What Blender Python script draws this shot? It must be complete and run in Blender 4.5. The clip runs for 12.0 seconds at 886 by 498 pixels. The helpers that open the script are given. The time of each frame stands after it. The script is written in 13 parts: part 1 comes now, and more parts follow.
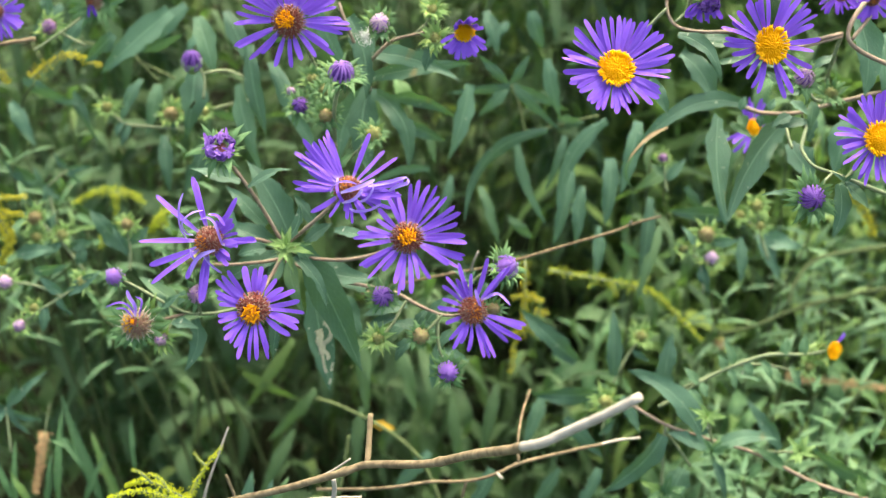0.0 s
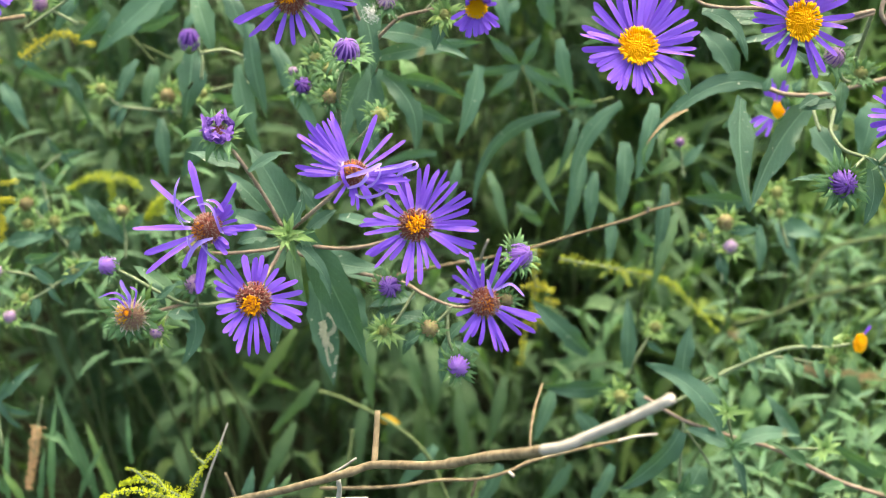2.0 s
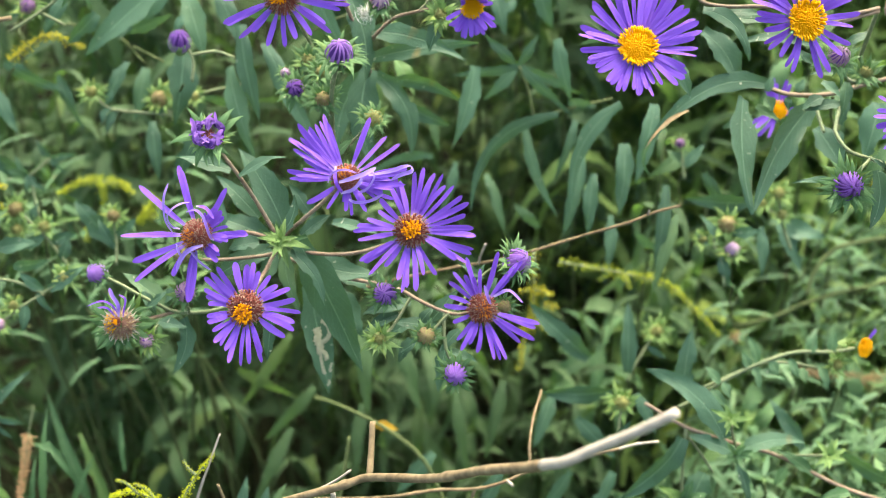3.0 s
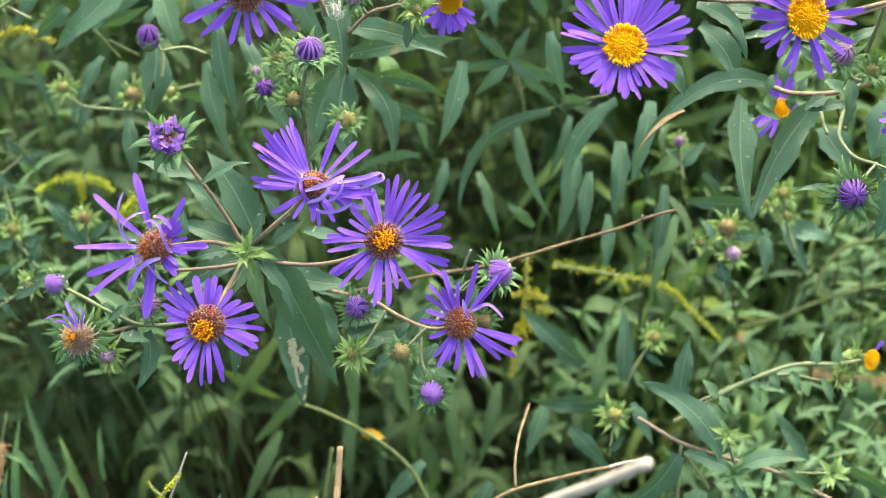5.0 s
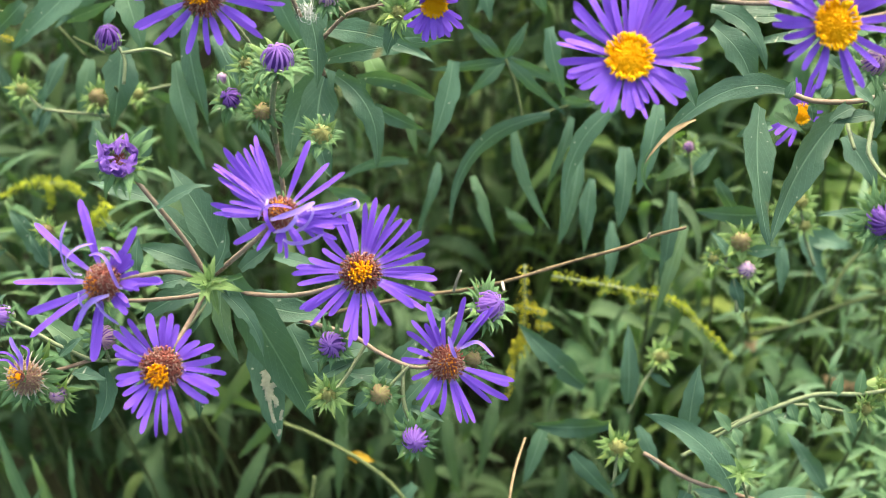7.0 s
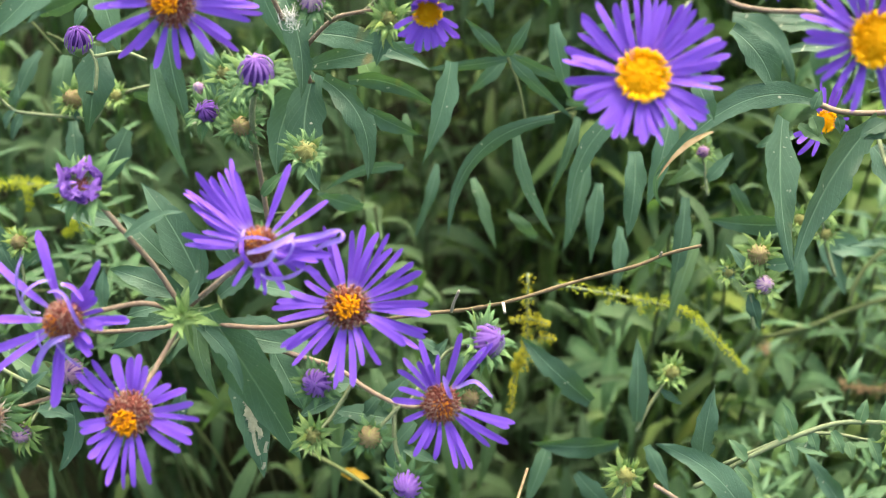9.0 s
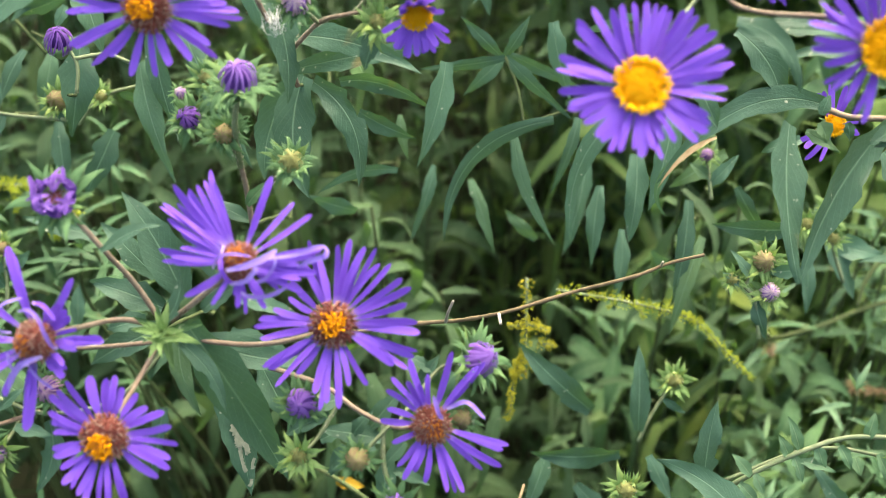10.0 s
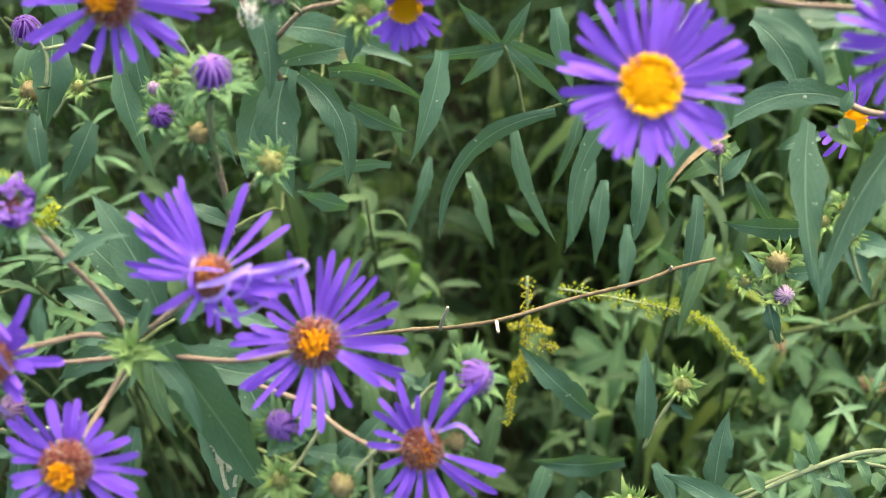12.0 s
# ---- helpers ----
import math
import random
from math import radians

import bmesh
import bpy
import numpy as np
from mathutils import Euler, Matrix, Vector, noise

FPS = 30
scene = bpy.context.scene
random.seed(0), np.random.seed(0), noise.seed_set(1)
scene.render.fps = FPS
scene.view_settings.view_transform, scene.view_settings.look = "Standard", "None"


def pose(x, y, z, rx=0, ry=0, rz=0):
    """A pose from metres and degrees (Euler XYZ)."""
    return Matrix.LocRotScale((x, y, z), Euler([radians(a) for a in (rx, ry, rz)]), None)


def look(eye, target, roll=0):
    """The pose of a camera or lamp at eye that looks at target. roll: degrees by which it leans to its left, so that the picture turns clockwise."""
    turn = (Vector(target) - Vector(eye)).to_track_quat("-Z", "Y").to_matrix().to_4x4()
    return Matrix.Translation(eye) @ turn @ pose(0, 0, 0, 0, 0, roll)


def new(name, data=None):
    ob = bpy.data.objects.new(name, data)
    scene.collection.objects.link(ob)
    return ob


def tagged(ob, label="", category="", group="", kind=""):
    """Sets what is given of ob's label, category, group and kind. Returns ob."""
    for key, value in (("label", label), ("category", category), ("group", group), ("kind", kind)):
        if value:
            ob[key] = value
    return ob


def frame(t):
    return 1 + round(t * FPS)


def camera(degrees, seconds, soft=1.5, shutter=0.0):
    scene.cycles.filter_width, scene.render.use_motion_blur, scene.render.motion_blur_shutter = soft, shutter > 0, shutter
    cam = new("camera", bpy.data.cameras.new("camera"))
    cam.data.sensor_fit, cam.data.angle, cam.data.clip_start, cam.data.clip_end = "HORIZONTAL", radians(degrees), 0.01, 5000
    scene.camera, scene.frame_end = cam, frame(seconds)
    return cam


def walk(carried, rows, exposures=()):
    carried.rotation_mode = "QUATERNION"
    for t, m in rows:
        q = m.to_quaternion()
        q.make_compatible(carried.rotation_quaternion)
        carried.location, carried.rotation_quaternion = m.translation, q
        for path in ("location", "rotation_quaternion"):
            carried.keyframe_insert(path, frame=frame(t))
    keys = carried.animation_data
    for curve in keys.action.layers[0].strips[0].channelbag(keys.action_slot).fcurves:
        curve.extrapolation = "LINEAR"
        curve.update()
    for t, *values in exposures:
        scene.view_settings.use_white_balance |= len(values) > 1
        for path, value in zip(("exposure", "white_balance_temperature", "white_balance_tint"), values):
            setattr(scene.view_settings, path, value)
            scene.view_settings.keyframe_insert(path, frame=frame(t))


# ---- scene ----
cam = camera(42, 12.0, soft=0.8)
cam.data.dof.use_dof = True
cam.data.dof.focus_distance = 0.39
cam.data.dof.aperture_fstop = 13.0
walk(cam, [
    (0.0, pose(0.0000, 0.0000, 1.0500, 52.000, -0.000, 0.000)),
    (0.5, pose(0.0004, 0.0053, 1.0462, 51.797, 0.060, 0.058)),
    (1.0, pose(-0.0012, 0.0072, 1.0426, 51.755, 0.023, -0.015)),
    (1.5, pose(-0.0046, 0.0109, 1.0382, 51.740, -0.086, -0.182)),
    (2.0, pose(-0.0037, 0.0183, 1.0361, 51.363, -0.029, 0.056)),
    (2.5, pose(-0.0039, 0.0238, 1.0349, 51.216, 0.035, -0.043)),
    (3.0, pose(-0.0027, 0.0277, 1.0317, 51.318, 0.156, -0.165)),
    (5.0, pose(0.0112, 0.0538, 1.0235, 50.451, 0.604, 0.479)),
    (5.5, pose(0.0154, 0.0638, 1.0185, 50.227, 0.692, 0.622)),
    (6.0, pose(0.0219, 0.0745, 1.0152, 49.898, 0.903, 0.857)),
    (6.5, pose(0.0236, 0.0853, 1.0139, 49.506, 1.010, 0.977)),
    (7.0, pose(0.0176, 0.0965, 1.0112, 49.178, 0.846, 0.662)),
    (9.0, pose(0.0201, 0.1314, 1.0046, 47.613, 0.998, 0.856)),
    (9.5, pose(0.0217, 0.1395, 1.0026, 47.287, 1.118, 0.979)),
    (10.0, pose(0.0242, 0.1472, 1.0006, 46.945, 1.214, 1.091)),
    (10.5, pose(0.0243, 0.1510, 0.9999, 46.692, 1.277, 1.115)),
    (11.0, pose(0.0266, 0.1549, 0.9961, 46.626, 1.439, 1.189)),
    (11.5, pose(0.0246, 0.1635, 0.9940, 46.151, 1.376, 1.081)),
    (12.0, pose(0.0269, 0.1707, 0.9903, 45.799, 1.371, 1.247)),
], [(0.0, 2.57, 7500, 0), (12.0, 2.47, 7450, 4)])

# ---------------------------------------------------------------- light
world = bpy.data.worlds.new("overcast_sky")
scene.world = world
world.use_nodes = True
wn, wl = world.node_tree.nodes, world.node_tree.links
sky = wn.new("ShaderNodeTexSky")
sky.sky_type = "NISHITA"
sky.sun_disc = False
sky.sun_elevation = radians(62)
sky.sun_rotation = radians(20)
sky.air_density, sky.dust_density, sky.ozone_density = 1.0, 7.0, 0.6
wl.new(sky.outputs["Color"], wn["Background"].inputs["Color"])
wn["Background"].inputs["Strength"].default_value = 0.15

sun = new("sun", bpy.data.lights.new("sun", "SUN"))
sun.data.energy = 0.9
sun.data.angle = radians(40)
sun.data.color = (1.0, 0.95, 0.86)
SUN_EL, SUN_AZ = radians(62), radians(20)
sun.matrix_world = look((0, 0, 5), (-math.sin(SUN_AZ) * math.cos(SUN_EL), -math.cos(SUN_AZ) * math.cos(SUN_EL), 5 - math.sin(SUN_EL)))


# ---------------------------------------------------------------- materials
def material(name, rough=0.6):
    mat = bpy.data.materials.new(name)
    mat.use_nodes = True
    nt = mat.node_tree
    bsdf = nt.nodes["Principled BSDF"]
    bsdf.inputs["Roughness"].default_value = rough
    return mat, nt, bsdf


def node(nt, kind, **values):
    n = nt.nodes.new(kind)
    for key, value in values.items():
        n.inputs[key].default_value = value
    return n


def ramp(nt, fac, stops):
    r = nt.nodes.new("ShaderNodeValToRGB")
    while len(r.color_ramp.elements) < len(stops):
        r.color_ramp.elements.new(0.5)
    for e, (at, col) in zip(r.color_ramp.elements, stops):
        e.position, e.color = at, (*col, 1)
    nt.links.new(fac, r.inputs["Fac"])
    return r.outputs["Color"]


def mix(nt, fac, a, b, blend="MIX"):
    m = nt.nodes.new("ShaderNodeMix")
    m.data_type, m.blend_type = "RGBA", blend
    if isinstance(fac, (int, float)):
        m.inputs[0].default_value = fac
    else:
        nt.links.new(fac, m.inputs[0])
    for k, v in ((6, a), (7, b)):
        if isinstance(v, tuple):
            m.inputs[k].default_value = (*v, 1)
        else:
            nt.links.new(v, m.inputs[k])
    return m.outputs[2]


def maths(nt, op, a, b=None):
    m = nt.nodes.new("ShaderNodeMath")
    m.operation = op
    for k, v in ((0, a), (1, b)):
        if v is None:
            continue
        if isinstance(v, (int, float)):
            m.inputs[k].default_value = v
        else:
            nt.links.new(v, m.inputs[k])
    return m.outputs[0]


def noise_of(nt, scale, detail=3.0, kind="Object"):
    co = nt.nodes.new("ShaderNodeTexCoord")
    n = node(nt, "ShaderNodeTexNoise", Scale=scale, Detail=detail)
    nt.links.new(co.outputs[kind], n.inputs["Vector"])
    return n.outputs["Fac"]


def bump(nt, bsdf, height, strength, distance=0.0004):
    b = node(nt, "ShaderNodeBump", Strength=strength, Distance=distance)
    nt.links.new(height, b.inputs["Height"])
    nt.links.new(b.outputs["Normal"], bsdf.inputs["Normal"])


def soft_through(nt, bsdf, colour, amount):
    """Thin tissue: part of the light passes through."""
    tr = nt.nodes.new("ShaderNodeBsdfTranslucent")
    nt.links.new(colour, tr.inputs["Color"])
    ms = node(nt, "ShaderNodeMixShader", Fac=amount)
    nt.links.new(bsdf.outputs[0], ms.inputs[1])
    nt.links.new(tr.outputs[0], ms.inputs[2])
    nt.links.new(ms.outputs[0], nt.nodes["Material Output"].inputs["Surface"])


def leaf_material(name, dark, light, vein, rough=0.5, through_light=0.22, per_island=False, vein_amount=0.85):
    mat, nt, bsdf = material(name, rough)
    uv = nt.nodes.new("ShaderNodeUVMap")
    sep = nt.nodes.new("ShaderNodeSeparateXYZ")
    nt.links.new(uv.outputs[0], sep.inputs[0])
    if per_island:
        rnd = nt.nodes.new("ShaderNodeNewGeometry").outputs["Random Per Island"]
    else:
        rnd = nt.nodes.new("ShaderNodeObjectInfo").outputs["Random"]
    base = ramp(nt, rnd, [(0.0, dark), (0.55, tuple((a + b) / 2 for a, b in zip(dark, light))), (0.86, light), (1.0, (light[0] * 1.35, light[1] * 1.08, light[2] * 0.62))])
    mott = noise_of(nt, 120.0, 4.0)
    fine = noise_of(nt, 900.0, 3.0)
    base = mix(nt, maths(nt, "MULTIPLY", maths(nt, "SUBTRACT", mott, 0.35), 0.8), base, tuple(c * 1.35 for c in light))
    base = mix(nt, maths(nt, "MULTIPLY", fine, 0.3), base, tuple(c * 0.55 for c in dark))
    across = maths(nt, "ABSOLUTE", maths(nt, "SUBTRACT", sep.outputs[0], 0.5))
    rib = maths(nt, "MAXIMUM", maths(nt, "SUBTRACT", 1.0, maths(nt, "MULTIPLY", across, 26.0)), 0.0)
    side = maths(nt, "SINE", maths(nt, "MULTIPLY", maths(nt, "SUBTRACT", sep.outputs[1], maths(nt, "MULTIPLY", across, 0.55)), 70.0))
    side = maths(nt, "MULTIPLY", maths(nt, "MAXIMUM", maths(nt, "SUBTRACT", side, 0.86), 0.0), 2.2)
    veins = maths(nt, "MAXIMUM", rib, maths(nt, "MULTIPLY", side, 0.5))
    col = mix(nt, maths(nt, "MULTIPLY", veins, vein_amount), base, vein)
    # pale specks and small brown blemishes
    speck = maths(nt, "MULTIPLY", maths(nt, "MAXIMUM", maths(nt, "SUBTRACT", noise_of(nt, 420.0, 1.0), 0.73), 0.0), 7.0)
    col = mix(nt, speck, col, (0.45, 0.46, 0.34))
    blem = maths(nt, "MULTIPLY", maths(nt, "MAXIMUM", maths(nt, "SUBTRACT", noise_of(nt, 75.0, 2.0), 0.70), 0.0), 6.0)
    col = mix(nt, blem, col, (0.16, 0.11, 0.04))
    nt.links.new(col, bsdf.inputs["Base Color"])
    bsdf.inputs["Specular IOR Level"].default_value = 0.15
    bsdf.inputs["Sheen Weight"].default_value = 0.03
    bsdf.inputs["Sheen Roughness"].default_value = 0.5
    net = nt.nodes.new("ShaderNodeTexVoronoi")
    net.feature = "DISTANCE_TO_EDGE"
    net.inputs["Scale"].default_value = 620.0
    nt.links.new(nt.nodes.new("ShaderNodeTexCoord").outputs["Object"], net.inputs["Vector"])
    cells = maths(nt, "MINIMUM", maths(nt, "MULTIPLY", net.outputs["Distance"], 3.0), 1.0)
    bump(nt, bsdf, maths(nt, "ADD", maths(nt, "ADD", maths(nt, "MULTIPLY", fine, 0.5), maths(nt, "MULTIPLY", cells, 0.14)), maths(nt, "MULTIPLY", veins, -0.8)), 0.6, 0.0004)
    soft_through(nt, bsdf, mix(nt, 0.5, col, (0.16, 0.36, 0.04)), through_light)
    return mat


def plain(name, low, high, scale=200.0, rough=0.7, through_light=0.0, relief=0.4):
    mat, nt, bsdf = material(name, rough)
    n = noise_of(nt, scale, 4.0)
    big = noise_of(nt, scale * 0.12, 2.0)
    rnd = nt.nodes.new("ShaderNodeObjectInfo").outputs["Random"]
    f = maths(nt, "ADD", maths(nt, "MULTIPLY", n, 0.6), maths(nt, "MULTIPLY", big, 0.4))
    col = ramp(nt, f, [(0.3, low), (0.7, high)])
    col = mix(nt, maths(nt, "MULTIPLY", rnd, 0.25), col, tuple(0.6 * c for c in low))
    nt.links.new(col, bsdf.inputs["Base Color"])
    bsdf.inputs["Specular IOR Level"].default_value = 0.15 if rough > 0.7 else 0.35
    bump(nt, bsdf, n, relief)
    if through_light:
        soft_through(nt, bsdf, col, through_light)
    return mat


def petal_material(name, deep, mid, pale):
    mat, nt, bsdf = material(name, 0.55)
    uv = nt.nodes.new("ShaderNodeUVMap")
    sep = nt.nodes.new("ShaderNodeSeparateXYZ")
    nt.links.new(uv.outputs[0], sep.inputs[0])
    rnd = nt.nodes.new("ShaderNodeObjectInfo").outputs["Random"]
    base = ramp(nt, rnd, [(0.0, deep), (0.5, mid), (1.0, pale)])
    across = maths(nt, "ABSOLUTE", maths(nt, "SUBTRACT", sep.outputs[0], 0.5))
    streak = maths(nt, "SINE", maths(nt, "MULTIPLY", sep.outputs[0], 28.0))
    base = mix(nt, maths(nt, "MULTIPLY", maths(nt, "ADD", streak, 1.0), 0.10), base, deep)
    base = mix(nt, maths(nt, "MULTIPLY", across, 0.9), base, pale)
    n = noise_of(nt, 260.0, 3.0)
    base = mix(nt, maths(nt, "MULTIPLY", n, 0.35), base, deep)
    foot = maths(nt, "MAXIMUM", maths(nt, "SUBTRACT", 1.0, maths(nt, "MULTIPLY", sep.outputs[1], 5.0)), 0.0)
    base = mix(nt, maths(nt, "MULTIPLY", foot, 0.5), base, (0.55, 0.45, 0.62))
    nt.links.new(base, bsdf.inputs["Base Color"])
    bsdf.inputs["Specular IOR Level"].default_value = 0.16
    bump(nt, bsdf, maths(nt, "ADD", maths(nt, "MULTIPLY", streak, 0.4), n), 0.35, 0.0003)
    soft_through(nt, bsdf, base, 0.24)
    return mat


LEAF = leaf_material("aster_leaf", (0.0225, 0.057, 0.039), (0.052, 0.114, 0.077), (0.145, 0.24, 0.155), through_light=0.16, vein_amount=0.55)
LEAF_FAR = leaf_material("aster_leaf_joined", (0.034, 0.070, 0.030), (0.068, 0.130, 0.054), (0.13, 0.20, 0.10), per_island=True, vein_amount=0.35, through_light=0.26)
# olive copy of the aster leaf; the thicket's shade is in its colour
LEAF_SHADE = leaf_material("olive_shade_leaf", (0.030, 0.062, 0.029), (0.062, 0.116, 0.053), (0.12, 0.19, 0.09), through_light=0.26, vein_amount=0.45)
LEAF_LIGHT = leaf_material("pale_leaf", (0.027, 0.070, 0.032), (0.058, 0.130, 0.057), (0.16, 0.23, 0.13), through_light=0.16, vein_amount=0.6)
LEAF_PALE = leaf_material("whitish_leaf", (0.050, 0.112, 0.062), (0.098, 0.180, 0.10), (0.20, 0.28, 0.15), through_light=0.25)
LEAF_WEED = leaf_material("weed_leaf", (0.12, 0.20, 0.060), (0.21, 0.32, 0.11), (0.23, 0.32, 0.13), through_light=0.5, per_island=True, vein_amount=0.3)
GRASS = leaf_material("grass_blade", (0.030, 0.075, 0.022), (0.07, 0.14, 0.04), (0.16, 0.24, 0.1), through_light=0.12, per_island=True, vein_amount=0.2)
BRACT = leaf_material("bract_green", (0.050, 0.115, 0.050), (0.095, 0.185, 0.075), (0.17, 0.26, 0.11), 0.6, 0.15, True, 0.7)
BRACT_PALE = leaf_material("bract_pale", (0.095, 0.18, 0.055), (0.18, 0.28, 0.10), (0.26, 0.35, 0.14), 0.6, 0.2, True, 0.7)
STEM_RED = plain("stem_reddish", (0.125, 0.085, 0.062), (0.25, 0.205, 0.155), 420.0, 0.85)
HAIR = plain("pale_hair", (0.34, 0.32, 0.25), (0.50, 0.47, 0.40), 420.0, 0.85, 0.3)
STEM_DARK = plain("stem_lower", (0.036, 0.054, 0.022), (0.085, 0.112, 0.045), 300.0, 0.8)
STEM_GREEN = plain("stem_green", (0.085, 0.120, 0.058), (0.165, 0.20, 0.105), 420.0, 0.7)
PETAL = petal_material("petal_violet", (0.118, 0.041, 0.40), (0.152, 0.062, 0.49), (0.178, 0.082, 0.53))
PETAL_PALE = petal_material("petal_faded", (0.15, 0.078, 0.44), (0.20, 0.125, 0.51), (0.27, 0.20, 0.58))
PETAL_BUD = petal_material("petal_folded", (0.095, 0.034, 0.22), (0.17, 0.072, 0.36), (0.29, 0.155, 0.50))
PETAL_OPEN = petal_material("petal_opening", (0.12, 0.045, 0.28), (0.19, 0.085, 0.41), (0.28, 0.155, 0.51))
# shrivelled petals, and the shade painted in the gaps of purple buds
PETAL_DARK = petal_material("petal_shrivelled_and_gap", (0.032, 0.010, 0.10), (0.070, 0.024, 0.20), (0.14, 0.06, 0.32))
PETAL_PINK = petal_material("petal_bud", (0.21, 0.11, 0.21), (0.35, 0.23, 0.35), (0.50, 0.39, 0.48))
DISC_GOLD = plain("floret_gold", (0.78, 0.36, 0.004), (0.90, 0.54, 0.016), 900.0, 0.75, 0.25)
DISC_RUST = plain("floret_rust", (0.15, 0.040, 0.034), (0.32, 0.110, 0.085), 900.0, 0.8, 0.1)
DISC_PALE = plain("floret_faded", (0.25, 0.13, 0.10), (0.42, 0.27, 0.22), 900.0, 0.85, 0.1)
DISC_AMBER = plain("floret_amber", (0.68, 0.25, 0.004), (0.84, 0.38, 0.01), 900.0, 0.75, 0.2)
DISC_ORANGE = plain("floret_orange", (0.50, 0.12, 0.012), (0.75, 0.30, 0.02), 900.0, 0.7, 0.1)
DRY = plain("dry_fluff", (0.30, 0.22, 0.12), (0.52, 0.42, 0.27), 600.0, 0.85, 0.15)
GOLDENROD = plain("goldenrod_yellow", (0.24, 0.24, 0.012), (0.44, 0.43, 0.03), 700.0, 0.7, 0.2)
# brighter light on the near tip is put into this lime copy's colour
GOLDENROD_LIT = plain("goldenrod_lit", (0.36, 0.42, 0.012), (0.60, 0.66, 0.03), 700.0, 0.7, 0.25)
GOLDENROD_LIME = plain("goldenrod_lime", (0.23, 0.30, 0.014), (0.43, 0.50, 0.04), 700.0, 0.7, 0.2)
BUD_DULL = plain("bud_dull", (0.14, 0.11, 0.055), (0.27, 0.22, 0.12), 700.0, 0.8, 0.15)
BUD_YELLOW = plain("bud_yellow_green", (0.12, 0.14, 0.04), (0.28, 0.28, 0.10), 900.0, 0.7, 0.2)
BARK = plain("dead_bark", (0.060, 0.045, 0.026), (0.230, 0.178, 0.110), 300.0, 0.9, 0.0, 1.0)
BLEACHED = plain("bleached_wood", (0.21, 0.19, 0.16), (0.40, 0.365, 0.32), 220.0, 0.75, 0.0, 0.8)
SEED = plain("brown_seed", (0.28, 0.175, 0.09), (0.50, 0.35, 0.20), 500.0, 0.9, 0.0, 0.9)
SILK = plain("white_silk", (0.6, 0.6, 0.58), (0.8, 0.8, 0.78), 500.0, 0.6, 0.3)
SCAR = plain("leaf_scar", (0.17, 0.19, 0.13), (0.31, 0.31, 0.22), 700.0, 0.8)
ROT = plain("withered_leaf", (0.11, 0.075, 0.035), (0.29, 0.23, 0.14), 300.0, 0.8, 0.1, 0.8)
YELLOW_LEAF = leaf_material("yellowed_leaf", (0.22, 0.13, 0.012), (0.32, 0.20, 0.016), (0.36, 0.27, 0.06))
SOIL = plain("leaf_litter", (0.013, 0.016, 0.008), (0.036, 0.040, 0.019), 60.0, 0.95, 0.0, 1.0)

# ---------------------------------------------------------------- building helpers
PLACE = {}


def thing(name, at, label, category, group="", kind=""):
    ob = new(name)
    ob.location = at
    ob.empty_display_size = 0.02
    PLACE[ob.name] = Matrix.Translation(at)
    return tagged(ob, label, category, group, kind)


def solid(name, verts, faces, mats, uvs=None, which=None, smooth=True):
    me = bpy.data.meshes.new(name)
    me.from_pydata([tuple(v) for v in verts], [], faces)
    for m in mats if isinstance(mats, (list, tuple)) else (mats,):
        me.materials.append(m)
    if uvs is not None:
        layer = me.uv_layers.new(name="UVMap")
        loops = np.zeros(len(me.loops), dtype=np.int32)
        me.loops.foreach_get("vertex_index", loops)
        layer.data.foreach_set("uv", np.asarray(uvs, dtype=np.float32)[loops].ravel())
    if which is not None:
        me.polygons.foreach_set("material_index", which)
    if smooth:
        me.shade_smooth()
    return me


def part(name, me, parent, m=Matrix(), label=""):
    """One mesh under a thing or under a part, at the world pose m."""
    ob = new(name, me)
    PLACE[ob.name] = m.copy()
    if parent is not None:
        ob.parent = parent
        ob.matrix_basis = PLACE[parent.name].inverted() @ m
    else:
        ob.matrix_basis = m
    if label:
        ob["label"] = label
    return ob


def smooth_line(points, steps=6):
    p = [Vector(q) for q in points]
    p = [2 * p[0] - p[1]] + p + [2 * p[-1] - p[-2]]
    out = []
    for i in range(1, len(p) - 2):
        for k in range(steps):
            t = k / steps
            a, b, c, d = p[i - 1], p[i], p[i + 1], p[i + 2]
            out.append(0.5 * ((2 * b) + (c - a) * t + (2 * a - 5 * b + 4 * c - d) * t * t + (3 * b - a - 3 * c + d) * t ** 3))
    out.append(p[-2])
    return out


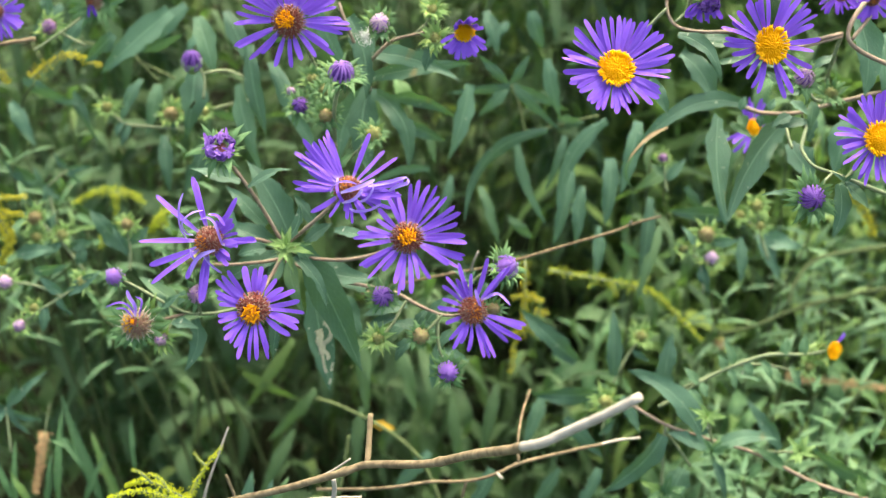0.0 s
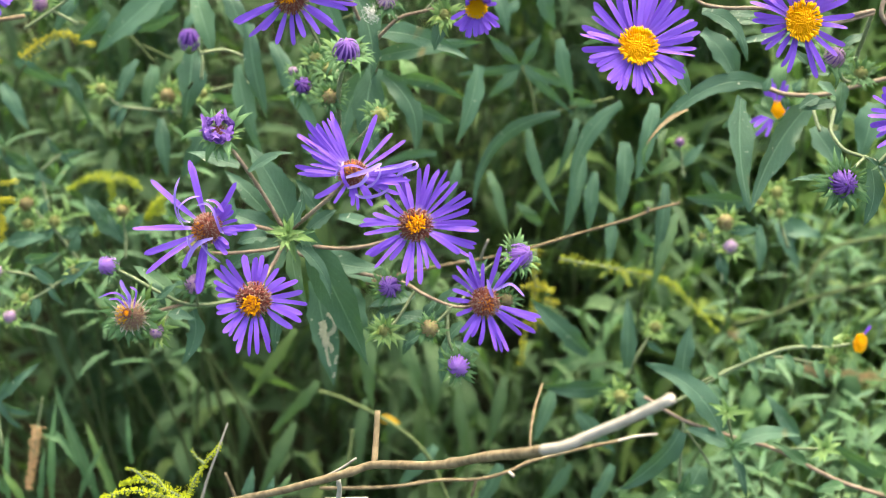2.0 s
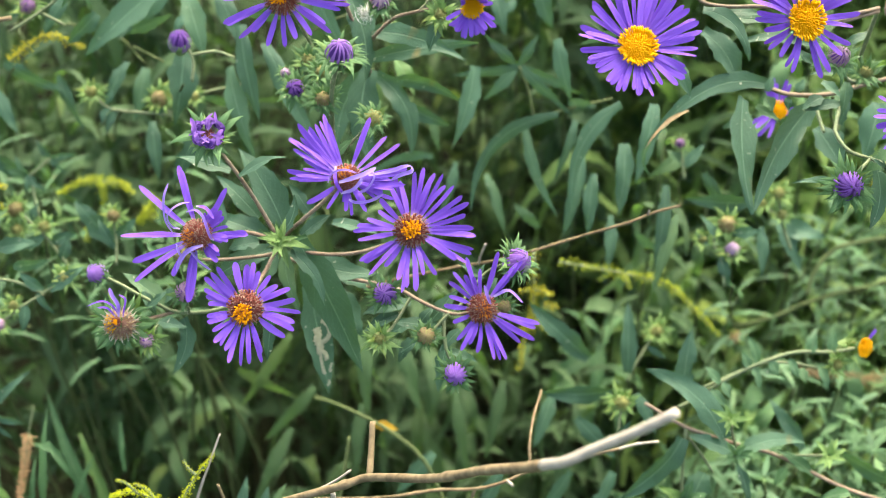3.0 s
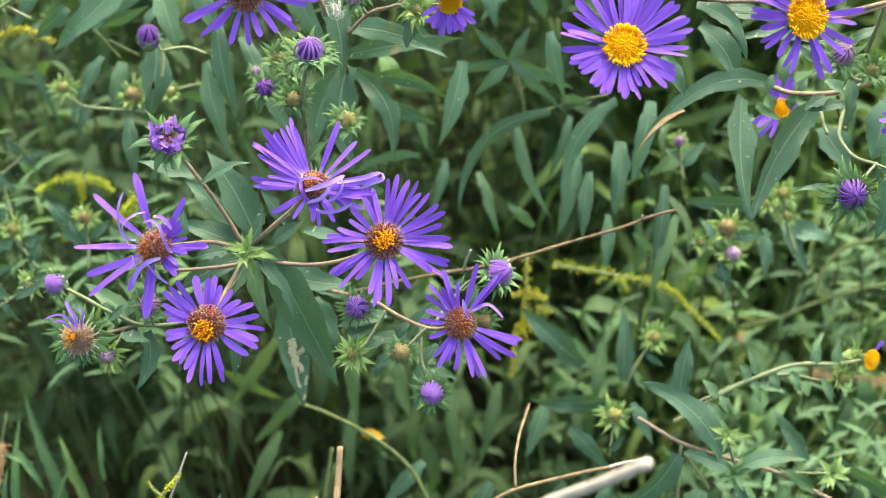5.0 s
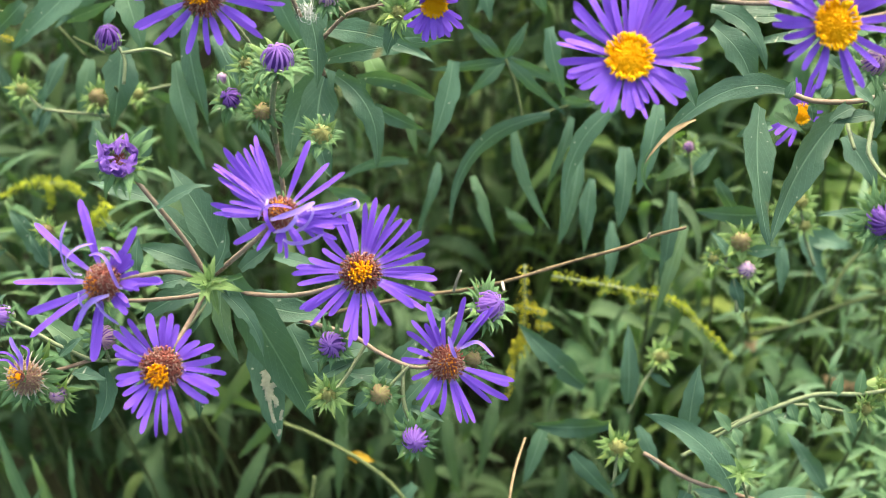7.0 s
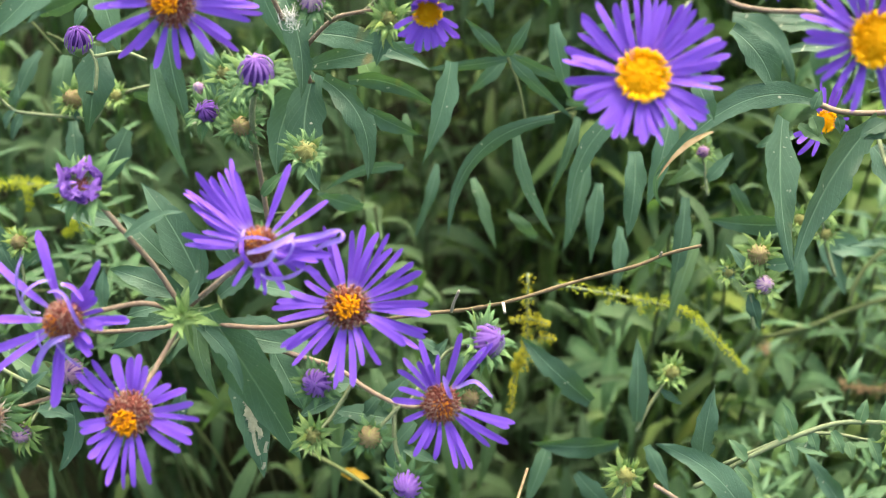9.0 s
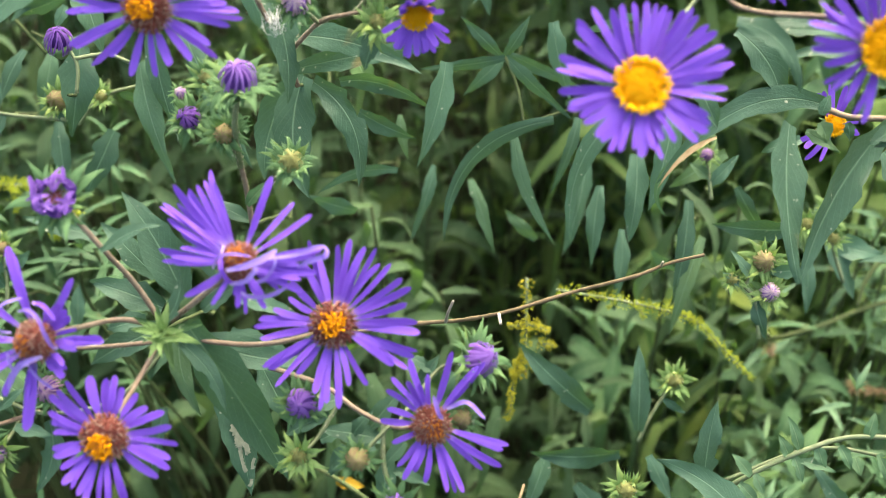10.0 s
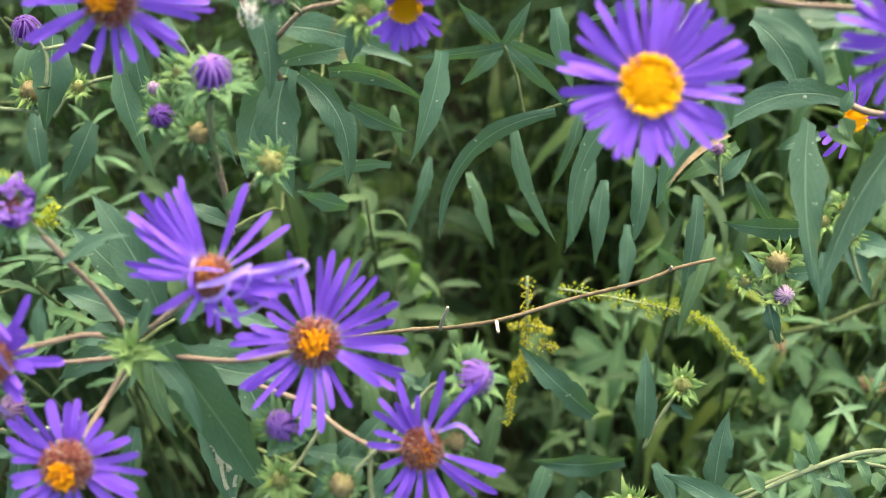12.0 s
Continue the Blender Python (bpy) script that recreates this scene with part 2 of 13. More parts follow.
def tube_data(points, r0, r1, sides=7, steps=6, rough=0.0, knots=0):
    line = smooth_line(points, steps)
    rng = random.Random(len(points) * 7 + int(abs(points[0][0]) * 1e5))
    verts, faces, uvs = [], [], []
    up = Vector((0.3, -0.5, 0.8))
    n = len(line)
    for i, c in enumerate(line):
        d = (line[min(i + 1, n - 1)] - line[max(i - 1, 0)]).normalized()
        s = d.cross(up)
        s = s.normalized() if s.length > 1e-5 else Vector((1, 0, 0))
        u = s.cross(d)
        r = r0 + (r1 - r0) * i / (n - 1)
        if knots and i % knots == knots // 2:
            r *= 1.22
        for k in range(sides):
            a = 2 * math.pi * k / sides
            rr = r * (1 + rough * rng.uniform(-1, 1))
            verts.append(c + (s * math.cos(a) + u * math.sin(a)) * rr)
            uvs.append((k / sides, i / n))
    for i in range(n - 1):
        for k in range(sides):
            a, b = i * sides + k, i * sides + (k + 1) % sides
            faces.append((a, b, b + sides, a + sides))
    verts += [line[0], line[-1]]
    uvs += [(0, 0), (0, 1)]
    for k in range(sides):
        faces.append((len(verts) - 2, (k + 1) % sides, k))
        faces.append((len(verts) - 1, (n - 1) * sides + k, (n - 1) * sides + (k + 1) % sides))
    return verts, faces, uvs


def hair_data(points, r):
    """Short stiff hairs that stand off a stem."""
    line = smooth_line(points, 10)
    rng = random.Random(int(abs(points[-1][0]) * 1e5))
    verts, faces = [], []
    for a, b in zip(line[:-1], line[1:]):
        d = b - a
        for _ in range(min(20, 3 + int(d.length / 0.00014))):
            out = Vector((rng.gauss(0, 1), rng.gauss(0, 1), rng.gauss(0, 1))).cross(d).normalized()
            side = out.cross(d).normalized() * 0.00005
            p = a.lerp(b, rng.random()) + out * r * 0.9
            tip = p + (out + d.normalized() * rng.uniform(-0.2, 0.6)) * rng.uniform(0.00025, 0.0006)
            o = len(verts)
            verts += [p - side, p + side, tip]
            faces.append((o, o + 1, o + 2))
    return verts, faces, [(0.5, 0.5)] * len(verts)


def stem(plant, points, r0, r1, mat, name="stem", rough=0.06, knots=0, label="", sides=7):
    v, f, uv = tube_data(points, r0, r1, sides, 6, rough, knots)
    if mat in (STEM_RED, STEM_GREEN) and name == "stem":
        smooth_faces = len(f)
        v, f, uv = joined((v, f, uv), hair_data(points, max(r0, r1)))
        o = Vector(points[0])
        return part(name, solid(name, [q - o for q in v], f, (mat, HAIR), uv, [0] * smooth_faces + [1] * (len(f) - smooth_faces)), plant, Matrix.Translation(o), label)
    o = Vector(points[0])
    return part(name, solid(name, [q - o for q in v], f, mat, uv), plant, Matrix.Translation(o), label)


def leaf_shape(s, clasp=0.42):
    """Half width along a lance-shaped leaf, 0 at the tip."""
    t = min(1.0, s / 0.38)
    return (clasp + (1 - clasp) * t * t * (3 - 2 * t)) * max(0.0, 1 - s ** 2.0) ** 0.92


def leaf_data(base, mid, tip, width, normal, fold=0.25, wave=0.05, rng=random, rows=10, clasp=0.42, curl=0.0, bite=None):
    base, mid, tip = Vector(base), Vector(mid), Vector(tip)
    normal = Vector(normal).normalized()
    ctrl = 2 * mid - 0.5 * (base + tip)
    ph, tw = rng.uniform(0, 6), rng.uniform(-0.35, 0.35)
    edge = random.Random(int(ph * 1e6))
    cols = (-1.0, -0.55, 0.0, 0.55, 1.0)
    verts, uvs, faces = [], [], []
    for i in range(rows + 1):
        s = i / rows
        c = (1 - s) ** 2 * base + 2 * s * (1 - s) * ctrl + s * s * tip
        d = (2 * (1 - s) * (ctrl - base) + 2 * s * (tip - ctrl)).normalized()
        side = d.cross(normal)
        side = side.normalized() if side.length > 1e-5 else Vector((1, 0, 0))
        up = side.cross(d)
        side = (Matrix.Rotation(tw * s, 3, d) @ side)
        up = (Matrix.Rotation(tw * s, 3, d) @ up)
        w = max(width * 0.5 * leaf_shape(s, clasp), width * 0.012)
        for u in cols:
            z = fold * abs(u) * w - curl * u * u * w + wave * width * math.sin(ph + 9 * s + 2.2 * u) * abs(u)
            ww = w * (1 + 0.06 * math.sin(ph * 3 + 21 * s * (1.3 if u > 0 else 1)) * abs(u))
            if abs(u) > 0.9:
                ww *= 1 + edge.uniform(-0.05, 0.05)
            if bite and abs(u) > 0.9 and (u > 0) == (bite > 0) and abs(s - abs(bite)) < 0.1:
                ww *= 0.62
            verts.append(c + side * u * ww + up * z)
            uvs.append((0.5 + 0.5 * u, s))
    for i in range(rows):
        for k in range(4):
            a = i * 5 + k
            faces.append((a, a + 1, a + 6, a + 5))
    return verts, faces, uvs


LEAF_RNG = random.Random(11)


def leaf(plant, base, mid, tip, width, normal, mat=None, fold=0.22, name="leaf", label="", bite=None, curl=0.0, clasp=0.42):
    rng = LEAF_RNG
    if bite is None and rng.random() < 0.2:
        bite = rng.choice((-1, 1)) * rng.uniform(0.3, 0.8)
    v, f, uv = leaf_data(base, mid, tip, width, normal, fold * rng.uniform(0.6, 1.6), rng.uniform(0.03, 0.09), rng, 24, clasp, curl, bite)
    o = Vector(base)
    return part(name, solid(name, [q - o for q in v], f, mat or LEAF, uv), plant, Matrix.Translation(o), label)


def leaf_trail(plant, base, mid, tip, width, normal, trail, wide, mat, fold=0.22):
    """A winding flat trail on a leaf's face; trail: places across (-1 to 1) and along (0 to 1) the leaf."""
    v, f, uv = leaf_data(base, mid, tip, width, normal, fold, 0.0, random.Random(2), 11)
    up = Vector(normal).normalized()

    def on(u, s):
        r = min(10, max(0, int(s * 11)))
        t = s * 11 - r
        left, mid_, right = (v[r * 5 + c].lerp(v[r * 5 + 5 + c], t) for c in (0, 2, 4))
        return mid_.lerp(right if u > 0 else left, abs(u)) + up * 0.0006

    line = smooth_line([on(u, s) for u, s in trail], 5)
    verts, faces = [], []
    for i, c in enumerate(line):
        d = (line[min(i + 1, len(line) - 1)] - line[max(i - 1, 0)]).normalized()
        side = d.cross(up).normalized() * wide * (0.35 + 0.35 * math.sin(i * 1.7) ** 2)
        verts += [c - side, c + up * wide * 0.15, c + side]
    for i in range(len(line) - 1):
        for k in range(2):
            a = i * 3 + k
            faces.append((a, a + 1, a + 4, a + 3))
    o = Vector(base)
    return part("leaf_mine", solid("leaf_mine", [q - o for q in verts], faces, mat), plant, Matrix.Translation(o), "pale winding leaf mine")


def facing(centre, normal, spin=0.0):
    """A pose at centre whose z axis is normal; its y axis leans towards the top of the plant."""
    z = Vector(normal).normalized()
    x = Vector((0, 0.6, 0.8)).cross(z).normalized()
    y = z.cross(x)
    m = Matrix((x, y, z)).transposed().to_4x4()
    return Matrix.Translation(centre) @ m @ Matrix.Rotation(spin, 4, "Z")


# a few petal forms, shared by all heads: they run from the origin to (1, 0, 0), z towards the eye of the flower
def petal_mesh(k, bend, side_bend, width, mat, twist=0.0, curl=0.0):
    rng = random.Random(k)
    rows, cols = 10, (-1.0, -0.5, 0.0, 0.5, 1.0)
    verts, faces, uvs, spine = [], [], [], []
    ang, lat = 0.0, 0.0
    x = y = z = 0.0
    blunt, lean = rng.uniform(0.80, 0.92), rng.uniform(-0.9, 0.9)
    for i in range(rows + 1):
        s = 1 - (1 - i / rows) ** 1.25
        w = width * (0.34 + 0.66 * min(1, s / 0.45) ** 0.8) * (1 + 0.07 * math.sin(2.3 * k + 5 * s)) * (1.0 if s < blunt else math.sqrt(max(0.06, 1 - ((s - blunt) / (1.005 - blunt)) ** 2)))
        tw = twist * s
        for u in cols:
            ridge = (-0.14 * (1 - abs(u)) + 0.10 * (1 - abs(abs(u) - 0.5) * 2) + 0.05 * math.sin(3 * k + 9 * s + 2 * u)) * w
            back = -lean * u * w * (0.5 if i == rows else 0.0)
            verts.append(Vector((x - math.sin(lat) * u * w * math.cos(tw) + back, y + math.cos(lat) * u * w * math.cos(tw), z + ridge + u * w * math.sin(tw) + 0.010 * math.sin(k + 6 * s))))
            uvs.append((0.5 + 0.5 * u, s))
        spine.append(Vector((x, y, z)))
        step = (1 - (1 - min(1, (i + 1) / rows)) ** 1.25) - s
        ang += (bend + curl * max(0.0, s - 0.45) * 2.2) * step
        lat += side_bend * step
        x += step * math.cos(ang) * math.cos(lat)
        y += step * math.cos(ang) * math.sin(lat)
        z += step * math.sin(ang)
    end = spine[-1]
    if end.length > 0.6:
        turn = end.to_track_quat("X", "Z").to_matrix().inverted() * (1 / end.length)
        verts = [turn @ v for v in verts]
    n = len(cols)
    for i in range(rows):
        for c in range(n - 1):
            a = i * n + c
            faces.append((a, a + 1, a + n + 1, a + n))
    return solid("petal", verts, faces, mat, uvs)


def ribbon_mesh(points, half, mat, tip=0.25):
    """A thin curled petal that follows a line; cupped, and narrower towards both ends."""
    line = smooth_line(points, 6)
    verts, faces, uvs = [], [], []
    n = len(line)
    for i, c in enumerate(line):
        s = i / (n - 1)
        d = (line[min(i + 1, n - 1)] - line[max(i - 1, 0)]).normalized()
        side = d.cross(Vector((c.x, c.y, 0.012 + abs(c.z)))).normalized()
        up = side.cross(d)
        w = half * min(1.0, 0.55 + 1.6 * s) * (1.0 if s < 1 - tip else math.sqrt(max(0.05, 1 - ((s - 1 + tip) / tip) ** 2)))
        for u in (-1, 0, 1):
            verts.append(c + side * u * w + up * 0.35 * w * abs(u))
            uvs.append((0.5 + 0.5 * u, s))
    for i in range(n - 1):
        for c in range(2):
            a = i * 3 + c
            faces.append((a, a + 1, a + 4, a + 3))
    return solid("petal", verts, faces, mat, uvs)


def petal_set(mat, width=0.07):
    prng = random.Random(5)
    return [petal_mesh(k, prng.uniform(-0.7, 0.35), prng.uniform(-0.3, 0.3), width * prng.uniform(0.85, 1.15), mat, prng.uniform(-0.7, 0.7)) for k in range(16)]


PETALS = petal_set(PETAL)
PETALS_CURLED = [petal_mesh(60 + k, b, s, 0.06, PETAL, t, c) for k, (b, s, t, c) in enumerate(((0.6, 0.4, 0.9, 1.6), (-0.7, -0.4, -0.9, -1.2), (0.9, 0.7, 0.4, 2.2)))]


def bract_data(rng, count, r, length, spread, width=0.11, whorls=3, curl=1.1):
    """Pointed green bracts round the foot of a head; z is the head's axis."""
    verts, faces, uvs = [], [], []
    for k in range(count):
        w = k % whorls
        a = 2 * math.pi * (k + 0.35 * rng.uniform(-1, 1)) / count
        el = spread + (whorls - 1 - w) * 0.38 + rng.uniform(-0.5, 0.5)
        ln = length * rng.uniform(0.6, 1.4)
        rad = Vector((math.cos(a), math.sin(a), 0))
        tan = Vector((-math.sin(a), math.cos(a), 0))
        p = rad * r * 0.75 + Vector((0, 0, -r * (0.9 - 0.25 * w)))
        b0 = len(verts)
        n = 5
        lat = rng.uniform(-1.0, 1.0)
        for i in range(n + 1):
            s = i / n
            e = el - curl * s * s
            d = (rad * math.cos(e) + Vector((0, 0, 1)) * math.sin(e) + tan * lat * s).normalized()
            wd = ln * width * (1 - s ** 1.6) * (0.75 + 0.5 * math.sin(math.pi * min(1, s * 1.4)))
            nrm = tan.cross(d)
            for u in (-1, 0, 1):
                verts.append(p + tan * u * wd - nrm * (0.35 * wd * (1 - abs(u))))
                uvs.append((0.5 + 0.5 * u, s))
            p = p + d * ln / n
        for i in range(n):
            for c in range(2):
                q = b0 + i * 3 + c
                faces.append((q, q + 1, q + 4, q + 3))
    return verts, faces, uvs


def cup_data(r, depth, sides=12, rings=4):
    """The rounded receptacle under a head."""
    verts, faces = [], []
    for i in range(rings + 1):
        t = i / rings
        rr = r * math.sin(math.pi * 0.5 * (0.25 + 0.75 * t))
        for k in range(sides):
            a = 2 * math.pi * k / sides
            verts.append(Vector((rr * math.cos(a), rr * math.sin(a), -depth * (1 - t))))
    for i in range(rings):
        for k in range(sides):
            a, b = i * sides + k, i * sides + (k + 1) % sides
            faces.append((a, b, b + sides, a + sides))
    verts.append(Vector((0, 0, 0.1 * depth)))
    for k in range(sides):
        faces.append((rings * sides + k, rings * sides + (k + 1) % sides, len(verts) - 1))
    return verts, faces


def joined(*pieces):
    verts, faces, uvs = [], [], []
    for v, f, uv in pieces:
        o = len(verts)
        verts += v
        faces += [tuple(i + o for i in q) for q in f]
        uvs += uv
    return verts, faces, uvs


def disc_mesh(rng, r, age, height=0.45, count=0, gold_shift=(0.0, 0.0), mats=None):
    """Florets in a spiral on a dome. age 0: all gold; 1: rusty with a golden eye; 2: rusty and orange."""
    verts, faces, which = [], [], []
    count = count or (380 if age == 0 else 340)
    for k in range(count):
        q = math.sqrt((k + 0.5) / count)
        a = k * 2.39996 + rng.uniform(-0.15, 0.15)
        x, y = r * q * math.cos(a), r * q * math.sin(a)
        z = r * height * (1 - q * q)
        out = Vector((x, y, r * (1.3 - 0.55 * q))).normalized()
        out = (out + Vector((rng.uniform(-0.2, 0.2), rng.uniform(-0.2, 0.2), 0))).normalized()
        gx, gy = q * math.cos(a) - gold_shift[0], q * math.sin(a) - gold_shift[1]
        g = math.hypot(gx, gy)
        if age == 0:
            m = 0
        elif age == 1:
            m = 0 if g < 0.52 + rng.uniform(-0.08, 0.08) else 1
        else:
            m = (2 if g < 0.55 and rng.random() < 0.38 else 1)
        if m == 1 and rng.random() < 0.4:
            m = 3
        if m == 0 and age == 1 and rng.random() < 0.3:
            m = 2
        ln = r * (0.24 + 0.12 * rng.random()) * ((1.45 if q > 0.8 else 0.5) if age == 0 else 1.0)
        wd = r * ((0.042 if q < 0.8 else 0.05) if age == 0 else 0.056 if m == 0 else 0.038) * rng.uniform(0.8, 1.25)
        s = out.cross(Vector((0.3, 0.9, 0.1))).normalized()
        u = s.cross(out)
        b0 = len(verts)
        base = Vector((x, y, z))
        for h, f in ((-0.3, 0.75), (0.55, 0.8), (0.85, 1.25)):
            for c in range(5):
                t = 2 * math.pi * c / 5
                verts.append(base + out * ln * h + (s * math.cos(t) + u * math.sin(t)) * wd * f)
        verts.append(base + out * ln * (1.15 if m == 0 else 0.7))
        for i in range(2):
            for c in range(5):
                d = (c + 1) % 5
                faces.append((b0 + i * 5 + c, b0 + i * 5 + d, b0 + i * 5 + 5 + d, b0 + i * 5 + 5 + c))
                which.append(m)
        for c in range(5):
            faces.append((b0 + 10 + c, b0 + 10 + (c + 1) % 5, b0 + 15))
            which.append(m)
    b0 = len(verts)
    sides = 14
    for i in range(4):
        q = (i + 1) / 4
        for c in range(sides):
            t = 2 * math.pi * c / sides
            verts.append(Vector((r * q * math.cos(t), r * q * math.sin(t), r * height * (1 - q * q) - r * 0.05)))
    verts.append(Vector((0, 0, r * height - r * 0.05)))
    for c in range(sides):
        faces.append((b0 + c, b0 + (c + 1) % sides, len(verts) - 1))
        which.append((0, 2, 1)[age])
        for i in range(3):
            a, b = b0 + i * sides + c, b0 + i * sides + (c + 1) % sides
            faces.append((a, a + sides, b + sides, b))
            which.append(0 if age == 0 else 1)
    return solid("disc", verts, faces, mats or (DISC_AMBER if age else DISC_GOLD, DISC_RUST, DISC_ORANGE, DISC_PALE), None, which)


HEAD_RNG = random.Random(21)


def flower(plant, centre, normal, disc_r, sectors=(), age=1, gold=(0.0, 0.0), label="", height=0.45, width=1.0, shrivelled=0.0, rays=(), lift=6, ribbons=()):
    """A flower head. sectors: (from, to in degrees, count, length, lift in degrees) of its ray petals.
    rays: petals one by one (degrees, length in mm, and their own lift); ribbons: curled ones (half width, points in mm)."""
    rng = HEAD_RNG
    m = facing(centre, normal)
    v, f = cup_data(disc_r * 0.95, disc_r * 1.1)
    bv, bf, buv = bract_data(rng, 34, disc_r * 0.95, disc_r * 0.9, 0.35)
    v, f, uv = joined((v, f, [(0.5, 0.2)] * len(v)), (bv, bf, buv))
    head = part("flower_head", solid("flower_head", v, f, BRACT, uv), plant, m, label)
    part("disc", disc_mesh(rng, disc_r, age, height, gold_shift=gold), head, m)
    every = [(a[0], a[1] / 1000, a[2] if len(a) > 2 else lift + rng.uniform(-4, 4)) for a in rays]
    for a0, a1, count, length, up in sectors:
        for k in range(count):
            every.append((a0 + (a1 - a0) * (k + 0.5 + rng.uniform(-0.38, 0.38)) / count, length * rng.uniform(0.82, 1.1), up + rng.uniform(-9, 9) + (5 if k % 2 else -3)))
    for k, (a, ln, up) in enumerate(every):
        me = rng.choice(PETALS)
        if rng.random() < shrivelled:
            me = rng.choice(PETALS_CURLED)
        pm = m @ Matrix.Rotation(radians(a), 4, "Z") @ Matrix.Translation((disc_r * 0.82, 0, -disc_r * (0.06 + 0.10 * (k % 2)))) @ Matrix.Rotation(-radians(up), 4, "Y") @ Matrix.Rotation(rng.uniform(-0.3, 0.3), 4, "X")
        wd = 0.00094 * width / (0.07 * ln) * rng.uniform(0.85, 1.15)
        part("petal", me, head, pm @ Matrix.Diagonal((ln, ln * min(1.6, max(0.4, wd)), ln, 1)))
    for k, (half, points) in enumerate(ribbons):
        me = ribbon_mesh([Vector(p) / 1000 for p in points], half * 0.0008, PETAL_PALE if half >= 0.5 and k % 4 != 3 else PETAL)
        part("petal", me, head, m, "faded, curled-up petal")
    return head


def bud_core(rng, r, mat, tall=1.0, messy=0.15, strips=26, opening=0.15, reach=1.0, inner=None):
    """Folded petals that close over a bud like the ribs of a dome."""
    verts, faces, uvs = [], [], []
    for k in range(strips):
        a = 2 * math.pi * (k + rng.uniform(-0.3, 0.3)) / strips
        swirl = rng.uniform(0.2, 0.8) + messy * rng.uniform(-2, 2)
        b0 = len(verts)
        n = 7
        end = (1.0 - opening) * rng.uniform(0.8, 1.1) * reach
        bulge = 1 + messy * rng.uniform(-0.4, 1.0)
        for i in range(n + 1):
            s = i / n * end
            t = a + swirl * s
            lat = -0.5 + 2.0 * s
            rr = r * math.cos(lat) * bulge
            z = r * tall * math.sin(lat) * bulge
            wd = r * 0.092 * (1 - 0.6 * i / n)
            tan = Vector((-math.sin(t), math.cos(t), 0))
            c = Vector((rr * math.cos(t), rr * math.sin(t), z))
            nrm = c.normalized()
            for u in (-1, 0, 1):
                verts.append(c + tan * u * wd + nrm * wd * 0.5 * (1 - abs(u)))
                uvs.append((0.5 + 0.5 * u, i / n))
        for i in range(n):
            for c in range(2):
                q = b0 + i * 3 + c
                faces.append((q, q + 1, q + 4, q + 3))
    # inner ball; its default dark colour stands for shade between the strips
    b0 = len(verts)
    for i in range(6):
        lat = -1.2 + 2.6 * i / 5
        for c in range(12):
            t = 2 * math.pi * c / 12
            verts.append(Vector((0.84 * r * math.cos(lat) * math.cos(t), 0.84 * r * math.cos(lat) * math.sin(t), 0.84 * r * tall * math.sin(lat))))
            uvs.append((0.5, 0.2))
    which = [0] * len(faces)
    for i in range(5):
        for c in range(12):
            q, w = b0 + i * 12 + c, b0 + i * 12 + (c + 1) % 12
            faces.append((q, w, w + 12, q + 12))
            which.append(1)
    return solid("bud", verts, faces, (mat, inner or PETAL_DARK), uvs, which)


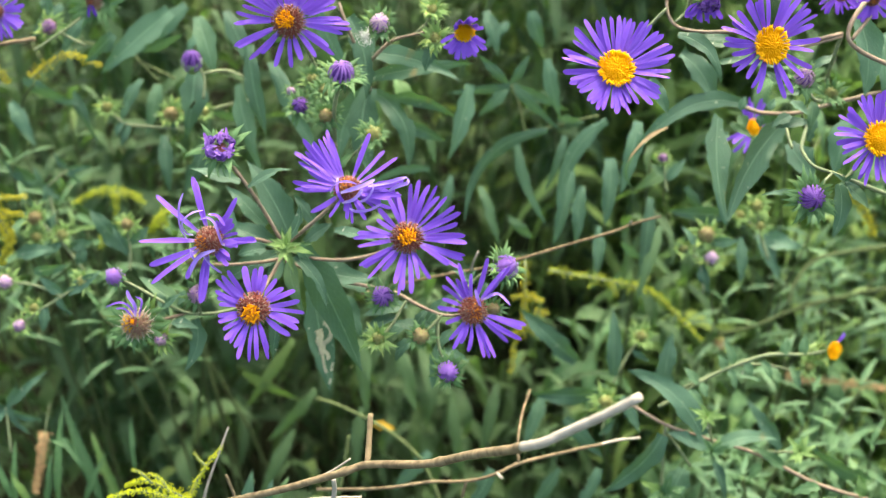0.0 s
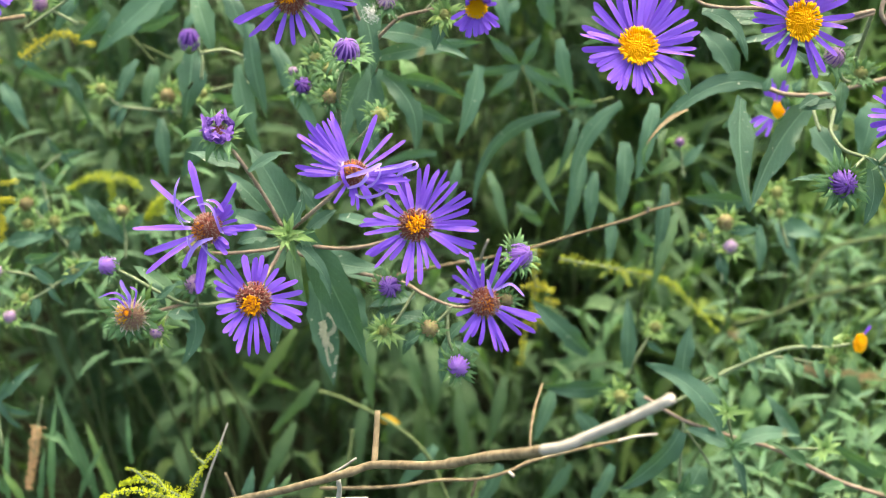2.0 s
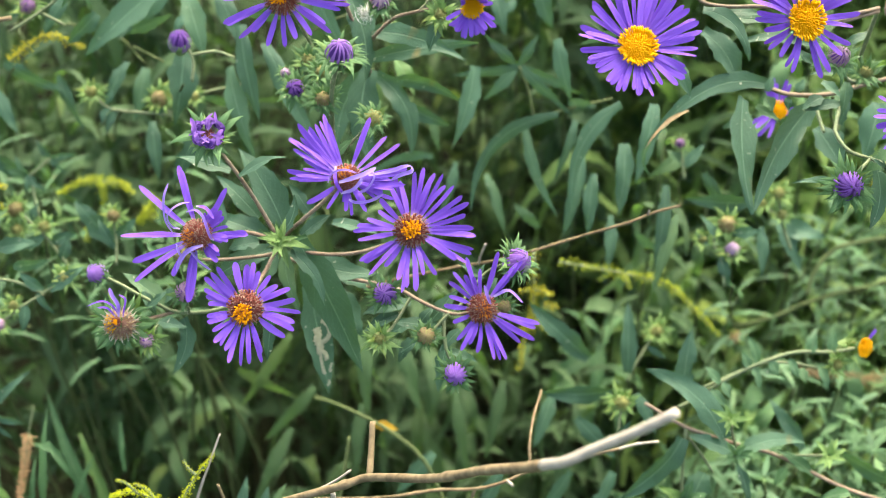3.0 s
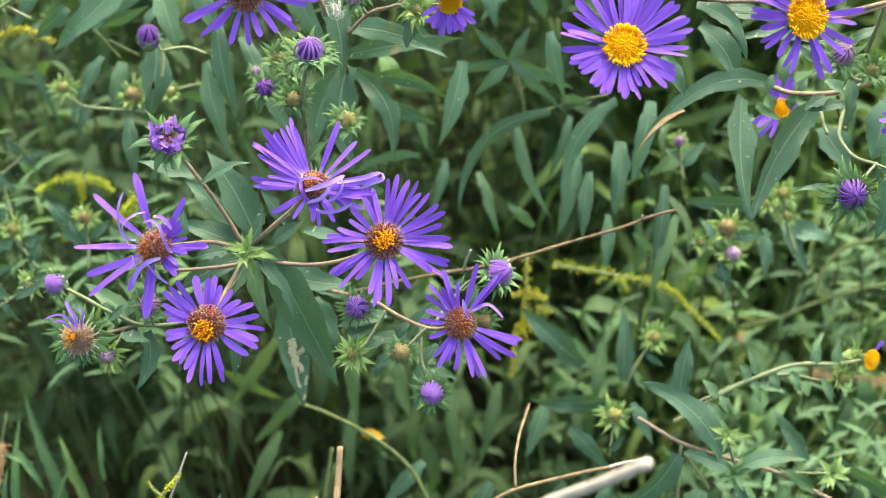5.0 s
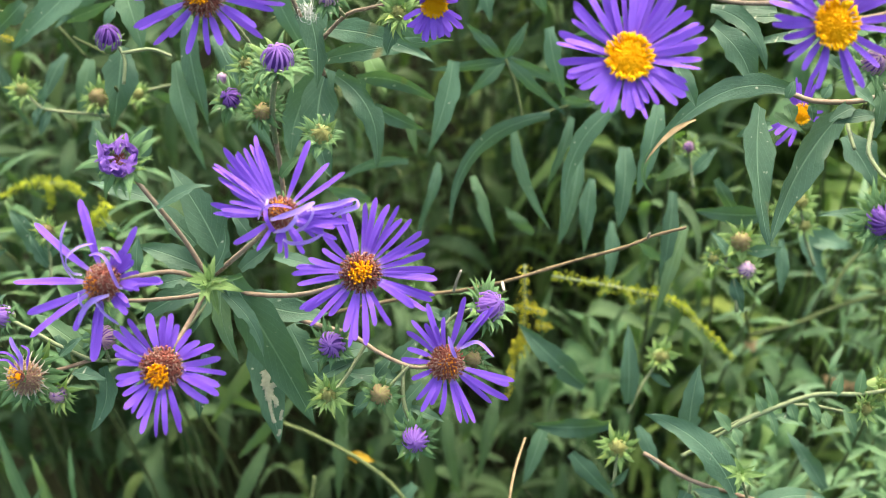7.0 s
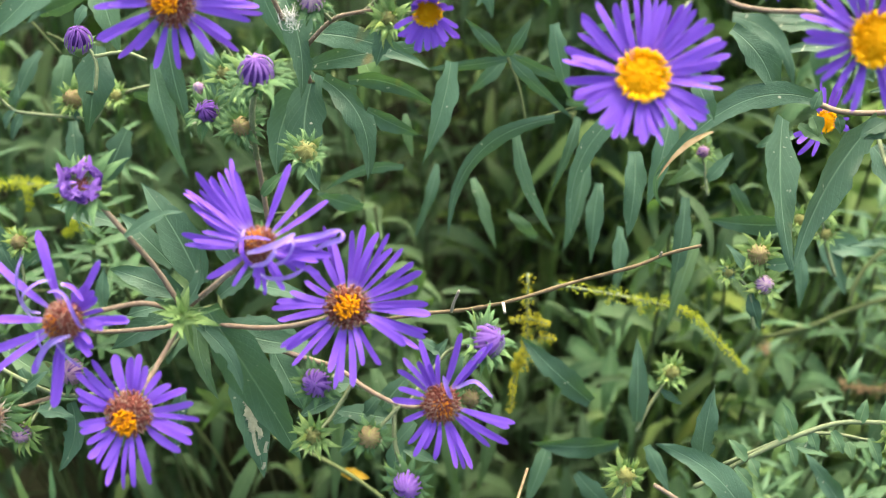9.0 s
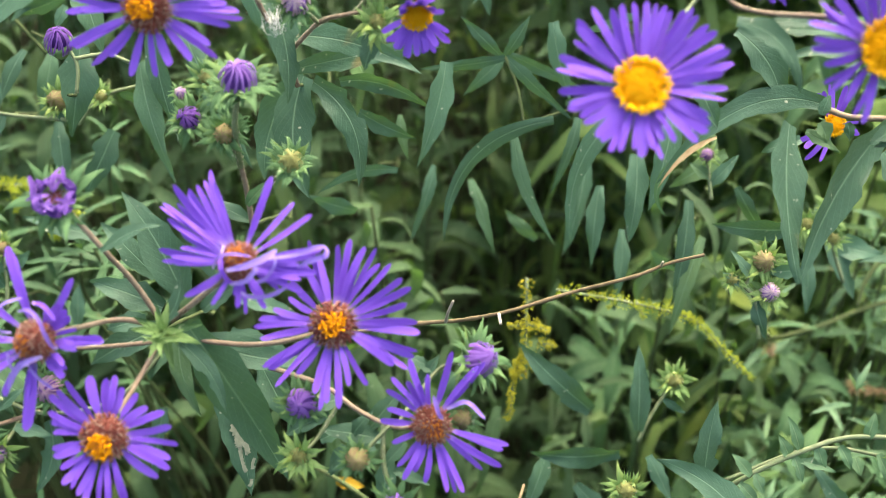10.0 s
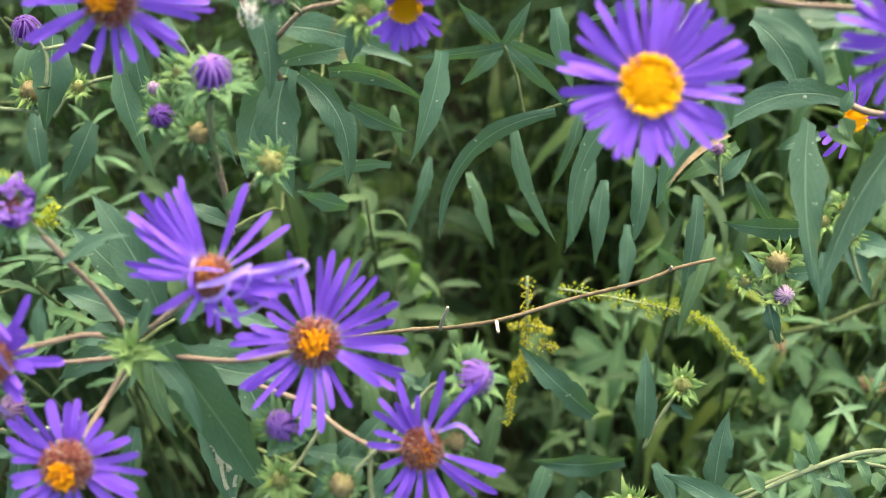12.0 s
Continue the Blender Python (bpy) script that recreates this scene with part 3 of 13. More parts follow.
def bud(plant, centre, normal, r, colour="purple", bracts=1.0, count=30, spread=0.3, label="", pale=False):
    rng = HEAD_RNG
    m = facing(centre, normal)
    v, f = cup_data(r * (0.5 if colour == "bristle" else 1.0), r * (0.7 if colour == "bristle" else 1.3))
    bv, bf, buv = bract_data(rng, int(count * 1.6), r * 0.9, r * 1.08 * bracts, spread, 0.13, 4, 1.6)
    v, f, uv = joined((v, f, [(0.5, 0.5)] * len(v)), (bv, bf, buv))
    head = part("flower_bud", solid("flower_bud", v, f, BRACT_PALE if pale else BRACT, uv), plant, m, label)
    mats = {"purple": PETAL_BUD, "violet": PETAL_OPEN, "pink": PETAL_PINK, "green": BRACT_PALE, "dry": BUD_DULL}
    if colour == "withered":
        part("disc", disc_mesh(rng, r * 0.5, 2, 0.4, 160, mats=(DISC_RUST, DISC_RUST, DISC_RUST, PETAL_DARK)), head, m)
        for k in range(36):
            a = k * 2.4 + rng.uniform(-0.4, 0.4)
            turn = rng.choice((-1, 1)) * rng.uniform(0.6, 1.7)
            reach = rng.uniform(1.2, 1.55) if k % 7 == 0 else rng.uniform(0.1, 0.9)
            pts = [Vector((math.cos(a + turn * t) * r * q, math.sin(a + turn * t) * r * q, r * h)) for t, q, h in ((0, 0.62, -0.15), (0.25, rng.uniform(0.85, 1.05), rng.uniform(0.1, 0.4)), (0.65, rng.uniform(0.7, 0.95), rng.uniform(0.4, 0.75)), (1.0, reach, rng.uniform(0.3, 0.8)))]
            part("petal", ribbon_mesh(pts, r * rng.uniform(0.10, 0.17), (PETAL_DARK, PETAL_OPEN, PETAL_DARK, PETAL_BUD)[k % 4]), head, m)
        bv, bf, buv = bract_data(rng, 13, r * 0.75, r * 1.15, 0.15, 0.15, 2, 0.7)
        part("bracts", solid("bracts", bv, bf, BRACT_PALE, buv), head, m, "light green spreading bracts")
    elif colour == "bristle":
        bv, bf, buv = bract_data(rng, 110, r * 0.45, r * 0.62, 0.35, 0.05, 5, 2.6)
        part("bristles", solid("bristles", bv, bf, HAIR, buv), head, m, "pale shredded bracts")
        bv, bf, buv = bract_data(rng, 120, r * 0.35, r * 0.60, 0.9, 0.03, 4, 0.9)
        part("bristles", solid("bristles", bv, bf, DRY, buv), head, m)
        part("disc", disc_mesh(rng, r * 0.58, 2, 0.9, gold_shift=(-0.5, 0.1), mats=(DRY, DISC_PALE, DISC_GOLD, DRY)), head, m)
    elif colour == "green":
        bv, bf, buv = bract_data(rng, 22, r * 0.62, r * 0.8, 0.95, 0.09, 3, 0.7)
        part("bud", solid("bud", bv, bf, BRACT, buv), head, m)
        part("bud", bud_core(rng, r * 0.78, BUD_YELLOW, 0.85, 0.3, 28, 0.0, 1.0, BUD_YELLOW), head, m)
    else:
        part("bud", bud_core(rng, r * 0.95, mats[colour], 1.15, 0.16 if colour == "violet" else 0.12, 30, 0.0, 1.0, {"dry": BUD_YELLOW, "pink": PETAL_BUD, "violet": PETAL_BUD}.get(colour)), head, m)
    return head


def rosette(plant, centre, normal, count, length, width, mat=None, spread=0.5):
    """Small new leaves round a shoot tip."""
    m = facing(centre, normal)
    rng = LEAF_RNG
    for k in range(count):
        a = 2.4 * k + rng.uniform(-0.5, 0.5)
        el = spread * (0.3 + 1.6 * k / count) + rng.uniform(-0.3, 0.3)
        d = Vector((math.cos(a) * math.cos(el), math.sin(a) * math.cos(el), math.sin(el)))
        ln = length * rng.uniform(0.7, 1.1) * (1 - 0.5 * k / count)
        up = Vector((-math.cos(a) * math.sin(el), -math.sin(a) * math.sin(el), math.cos(el)))
        p0, p1 = m @ Vector((0, 0, 0)), m @ (d * ln)
        pm = m @ (d * ln * 0.5 + up * ln * 0.08)
        leaf(plant, p0, pm, p1, width * ln / length, m.to_3x3() @ up, mat)


def plume(plant, points, mat, thick, count, stem_mat, r=0.0007, name="blossom"):
    """A goldenrod arm: a thin stalk packed with tiny flower tufts along its upper side."""
    stem(plant, points, r, r * 0.6, stem_mat, "stalk")
    rng = random.Random(int(abs(points[0][0] * 1e4)) + count)
    line = smooth_line(points, 10)
    verts, faces = [], []
    for k in range(int(count * 2.0)):
        s = rng.random()
        i = min(len(line) - 2, int(s * (len(line) - 1)))
        c = line[i].lerp(line[i + 1], rng.random())
        d = (line[i + 1] - line[i]).normalized()
        off = Vector((rng.gauss(0, 1), rng.gauss(0, 1), rng.gauss(0.5, 0.8)))
        off -= d * off.dot(d)
        off = off.normalized() * thick * rng.uniform(0.3, 1.5) * (1 - 0.6 * s) * (0.5 + 0.9 * abs(math.sin(23 * s + count)) * rng.random())
        c = c + off
        ax = (off.normalized() + d * rng.uniform(0, 0.9)).normalized()
        sd = ax.cross(Vector((0.2, 0.7, 0.5))).normalized()
        up = sd.cross(ax)
        ln, wd = thick * rng.uniform(0.28, 0.5), thick * rng.uniform(0.06, 0.12)
        b0 = len(verts)
        verts.append(c - ax * ln * 0.5)
        for q in range(4):
            t = q * math.pi / 2
            verts.append(c + ax * ln * 0.2 + (sd * math.cos(t) + up * math.sin(t)) * wd)
        for q in range(4):
            t = q * math.pi / 2 + 0.4
            verts.append(c + ax * ln * 0.62 + (sd * math.cos(t) + up * math.sin(t)) * wd * rng.uniform(1.0, 1.9))
        verts.append(c + ax * ln * 0.5)
        for q in range(4):
            w = (q + 1) % 4
            faces += [(b0, b0 + 1 + w, b0 + 1 + q), (b0 + 1 + q, b0 + 1 + w, b0 + 5 + w, b0 + 5 + q), (b0 + 5 + q, b0 + 5 + w, b0 + 9)]
    o = Vector(points[0])
    return part(name, solid(name, [v - o for v in verts], faces, mat, None, None, False), plant, Matrix.Translation(o))


# ---------------------------------------------------------------- ground
gv, gf = [], []
G = 40
for j in range(G + 1):
    for i in range(G + 1):
        x = math.copysign(abs(i / G * 2 - 1) ** 4 * 400 + abs(i / G * 2 - 1) * 2, i - G / 2)
        y = math.copysign(abs(j / G * 2 - 1) ** 4 * 400 + abs(j / G * 2 - 1) * 2, j - G / 2) + 0.6
        gv.append((x, y, 0.03 * noise.noise(Vector((x * 3, y * 3, 0)))))
for j in range(G):
    for i in range(G):
        a = j * (G + 1) + i
        gf.append((a, a + 1, a + G + 2, a + G + 1))
ground = part("ground", solid("ground", gv, gf, SOIL), None)
tagged(ground, "dark soil with leaf litter under the plants", "ground", kind="structure")


# ---- the spray with five open heads

plant = thing("aster_plant", (-0.1001, 0.6853, 0.0), "purple aster spray with five open heads, buds and lance-shaped leaves", "aster", "asters")
stem(plant, [(-0.0644, 0.3712, 0.7597), (-0.0833, 0.4432, 0.6889), (-0.1029, 0.5296, 0.6007), (-0.1246, 0.6160, 0.4825), (-0.1186, 0.6660, 0.0000)], 0.00075, 0.00082, STEM_DARK, "main_stem", sides=5)
stem(plant, [(-0.0641, 0.3697, 0.7614), (-0.0748, 0.3684, 0.7671), (-0.0848, 0.3574, 0.7749), (-0.0911, 0.3518, 0.7787)], 0.00083, 0.00069, STEM_RED, "stem")
stem(plant, [(-0.0648, 0.3690, 0.7605), (-0.0680, 0.3564, 0.7590), (-0.0737, 0.3357, 0.7582)], 0.00083, 0.00069, STEM_RED, "stem")
stem(plant, [(-0.0659, 0.3719, 0.7641), (-0.0714, 0.3749, 0.7753), (-0.0767, 0.3739, 0.7887), (-0.0837, 0.3766, 0.7995)], 0.00083, 0.00070, STEM_RED, "stem")
stem(plant, [(-0.0622, 0.3714, 0.7636), (-0.0527, 0.3686, 0.7746), (-0.0439, 0.3656, 0.7854), (-0.0387, 0.3636, 0.7938)], 0.00083, 0.00069, STEM_RED, "stem")
stem(plant, [(-0.0606, 0.3690, 0.7605), (-0.0508, 0.3706, 0.7552), (-0.0342, 0.3673, 0.7583), (-0.0132, 0.3622, 0.7701)], 0.00083, 0.00071, STEM_RED, "stem")
stem(plant, [(-0.0678, 0.3878, 0.7406), (-0.0471, 0.3812, 0.7360), (-0.0320, 0.3733, 0.7385), (-0.0197, 0.3655, 0.7415), (-0.0095, 0.3560, 0.7425), (0.0014, 0.3500, 0.7425), (0.0117, 0.3482, 0.7455)], 0.00087, 0.00061, STEM_RED, "stem")
stem(plant, [(-0.0197, 0.3655, 0.7415), (-0.0216, 0.3573, 0.7455), (-0.0243, 0.3543, 0.7490)], 0.00063, 0.00051, STEM_GREEN, "stem")
stem(plant, [(0.0000, 0.3507, 0.7425), (-0.0082, 0.3446, 0.7366)], 0.00062, 0.00051, STEM_GREEN, "stem")
stem(plant, [(-0.0020, 0.3516, 0.7424), (-0.0018, 0.3424, 0.7337), (0.0018, 0.3368, 0.7265)], 0.00072, 0.00061, STEM_GREEN, "stem")
stem(plant, [(-0.0146, 0.3608, 0.7419), (-0.0218, 0.3533, 0.7331), (-0.0266, 0.3471, 0.7325)], 0.00063, 0.00052, STEM_GREEN, "stem")
stem(plant, [(0.0014, 0.3500, 0.7425), (0.0118, 0.3647, 0.7477), (0.0175, 0.3638, 0.7538), (0.0241, 0.3614, 0.7581)], 0.00061, 0.00051, STEM_GREEN, "stem")
stem(plant, [(0.0124, 0.3533, 0.7404), (0.0163, 0.3528, 0.7397), (0.0200, 0.3511, 0.7448)], 0.00052, 0.00051, STEM_GREEN, "stem")
stem(plant, [(-0.0653, 0.3747, 0.7531), (-0.0735, 0.3735, 0.7516), (-0.0922, 0.3727, 0.7505), (-0.1018, 0.3702, 0.7546)], 0.00074, 0.00063, STEM_RED, "stem")
stem(plant, [(-0.0684, 0.3831, 0.7418), (-0.0844, 0.3693, 0.7315), (-0.1037, 0.3635, 0.7315), (-0.1156, 0.3632, 0.7383), (-0.1262, 0.3668, 0.7429), (-0.1353, 0.3695, 0.7465)], 0.00076, 0.00063, STEM_GREEN, "stem")
stem(plant, [(-0.1061, 0.3640, 0.7320), (-0.1156, 0.3588, 0.7328), (-0.1250, 0.3540, 0.7340)], 0.00074, 0.00063, STEM_RED, "stem")
stem(plant, [(-0.1120, 0.3630, 0.7307), (-0.1133, 0.3567, 0.7300), (-0.1157, 0.3508, 0.7298)], 0.00053, 0.00052, STEM_GREEN, "stem")
stem(plant, [(-0.1014, 0.3634, 0.7313), (-0.1011, 0.3624, 0.7374), (-0.1021, 0.3650, 0.7407)], 0.00053, 0.00053, STEM_GREEN, "stem")
flower(plant, (-0.0141, 0.3588, 0.7752), (0.05, -0.69, 0.72), 0.0056, age=1, gold=(-0.02, 0.0), label="open violet head with a rusty disc and golden eye", lift=8, rays=[(-179, 16.4), (-169, 15.1), (-149, 17.1), (-145, 16.1), (-133, 17.8), (-126, 11.9), (-105, 14.5), (-99, 18.8), (-95, 16.4), (-86, 18.0), (-75, 12.6), (-61, 14.1), (-34, 15.2), (-31, 18.9), (-22, 19.0), (-18, 19.3), (-6, 19.1), (1, 18.4), (15, 16.2), (25, 18.8), (33, 18.0), (46, 18.1), (52, 16.1), (60, 19.2), (67, 18.0), (69, 15.4), (78, 18.9), (86, 16.9), (102, 14.1), (106, 19.1), (115, 13.2), (134, 11.7), (148, 9.3), (165, 12.0), (175, 15.1)])
flower(plant, (-0.0715, 0.3296, 0.7639), (0.02, -0.71, 0.71), 0.0056, age=1, gold=(-0.1, -0.35), label="open violet head with a golden patch in its rusty disc", lift=7, width=1.08, rays=[(-168, 9.1), (-160, 9.6), (-145, 9.3), (-132, 11.5), (-123, 11.1), (-115, 11.8), (-106, 15.3), (-94, 15.6), (-85, 15.0), (-73, 15.2), (-70, 12.2), (-36, 12.7), (-25, 14.2), (-17, 13.7), (-5, 14.8), (10, 13.1), (23, 12.7), (35, 9.2), (53, 9.7), (71, 9.1), (80, 11.7), (88, 10.8), (103, 12.0), (125, 13.2), (134, 12.8), (143, 13.6), (155, 11.4), (163, 9.9), (173, 8.5)])
flower(plant, (0.0119, 0.3465, 0.7480), (0.05, -0.72, 0.69), 0.0051, age=2, gold=(0.1, -0.1), label="half-spent violet head with a rusty disc", width=0.95, rays=[(-156, 7.8, 4), (-153, 5.2, 4), (-130, 10.7, 2), (-118, 12.9, 2), (-111, 9.7, 2), (-97, 12.0, 2), (-77, 14.8, 4), (-71, 15.7, 4), (-65, 16.4, 4), (-42, 14.6, 4), (-31, 18.2, 4), (-20, 16.7, 4), (-15, 17.8, 4), (50, 19.2, 14), (52, 17.5, 16), (75, 18.7, 24), (94, 11.6, 28), (106, 9.2, 30), (108, 16.5, 20), (118, 11.1, 26), (129, 13.9, 18), (141, 12.2, 16), (159, 9.1, 10), (174, 10.1, 8)], ribbons=[(0.8, [(4.2, 4.5, 1.5), (9.5, 6.5, 4.0), (14.5, 2.0, 4.5)]), (0.8, [(3.0, 1.5, 2.0), (1.8, 4.0, 4.2), (0.5, 8.5, 5.0)])])
flower(plant, (-0.0363, 0.3590, 0.7983), (-0.08, -0.50, 0.86), 0.0046, [(-30, 15, 5, 0.0150, 4), (150, 182, 3, 0.0150, 6), (-70, -25, 3, 0.0100, -4)], age=2, gold=(0, 0.1), label="spent violet head with curling petals", height=0.6, lift=10, width=0.84, rays=[(110, 18.1, 14), (121, 17.2, 6), (127, 19.6, 12), (131, 18.1, 4), (139, 19.0, 9), (150, 18.9, 5), (-180, 16.3, 2.4), (-147, 12.5, -3.6), (-120, 9.0, -6.0), (-96, 4.7, -9.6), (-89, 8.0, -12.0), (-80, 9.6, -12.0), (-22, 10.4, 0.0), (-10, 15.1, 2.4), (-3, 12.2, 2.4), (8, 18.0, 4.8), (32, 18.7), (49, 17.1), (70, 19.8), (72, 18.7), (111, 22.3), (116, 19.9), (121, 19.4), (129, 19.3), (133, 22.9), (144, 22.4), (147, 21.5), (172, 17.7, 3.6), (176, 14.1, 3.6)], ribbons=[(1.0, [(-1.5, -3.6, 4.6), (3.5, -3.1, 6.9), (8.0, -1.3, 6.9), (11.0, 1.9, 4.6)]), (0.5, [(-6.1, -2.3, 1.4), (-3.9, -0.1, 4.6), (0.5, 0.1, 6.9), (4.4, 0.3, 3.7)]), (0.8, [(-1.4, -6.1, 0.9), (3.4, -6.4, 4.6), (6.1, -4.4, 6.4), (6.4, -2.7, 6.0)]), (0.8, [(-3.4, 3.5, 2.8), (-2.7, -2.7, 5.5), (-1.5, -5.5, 3.7), (-0.6, -5.9, 1.4)]), (0.7, [(1.4, -8.0, -0.0), (4.1, -9.1, -0.0), (9.1, -8.9, 0.9), (13.6, -6.7, 1.4)]), (0.9, [(8.1, 0.5, 1.4), (15.3, 1.4, 2.3), (20.2, 2.9, 2.8), (23.0, 2.7, 3.2), (23.1, 0.6, 4.1), (19.2, -0.7, 3.7), (15.9, -2.0, 2.3)]), (0.5, [(9.1, 2.2, 2.8), (10.3, -0.7, 2.8), (8.4, -3.9, 1.4), (5.1, -5.9, -0.0)]), (0.9, [(4.7, -5.5, -0.0), (11.8, -3.3, 0.9), (21.2, -3.3, 1.8)])])
flower(plant, (-0.0878, 0.3440, 0.7850), (-0.05, -0.71, 0.70), 0.0049, [(-60, 60, 7, 0.0078, 18)], age=2, gold=(-0.45, -0.25), label="spent violet head with few petals and a domed rusty disc", height=0.85, width=1.15, rays=[(-158, 20.5, 0), (-144, 23.1, 0), (-121, 12.5, 0), (-101, 17.0, -4), (-98, 19.5, -4), (-62, 4.6, 2), (-41, 6.8, 4), (-15, 5.1, 6), (0, 13.9, 4), (3, 13.5, 6), (31, 6.3, 16), (33, 7.9, 20), (42, 9.0, 24), (57, 15.7, 14), (68, 4.8, 30), (104, 19.7, 12), (105, 21.1, 10), (140, 23.1, 4), (180, 23.2, 0)], ribbons=[(0.8, [(-8.2, 0.7, 1.0), (-9.9, 4.0, 3.4), (-10.2, 7.9, 5.9), (-9.8, 12.6, 7.4), (-8.7, 17.2, 6.9)]), (0.6, [(-5.9, 2.1, 1.5), (-7.9, 2.6, 2.9), (-9.1, 4.9, 4.9), (-8.3, 7.2, 6.4), (-5.0, 9.8, 6.4), (-1.5, 11.0, 4.9)]), (0.6, [(6.3, -1.8, 1.5), (5.4, -1.2, 2.9), (4.7, 2.1, 5.9), (3.4, 5.8, 6.9), (0.7, 7.9, 6.4), (-2.8, 7.5, 4.9)]), (0.8, [(0.1, 9.8, 2.9), (3.8, 8.8, 4.4), (6.6, 5.3, 3.9)]), (0.9, [(2.8, -3.7, 2.5), (-0.7, -5.2, 4.4), (-4.5, -8.1, 2.9), (-6.7, -12.6, 1.0)]), (0.6, [(-1.9, -5.9, 1.0), (1.5, -9.4, 1.5), (5.3, -12.2, 1.0)]), (0.7, [(-6.8, -3.2, 1.5), (-5.8, -6.0, 2.0), (-4.2, -8.0, 1.5)])])
bud(plant, (-0.0861, 0.3757, 0.8056), (0.05, -0.47, 0.88), 0.0053, "withered", 1.6, 14, -0.1, "shrivelled dark purple head on green bracts")
bud(plant, (-0.0241, 0.3509, 0.7519), (0.00, -0.72, 0.69), 0.0043, "purple", 1.2, 36, 0.35)
bud(plant, (-0.0088, 0.3411, 0.7395), (0.00, -0.72, 0.69), 0.0034, "dry", 1.3, 30, 0.3)
bud(plant, (0.0020, 0.3325, 0.7284), (0.00, -0.85, 0.53), 0.0041, "violet", 1.4, 32, 0.2)
bud(plant, (-0.0266, 0.3471, 0.7325), (0.00, -0.65, 0.76), 0.0028, "green", 2.0, 26, 0.35, pale=True)
bud(plant, (0.0248, 0.3614, 0.7581), (0.67, -0.25, 0.70), 0.0048, "violet", 1.55, 40, 0.35)
bud(plant, (0.0200, 0.3511, 0.7448), (0.37, -0.61, 0.71), 0.0030, "dry", 1.6, 30, 0.3)
bud(plant, (-0.1016, 0.3652, 0.7409), (0.00, -0.79, 0.62), 0.0040, "pink", 1.3, 30, 0.25)
bud(plant, (-0.1358, 0.3697, 0.7466), (-0.45, -0.65, 0.62), 0.0037, "violet", 1.2, 28, 0.4)
bud(plant, (-0.1245, 0.3509, 0.7373), (0.00, -0.85, 0.53), 0.0088, "bristle", 0.8, 40, 0.1, "dried brown seed head")
flower(plant, (-0.1242, 0.3468, 0.7420), (-0.24, -0.70, 0.67), 0.0018, age=1, gold=(0.0, 0.0), label="dried head with a few withered purple petals left", ribbons=[(0.45, [(1, 2, 0), (-1, 6, 2), (-5, 7.5, 3), (-11, 5.5, 3)]), (0.9, [(1, 2, 0.5), (1.5, 6, 2), (-0.5, 9.5, 3), (-2.0, 12.5, 3)]), (0.45, [(2.5, 2, 0), (4, 5, 2), (4.5, 8.5, 2.5), (2, 10, 3)]), (0.45, [(0, 2, 1), (-2.5, 5, 3), (-6, 5, 4)])])
bud(plant, (-0.1157, 0.3505, 0.7294), (0.00, -0.89, 0.45), 0.0030, "pink", 1.8, 26, 0.2, pale=True)
bud(plant, (-0.1018, 0.3705, 0.7550), (0.00, -0.72, 0.69), 0.0037, "dry", 1.5, 30, 0.3, pale=True)
leaf(plant, (-0.0636, 0.3782, 0.7503), (-0.0627, 0.3702, 0.7416), (-0.0577, 0.3630, 0.7307), 0.0071, (0.13, -0.76, 0.63))
leaf(plant, (-0.0684, 0.3846, 0.7437), (-0.0723, 0.3792, 0.7389), (-0.0756, 0.3757, 0.7324), 0.0082, (-0.23, -0.69, 0.69))
leaf(plant, (-0.0554, 0.4043, 0.7470), (-0.0600, 0.4076, 0.7534), (-0.0653, 0.4127, 0.7577), 0.0074, (0.27, -0.62, 0.73))
leaf(plant, (-0.0587, 0.3890, 0.7494), (-0.0530, 0.3910, 0.7537), (-0.0467, 0.3942, 0.7561), 0.0072, (-0.25, -0.48, 0.84))
leaf(plant, (-0.0546, 0.3971, 0.7305), (-0.0436, 0.3924, 0.7273), (-0.0334, 0.3895, 0.7207), 0.0110, (0.23, -0.46, 0.86))
leaf(plant, (-0.0471, 0.3998, 0.7120), (-0.0416, 0.3922, 0.7051), (-0.0369, 0.3872, 0.6958), 0.0113, (0.23, -0.69, 0.69))
leaf(plant, (-0.0790, 0.4115, 0.7416), (-0.0873, 0.4158, 0.7501), (-0.0967, 0.4224, 0.7555), 0.0091, (0.28, -0.56, 0.78))
leaf(plant, (-0.0200, 0.3664, 0.7278), (-0.0275, 0.3636, 0.7261), (-0.0343, 0.3619, 0.7221), 0.0062, (-0.21, -0.43, 0.88))
leaf(plant, (-0.0114, 0.3540, 0.7340), (-0.0087, 0.3557, 0.7373), (-0.0056, 0.3583, 0.7395), 0.0051, (-0.28, -0.59, 0.76))
leaf(plant, (0.0037, 0.3526, 0.7321), (-0.0000, 0.3496, 0.7296), (-0.0032, 0.3476, 0.7257), 0.0051, (-0.28, -0.59, 0.76))
leaf(plant, (-0.0153, 0.3605, 0.7202), (-0.0178, 0.3570, 0.7171), (-0.0200, 0.3546, 0.7127), 0.0057, (-0.23, -0.69, 0.69))
leaf(plant, (-0.0222, 0.3586, 0.7252), (-0.0171, 0.3597, 0.7278), (-0.0116, 0.3615, 0.7289), 0.0057, (-0.20, -0.42, 0.89))
leaf(plant, (0.0178, 0.3682, 0.7448), (0.0153, 0.3648, 0.7417), (0.0131, 0.3624, 0.7374), 0.0047, (-0.23, -0.69, 0.69))
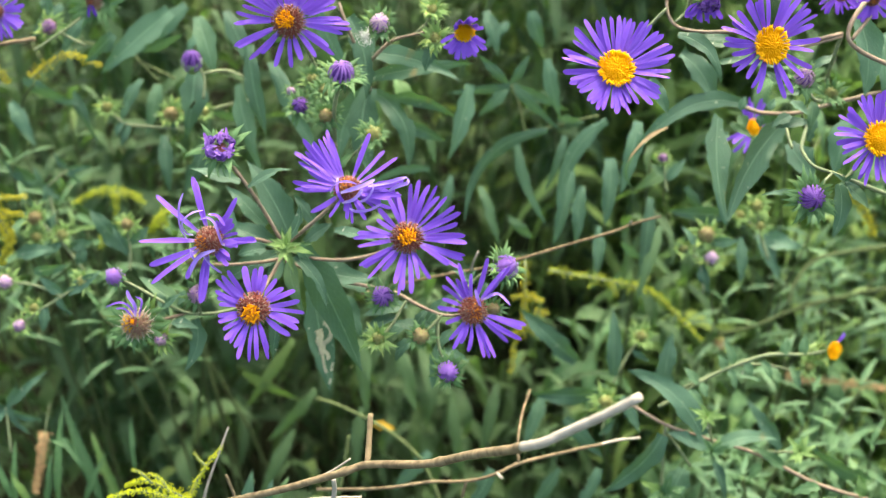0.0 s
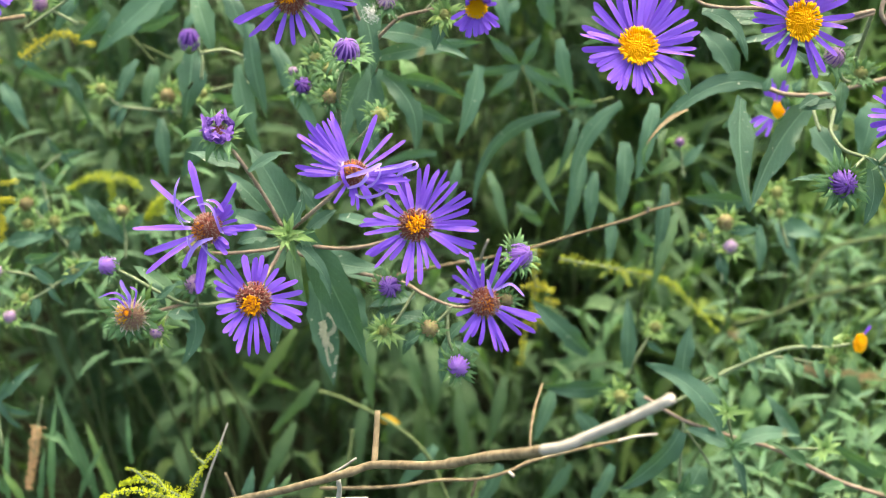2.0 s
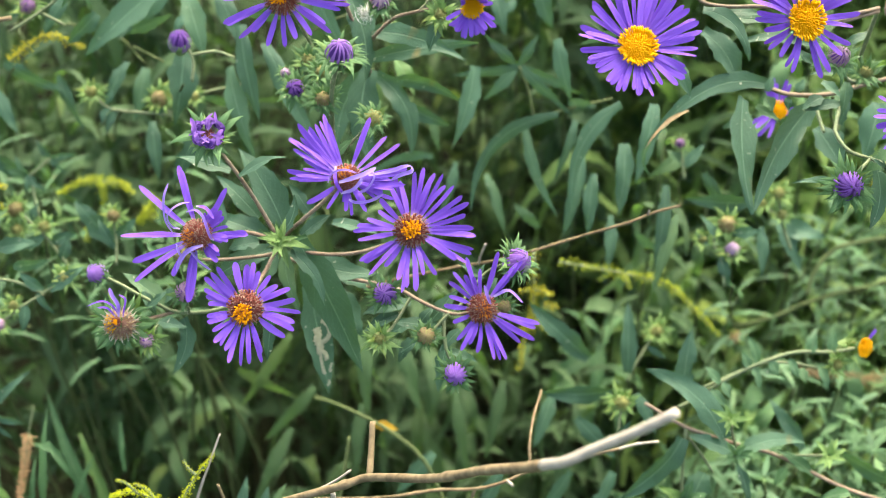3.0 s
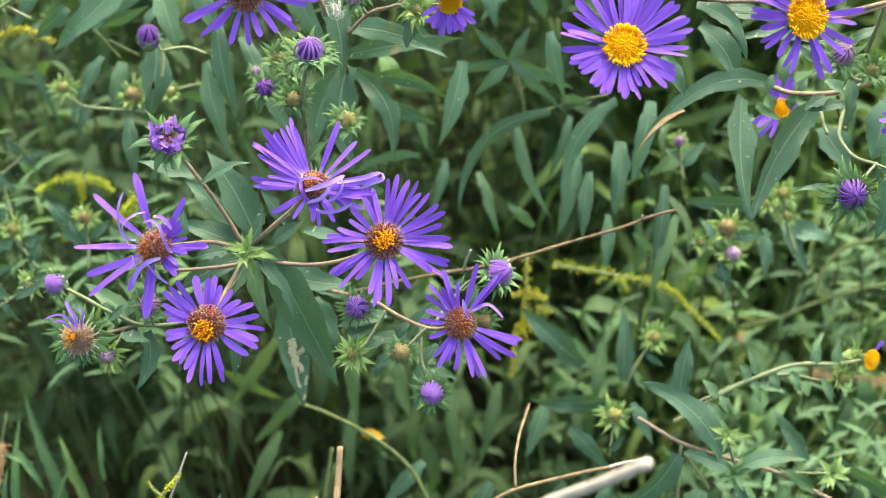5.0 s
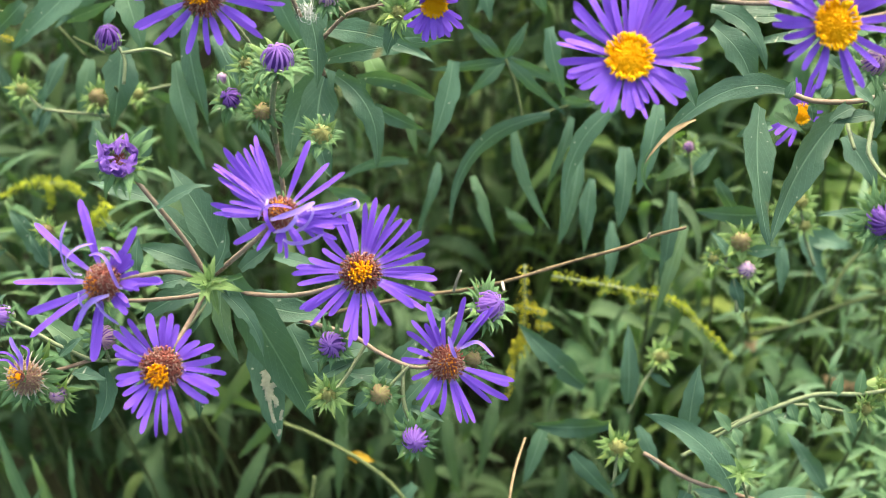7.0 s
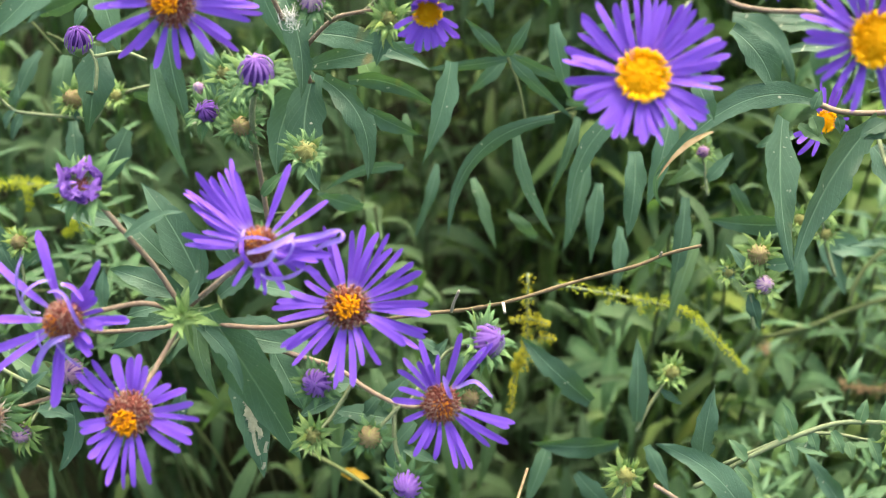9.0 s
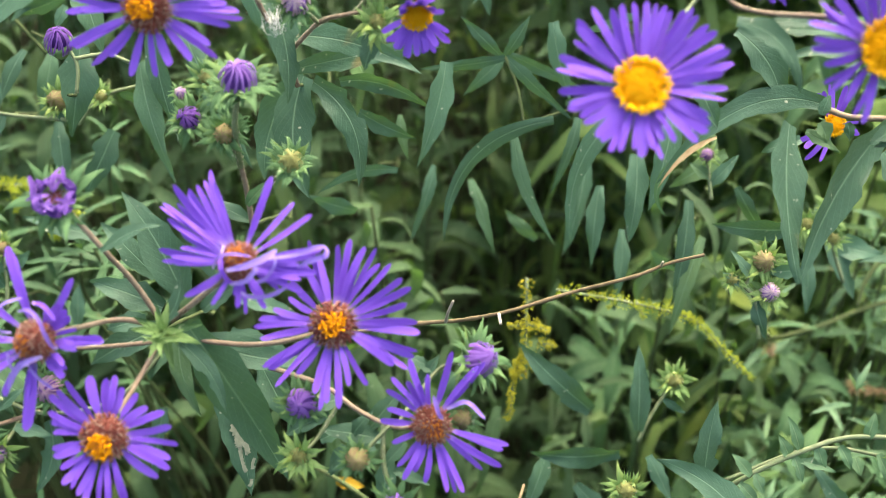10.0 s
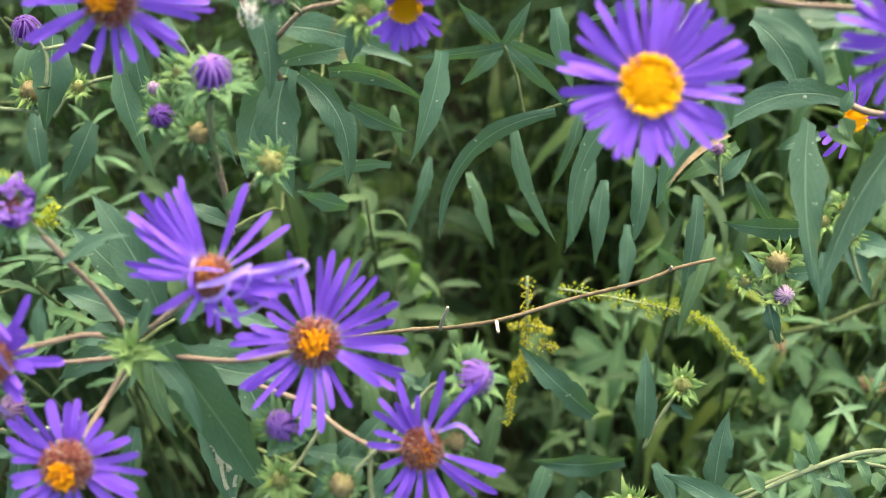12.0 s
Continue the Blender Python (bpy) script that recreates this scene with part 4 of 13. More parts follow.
leaf(plant, (-0.1130, 0.3693, 0.7315), (-0.1074, 0.3716, 0.7363), (-0.1011, 0.3752, 0.7390), 0.0057, (-0.27, -0.51, 0.82))
leaf(plant, (-0.1191, 0.3688, 0.7382), (-0.1165, 0.3653, 0.7350), (-0.1144, 0.3630, 0.7307), 0.0047, (0.23, -0.69, 0.69))
rosette(plant, (-0.0622, 0.3631, 0.7675), (0.00, -0.58, 0.82), 16, 0.0104, 0.0032, BRACT_PALE)
rosette(plant, (-0.0632, 0.3599, 0.7671), (0.00, -0.58, 0.82), 9, 0.0063, 0.0016, BRACT_PALE)
rosette(plant, (-0.0630, 0.3662, 0.7642), (0.00, -0.58, 0.82), 12, 0.0118, 0.0034, LEAF_LIGHT)
leaf(plant, (-0.0575, 0.3700, 0.7630), (-0.0457, 0.3670, 0.7315), (-0.0352, 0.3635, 0.6985), 0.0168, (0.30, -0.76, 0.58), fold=0.12)
MINED = ((-0.0592, 0.4000, 0.7140), (-0.0546, 0.3850, 0.6950), (-0.0512, 0.3720, 0.6778), 0.0150, (0.20, -0.80, 0.57))
leaf(plant, *MINED, fold=0.12, label="leaf marked by a pale winding mine")
leaf(plant, (-0.0611, 0.3843, 0.7434), (-0.0441, 0.3796, 0.7393), (-0.0279, 0.3798, 0.7377), 0.0125, (0.11, -0.38, 0.92))
leaf(plant, (-0.0602, 0.3676, 0.7587), (-0.0512, 0.3613, 0.7522), (-0.0473, 0.3549, 0.7424), 0.0060, (0.26, -0.65, 0.71), bite=0.5)
leaf(plant, (-0.0760, 0.3702, 0.7913), (-0.0677, 0.3730, 0.7958), (-0.0590, 0.3746, 0.7969), 0.0057, (-0.23, -0.30, 0.93))
leaf(plant, (-0.0667, 0.3980, 0.7462), (-0.0741, 0.4072, 0.7604), (-0.0853, 0.4182, 0.7721), 0.0152, (0.25, -0.67, 0.70))
leaf(plant, (-0.0817, 0.3827, 0.7853), (-0.0918, 0.3841, 0.7883), (-0.1021, 0.3861, 0.7896), 0.0077, (0.13, -0.38, 0.91))
leaf(plant, (-0.0624, 0.3647, 0.7696), (-0.0578, 0.3684, 0.7754), (-0.0574, 0.3740, 0.7815), 0.0054, (-0.17, -0.74, 0.65), bite=0.4)
leaf(plant, (-0.0708, 0.3857, 0.7453), (-0.0826, 0.3813, 0.7425), (-0.0936, 0.3786, 0.7362), 0.0111, (-0.21, -0.44, 0.87))
leaf(plant, (-0.0733, 0.3958, 0.7435), (-0.0844, 0.3976, 0.7486), (-0.0961, 0.4010, 0.7501), 0.0108, (0.17, -0.40, 0.90))
leaf(plant, (-0.0749, 0.3840, 0.7503), (-0.0810, 0.3827, 0.7501), (-0.0868, 0.3822, 0.7481), 0.0081, (-0.12, -0.38, 0.92))
leaf(plant, (-0.0676, 0.3617, 0.7365), (-0.0692, 0.3537, 0.7291), (-0.0705, 0.3485, 0.7195), 0.0066, (-0.08, -0.78, 0.62))
leaf(plant, (-0.1037, 0.3622, 0.7298), (-0.1026, 0.3550, 0.7220), (-0.1082, 0.3487, 0.7125), 0.0085, (-0.12, -0.77, 0.63))
leaf(plant, (-0.1121, 0.3581, 0.7319), (-0.1065, 0.3569, 0.7316), (-0.1011, 0.3564, 0.7297), 0.0056, (0.12, -0.38, 0.92))
leaf(plant, (-0.1102, 0.3686, 0.7306), (-0.1189, 0.3717, 0.7373), (-0.1285, 0.3766, 0.7409), 0.0081, (0.26, -0.49, 0.83))
leaf(plant, (-0.1168, 0.3613, 0.7359), (-0.1129, 0.3629, 0.7392), (-0.1086, 0.3653, 0.7411), 0.0042, (-0.27, -0.51, 0.82))
leaf(plant, (-0.0449, 0.3815, 0.7618), (-0.0359, 0.3795, 0.7613), (-0.0272, 0.3786, 0.7581), 0.0061, (0.13, -0.38, 0.91))
leaf(plant, (-0.0331, 0.3883, 0.7265), (-0.0440, 0.3893, 0.7305), (-0.0554, 0.3918, 0.7310), 0.0099, (0.12, -0.38, 0.92))
leaf(plant, (-0.0033, 0.3560, 0.7291), (-0.0125, 0.3563, 0.7317), (-0.0220, 0.3578, 0.7315), 0.0080, (0.08, -0.37, 0.93))
leaf(plant, (-0.0068, 0.3581, 0.7319), (-0.0021, 0.3610, 0.7374), (0.0033, 0.3653, 0.7411), 0.0070, (-0.28, -0.59, 0.76))
leaf(plant, (-0.0051, 0.3519, 0.7312), (-0.0126, 0.3488, 0.7292), (-0.0195, 0.3469, 0.7248), 0.0060, (-0.23, -0.45, 0.86))
leaf(plant, (0.0002, 0.3476, 0.7257), (0.0056, 0.3458, 0.7247), (0.0107, 0.3448, 0.7221), 0.0046, (0.20, -0.42, 0.89))
leaf(plant, (-0.0014, 0.3557, 0.7214), (-0.0031, 0.3489, 0.7151), (-0.0045, 0.3443, 0.7069), 0.0071, (-0.10, -0.77, 0.63))
leaf(plant, (0.0073, 0.3653, 0.7411), (0.0102, 0.3678, 0.7456), (0.0136, 0.3714, 0.7489), 0.0051, (-0.26, -0.65, 0.72))
leaf(plant, (-0.0153, 0.3693, 0.7315), (-0.0250, 0.3672, 0.7311), (-0.0343, 0.3664, 0.7278), 0.0072, (-0.12, -0.38, 0.92))
leaf(plant, (0.0131, 0.3682, 0.7448), (0.0086, 0.3694, 0.7476), (0.0037, 0.3714, 0.7489), 0.0047, (0.22, -0.45, 0.87))
leaf(plant, (-0.0826, 0.3582, 0.7760), (-0.0824, 0.3610, 0.7809), (-0.0821, 0.3650, 0.7847), 0.0049, (-0.02, -0.79, 0.62))
leaf(plant, (-0.1099, 0.3690, 0.7532), (-0.1126, 0.3707, 0.7564), (-0.1157, 0.3733, 0.7586), 0.0042, (0.28, -0.59, 0.76), LEAF_LIGHT)
for wide, trail in ((0.0030, [(0.10, 0.36), (0.05, 0.42), (0.22, 0.47), (0.05, 0.52), (0.12, 0.56), (0.10, 0.60)]),
                    (0.0020, [(-0.35, 0.30), (-0.68, 0.36), (-0.74, 0.43), (-0.45, 0.48), (-0.1, 0.50), (0.1, 0.53)]),
                    (0.0013, [(0.12, 0.58), (0.18, 0.63), (0.26, 0.70), (0.22, 0.77), (0.05, 0.80)]),
                    (0.0017, [(0.05, 0.58), (-0.28, 0.60), (-0.34, 0.65), (-0.12, 0.65)]),
                    (0.0010, [(-0.85, 0.70), (-0.66, 0.73), (-0.62, 0.78), (-0.80, 0.76)]),
                    (0.0010, [(-0.55, 0.86), (-0.45, 0.90), (-0.1, 0.91), (0.1, 0.92)])):
    leaf_trail(plant, *MINED, trail, wide, SCAR, 0.12)

# ---- the taller spray behind it

plant = thing("aster_plant", (-0.0660, 0.7427, 0.0), "purple aster spray with one open head and clustered buds", "aster", "asters")
stem(plant, [(-0.0454, 0.4186, 0.7581), (-0.0585, 0.4959, 0.6920), (-0.0712, 0.5887, 0.6095), (-0.0860, 0.6815, 0.4970), (-0.0800, 0.7315, 0.0000)], 0.00073, 0.00080, STEM_DARK, "main_stem", sides=5)
stem(plant, [(-0.0455, 0.4142, 0.7597), (-0.0461, 0.4173, 0.7710), (-0.0462, 0.4164, 0.7845)], 0.00089, 0.00076, STEM_RED, "stem")
stem(plant, [(-0.0462, 0.4157, 0.7836), (-0.0449, 0.4129, 0.8020), (-0.0413, 0.4129, 0.8166)], 0.00097, 0.00083, STEM_GREEN, "stem")
stem(plant, [(-0.0458, 0.4158, 0.7690), (-0.0386, 0.4158, 0.7763), (-0.0293, 0.4095, 0.7903)], 0.00066, 0.00053, STEM_GREEN, "stem")
stem(plant, [(-0.0466, 0.4210, 0.7830), (-0.0491, 0.4198, 0.7889), (-0.0494, 0.4185, 0.7945)], 0.00055, 0.00054, STEM_GREEN, "stem")
stem(plant, [(-0.0466, 0.4210, 0.7830), (-0.0544, 0.4247, 0.7878), (-0.0607, 0.4246, 0.7950)], 0.00055, 0.00054, STEM_GREEN, "stem")
stem(plant, [(-0.0453, 0.4170, 0.7926), (-0.0544, 0.4389, 0.8060), (-0.0594, 0.4096, 0.8418)], 0.00075, 0.00060, STEM_GREEN, "stem")
flower(plant, (-0.0591, 0.4020, 0.8466), (0.02, -0.91, 0.41), 0.0056, [(12, 75, 9, 0.0170, 6), (75, 110, 4, 0.0140, 8), (110, 172, 8, 0.0170, 8)], age=1, gold=(-0.15, 0.1), label="open violet head with a rusty disc and golden eye", lift=3, rays=[(-179, 12.6), (-177, 16.6), (-156, 18.4), (-153, 17.5), (-137, 16.7), (-131, 11.8), (-108, 13.6), (-88, 13.1), (-72, 10.8), (-53, 12.3), (-36, 16.9), (-32, 13.3), (-13, 16.5), (-7, 19.5), (-2, 18.9), (3, 15.7)])
bud(plant, (-0.0409, 0.4093, 0.8194), (0.04, -0.21, 0.98), 0.0052, "purple", 1.4, 44, 0.0)
bud(plant, (-0.0601, 0.4210, 0.7977), (-0.19, -0.64, 0.74), 0.0036, "purple", 1.7, 34, 0.2)
bud(plant, (-0.0489, 0.4145, 0.7967), (0.00, -0.72, 0.69), 0.0031, "dry", 1.9, 34, 0.2)
bud(plant, (-0.0290, 0.4061, 0.7933), (0.18, -0.42, 0.89), 0.0040, "green", 1.35, 38, 0.25)
bud(plant, (-0.0558, 0.4320, 0.8044), (-0.19, -0.57, 0.80), 0.0031, "green", 1.9, 30, 0.2)
bud(plant, (-0.0498, 0.4251, 0.8029), (-0.10, -0.58, 0.81), 0.0029, "green", 1.9, 30, 0.2)
bud(plant, (-0.0659, 0.4366, 0.7957), (-0.18, -0.49, 0.85), 0.0020, "pink", 1.6, 24, 0.2)
leaf(plant, (-0.0429, 0.4185, 0.7945), (-0.0479, 0.4208, 0.7991), (-0.0534, 0.4243, 0.8020), 0.0048, (0.27, -0.54, 0.80), LEAF_LIGHT)
leaf(plant, (-0.0454, 0.4120, 0.7716), (-0.0422, 0.4138, 0.7750), (-0.0386, 0.4165, 0.7773), 0.0049, (-0.28, -0.57, 0.77), LEAF_LIGHT)
leaf(plant, (-0.0460, 0.4157, 0.7616), (-0.0541, 0.4174, 0.7659), (-0.0628, 0.4203, 0.7675), 0.0059, (0.19, -0.42, 0.89))

# ---- spray with a cobwebbed bud and a half-open head

plant = thing("aster_plant", (-0.0440, 0.7960, 0.0), "aster spray with a half-open head and green buds", "aster", "asters")
stem(plant, [(-0.0330, 0.4566, 0.7846), (-0.0430, 0.5399, 0.7263), (-0.0520, 0.6400, 0.6531), (-0.0629, 0.7400, 0.5499), (-0.0569, 0.7900, 0.0000)], 0.00067, 0.00073, STEM_DARK, "main_stem", sides=5)
stem(plant, [(-0.0328, 0.4526, 0.7869), (-0.0359, 0.4524, 0.8013), (-0.0418, 0.4509, 0.8213), (-0.0447, 0.4561, 0.8280)], 0.00091, 0.00066, STEM_RED, "stem")
stem(plant, [(-0.0347, 0.4509, 0.7994), (-0.0228, 0.4457, 0.8146), (-0.0129, 0.4395, 0.8213), (-0.0044, 0.4323, 0.8269)], 0.00079, 0.00053, STEM_RED, "stem")
stem(plant, [(-0.0228, 0.4457, 0.8146), (-0.0248, 0.4398, 0.8217), (-0.0260, 0.4301, 0.8314)], 0.00066, 0.00052, STEM_GREEN, "stem")
stem(plant, [(-0.0117, 0.4395, 0.8213), (-0.0076, 0.4379, 0.8266), (-0.0044, 0.4371, 0.8330)], 0.00064, 0.00053, STEM_GREEN, "stem")
stem(plant, [(-0.0044, 0.4323, 0.8269), (0.0037, 0.4275, 0.8281), (0.0082, 0.4211, 0.8344)], 0.00063, 0.00051, STEM_GREEN, "stem")
bud(plant, (-0.0260, 0.4301, 0.8314), (0.00, -0.72, 0.69), 0.0042, "pink", 1.5, 34, 0.25)
bud(plant, (-0.0044, 0.4338, 0.8361), (0.00, -0.58, 0.82), 0.0028, "green", 2.0, 30, 0.3, pale=True)
bud(plant, (-0.0032, 0.4264, 0.8266), (0.00, -0.65, 0.76), 0.0028, "green", 2.0, 30, 0.3, pale=True)
flower(plant, (0.0086, 0.4160, 0.8353), (0.09, -0.97, 0.24), 0.0033, [(20, 160, 16, 0.0086, 62), (205, 335, 15, 0.0086, 8)], 0, (0, 0), "half-open violet head with a golden disc")
leaf(plant, (-0.0411, 0.4606, 0.8191), (-0.0342, 0.4488, 0.8064), (-0.0339, 0.4381, 0.7903), 0.0124, (0.11, -0.77, 0.63))
leaf(plant, (-0.0347, 0.4547, 0.8043), (-0.0135, 0.4518, 0.8034), (0.0075, 0.4474, 0.7948), 0.0100, (0.00, -0.79, 0.62))
leaf(plant, (-0.0345, 0.4558, 0.7909), (-0.0112, 0.4570, 0.7957), (0.0137, 0.4600, 0.7963), 0.0086, (-0.00, -0.79, 0.62))
leaf(plant, (-0.0033, 0.4290, 0.8226), (-0.0056, 0.4247, 0.8187), (-0.0075, 0.4218, 0.8134), 0.0075, (-0.19, -0.73, 0.66))
leaf(plant, (-0.0342, 0.4731, 0.7765), (-0.0379, 0.4588, 0.7608), (-0.0329, 0.4475, 0.7437), 0.0164, (0.18, -0.77, 0.61))
leaf(plant, (-0.0321, 0.4794, 0.7698), (-0.0186, 0.4690, 0.7591), (-0.0167, 0.4570, 0.7412), 0.0124, (-0.01, -0.79, 0.61))
leaf(plant, (-0.0348, 0.4802, 0.7709), (-0.0464, 0.4698, 0.7599), (-0.0496, 0.4586, 0.7433), 0.0151, (0.33, -0.82, 0.47))
leaf(plant, (-0.0270, 0.5090, 0.7492), (-0.0099, 0.5071, 0.7490), (0.0089, 0.5020, 0.7402), 0.0086, (-0.12, -0.95, 0.28))
leaf(plant, (-0.0198, 0.5020, 0.7402), (-0.0093, 0.4971, 0.7368), (0.0017, 0.4958, 0.7322), 0.0086, (-0.15, -0.93, 0.33))
leaf(plant, (0.0132, 0.5134, 0.7549), (0.0094, 0.5006, 0.7410), (0.0017, 0.4887, 0.7232), 0.0115, (0.30, -0.80, 0.52))
leaf(plant, (-0.0250, 0.5350, 0.7459), (-0.0202, 0.5284, 0.7399), (-0.0161, 0.5240, 0.7318), 0.0101, (0.23, -0.69, 0.69), LEAF_LIGHT)
stem(plant, [(-0.0324, 0.4247, 0.8245), (-0.0318, 0.4235, 0.8302), (-0.0355, 0.4271, 0.8275)], 0.00007, 0.00005, SILK, "silk_strand", sides=4)
stem(plant, [(-0.0299, 0.4273, 0.8277), (-0.0308, 0.4234, 0.8301), (-0.0313, 0.4290, 0.8300)], 0.00007, 0.00005, SILK, "silk_strand", sides=4)
stem(plant, [(-0.0303, 0.4292, 0.8302), (-0.0310, 0.4227, 0.8292), (-0.0348, 0.4274, 0.8278)], 0.00007, 0.00005, SILK, "silk_strand", sides=4)
stem(plant, [(-0.0347, 0.4281, 0.8288), (-0.0305, 0.4236, 0.8303), (-0.0319, 0.4297, 0.8308)], 0.00007, 0.00005, SILK, "silk_strand", sides=4)
stem(plant, [(-0.0322, 0.4251, 0.8250), (-0.0301, 0.4220, 0.8283), (-0.0283, 0.4265, 0.8268)], 0.00007, 0.00005, SILK, "silk_strand", sides=4)
stem(plant, [(-0.0332, 0.4280, 0.8286), (-0.0324, 0.4211, 0.8271), (-0.0299, 0.4270, 0.8274)], 0.00007, 0.00005, SILK, "silk_strand", sides=4)
stem(plant, [(-0.0311, 0.4288, 0.8296), (-0.0312, 0.4236, 0.8303), (-0.0308, 0.4264, 0.8266)], 0.00007, 0.00005, SILK, "silk_strand", sides=4)
stem(plant, [(-0.0343, 0.4284, 0.8292), (-0.0324, 0.4228, 0.8294), (-0.0332, 0.4253, 0.8252)], 0.00007, 0.00005, SILK, "silk_strand", sides=4)
stem(plant, [(-0.0343, 0.4268, 0.8271), (-0.0301, 0.4207, 0.8266), (-0.0292, 0.4269, 0.8272)], 0.00007, 0.00005, SILK, "silk_strand", sides=4)
stem(plant, [(-0.0327, 0.4274, 0.8279), (-0.0294, 0.4216, 0.8277), (-0.0297, 0.4242, 0.8238)], 0.00007, 0.00005, SILK, "silk_strand", sides=4)
stem(plant, [(-0.0320, 0.4285, 0.8292), (-0.0318, 0.4236, 0.8303), (-0.0306, 0.4249, 0.8246)], 0.00007, 0.00005, SILK, "silk_strand", sides=4)
stem(plant, [(-0.0315, 0.4276, 0.8282), (-0.0334, 0.4229, 0.8294), (-0.0304, 0.4263, 0.8264)], 0.00007, 0.00005, SILK, "silk_strand", sides=4)
stem(plant, [(-0.0320, 0.4261, 0.8262), (-0.0305, 0.4248, 0.8319), (-0.0308, 0.4297, 0.8308)], 0.00007, 0.00005, SILK, "silk_strand", sides=4)
stem(plant, [(-0.0318, 0.4276, 0.8281), (-0.0309, 0.4206, 0.8264), (-0.0326, 0.4241, 0.8237)], 0.00007, 0.00005, SILK, "silk_strand", sides=4)
stem(plant, [(-0.0331, 0.4262, 0.8263), (-0.0328, 0.4240, 0.8309), (-0.0293, 0.4270, 0.8274)], 0.00007, 0.00005, SILK, "silk_strand", sides=4)
stem(plant, [(-0.0358, 0.4272, 0.8276), (-0.0339, 0.4209, 0.8269), (-0.0318, 0.4245, 0.8241)], 0.00007, 0.00005, SILK, "silk_strand", sides=4)
stem(plant, [(-0.0299, 0.4279, 0.8285), (-0.0315, 0.4225, 0.8289), (-0.0345, 0.4255, 0.8254)], 0.00007, 0.00005, SILK, "silk_strand", sides=4)
stem(plant, [(-0.0338, 0.4275, 0.8280), (-0.0310, 0.4223, 0.8286), (-0.0332, 0.4281, 0.8288)], 0.00007, 0.00005, SILK, "silk_strand", sides=4)
stem(plant, [(-0.0307, 0.4249, 0.8247), (-0.0304, 0.4238, 0.8306), (-0.0318, 0.4250, 0.8248)], 0.00007, 0.00005, SILK, "silk_strand", sides=4)
stem(plant, [(-0.0362, 0.4256, 0.8256), (-0.0328, 0.4235, 0.8302), (-0.0362, 0.4275, 0.8280)], 0.00007, 0.00005, SILK, "silk_strand", sides=4)
stem(plant, [(-0.0338, 0.4285, 0.8293), (-0.0307, 0.4226, 0.8290), (-0.0347, 0.4268, 0.8271)], 0.00007, 0.00005, SILK, "silk_strand", sides=4)
stem(plant, [(-0.0288, 0.4255, 0.8255), (-0.0324, 0.4218, 0.8281), (-0.0289, 0.4251, 0.8249)], 0.00007, 0.00005, SILK, "silk_strand", sides=4)
stem(plant, [(-0.0351, 0.4283, 0.8290), (-0.0328, 0.4230, 0.8295), (-0.0339, 0.4256, 0.8255)], 0.00007, 0.00005, SILK, "silk_strand", sides=4)
stem(plant, [(-0.0324, 0.4262, 0.8263), (-0.0309, 0.4233, 0.8300), (-0.0336, 0.4266, 0.8269)], 0.00007, 0.00005, SILK, "silk_strand", sides=4)
stem(plant, [(-0.0325, 0.4257, 0.8257), (-0.0322, 0.4235, 0.8302), (-0.0309, 0.4256, 0.8256)], 0.00007, 0.00005, SILK, "silk_strand", sides=4)
stem(plant, [(-0.0337, 0.4290, 0.8299), (-0.0312, 0.4233, 0.8299), (-0.0303, 0.4261, 0.8262)], 0.00007, 0.00005, SILK, "silk_strand", sides=4)

# ---- spray with the largest golden heads

plant = thing("aster_plant", (0.2599, 0.7631, 0.0), "purple aster spray with large golden-eyed heads and drooping leaves", "aster", "asters")
stem(plant, [(0.1601, 0.4417, 0.7803), (0.1920, 0.5197, 0.7224), (0.2334, 0.6133, 0.6498), (0.2727, 0.7069, 0.5472), (0.2787, 0.7569, 0.0000)], 0.00082, 0.00090, STEM_DARK, "main_stem", sides=5)
stem(plant, [(0.1336, 0.4421, 0.7844), (0.1412, 0.4386, 0.7836), (0.1562, 0.4386, 0.7836), (0.1721, 0.4375, 0.7895), (0.1921, 0.4330, 0.7984)], 0.00095, 0.00100, STEM_RED, "stem")
stem(plant, [(0.1721, 0.4375, 0.7895), (0.1647, 0.4344, 0.8003), (0.1624, 0.4266, 0.8195), (0.1621, 0.4235, 0.8302)], 0.00089, 0.00072, STEM_GREEN, "stem")
stem(plant, [(0.1765, 0.4306, 0.8466), (0.1680, 0.4230, 0.8442), (0.1608, 0.4133, 0.8392), (0.1604, 0.4096, 0.8344), (0.1680, 0.4105, 0.8282), (0.1810, 0.4113, 0.8219)], 0.00092, 0.00092, STEM_RED, "stem")
stem(plant, [(0.1822, 0.4375, 0.8409), (0.1736, 0.4277, 0.8356), (0.1647, 0.4180, 0.8305)], 0.00073, 0.00072, STEM_RED, "stem")
stem(plant, [(0.1206, 0.4072, 0.8386), (0.1117, 0.4076, 0.8392), (0.1016, 0.4159, 0.8351), (0.0935, 0.4215, 0.8350), (0.0901, 0.4257, 0.8404), (0.0912, 0.4313, 0.8475)], 0.00079, 0.00061, STEM_RED, "stem")
stem(plant, [(0.0901, 0.4257, 0.8404), (0.0800, 0.4190, 0.8320), (0.0631, 0.3775, 0.8368)], 0.00072, 0.00057, STEM_GREEN, "stem")
stem(plant, [(0.1621, 0.4235, 0.8302), (0.1404, 0.4052, 0.8360), (0.1255, 0.3926, 0.8419)], 0.00083, 0.00058, STEM_RED, "stem")
stem(plant, [(0.1206, 0.4072, 0.8386), (0.1360, 0.4038, 0.8343), (0.1621, 0.4228, 0.8293)], 0.00079, 0.00072, STEM_RED, "stem")
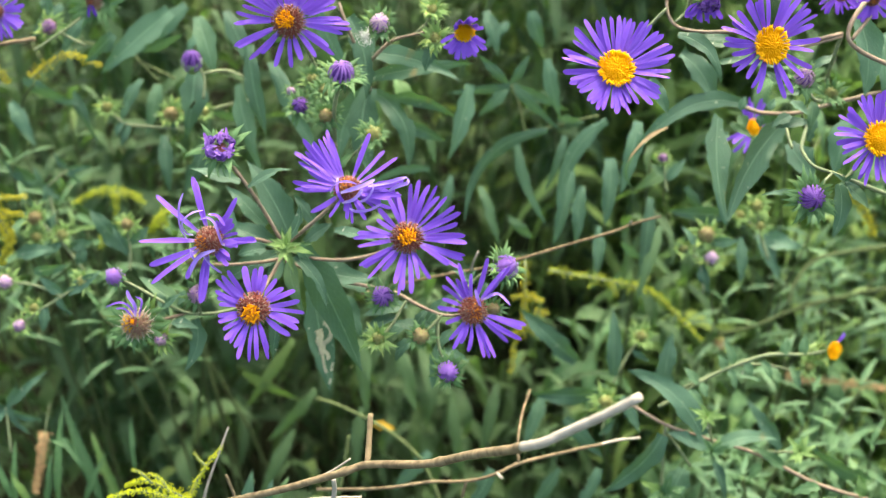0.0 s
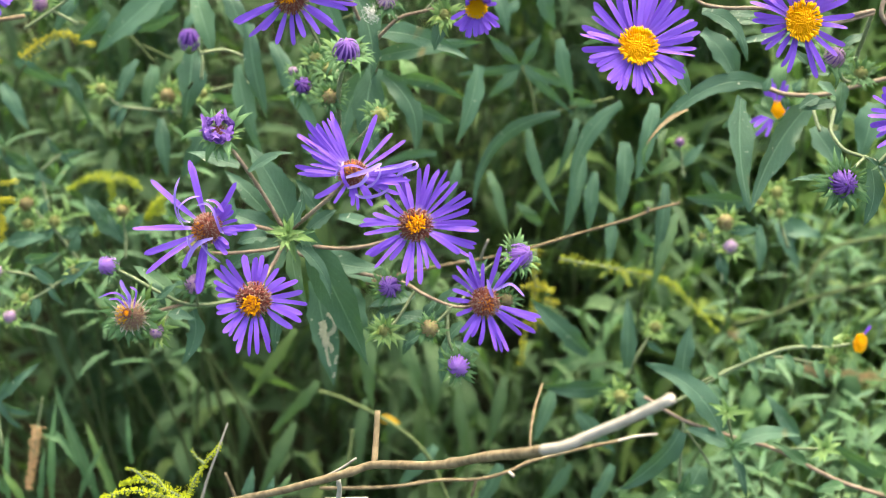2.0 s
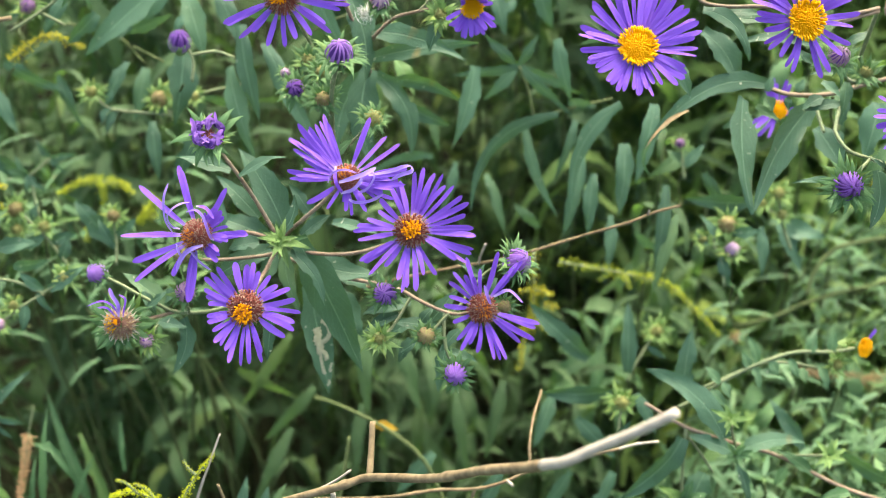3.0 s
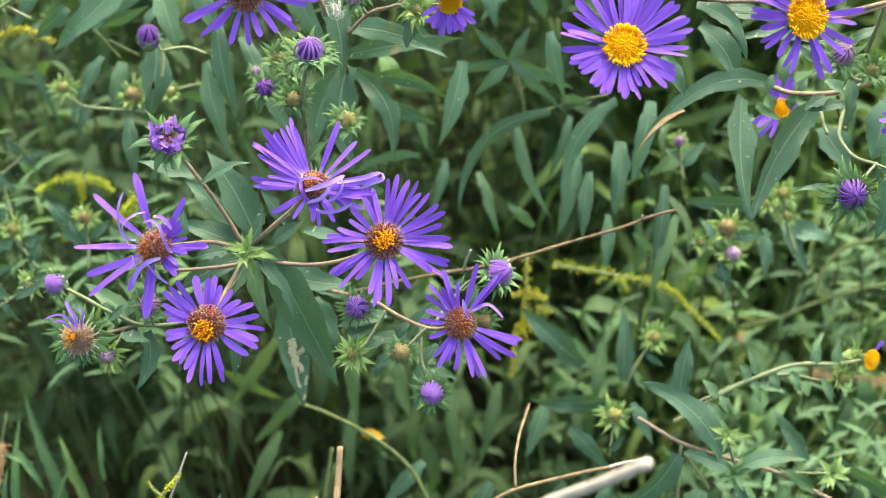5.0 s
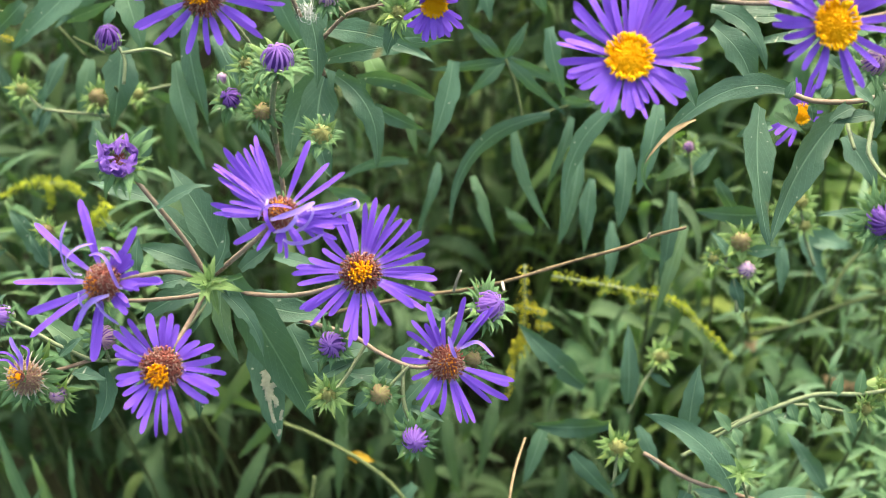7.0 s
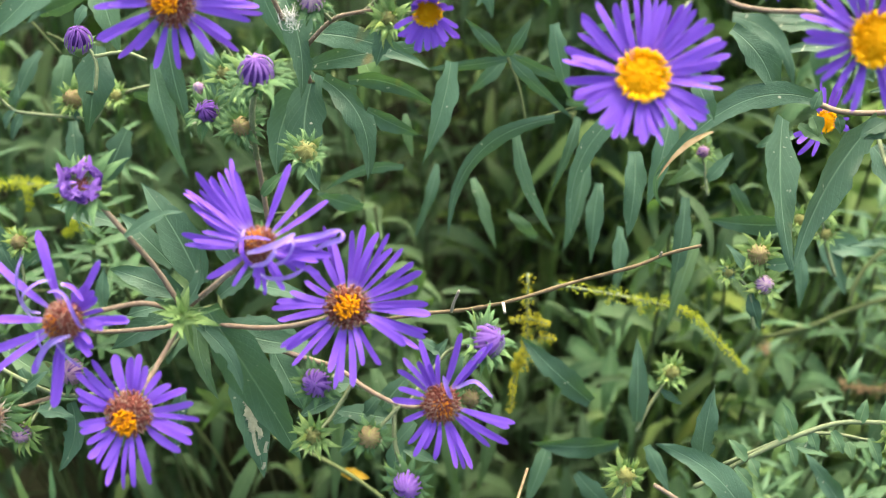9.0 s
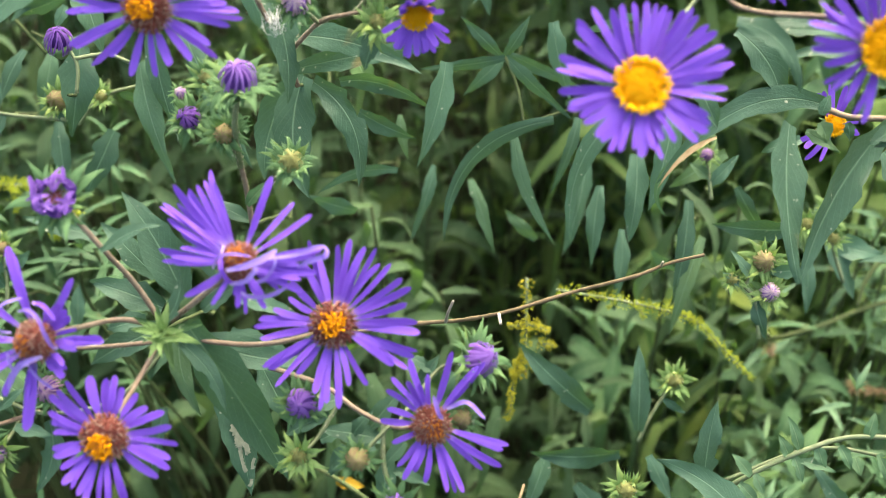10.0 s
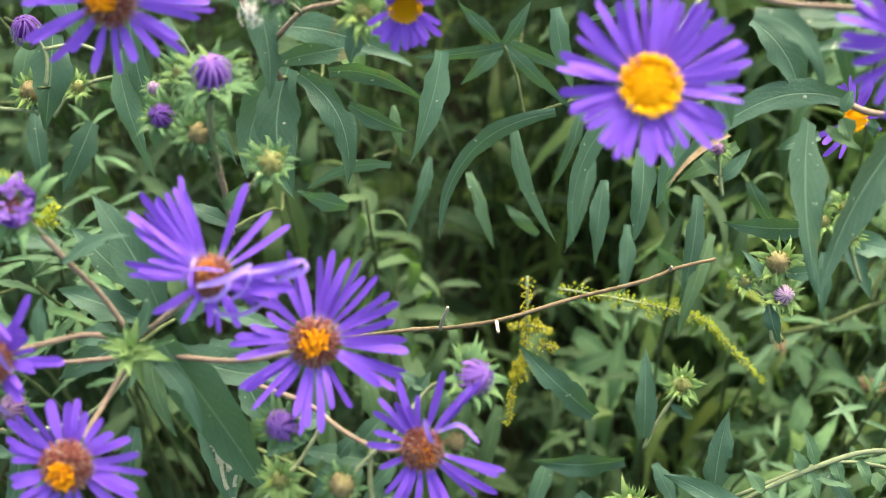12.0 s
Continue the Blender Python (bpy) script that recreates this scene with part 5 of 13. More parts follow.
stem(plant, [(0.0935, 0.4222, 0.8359), (0.0980, 0.4250, 0.8395), (0.0987, 0.4243, 0.8459)], 0.00061, 0.00051, STEM_GREEN, "stem")
stem(plant, [(0.1574, 0.4255, 0.7888), (0.1475, 0.4004, 0.7934), (0.1433, 0.3865, 0.7975), (0.1449, 0.3754, 0.7979), (0.1515, 0.3739, 0.7960), (0.1539, 0.3651, 0.7994)], 0.00072, 0.00062, STEM_GREEN, "stem")
stem(plant, [(0.1477, 0.4232, 0.7859), (0.1460, 0.4126, 0.7870), (0.1460, 0.4063, 0.7862)], 0.00070, 0.00060, STEM_GREEN, "stem")
stem(plant, [(0.1539, 0.3651, 0.7994), (0.1669, 0.3702, 0.7913), (0.1833, 0.3785, 0.7800)], 0.00078, 0.00082, STEM_GREEN, "stem")
stem(plant, [(0.1441, 0.3631, 0.7968), (0.1526, 0.3739, 0.7960)], 0.00058, 0.00060, STEM_GREEN, "stem")
stem(plant, [(0.1539, 0.3647, 0.7989), (0.1614, 0.3697, 0.8053), (0.1658, 0.3706, 0.8137)], 0.00068, 0.00058, STEM_GREEN, "stem")
stem(plant, [(0.1444, 0.4029, 0.8184), (0.1535, 0.4150, 0.8047), (0.1666, 0.4297, 0.7941)], 0.00061, 0.00066, STEM_GREEN, "stem")
flower(plant, (0.0632, 0.3728, 0.8420), (0.02, -0.67, 0.75), 0.0053, [(0, 360, 12, 0.0135, 0)], age=0, label="large open violet head with a golden disc", height=0.35, lift=8, width=1.05, rays=[(-176, 15.2), (-165, 13.7), (-153, 12.1), (-147, 12.4), (-132, 12.0), (-126, 12.3), (-116, 13.4), (-109, 12.4), (-98, 11.1), (-91, 12.8), (-76, 13.8), (-70, 9.7), (-60, 11.1), (-46, 14.3), (-37, 14.6), (-30, 14.3), (-11, 15.6), (-2, 15.9), (8, 15.0), (13, 17.9), (21, 17.8), (26, 17.2), (35, 17.3), (42, 17.4), (51, 16.8), (56, 17.8), (60, 16.1), (68, 15.1), (73, 15.6), (79, 15.9), (86, 15.9), (94, 15.9), (103, 15.7), (110, 15.4), (122, 17.5), (133, 17.6), (137, 16.4), (159, 16.3), (170, 16.3)])
flower(plant, (0.1190, 0.3765, 0.8500), (0.24, -0.82, 0.52), 0.0054, [(20, 75, 6, 0.0152, 12), (75, 145, 9, 0.0148, 14)], age=0, label="open violet head with a golden disc", height=0.4, rays=[(-179, 14.6), (-166, 12.1), (-152, 13.2), (-144, 12.9), (-126, 11.1), (-112, 12.5), (-104, 13.8), (153, 12.8), (150, 15.5), (166, 17.2), (174, 13.9), (-70, 16.0), (-62, 15.2), (-40, 13.5), (-24, 14.5), (-6, 13.0), (8, 15.5)])
flower(plant, (0.1637, 0.3666, 0.8160), (0.10, -0.78, 0.61), 0.0051, [(0, 360, 36, 0.0134, 6)], 0, (0, 0), "open violet head with a golden disc")
flower(plant, (0.1495, 0.4741, 0.7540), (0.10, -0.78, 0.61), 0.0032, [(60, 130, 6, 0.0115, 8), (195, 250, 4, 0.0131, 4), (-30, 10, 3, 0.0074, 4)], 0, (0, 0), "small violet head half hidden behind leaves")
bud(plant, (0.1009, 0.4022, 0.8543), (0.10, -0.88, -0.47), 0.0036, "withered", 0.9, 20, 0.4, "withered purple head hanging down")
flower(plant, (0.0998, 0.4026, 0.8548), (0.10, -0.82, -0.56), 0.0022, [(200, 340, 16, 0.0081, 30)], 2, (0, 0), "withered purple head hanging down", shrivelled=0.5)
flower(plant, (0.1563, 0.4167, 0.8508), (0.00, -0.94, -0.34), 0.0030, [(180, 360, 13, 0.0082, 10)], 2, (0, 0), "withered violet head", shrivelled=0.5)
flower(plant, (0.1731, 0.4284, 0.8438), (0.11, -0.99, 0.10), 0.0031, [(180, 360, 13, 0.0075, 6)], 2, (0, 0), "violet head past its bloom")
bud(plant, (0.1437, 0.4042, 0.8202), (0.14, -0.46, 0.88), 0.0041, "pink", 1.6, 34, 0.05)
bud(plant, (0.1636, 0.4243, 0.8020), (0.10, -0.58, 0.81), 0.0031, "green", 1.8, 34, 0.3)
bud(plant, (0.1411, 0.3605, 0.7936), (0.00, -0.87, 0.49), 0.0050, "violet", 1.5, 44, 0.25)
rosette(plant, (0.1523, 0.3604, 0.8008), (0.00, -0.58, 0.82), 9, 0.0073, 0.0021)
leaf(plant, (0.1332, 0.4408, 0.7864), (0.1087, 0.4476, 0.7805), (0.0837, 0.4401, 0.7563), 0.0105, (-0.44, -0.53, 0.73))
leaf(plant, (0.0922, 0.4530, 0.7581), (0.0851, 0.4451, 0.7493), (0.0888, 0.4399, 0.7413), 0.0026, (-0.09, -0.78, 0.62), LEAF_LIGHT)
leaf(plant, (0.1002, 0.4385, 0.7761), (0.0899, 0.4342, 0.7721), (0.0821, 0.4289, 0.7638), 0.0023, (-0.27, -0.52, 0.81), ROT)
leaf(plant, (0.1206, 0.4340, 0.7846), (0.1181, 0.4131, 0.7714), (0.1206, 0.3938, 0.7555), 0.0136, (0.38, -0.62, 0.68), fold=0.12)
leaf(plant, (0.1517, 0.4368, 0.7813), (0.1332, 0.4157, 0.7720), (0.1213, 0.3946, 0.7566), 0.0172, (0.58, -0.68, 0.45), bite=-0.3)
leaf(plant, (0.0919, 0.4069, 0.8383), (0.1032, 0.4025, 0.8342), (0.1086, 0.3955, 0.8237), 0.0075, (0.28, -0.58, 0.77))
leaf(plant, (0.1140, 0.4142, 0.8330), (0.1066, 0.4137, 0.8339), (0.0993, 0.4139, 0.8326), 0.0050, (-0.02, -0.36, 0.93))
leaf(plant, (0.1049, 0.4169, 0.8291), (0.1140, 0.4159, 0.8299), (0.1230, 0.4160, 0.8280), 0.0055, (0.04, -0.36, 0.93))
leaf(plant, (0.1149, 0.4241, 0.8164), (0.1302, 0.4237, 0.8175), (0.1465, 0.4215, 0.8130), 0.0061, (0.07, -0.37, 0.93))
leaf(plant, (0.1069, 0.4628, 0.7999), (0.1174, 0.4550, 0.7917), (0.1214, 0.4472, 0.7799), 0.0127, (0.25, -0.67, 0.70))
leaf(plant, (0.0873, 0.4280, 0.8067), (0.0914, 0.4222, 0.8014), (0.0949, 0.4183, 0.7943), 0.0076, (0.23, -0.69, 0.68))
leaf(plant, (0.1718, 0.4359, 0.8315), (0.1758, 0.4248, 0.8194), (0.1739, 0.4155, 0.8053), 0.0150, (0.04, -0.79, 0.62))
leaf(plant, (0.1885, 0.4479, 0.8175), (0.1896, 0.4371, 0.8075), (0.1904, 0.4300, 0.7945), 0.0146, (0.04, -0.79, 0.62))
leaf(plant, (0.1655, 0.4339, 0.8142), (0.1589, 0.4313, 0.8126), (0.1529, 0.4298, 0.8089), 0.0048, (-0.22, -0.44, 0.87))
leaf(plant, (0.1469, 0.4185, 0.7945), (0.1426, 0.4167, 0.7933), (0.1386, 0.4155, 0.7907), 0.0062, (-0.23, -0.45, 0.86))
leaf(plant, (0.1545, 0.4170, 0.7926), (0.1470, 0.4156, 0.7925), (0.1398, 0.4151, 0.7902), 0.0057, (-0.10, -0.37, 0.92))
leaf(plant, (0.1564, 0.4221, 0.7992), (0.1554, 0.4175, 0.7949), (0.1545, 0.4145, 0.7894), 0.0062, (-0.09, -0.78, 0.62))
leaf(plant, (0.1548, 0.3712, 0.7925), (0.1554, 0.3637, 0.7844), (0.1519, 0.3580, 0.7756), 0.0079, (-0.08, -0.78, 0.62))
leaf(plant, (0.1565, 0.3668, 0.7942), (0.1609, 0.3635, 0.7915), (0.1648, 0.3614, 0.7873), 0.0061, (0.28, -0.57, 0.78))
leaf(plant, (0.1393, 0.3689, 0.7896), (0.1316, 0.3681, 0.7904), (0.1239, 0.3683, 0.7889), 0.0031, (-0.03, -0.36, 0.93))
leaf(plant, (0.1897, 0.4633, 0.7640), (0.1861, 0.4542, 0.7556), (0.1831, 0.4482, 0.7446), 0.0170, (-0.15, -0.75, 0.64))
leaf(plant, (0.1619, 0.4568, 0.7556), (0.1683, 0.4495, 0.7491), (0.1738, 0.4446, 0.7400), 0.0159, (0.25, -0.66, 0.71))
leaf(plant, (0.1382, 0.4147, 0.8116), (0.1349, 0.4161, 0.8145), (0.1312, 0.4183, 0.8162), 0.0042, (0.27, -0.52, 0.81))
leaf(plant, (0.1598, 0.4271, 0.7762), (0.1615, 0.4302, 0.7818), (0.1635, 0.4347, 0.7860), 0.0054, (-0.16, -0.75, 0.65))
leaf(plant, (0.1301, 0.4355, 0.7870), (0.1312, 0.4370, 0.7898), (0.1326, 0.4393, 0.7918), 0.0045, (-0.20, -0.72, 0.66))
leaf(plant, (0.1301, 0.4350, 0.7845), (0.1315, 0.4330, 0.7822), (0.1322, 0.4310, 0.7795), 0.0064, (0.10, -0.75, 0.66))
leaf(plant, (0.1380, 0.4340, 0.7850), (0.1387, 0.4325, 0.7830), (0.1391, 0.4310, 0.7800), 0.0042, (-0.10, -0.75, 0.66))
leaf(plant, (0.1282, 0.4400, 0.7773), (0.1335, 0.4385, 0.7746), (0.1394, 0.4370, 0.7710), 0.0052, (0.10, -0.70, 0.70))
leaf(plant, (0.1425, 0.4355, 0.7870), (0.1438, 0.4367, 0.7892), (0.1454, 0.4385, 0.7909), 0.0045, (-0.25, -0.66, 0.71))
leaf(plant, (0.1517, 0.4243, 0.8020), (0.1466, 0.4238, 0.8025), (0.1417, 0.4239, 0.8014), 0.0043, (-0.04, -0.36, 0.93))
leaf(plant, (0.1496, 0.4300, 0.7945), (0.1541, 0.4273, 0.7924), (0.1581, 0.4255, 0.7888), 0.0058, (0.27, -0.52, 0.81))
leaf(plant, (0.1341, 0.4593, 0.7588), (0.1273, 0.4576, 0.7582), (0.1208, 0.4568, 0.7556), 0.0069, (-0.14, -0.39, 0.91))

# ---- low plant with pale leafy tips and one bare golden head

plant = thing("aster_plant", (0.2425, 0.6411, 0.0), "low aster with pale leafy tips and a bare golden disc", "aster", "asters")
stem(plant, [(0.1838, 0.3730, 0.6118), (0.2157, 0.4274, 0.5302), (0.2570, 0.4927, 0.4290), (0.2963, 0.5580, 0.2979), (0.3023, 0.6080, 0.0000)], 0.00081, 0.00089, STEM_DARK, "main_stem", sides=5)
stem(plant, [(0.0864, 0.3823, 0.6602), (0.1044, 0.3757, 0.6519), (0.1258, 0.3746, 0.6431), (0.1459, 0.3710, 0.6384), (0.1606, 0.3630, 0.6356), (0.1765, 0.3584, 0.6297), (0.2003, 0.3539, 0.6239)], 0.00083, 0.00095, STEM_RED, "stem")
stem(plant, [(0.1026, 0.3873, 0.6520), (0.1121, 0.3903, 0.6558), (0.1277, 0.3933, 0.6671), (0.1512, 0.3989, 0.6742), (0.1699, 0.3993, 0.6747), (0.1812, 0.4003, 0.6759)], 0.00097, 0.00084, STEM_GREEN, "stem")
stem(plant, [(0.1121, 0.3923, 0.6584), (0.1363, 0.3986, 0.6665), (0.1511, 0.3997, 0.6679), (0.1660, 0.3981, 0.6658)], 0.00073, 0.00061, STEM_GREEN, "stem")
stem(plant, [(0.1044, 0.3752, 0.6512), (0.1042, 0.3710, 0.6384), (0.1040, 0.3599, 0.6170)], 0.00072, 0.00085, STEM_GREEN, "stem")
stem(plant, [(0.1066, 0.3759, 0.6448), (0.1125, 0.3710, 0.6384), (0.1170, 0.3667, 0.6330)], 0.00060, 0.00060, STEM_GREEN, "stem")
stem(plant, [(0.1459, 0.3710, 0.6384), (0.1579, 0.3679, 0.6418), (0.1658, 0.3648, 0.6452)], 0.00060, 0.00059, STEM_GREEN, "stem")
stem(plant, [(0.1285, 0.3718, 0.6395), (0.1248, 0.3744, 0.6502), (0.1214, 0.3714, 0.6610)], 0.00060, 0.00059, STEM_GREEN, "stem")
bud(plant, (0.1807, 0.4055, 0.6717), (0.87, -0.38, 0.30), 0.0043, "green", 1.7, 40, 0.4, pale=True)
flower(plant, (0.1836, 0.3989, 0.6779), (0.50, -0.74, 0.45), 0.0034, [(40, 70, 2, 0.0090, 10)], 0, (0, 0), "bare golden disc with one violet petal left", height=0.45)
bud(plant, (0.1726, 0.3960, 0.6704), (0.44, -0.80, 0.40), 0.0032, "green", 1.7, 30, 0.3, pale=True)
rosette(plant, (0.1204, 0.3686, 0.6647), (0.00, -0.58, 0.82), 12, 0.0098, 0.0034, BRACT_PALE)
rosette(plant, (0.1235, 0.3618, 0.6486), (0.00, -0.58, 0.82), 12, 0.0109, 0.0039, LEAF_LIGHT)
rosette(plant, (0.1644, 0.3618, 0.6486), (0.00, -0.58, 0.82), 12, 0.0099, 0.0036, BRACT_PALE)
rosette(plant, (0.1020, 0.3525, 0.6295), (0.00, -0.58, 0.82), 10, 0.0131, 0.0063, LEAF_LIGHT)
leaf(plant, (0.1214, 0.3725, 0.6477), (0.1081, 0.3832, 0.6642), (0.0869, 0.3916, 0.6721), 0.0143, (0.27, -0.53, 0.80))
leaf(plant, (0.1028, 0.3728, 0.6481), (0.0922, 0.3632, 0.6381), (0.0739, 0.3562, 0.6268), 0.0143, (0.30, -0.91, 0.30), label="broad green leaf bent downwards")
leaf(plant, (0.1256, 0.3653, 0.6459), (0.1408, 0.3684, 0.6516), (0.1561, 0.3681, 0.6494), 0.0089, (-0.07, -0.37, 0.93))
leaf(plant, (0.1256, 0.3687, 0.6429), (0.1156, 0.3704, 0.6476), (0.1049, 0.3736, 0.6491), 0.0090, (0.18, -0.41, 0.90))
leaf(plant, (0.1256, 0.3635, 0.6436), (0.1288, 0.3562, 0.6368), (0.1314, 0.3512, 0.6278), 0.0058, (0.16, -0.75, 0.64))
leaf(plant, (0.1071, 0.3987, 0.6520), (0.1083, 0.4062, 0.6635), (0.1117, 0.4167, 0.6751), 0.0115, (-0.09, -0.78, 0.62))
leaf(plant, (0.1606, 0.3627, 0.6352), (0.1530, 0.3654, 0.6408), (0.1447, 0.3695, 0.6439), 0.0064, (0.25, -0.48, 0.84), LEAF_LIGHT)
leaf(plant, (0.1487, 0.3646, 0.6377), (0.1458, 0.3617, 0.6351), (0.1434, 0.3597, 0.6314), 0.0053, (-0.26, -0.64, 0.72), LEAF_LIGHT)
leaf(plant, (0.1750, 0.3548, 0.6324), (0.1683, 0.3536, 0.6324), (0.1619, 0.3532, 0.6303), 0.0068, (-0.10, -0.37, 0.92), LEAF_LIGHT)
leaf(plant, (0.1947, 0.3519, 0.6287), (0.1941, 0.3545, 0.6333), (0.1934, 0.3584, 0.6370), 0.0063, (0.07, -0.78, 0.62), LEAF_LIGHT)
leaf(plant, (0.1166, 0.3751, 0.6218), (0.1122, 0.3690, 0.6163), (0.1084, 0.3650, 0.6088), 0.0137, (-0.23, -0.69, 0.69))
leaf(plant, (0.1205, 0.3907, 0.6637), (0.1174, 0.3927, 0.6675), (0.1138, 0.3956, 0.6700), 0.0053, (0.28, -0.59, 0.76), LEAF_PALE)
leaf(plant, (0.1218, 0.3910, 0.6641), (0.1236, 0.3884, 0.6617), (0.1250, 0.3866, 0.6584), 0.0053, (0.22, -0.71, 0.67), LEAF_PALE)
leaf(plant, (0.1339, 0.3948, 0.6690), (0.1320, 0.3968, 0.6726), (0.1299, 0.3998, 0.6753), 0.0053, (0.23, -0.69, 0.69), LEAF_PALE)
leaf(plant, (0.1352, 0.3953, 0.6696), (0.1369, 0.3916, 0.6662), (0.1384, 0.3891, 0.6616), 0.0053, (0.17, -0.74, 0.65), LEAF_PALE)
leaf(plant, (0.1432, 0.3973, 0.6721), (0.1447, 0.3941, 0.6692), (0.1459, 0.3920, 0.6654), 0.0053, (0.17, -0.74, 0.65), LEAF_PALE)
leaf(plant, (0.1373, 0.3965, 0.6711), (0.1354, 0.3994, 0.6765), (0.1331, 0.4039, 0.6805), 0.0053, (0.19, -0.73, 0.66), LEAF_PALE)
leaf(plant, (0.1512, 0.3973, 0.6721), (0.1534, 0.3941, 0.6693), (0.1552, 0.3920, 0.6654), 0.0053, (0.22, -0.70, 0.68), LEAF_PALE)
leaf(plant, (0.1606, 0.3989, 0.6742), (0.1618, 0.4012, 0.6784), (0.1633, 0.4047, 0.6816), 0.0053, (-0.16, -0.75, 0.64), LEAF_PALE)
leaf(plant, (0.1646, 0.3956, 0.6700), (0.1668, 0.3917, 0.6664), (0.1686, 0.3891, 0.6616), 0.0053, (0.19, -0.73, 0.66), LEAF_PALE)
leaf(plant, (0.1379, 0.3940, 0.6679), (0.1440, 0.3924, 0.6673), (0.1499, 0.3915, 0.6648), 0.0053, (0.16, -0.40, 0.90), LEAF_PALE)
leaf(plant, (0.1165, 0.3891, 0.6616), (0.1201, 0.3861, 0.6591), (0.1232, 0.3841, 0.6553), 0.0053, (0.28, -0.59, 0.76), LEAF_PALE)
leaf(plant, (0.1699, 0.3989, 0.6742), (0.1705, 0.4016, 0.6790), (0.1713, 0.4055, 0.6827), 0.0053, (-0.07, -0.78, 0.62), LEAF_PALE)
leaf(plant, (0.1566, 0.3948, 0.6690), (0.1577, 0.3924, 0.6667), (0.1587, 0.3907, 0.6637), 0.0053, (0.17, -0.74, 0.65), LEAF_PALE)

# ---- small budding asters farther back

plant = thing("aster_plant", (-0.2781, 0.7170, 0.0), "slender aster with pale lilac buds", "aster", "asters")
stem(plant, [(-0.1846, 0.4274, 0.6887), (-0.2220, 0.4935, 0.6197), (-0.2639, 0.5729, 0.5337), (-0.3078, 0.6523, 0.4177), (-0.3018, 0.7023, 0.0000)], 0.00062, 0.00069, STEM_DARK, "main_stem", sides=5)
stem(plant, [(-0.1816, 0.4196, 0.6934), (-0.1950, 0.4230, 0.6977), (-0.2085, 0.4238, 0.6987)], 0.00073, 0.00061, STEM_GREEN, "stem")
stem(plant, [(-0.1816, 0.4196, 0.6934), (-0.1924, 0.4155, 0.6881), (-0.2010, 0.4114, 0.6828)], 0.00073, 0.00061, STEM_GREEN, "stem")
stem(plant, [(-0.1816, 0.4196, 0.6934), (-0.1721, 0.4238, 0.6987)], 0.00073, 0.00061, STEM_GREEN, "stem")
stem(plant, [(-0.1945, 0.4135, 0.6856), (-0.1950, 0.4163, 0.6892)], 0.00073, 0.00061, STEM_GREEN, "stem")
bud(plant, (-0.2085, 0.4238, 0.6987), (0.00, -0.69, 0.73), 0.0035, "pink", 1.6, 28, 0.3, pale=True)
bud(plant, (-0.2018, 0.4110, 0.6824), (0.00, -0.69, 0.73), 0.0032, "pink", 1.6, 28, 0.3, pale=True)
bud(plant, (-0.1721, 0.4241, 0.6992), (0.00, -0.69, 0.73), 0.0032, "green", 1.6, 28, 0.3, pale=True)
bud(plant, (-0.1950, 0.4163, 0.6892), (0.00, -0.69, 0.73), 0.0027, "green", 1.6, 28, 0.3, pale=True)
leaf(plant, (-0.1816, 0.4205, 0.6945), (-0.1871, 0.4220, 0.6982), (-0.1924, 0.4255, 0.7008), 0.0063, (-0.09, -0.86, 0.51))
leaf(plant, (-0.1789, 0.4205, 0.6945), (-0.1708, 0.4226, 0.6997), (-0.1627, 0.4271, 0.7030), 0.0073, (-0.01, -0.78, 0.63))
leaf(plant, (-0.1897, 0.4163, 0.6892), (-0.1900, 0.4119, 0.6849), (-0.1910, 0.4089, 0.6796), 0.0058, (0.38, -0.76, 0.54))
leaf(plant, (-0.1950, 0.4271, 0.7030), (-0.1869, 0.4267, 0.7043), (-0.1789, 0.4288, 0.7051), 0.0073, (0.07, -0.97, 0.24))
leaf(plant, (-0.1843, 0.4196, 0.6934), (-0.1804, 0.4159, 0.6902), (-0.1762, 0.4138, 0.6860), 0.0048, (-0.20, -0.86, 0.46))
leaf(plant, (-0.2164, 0.4604, 0.6870), (-0.2064, 0.4601, 0.6892), (-0.1964, 0.4622, 0.6893), 0.0093, (-0.00, -0.77, 0.64))

plant = thing("aster_plant", (-0.2930, 0.7766, 0.0), "slender aster with a pale pink bud", "aster", "asters")
stem(plant, [(-0.1994, 0.4782, 0.6805), (-0.2365, 0.5480, 0.6152), (-0.2780, 0.6318, 0.5337), (-0.3214, 0.7156, 0.4222), (-0.3154, 0.7656, 0.0000)], 0.00067, 0.00074, STEM_DARK, "main_stem", sides=5)
stem(plant, [(-0.1848, 0.4621, 0.6745), (-0.1965, 0.4711, 0.6860), (-0.2093, 0.4786, 0.6957)], 0.00079, 0.00066, STEM_GREEN, "stem")
stem(plant, [(-0.1965, 0.4711, 0.6860), (-0.1965, 0.4738, 0.6895)], 0.00079, 0.00066, STEM_GREEN, "stem")
bud(plant, (-0.2102, 0.4790, 0.6961), (0.00, -0.69, 0.73), 0.0038, "dry", 1.6, 28, 0.3, pale=True)
bud(plant, (-0.2096, 0.4729, 0.6883), (0.00, -0.69, 0.73), 0.0035, "green", 1.6, 28, 0.3, pale=True)
bud(plant, (-0.1965, 0.4738, 0.6895), (0.00, -0.69, 0.73), 0.0035, "green", 1.6, 28, 0.3, pale=True)
leaf(plant, (-0.1965, 0.4711, 0.6860), (-0.2036, 0.4677, 0.6838), (-0.2110, 0.4666, 0.6803), 0.0068, (0.09, -0.88, 0.47))
leaf(plant, (-0.1935, 0.4693, 0.6837), (-0.1869, 0.4697, 0.6860), (-0.1804, 0.4720, 0.6872), 0.0068, (0.06, -0.88, 0.47))
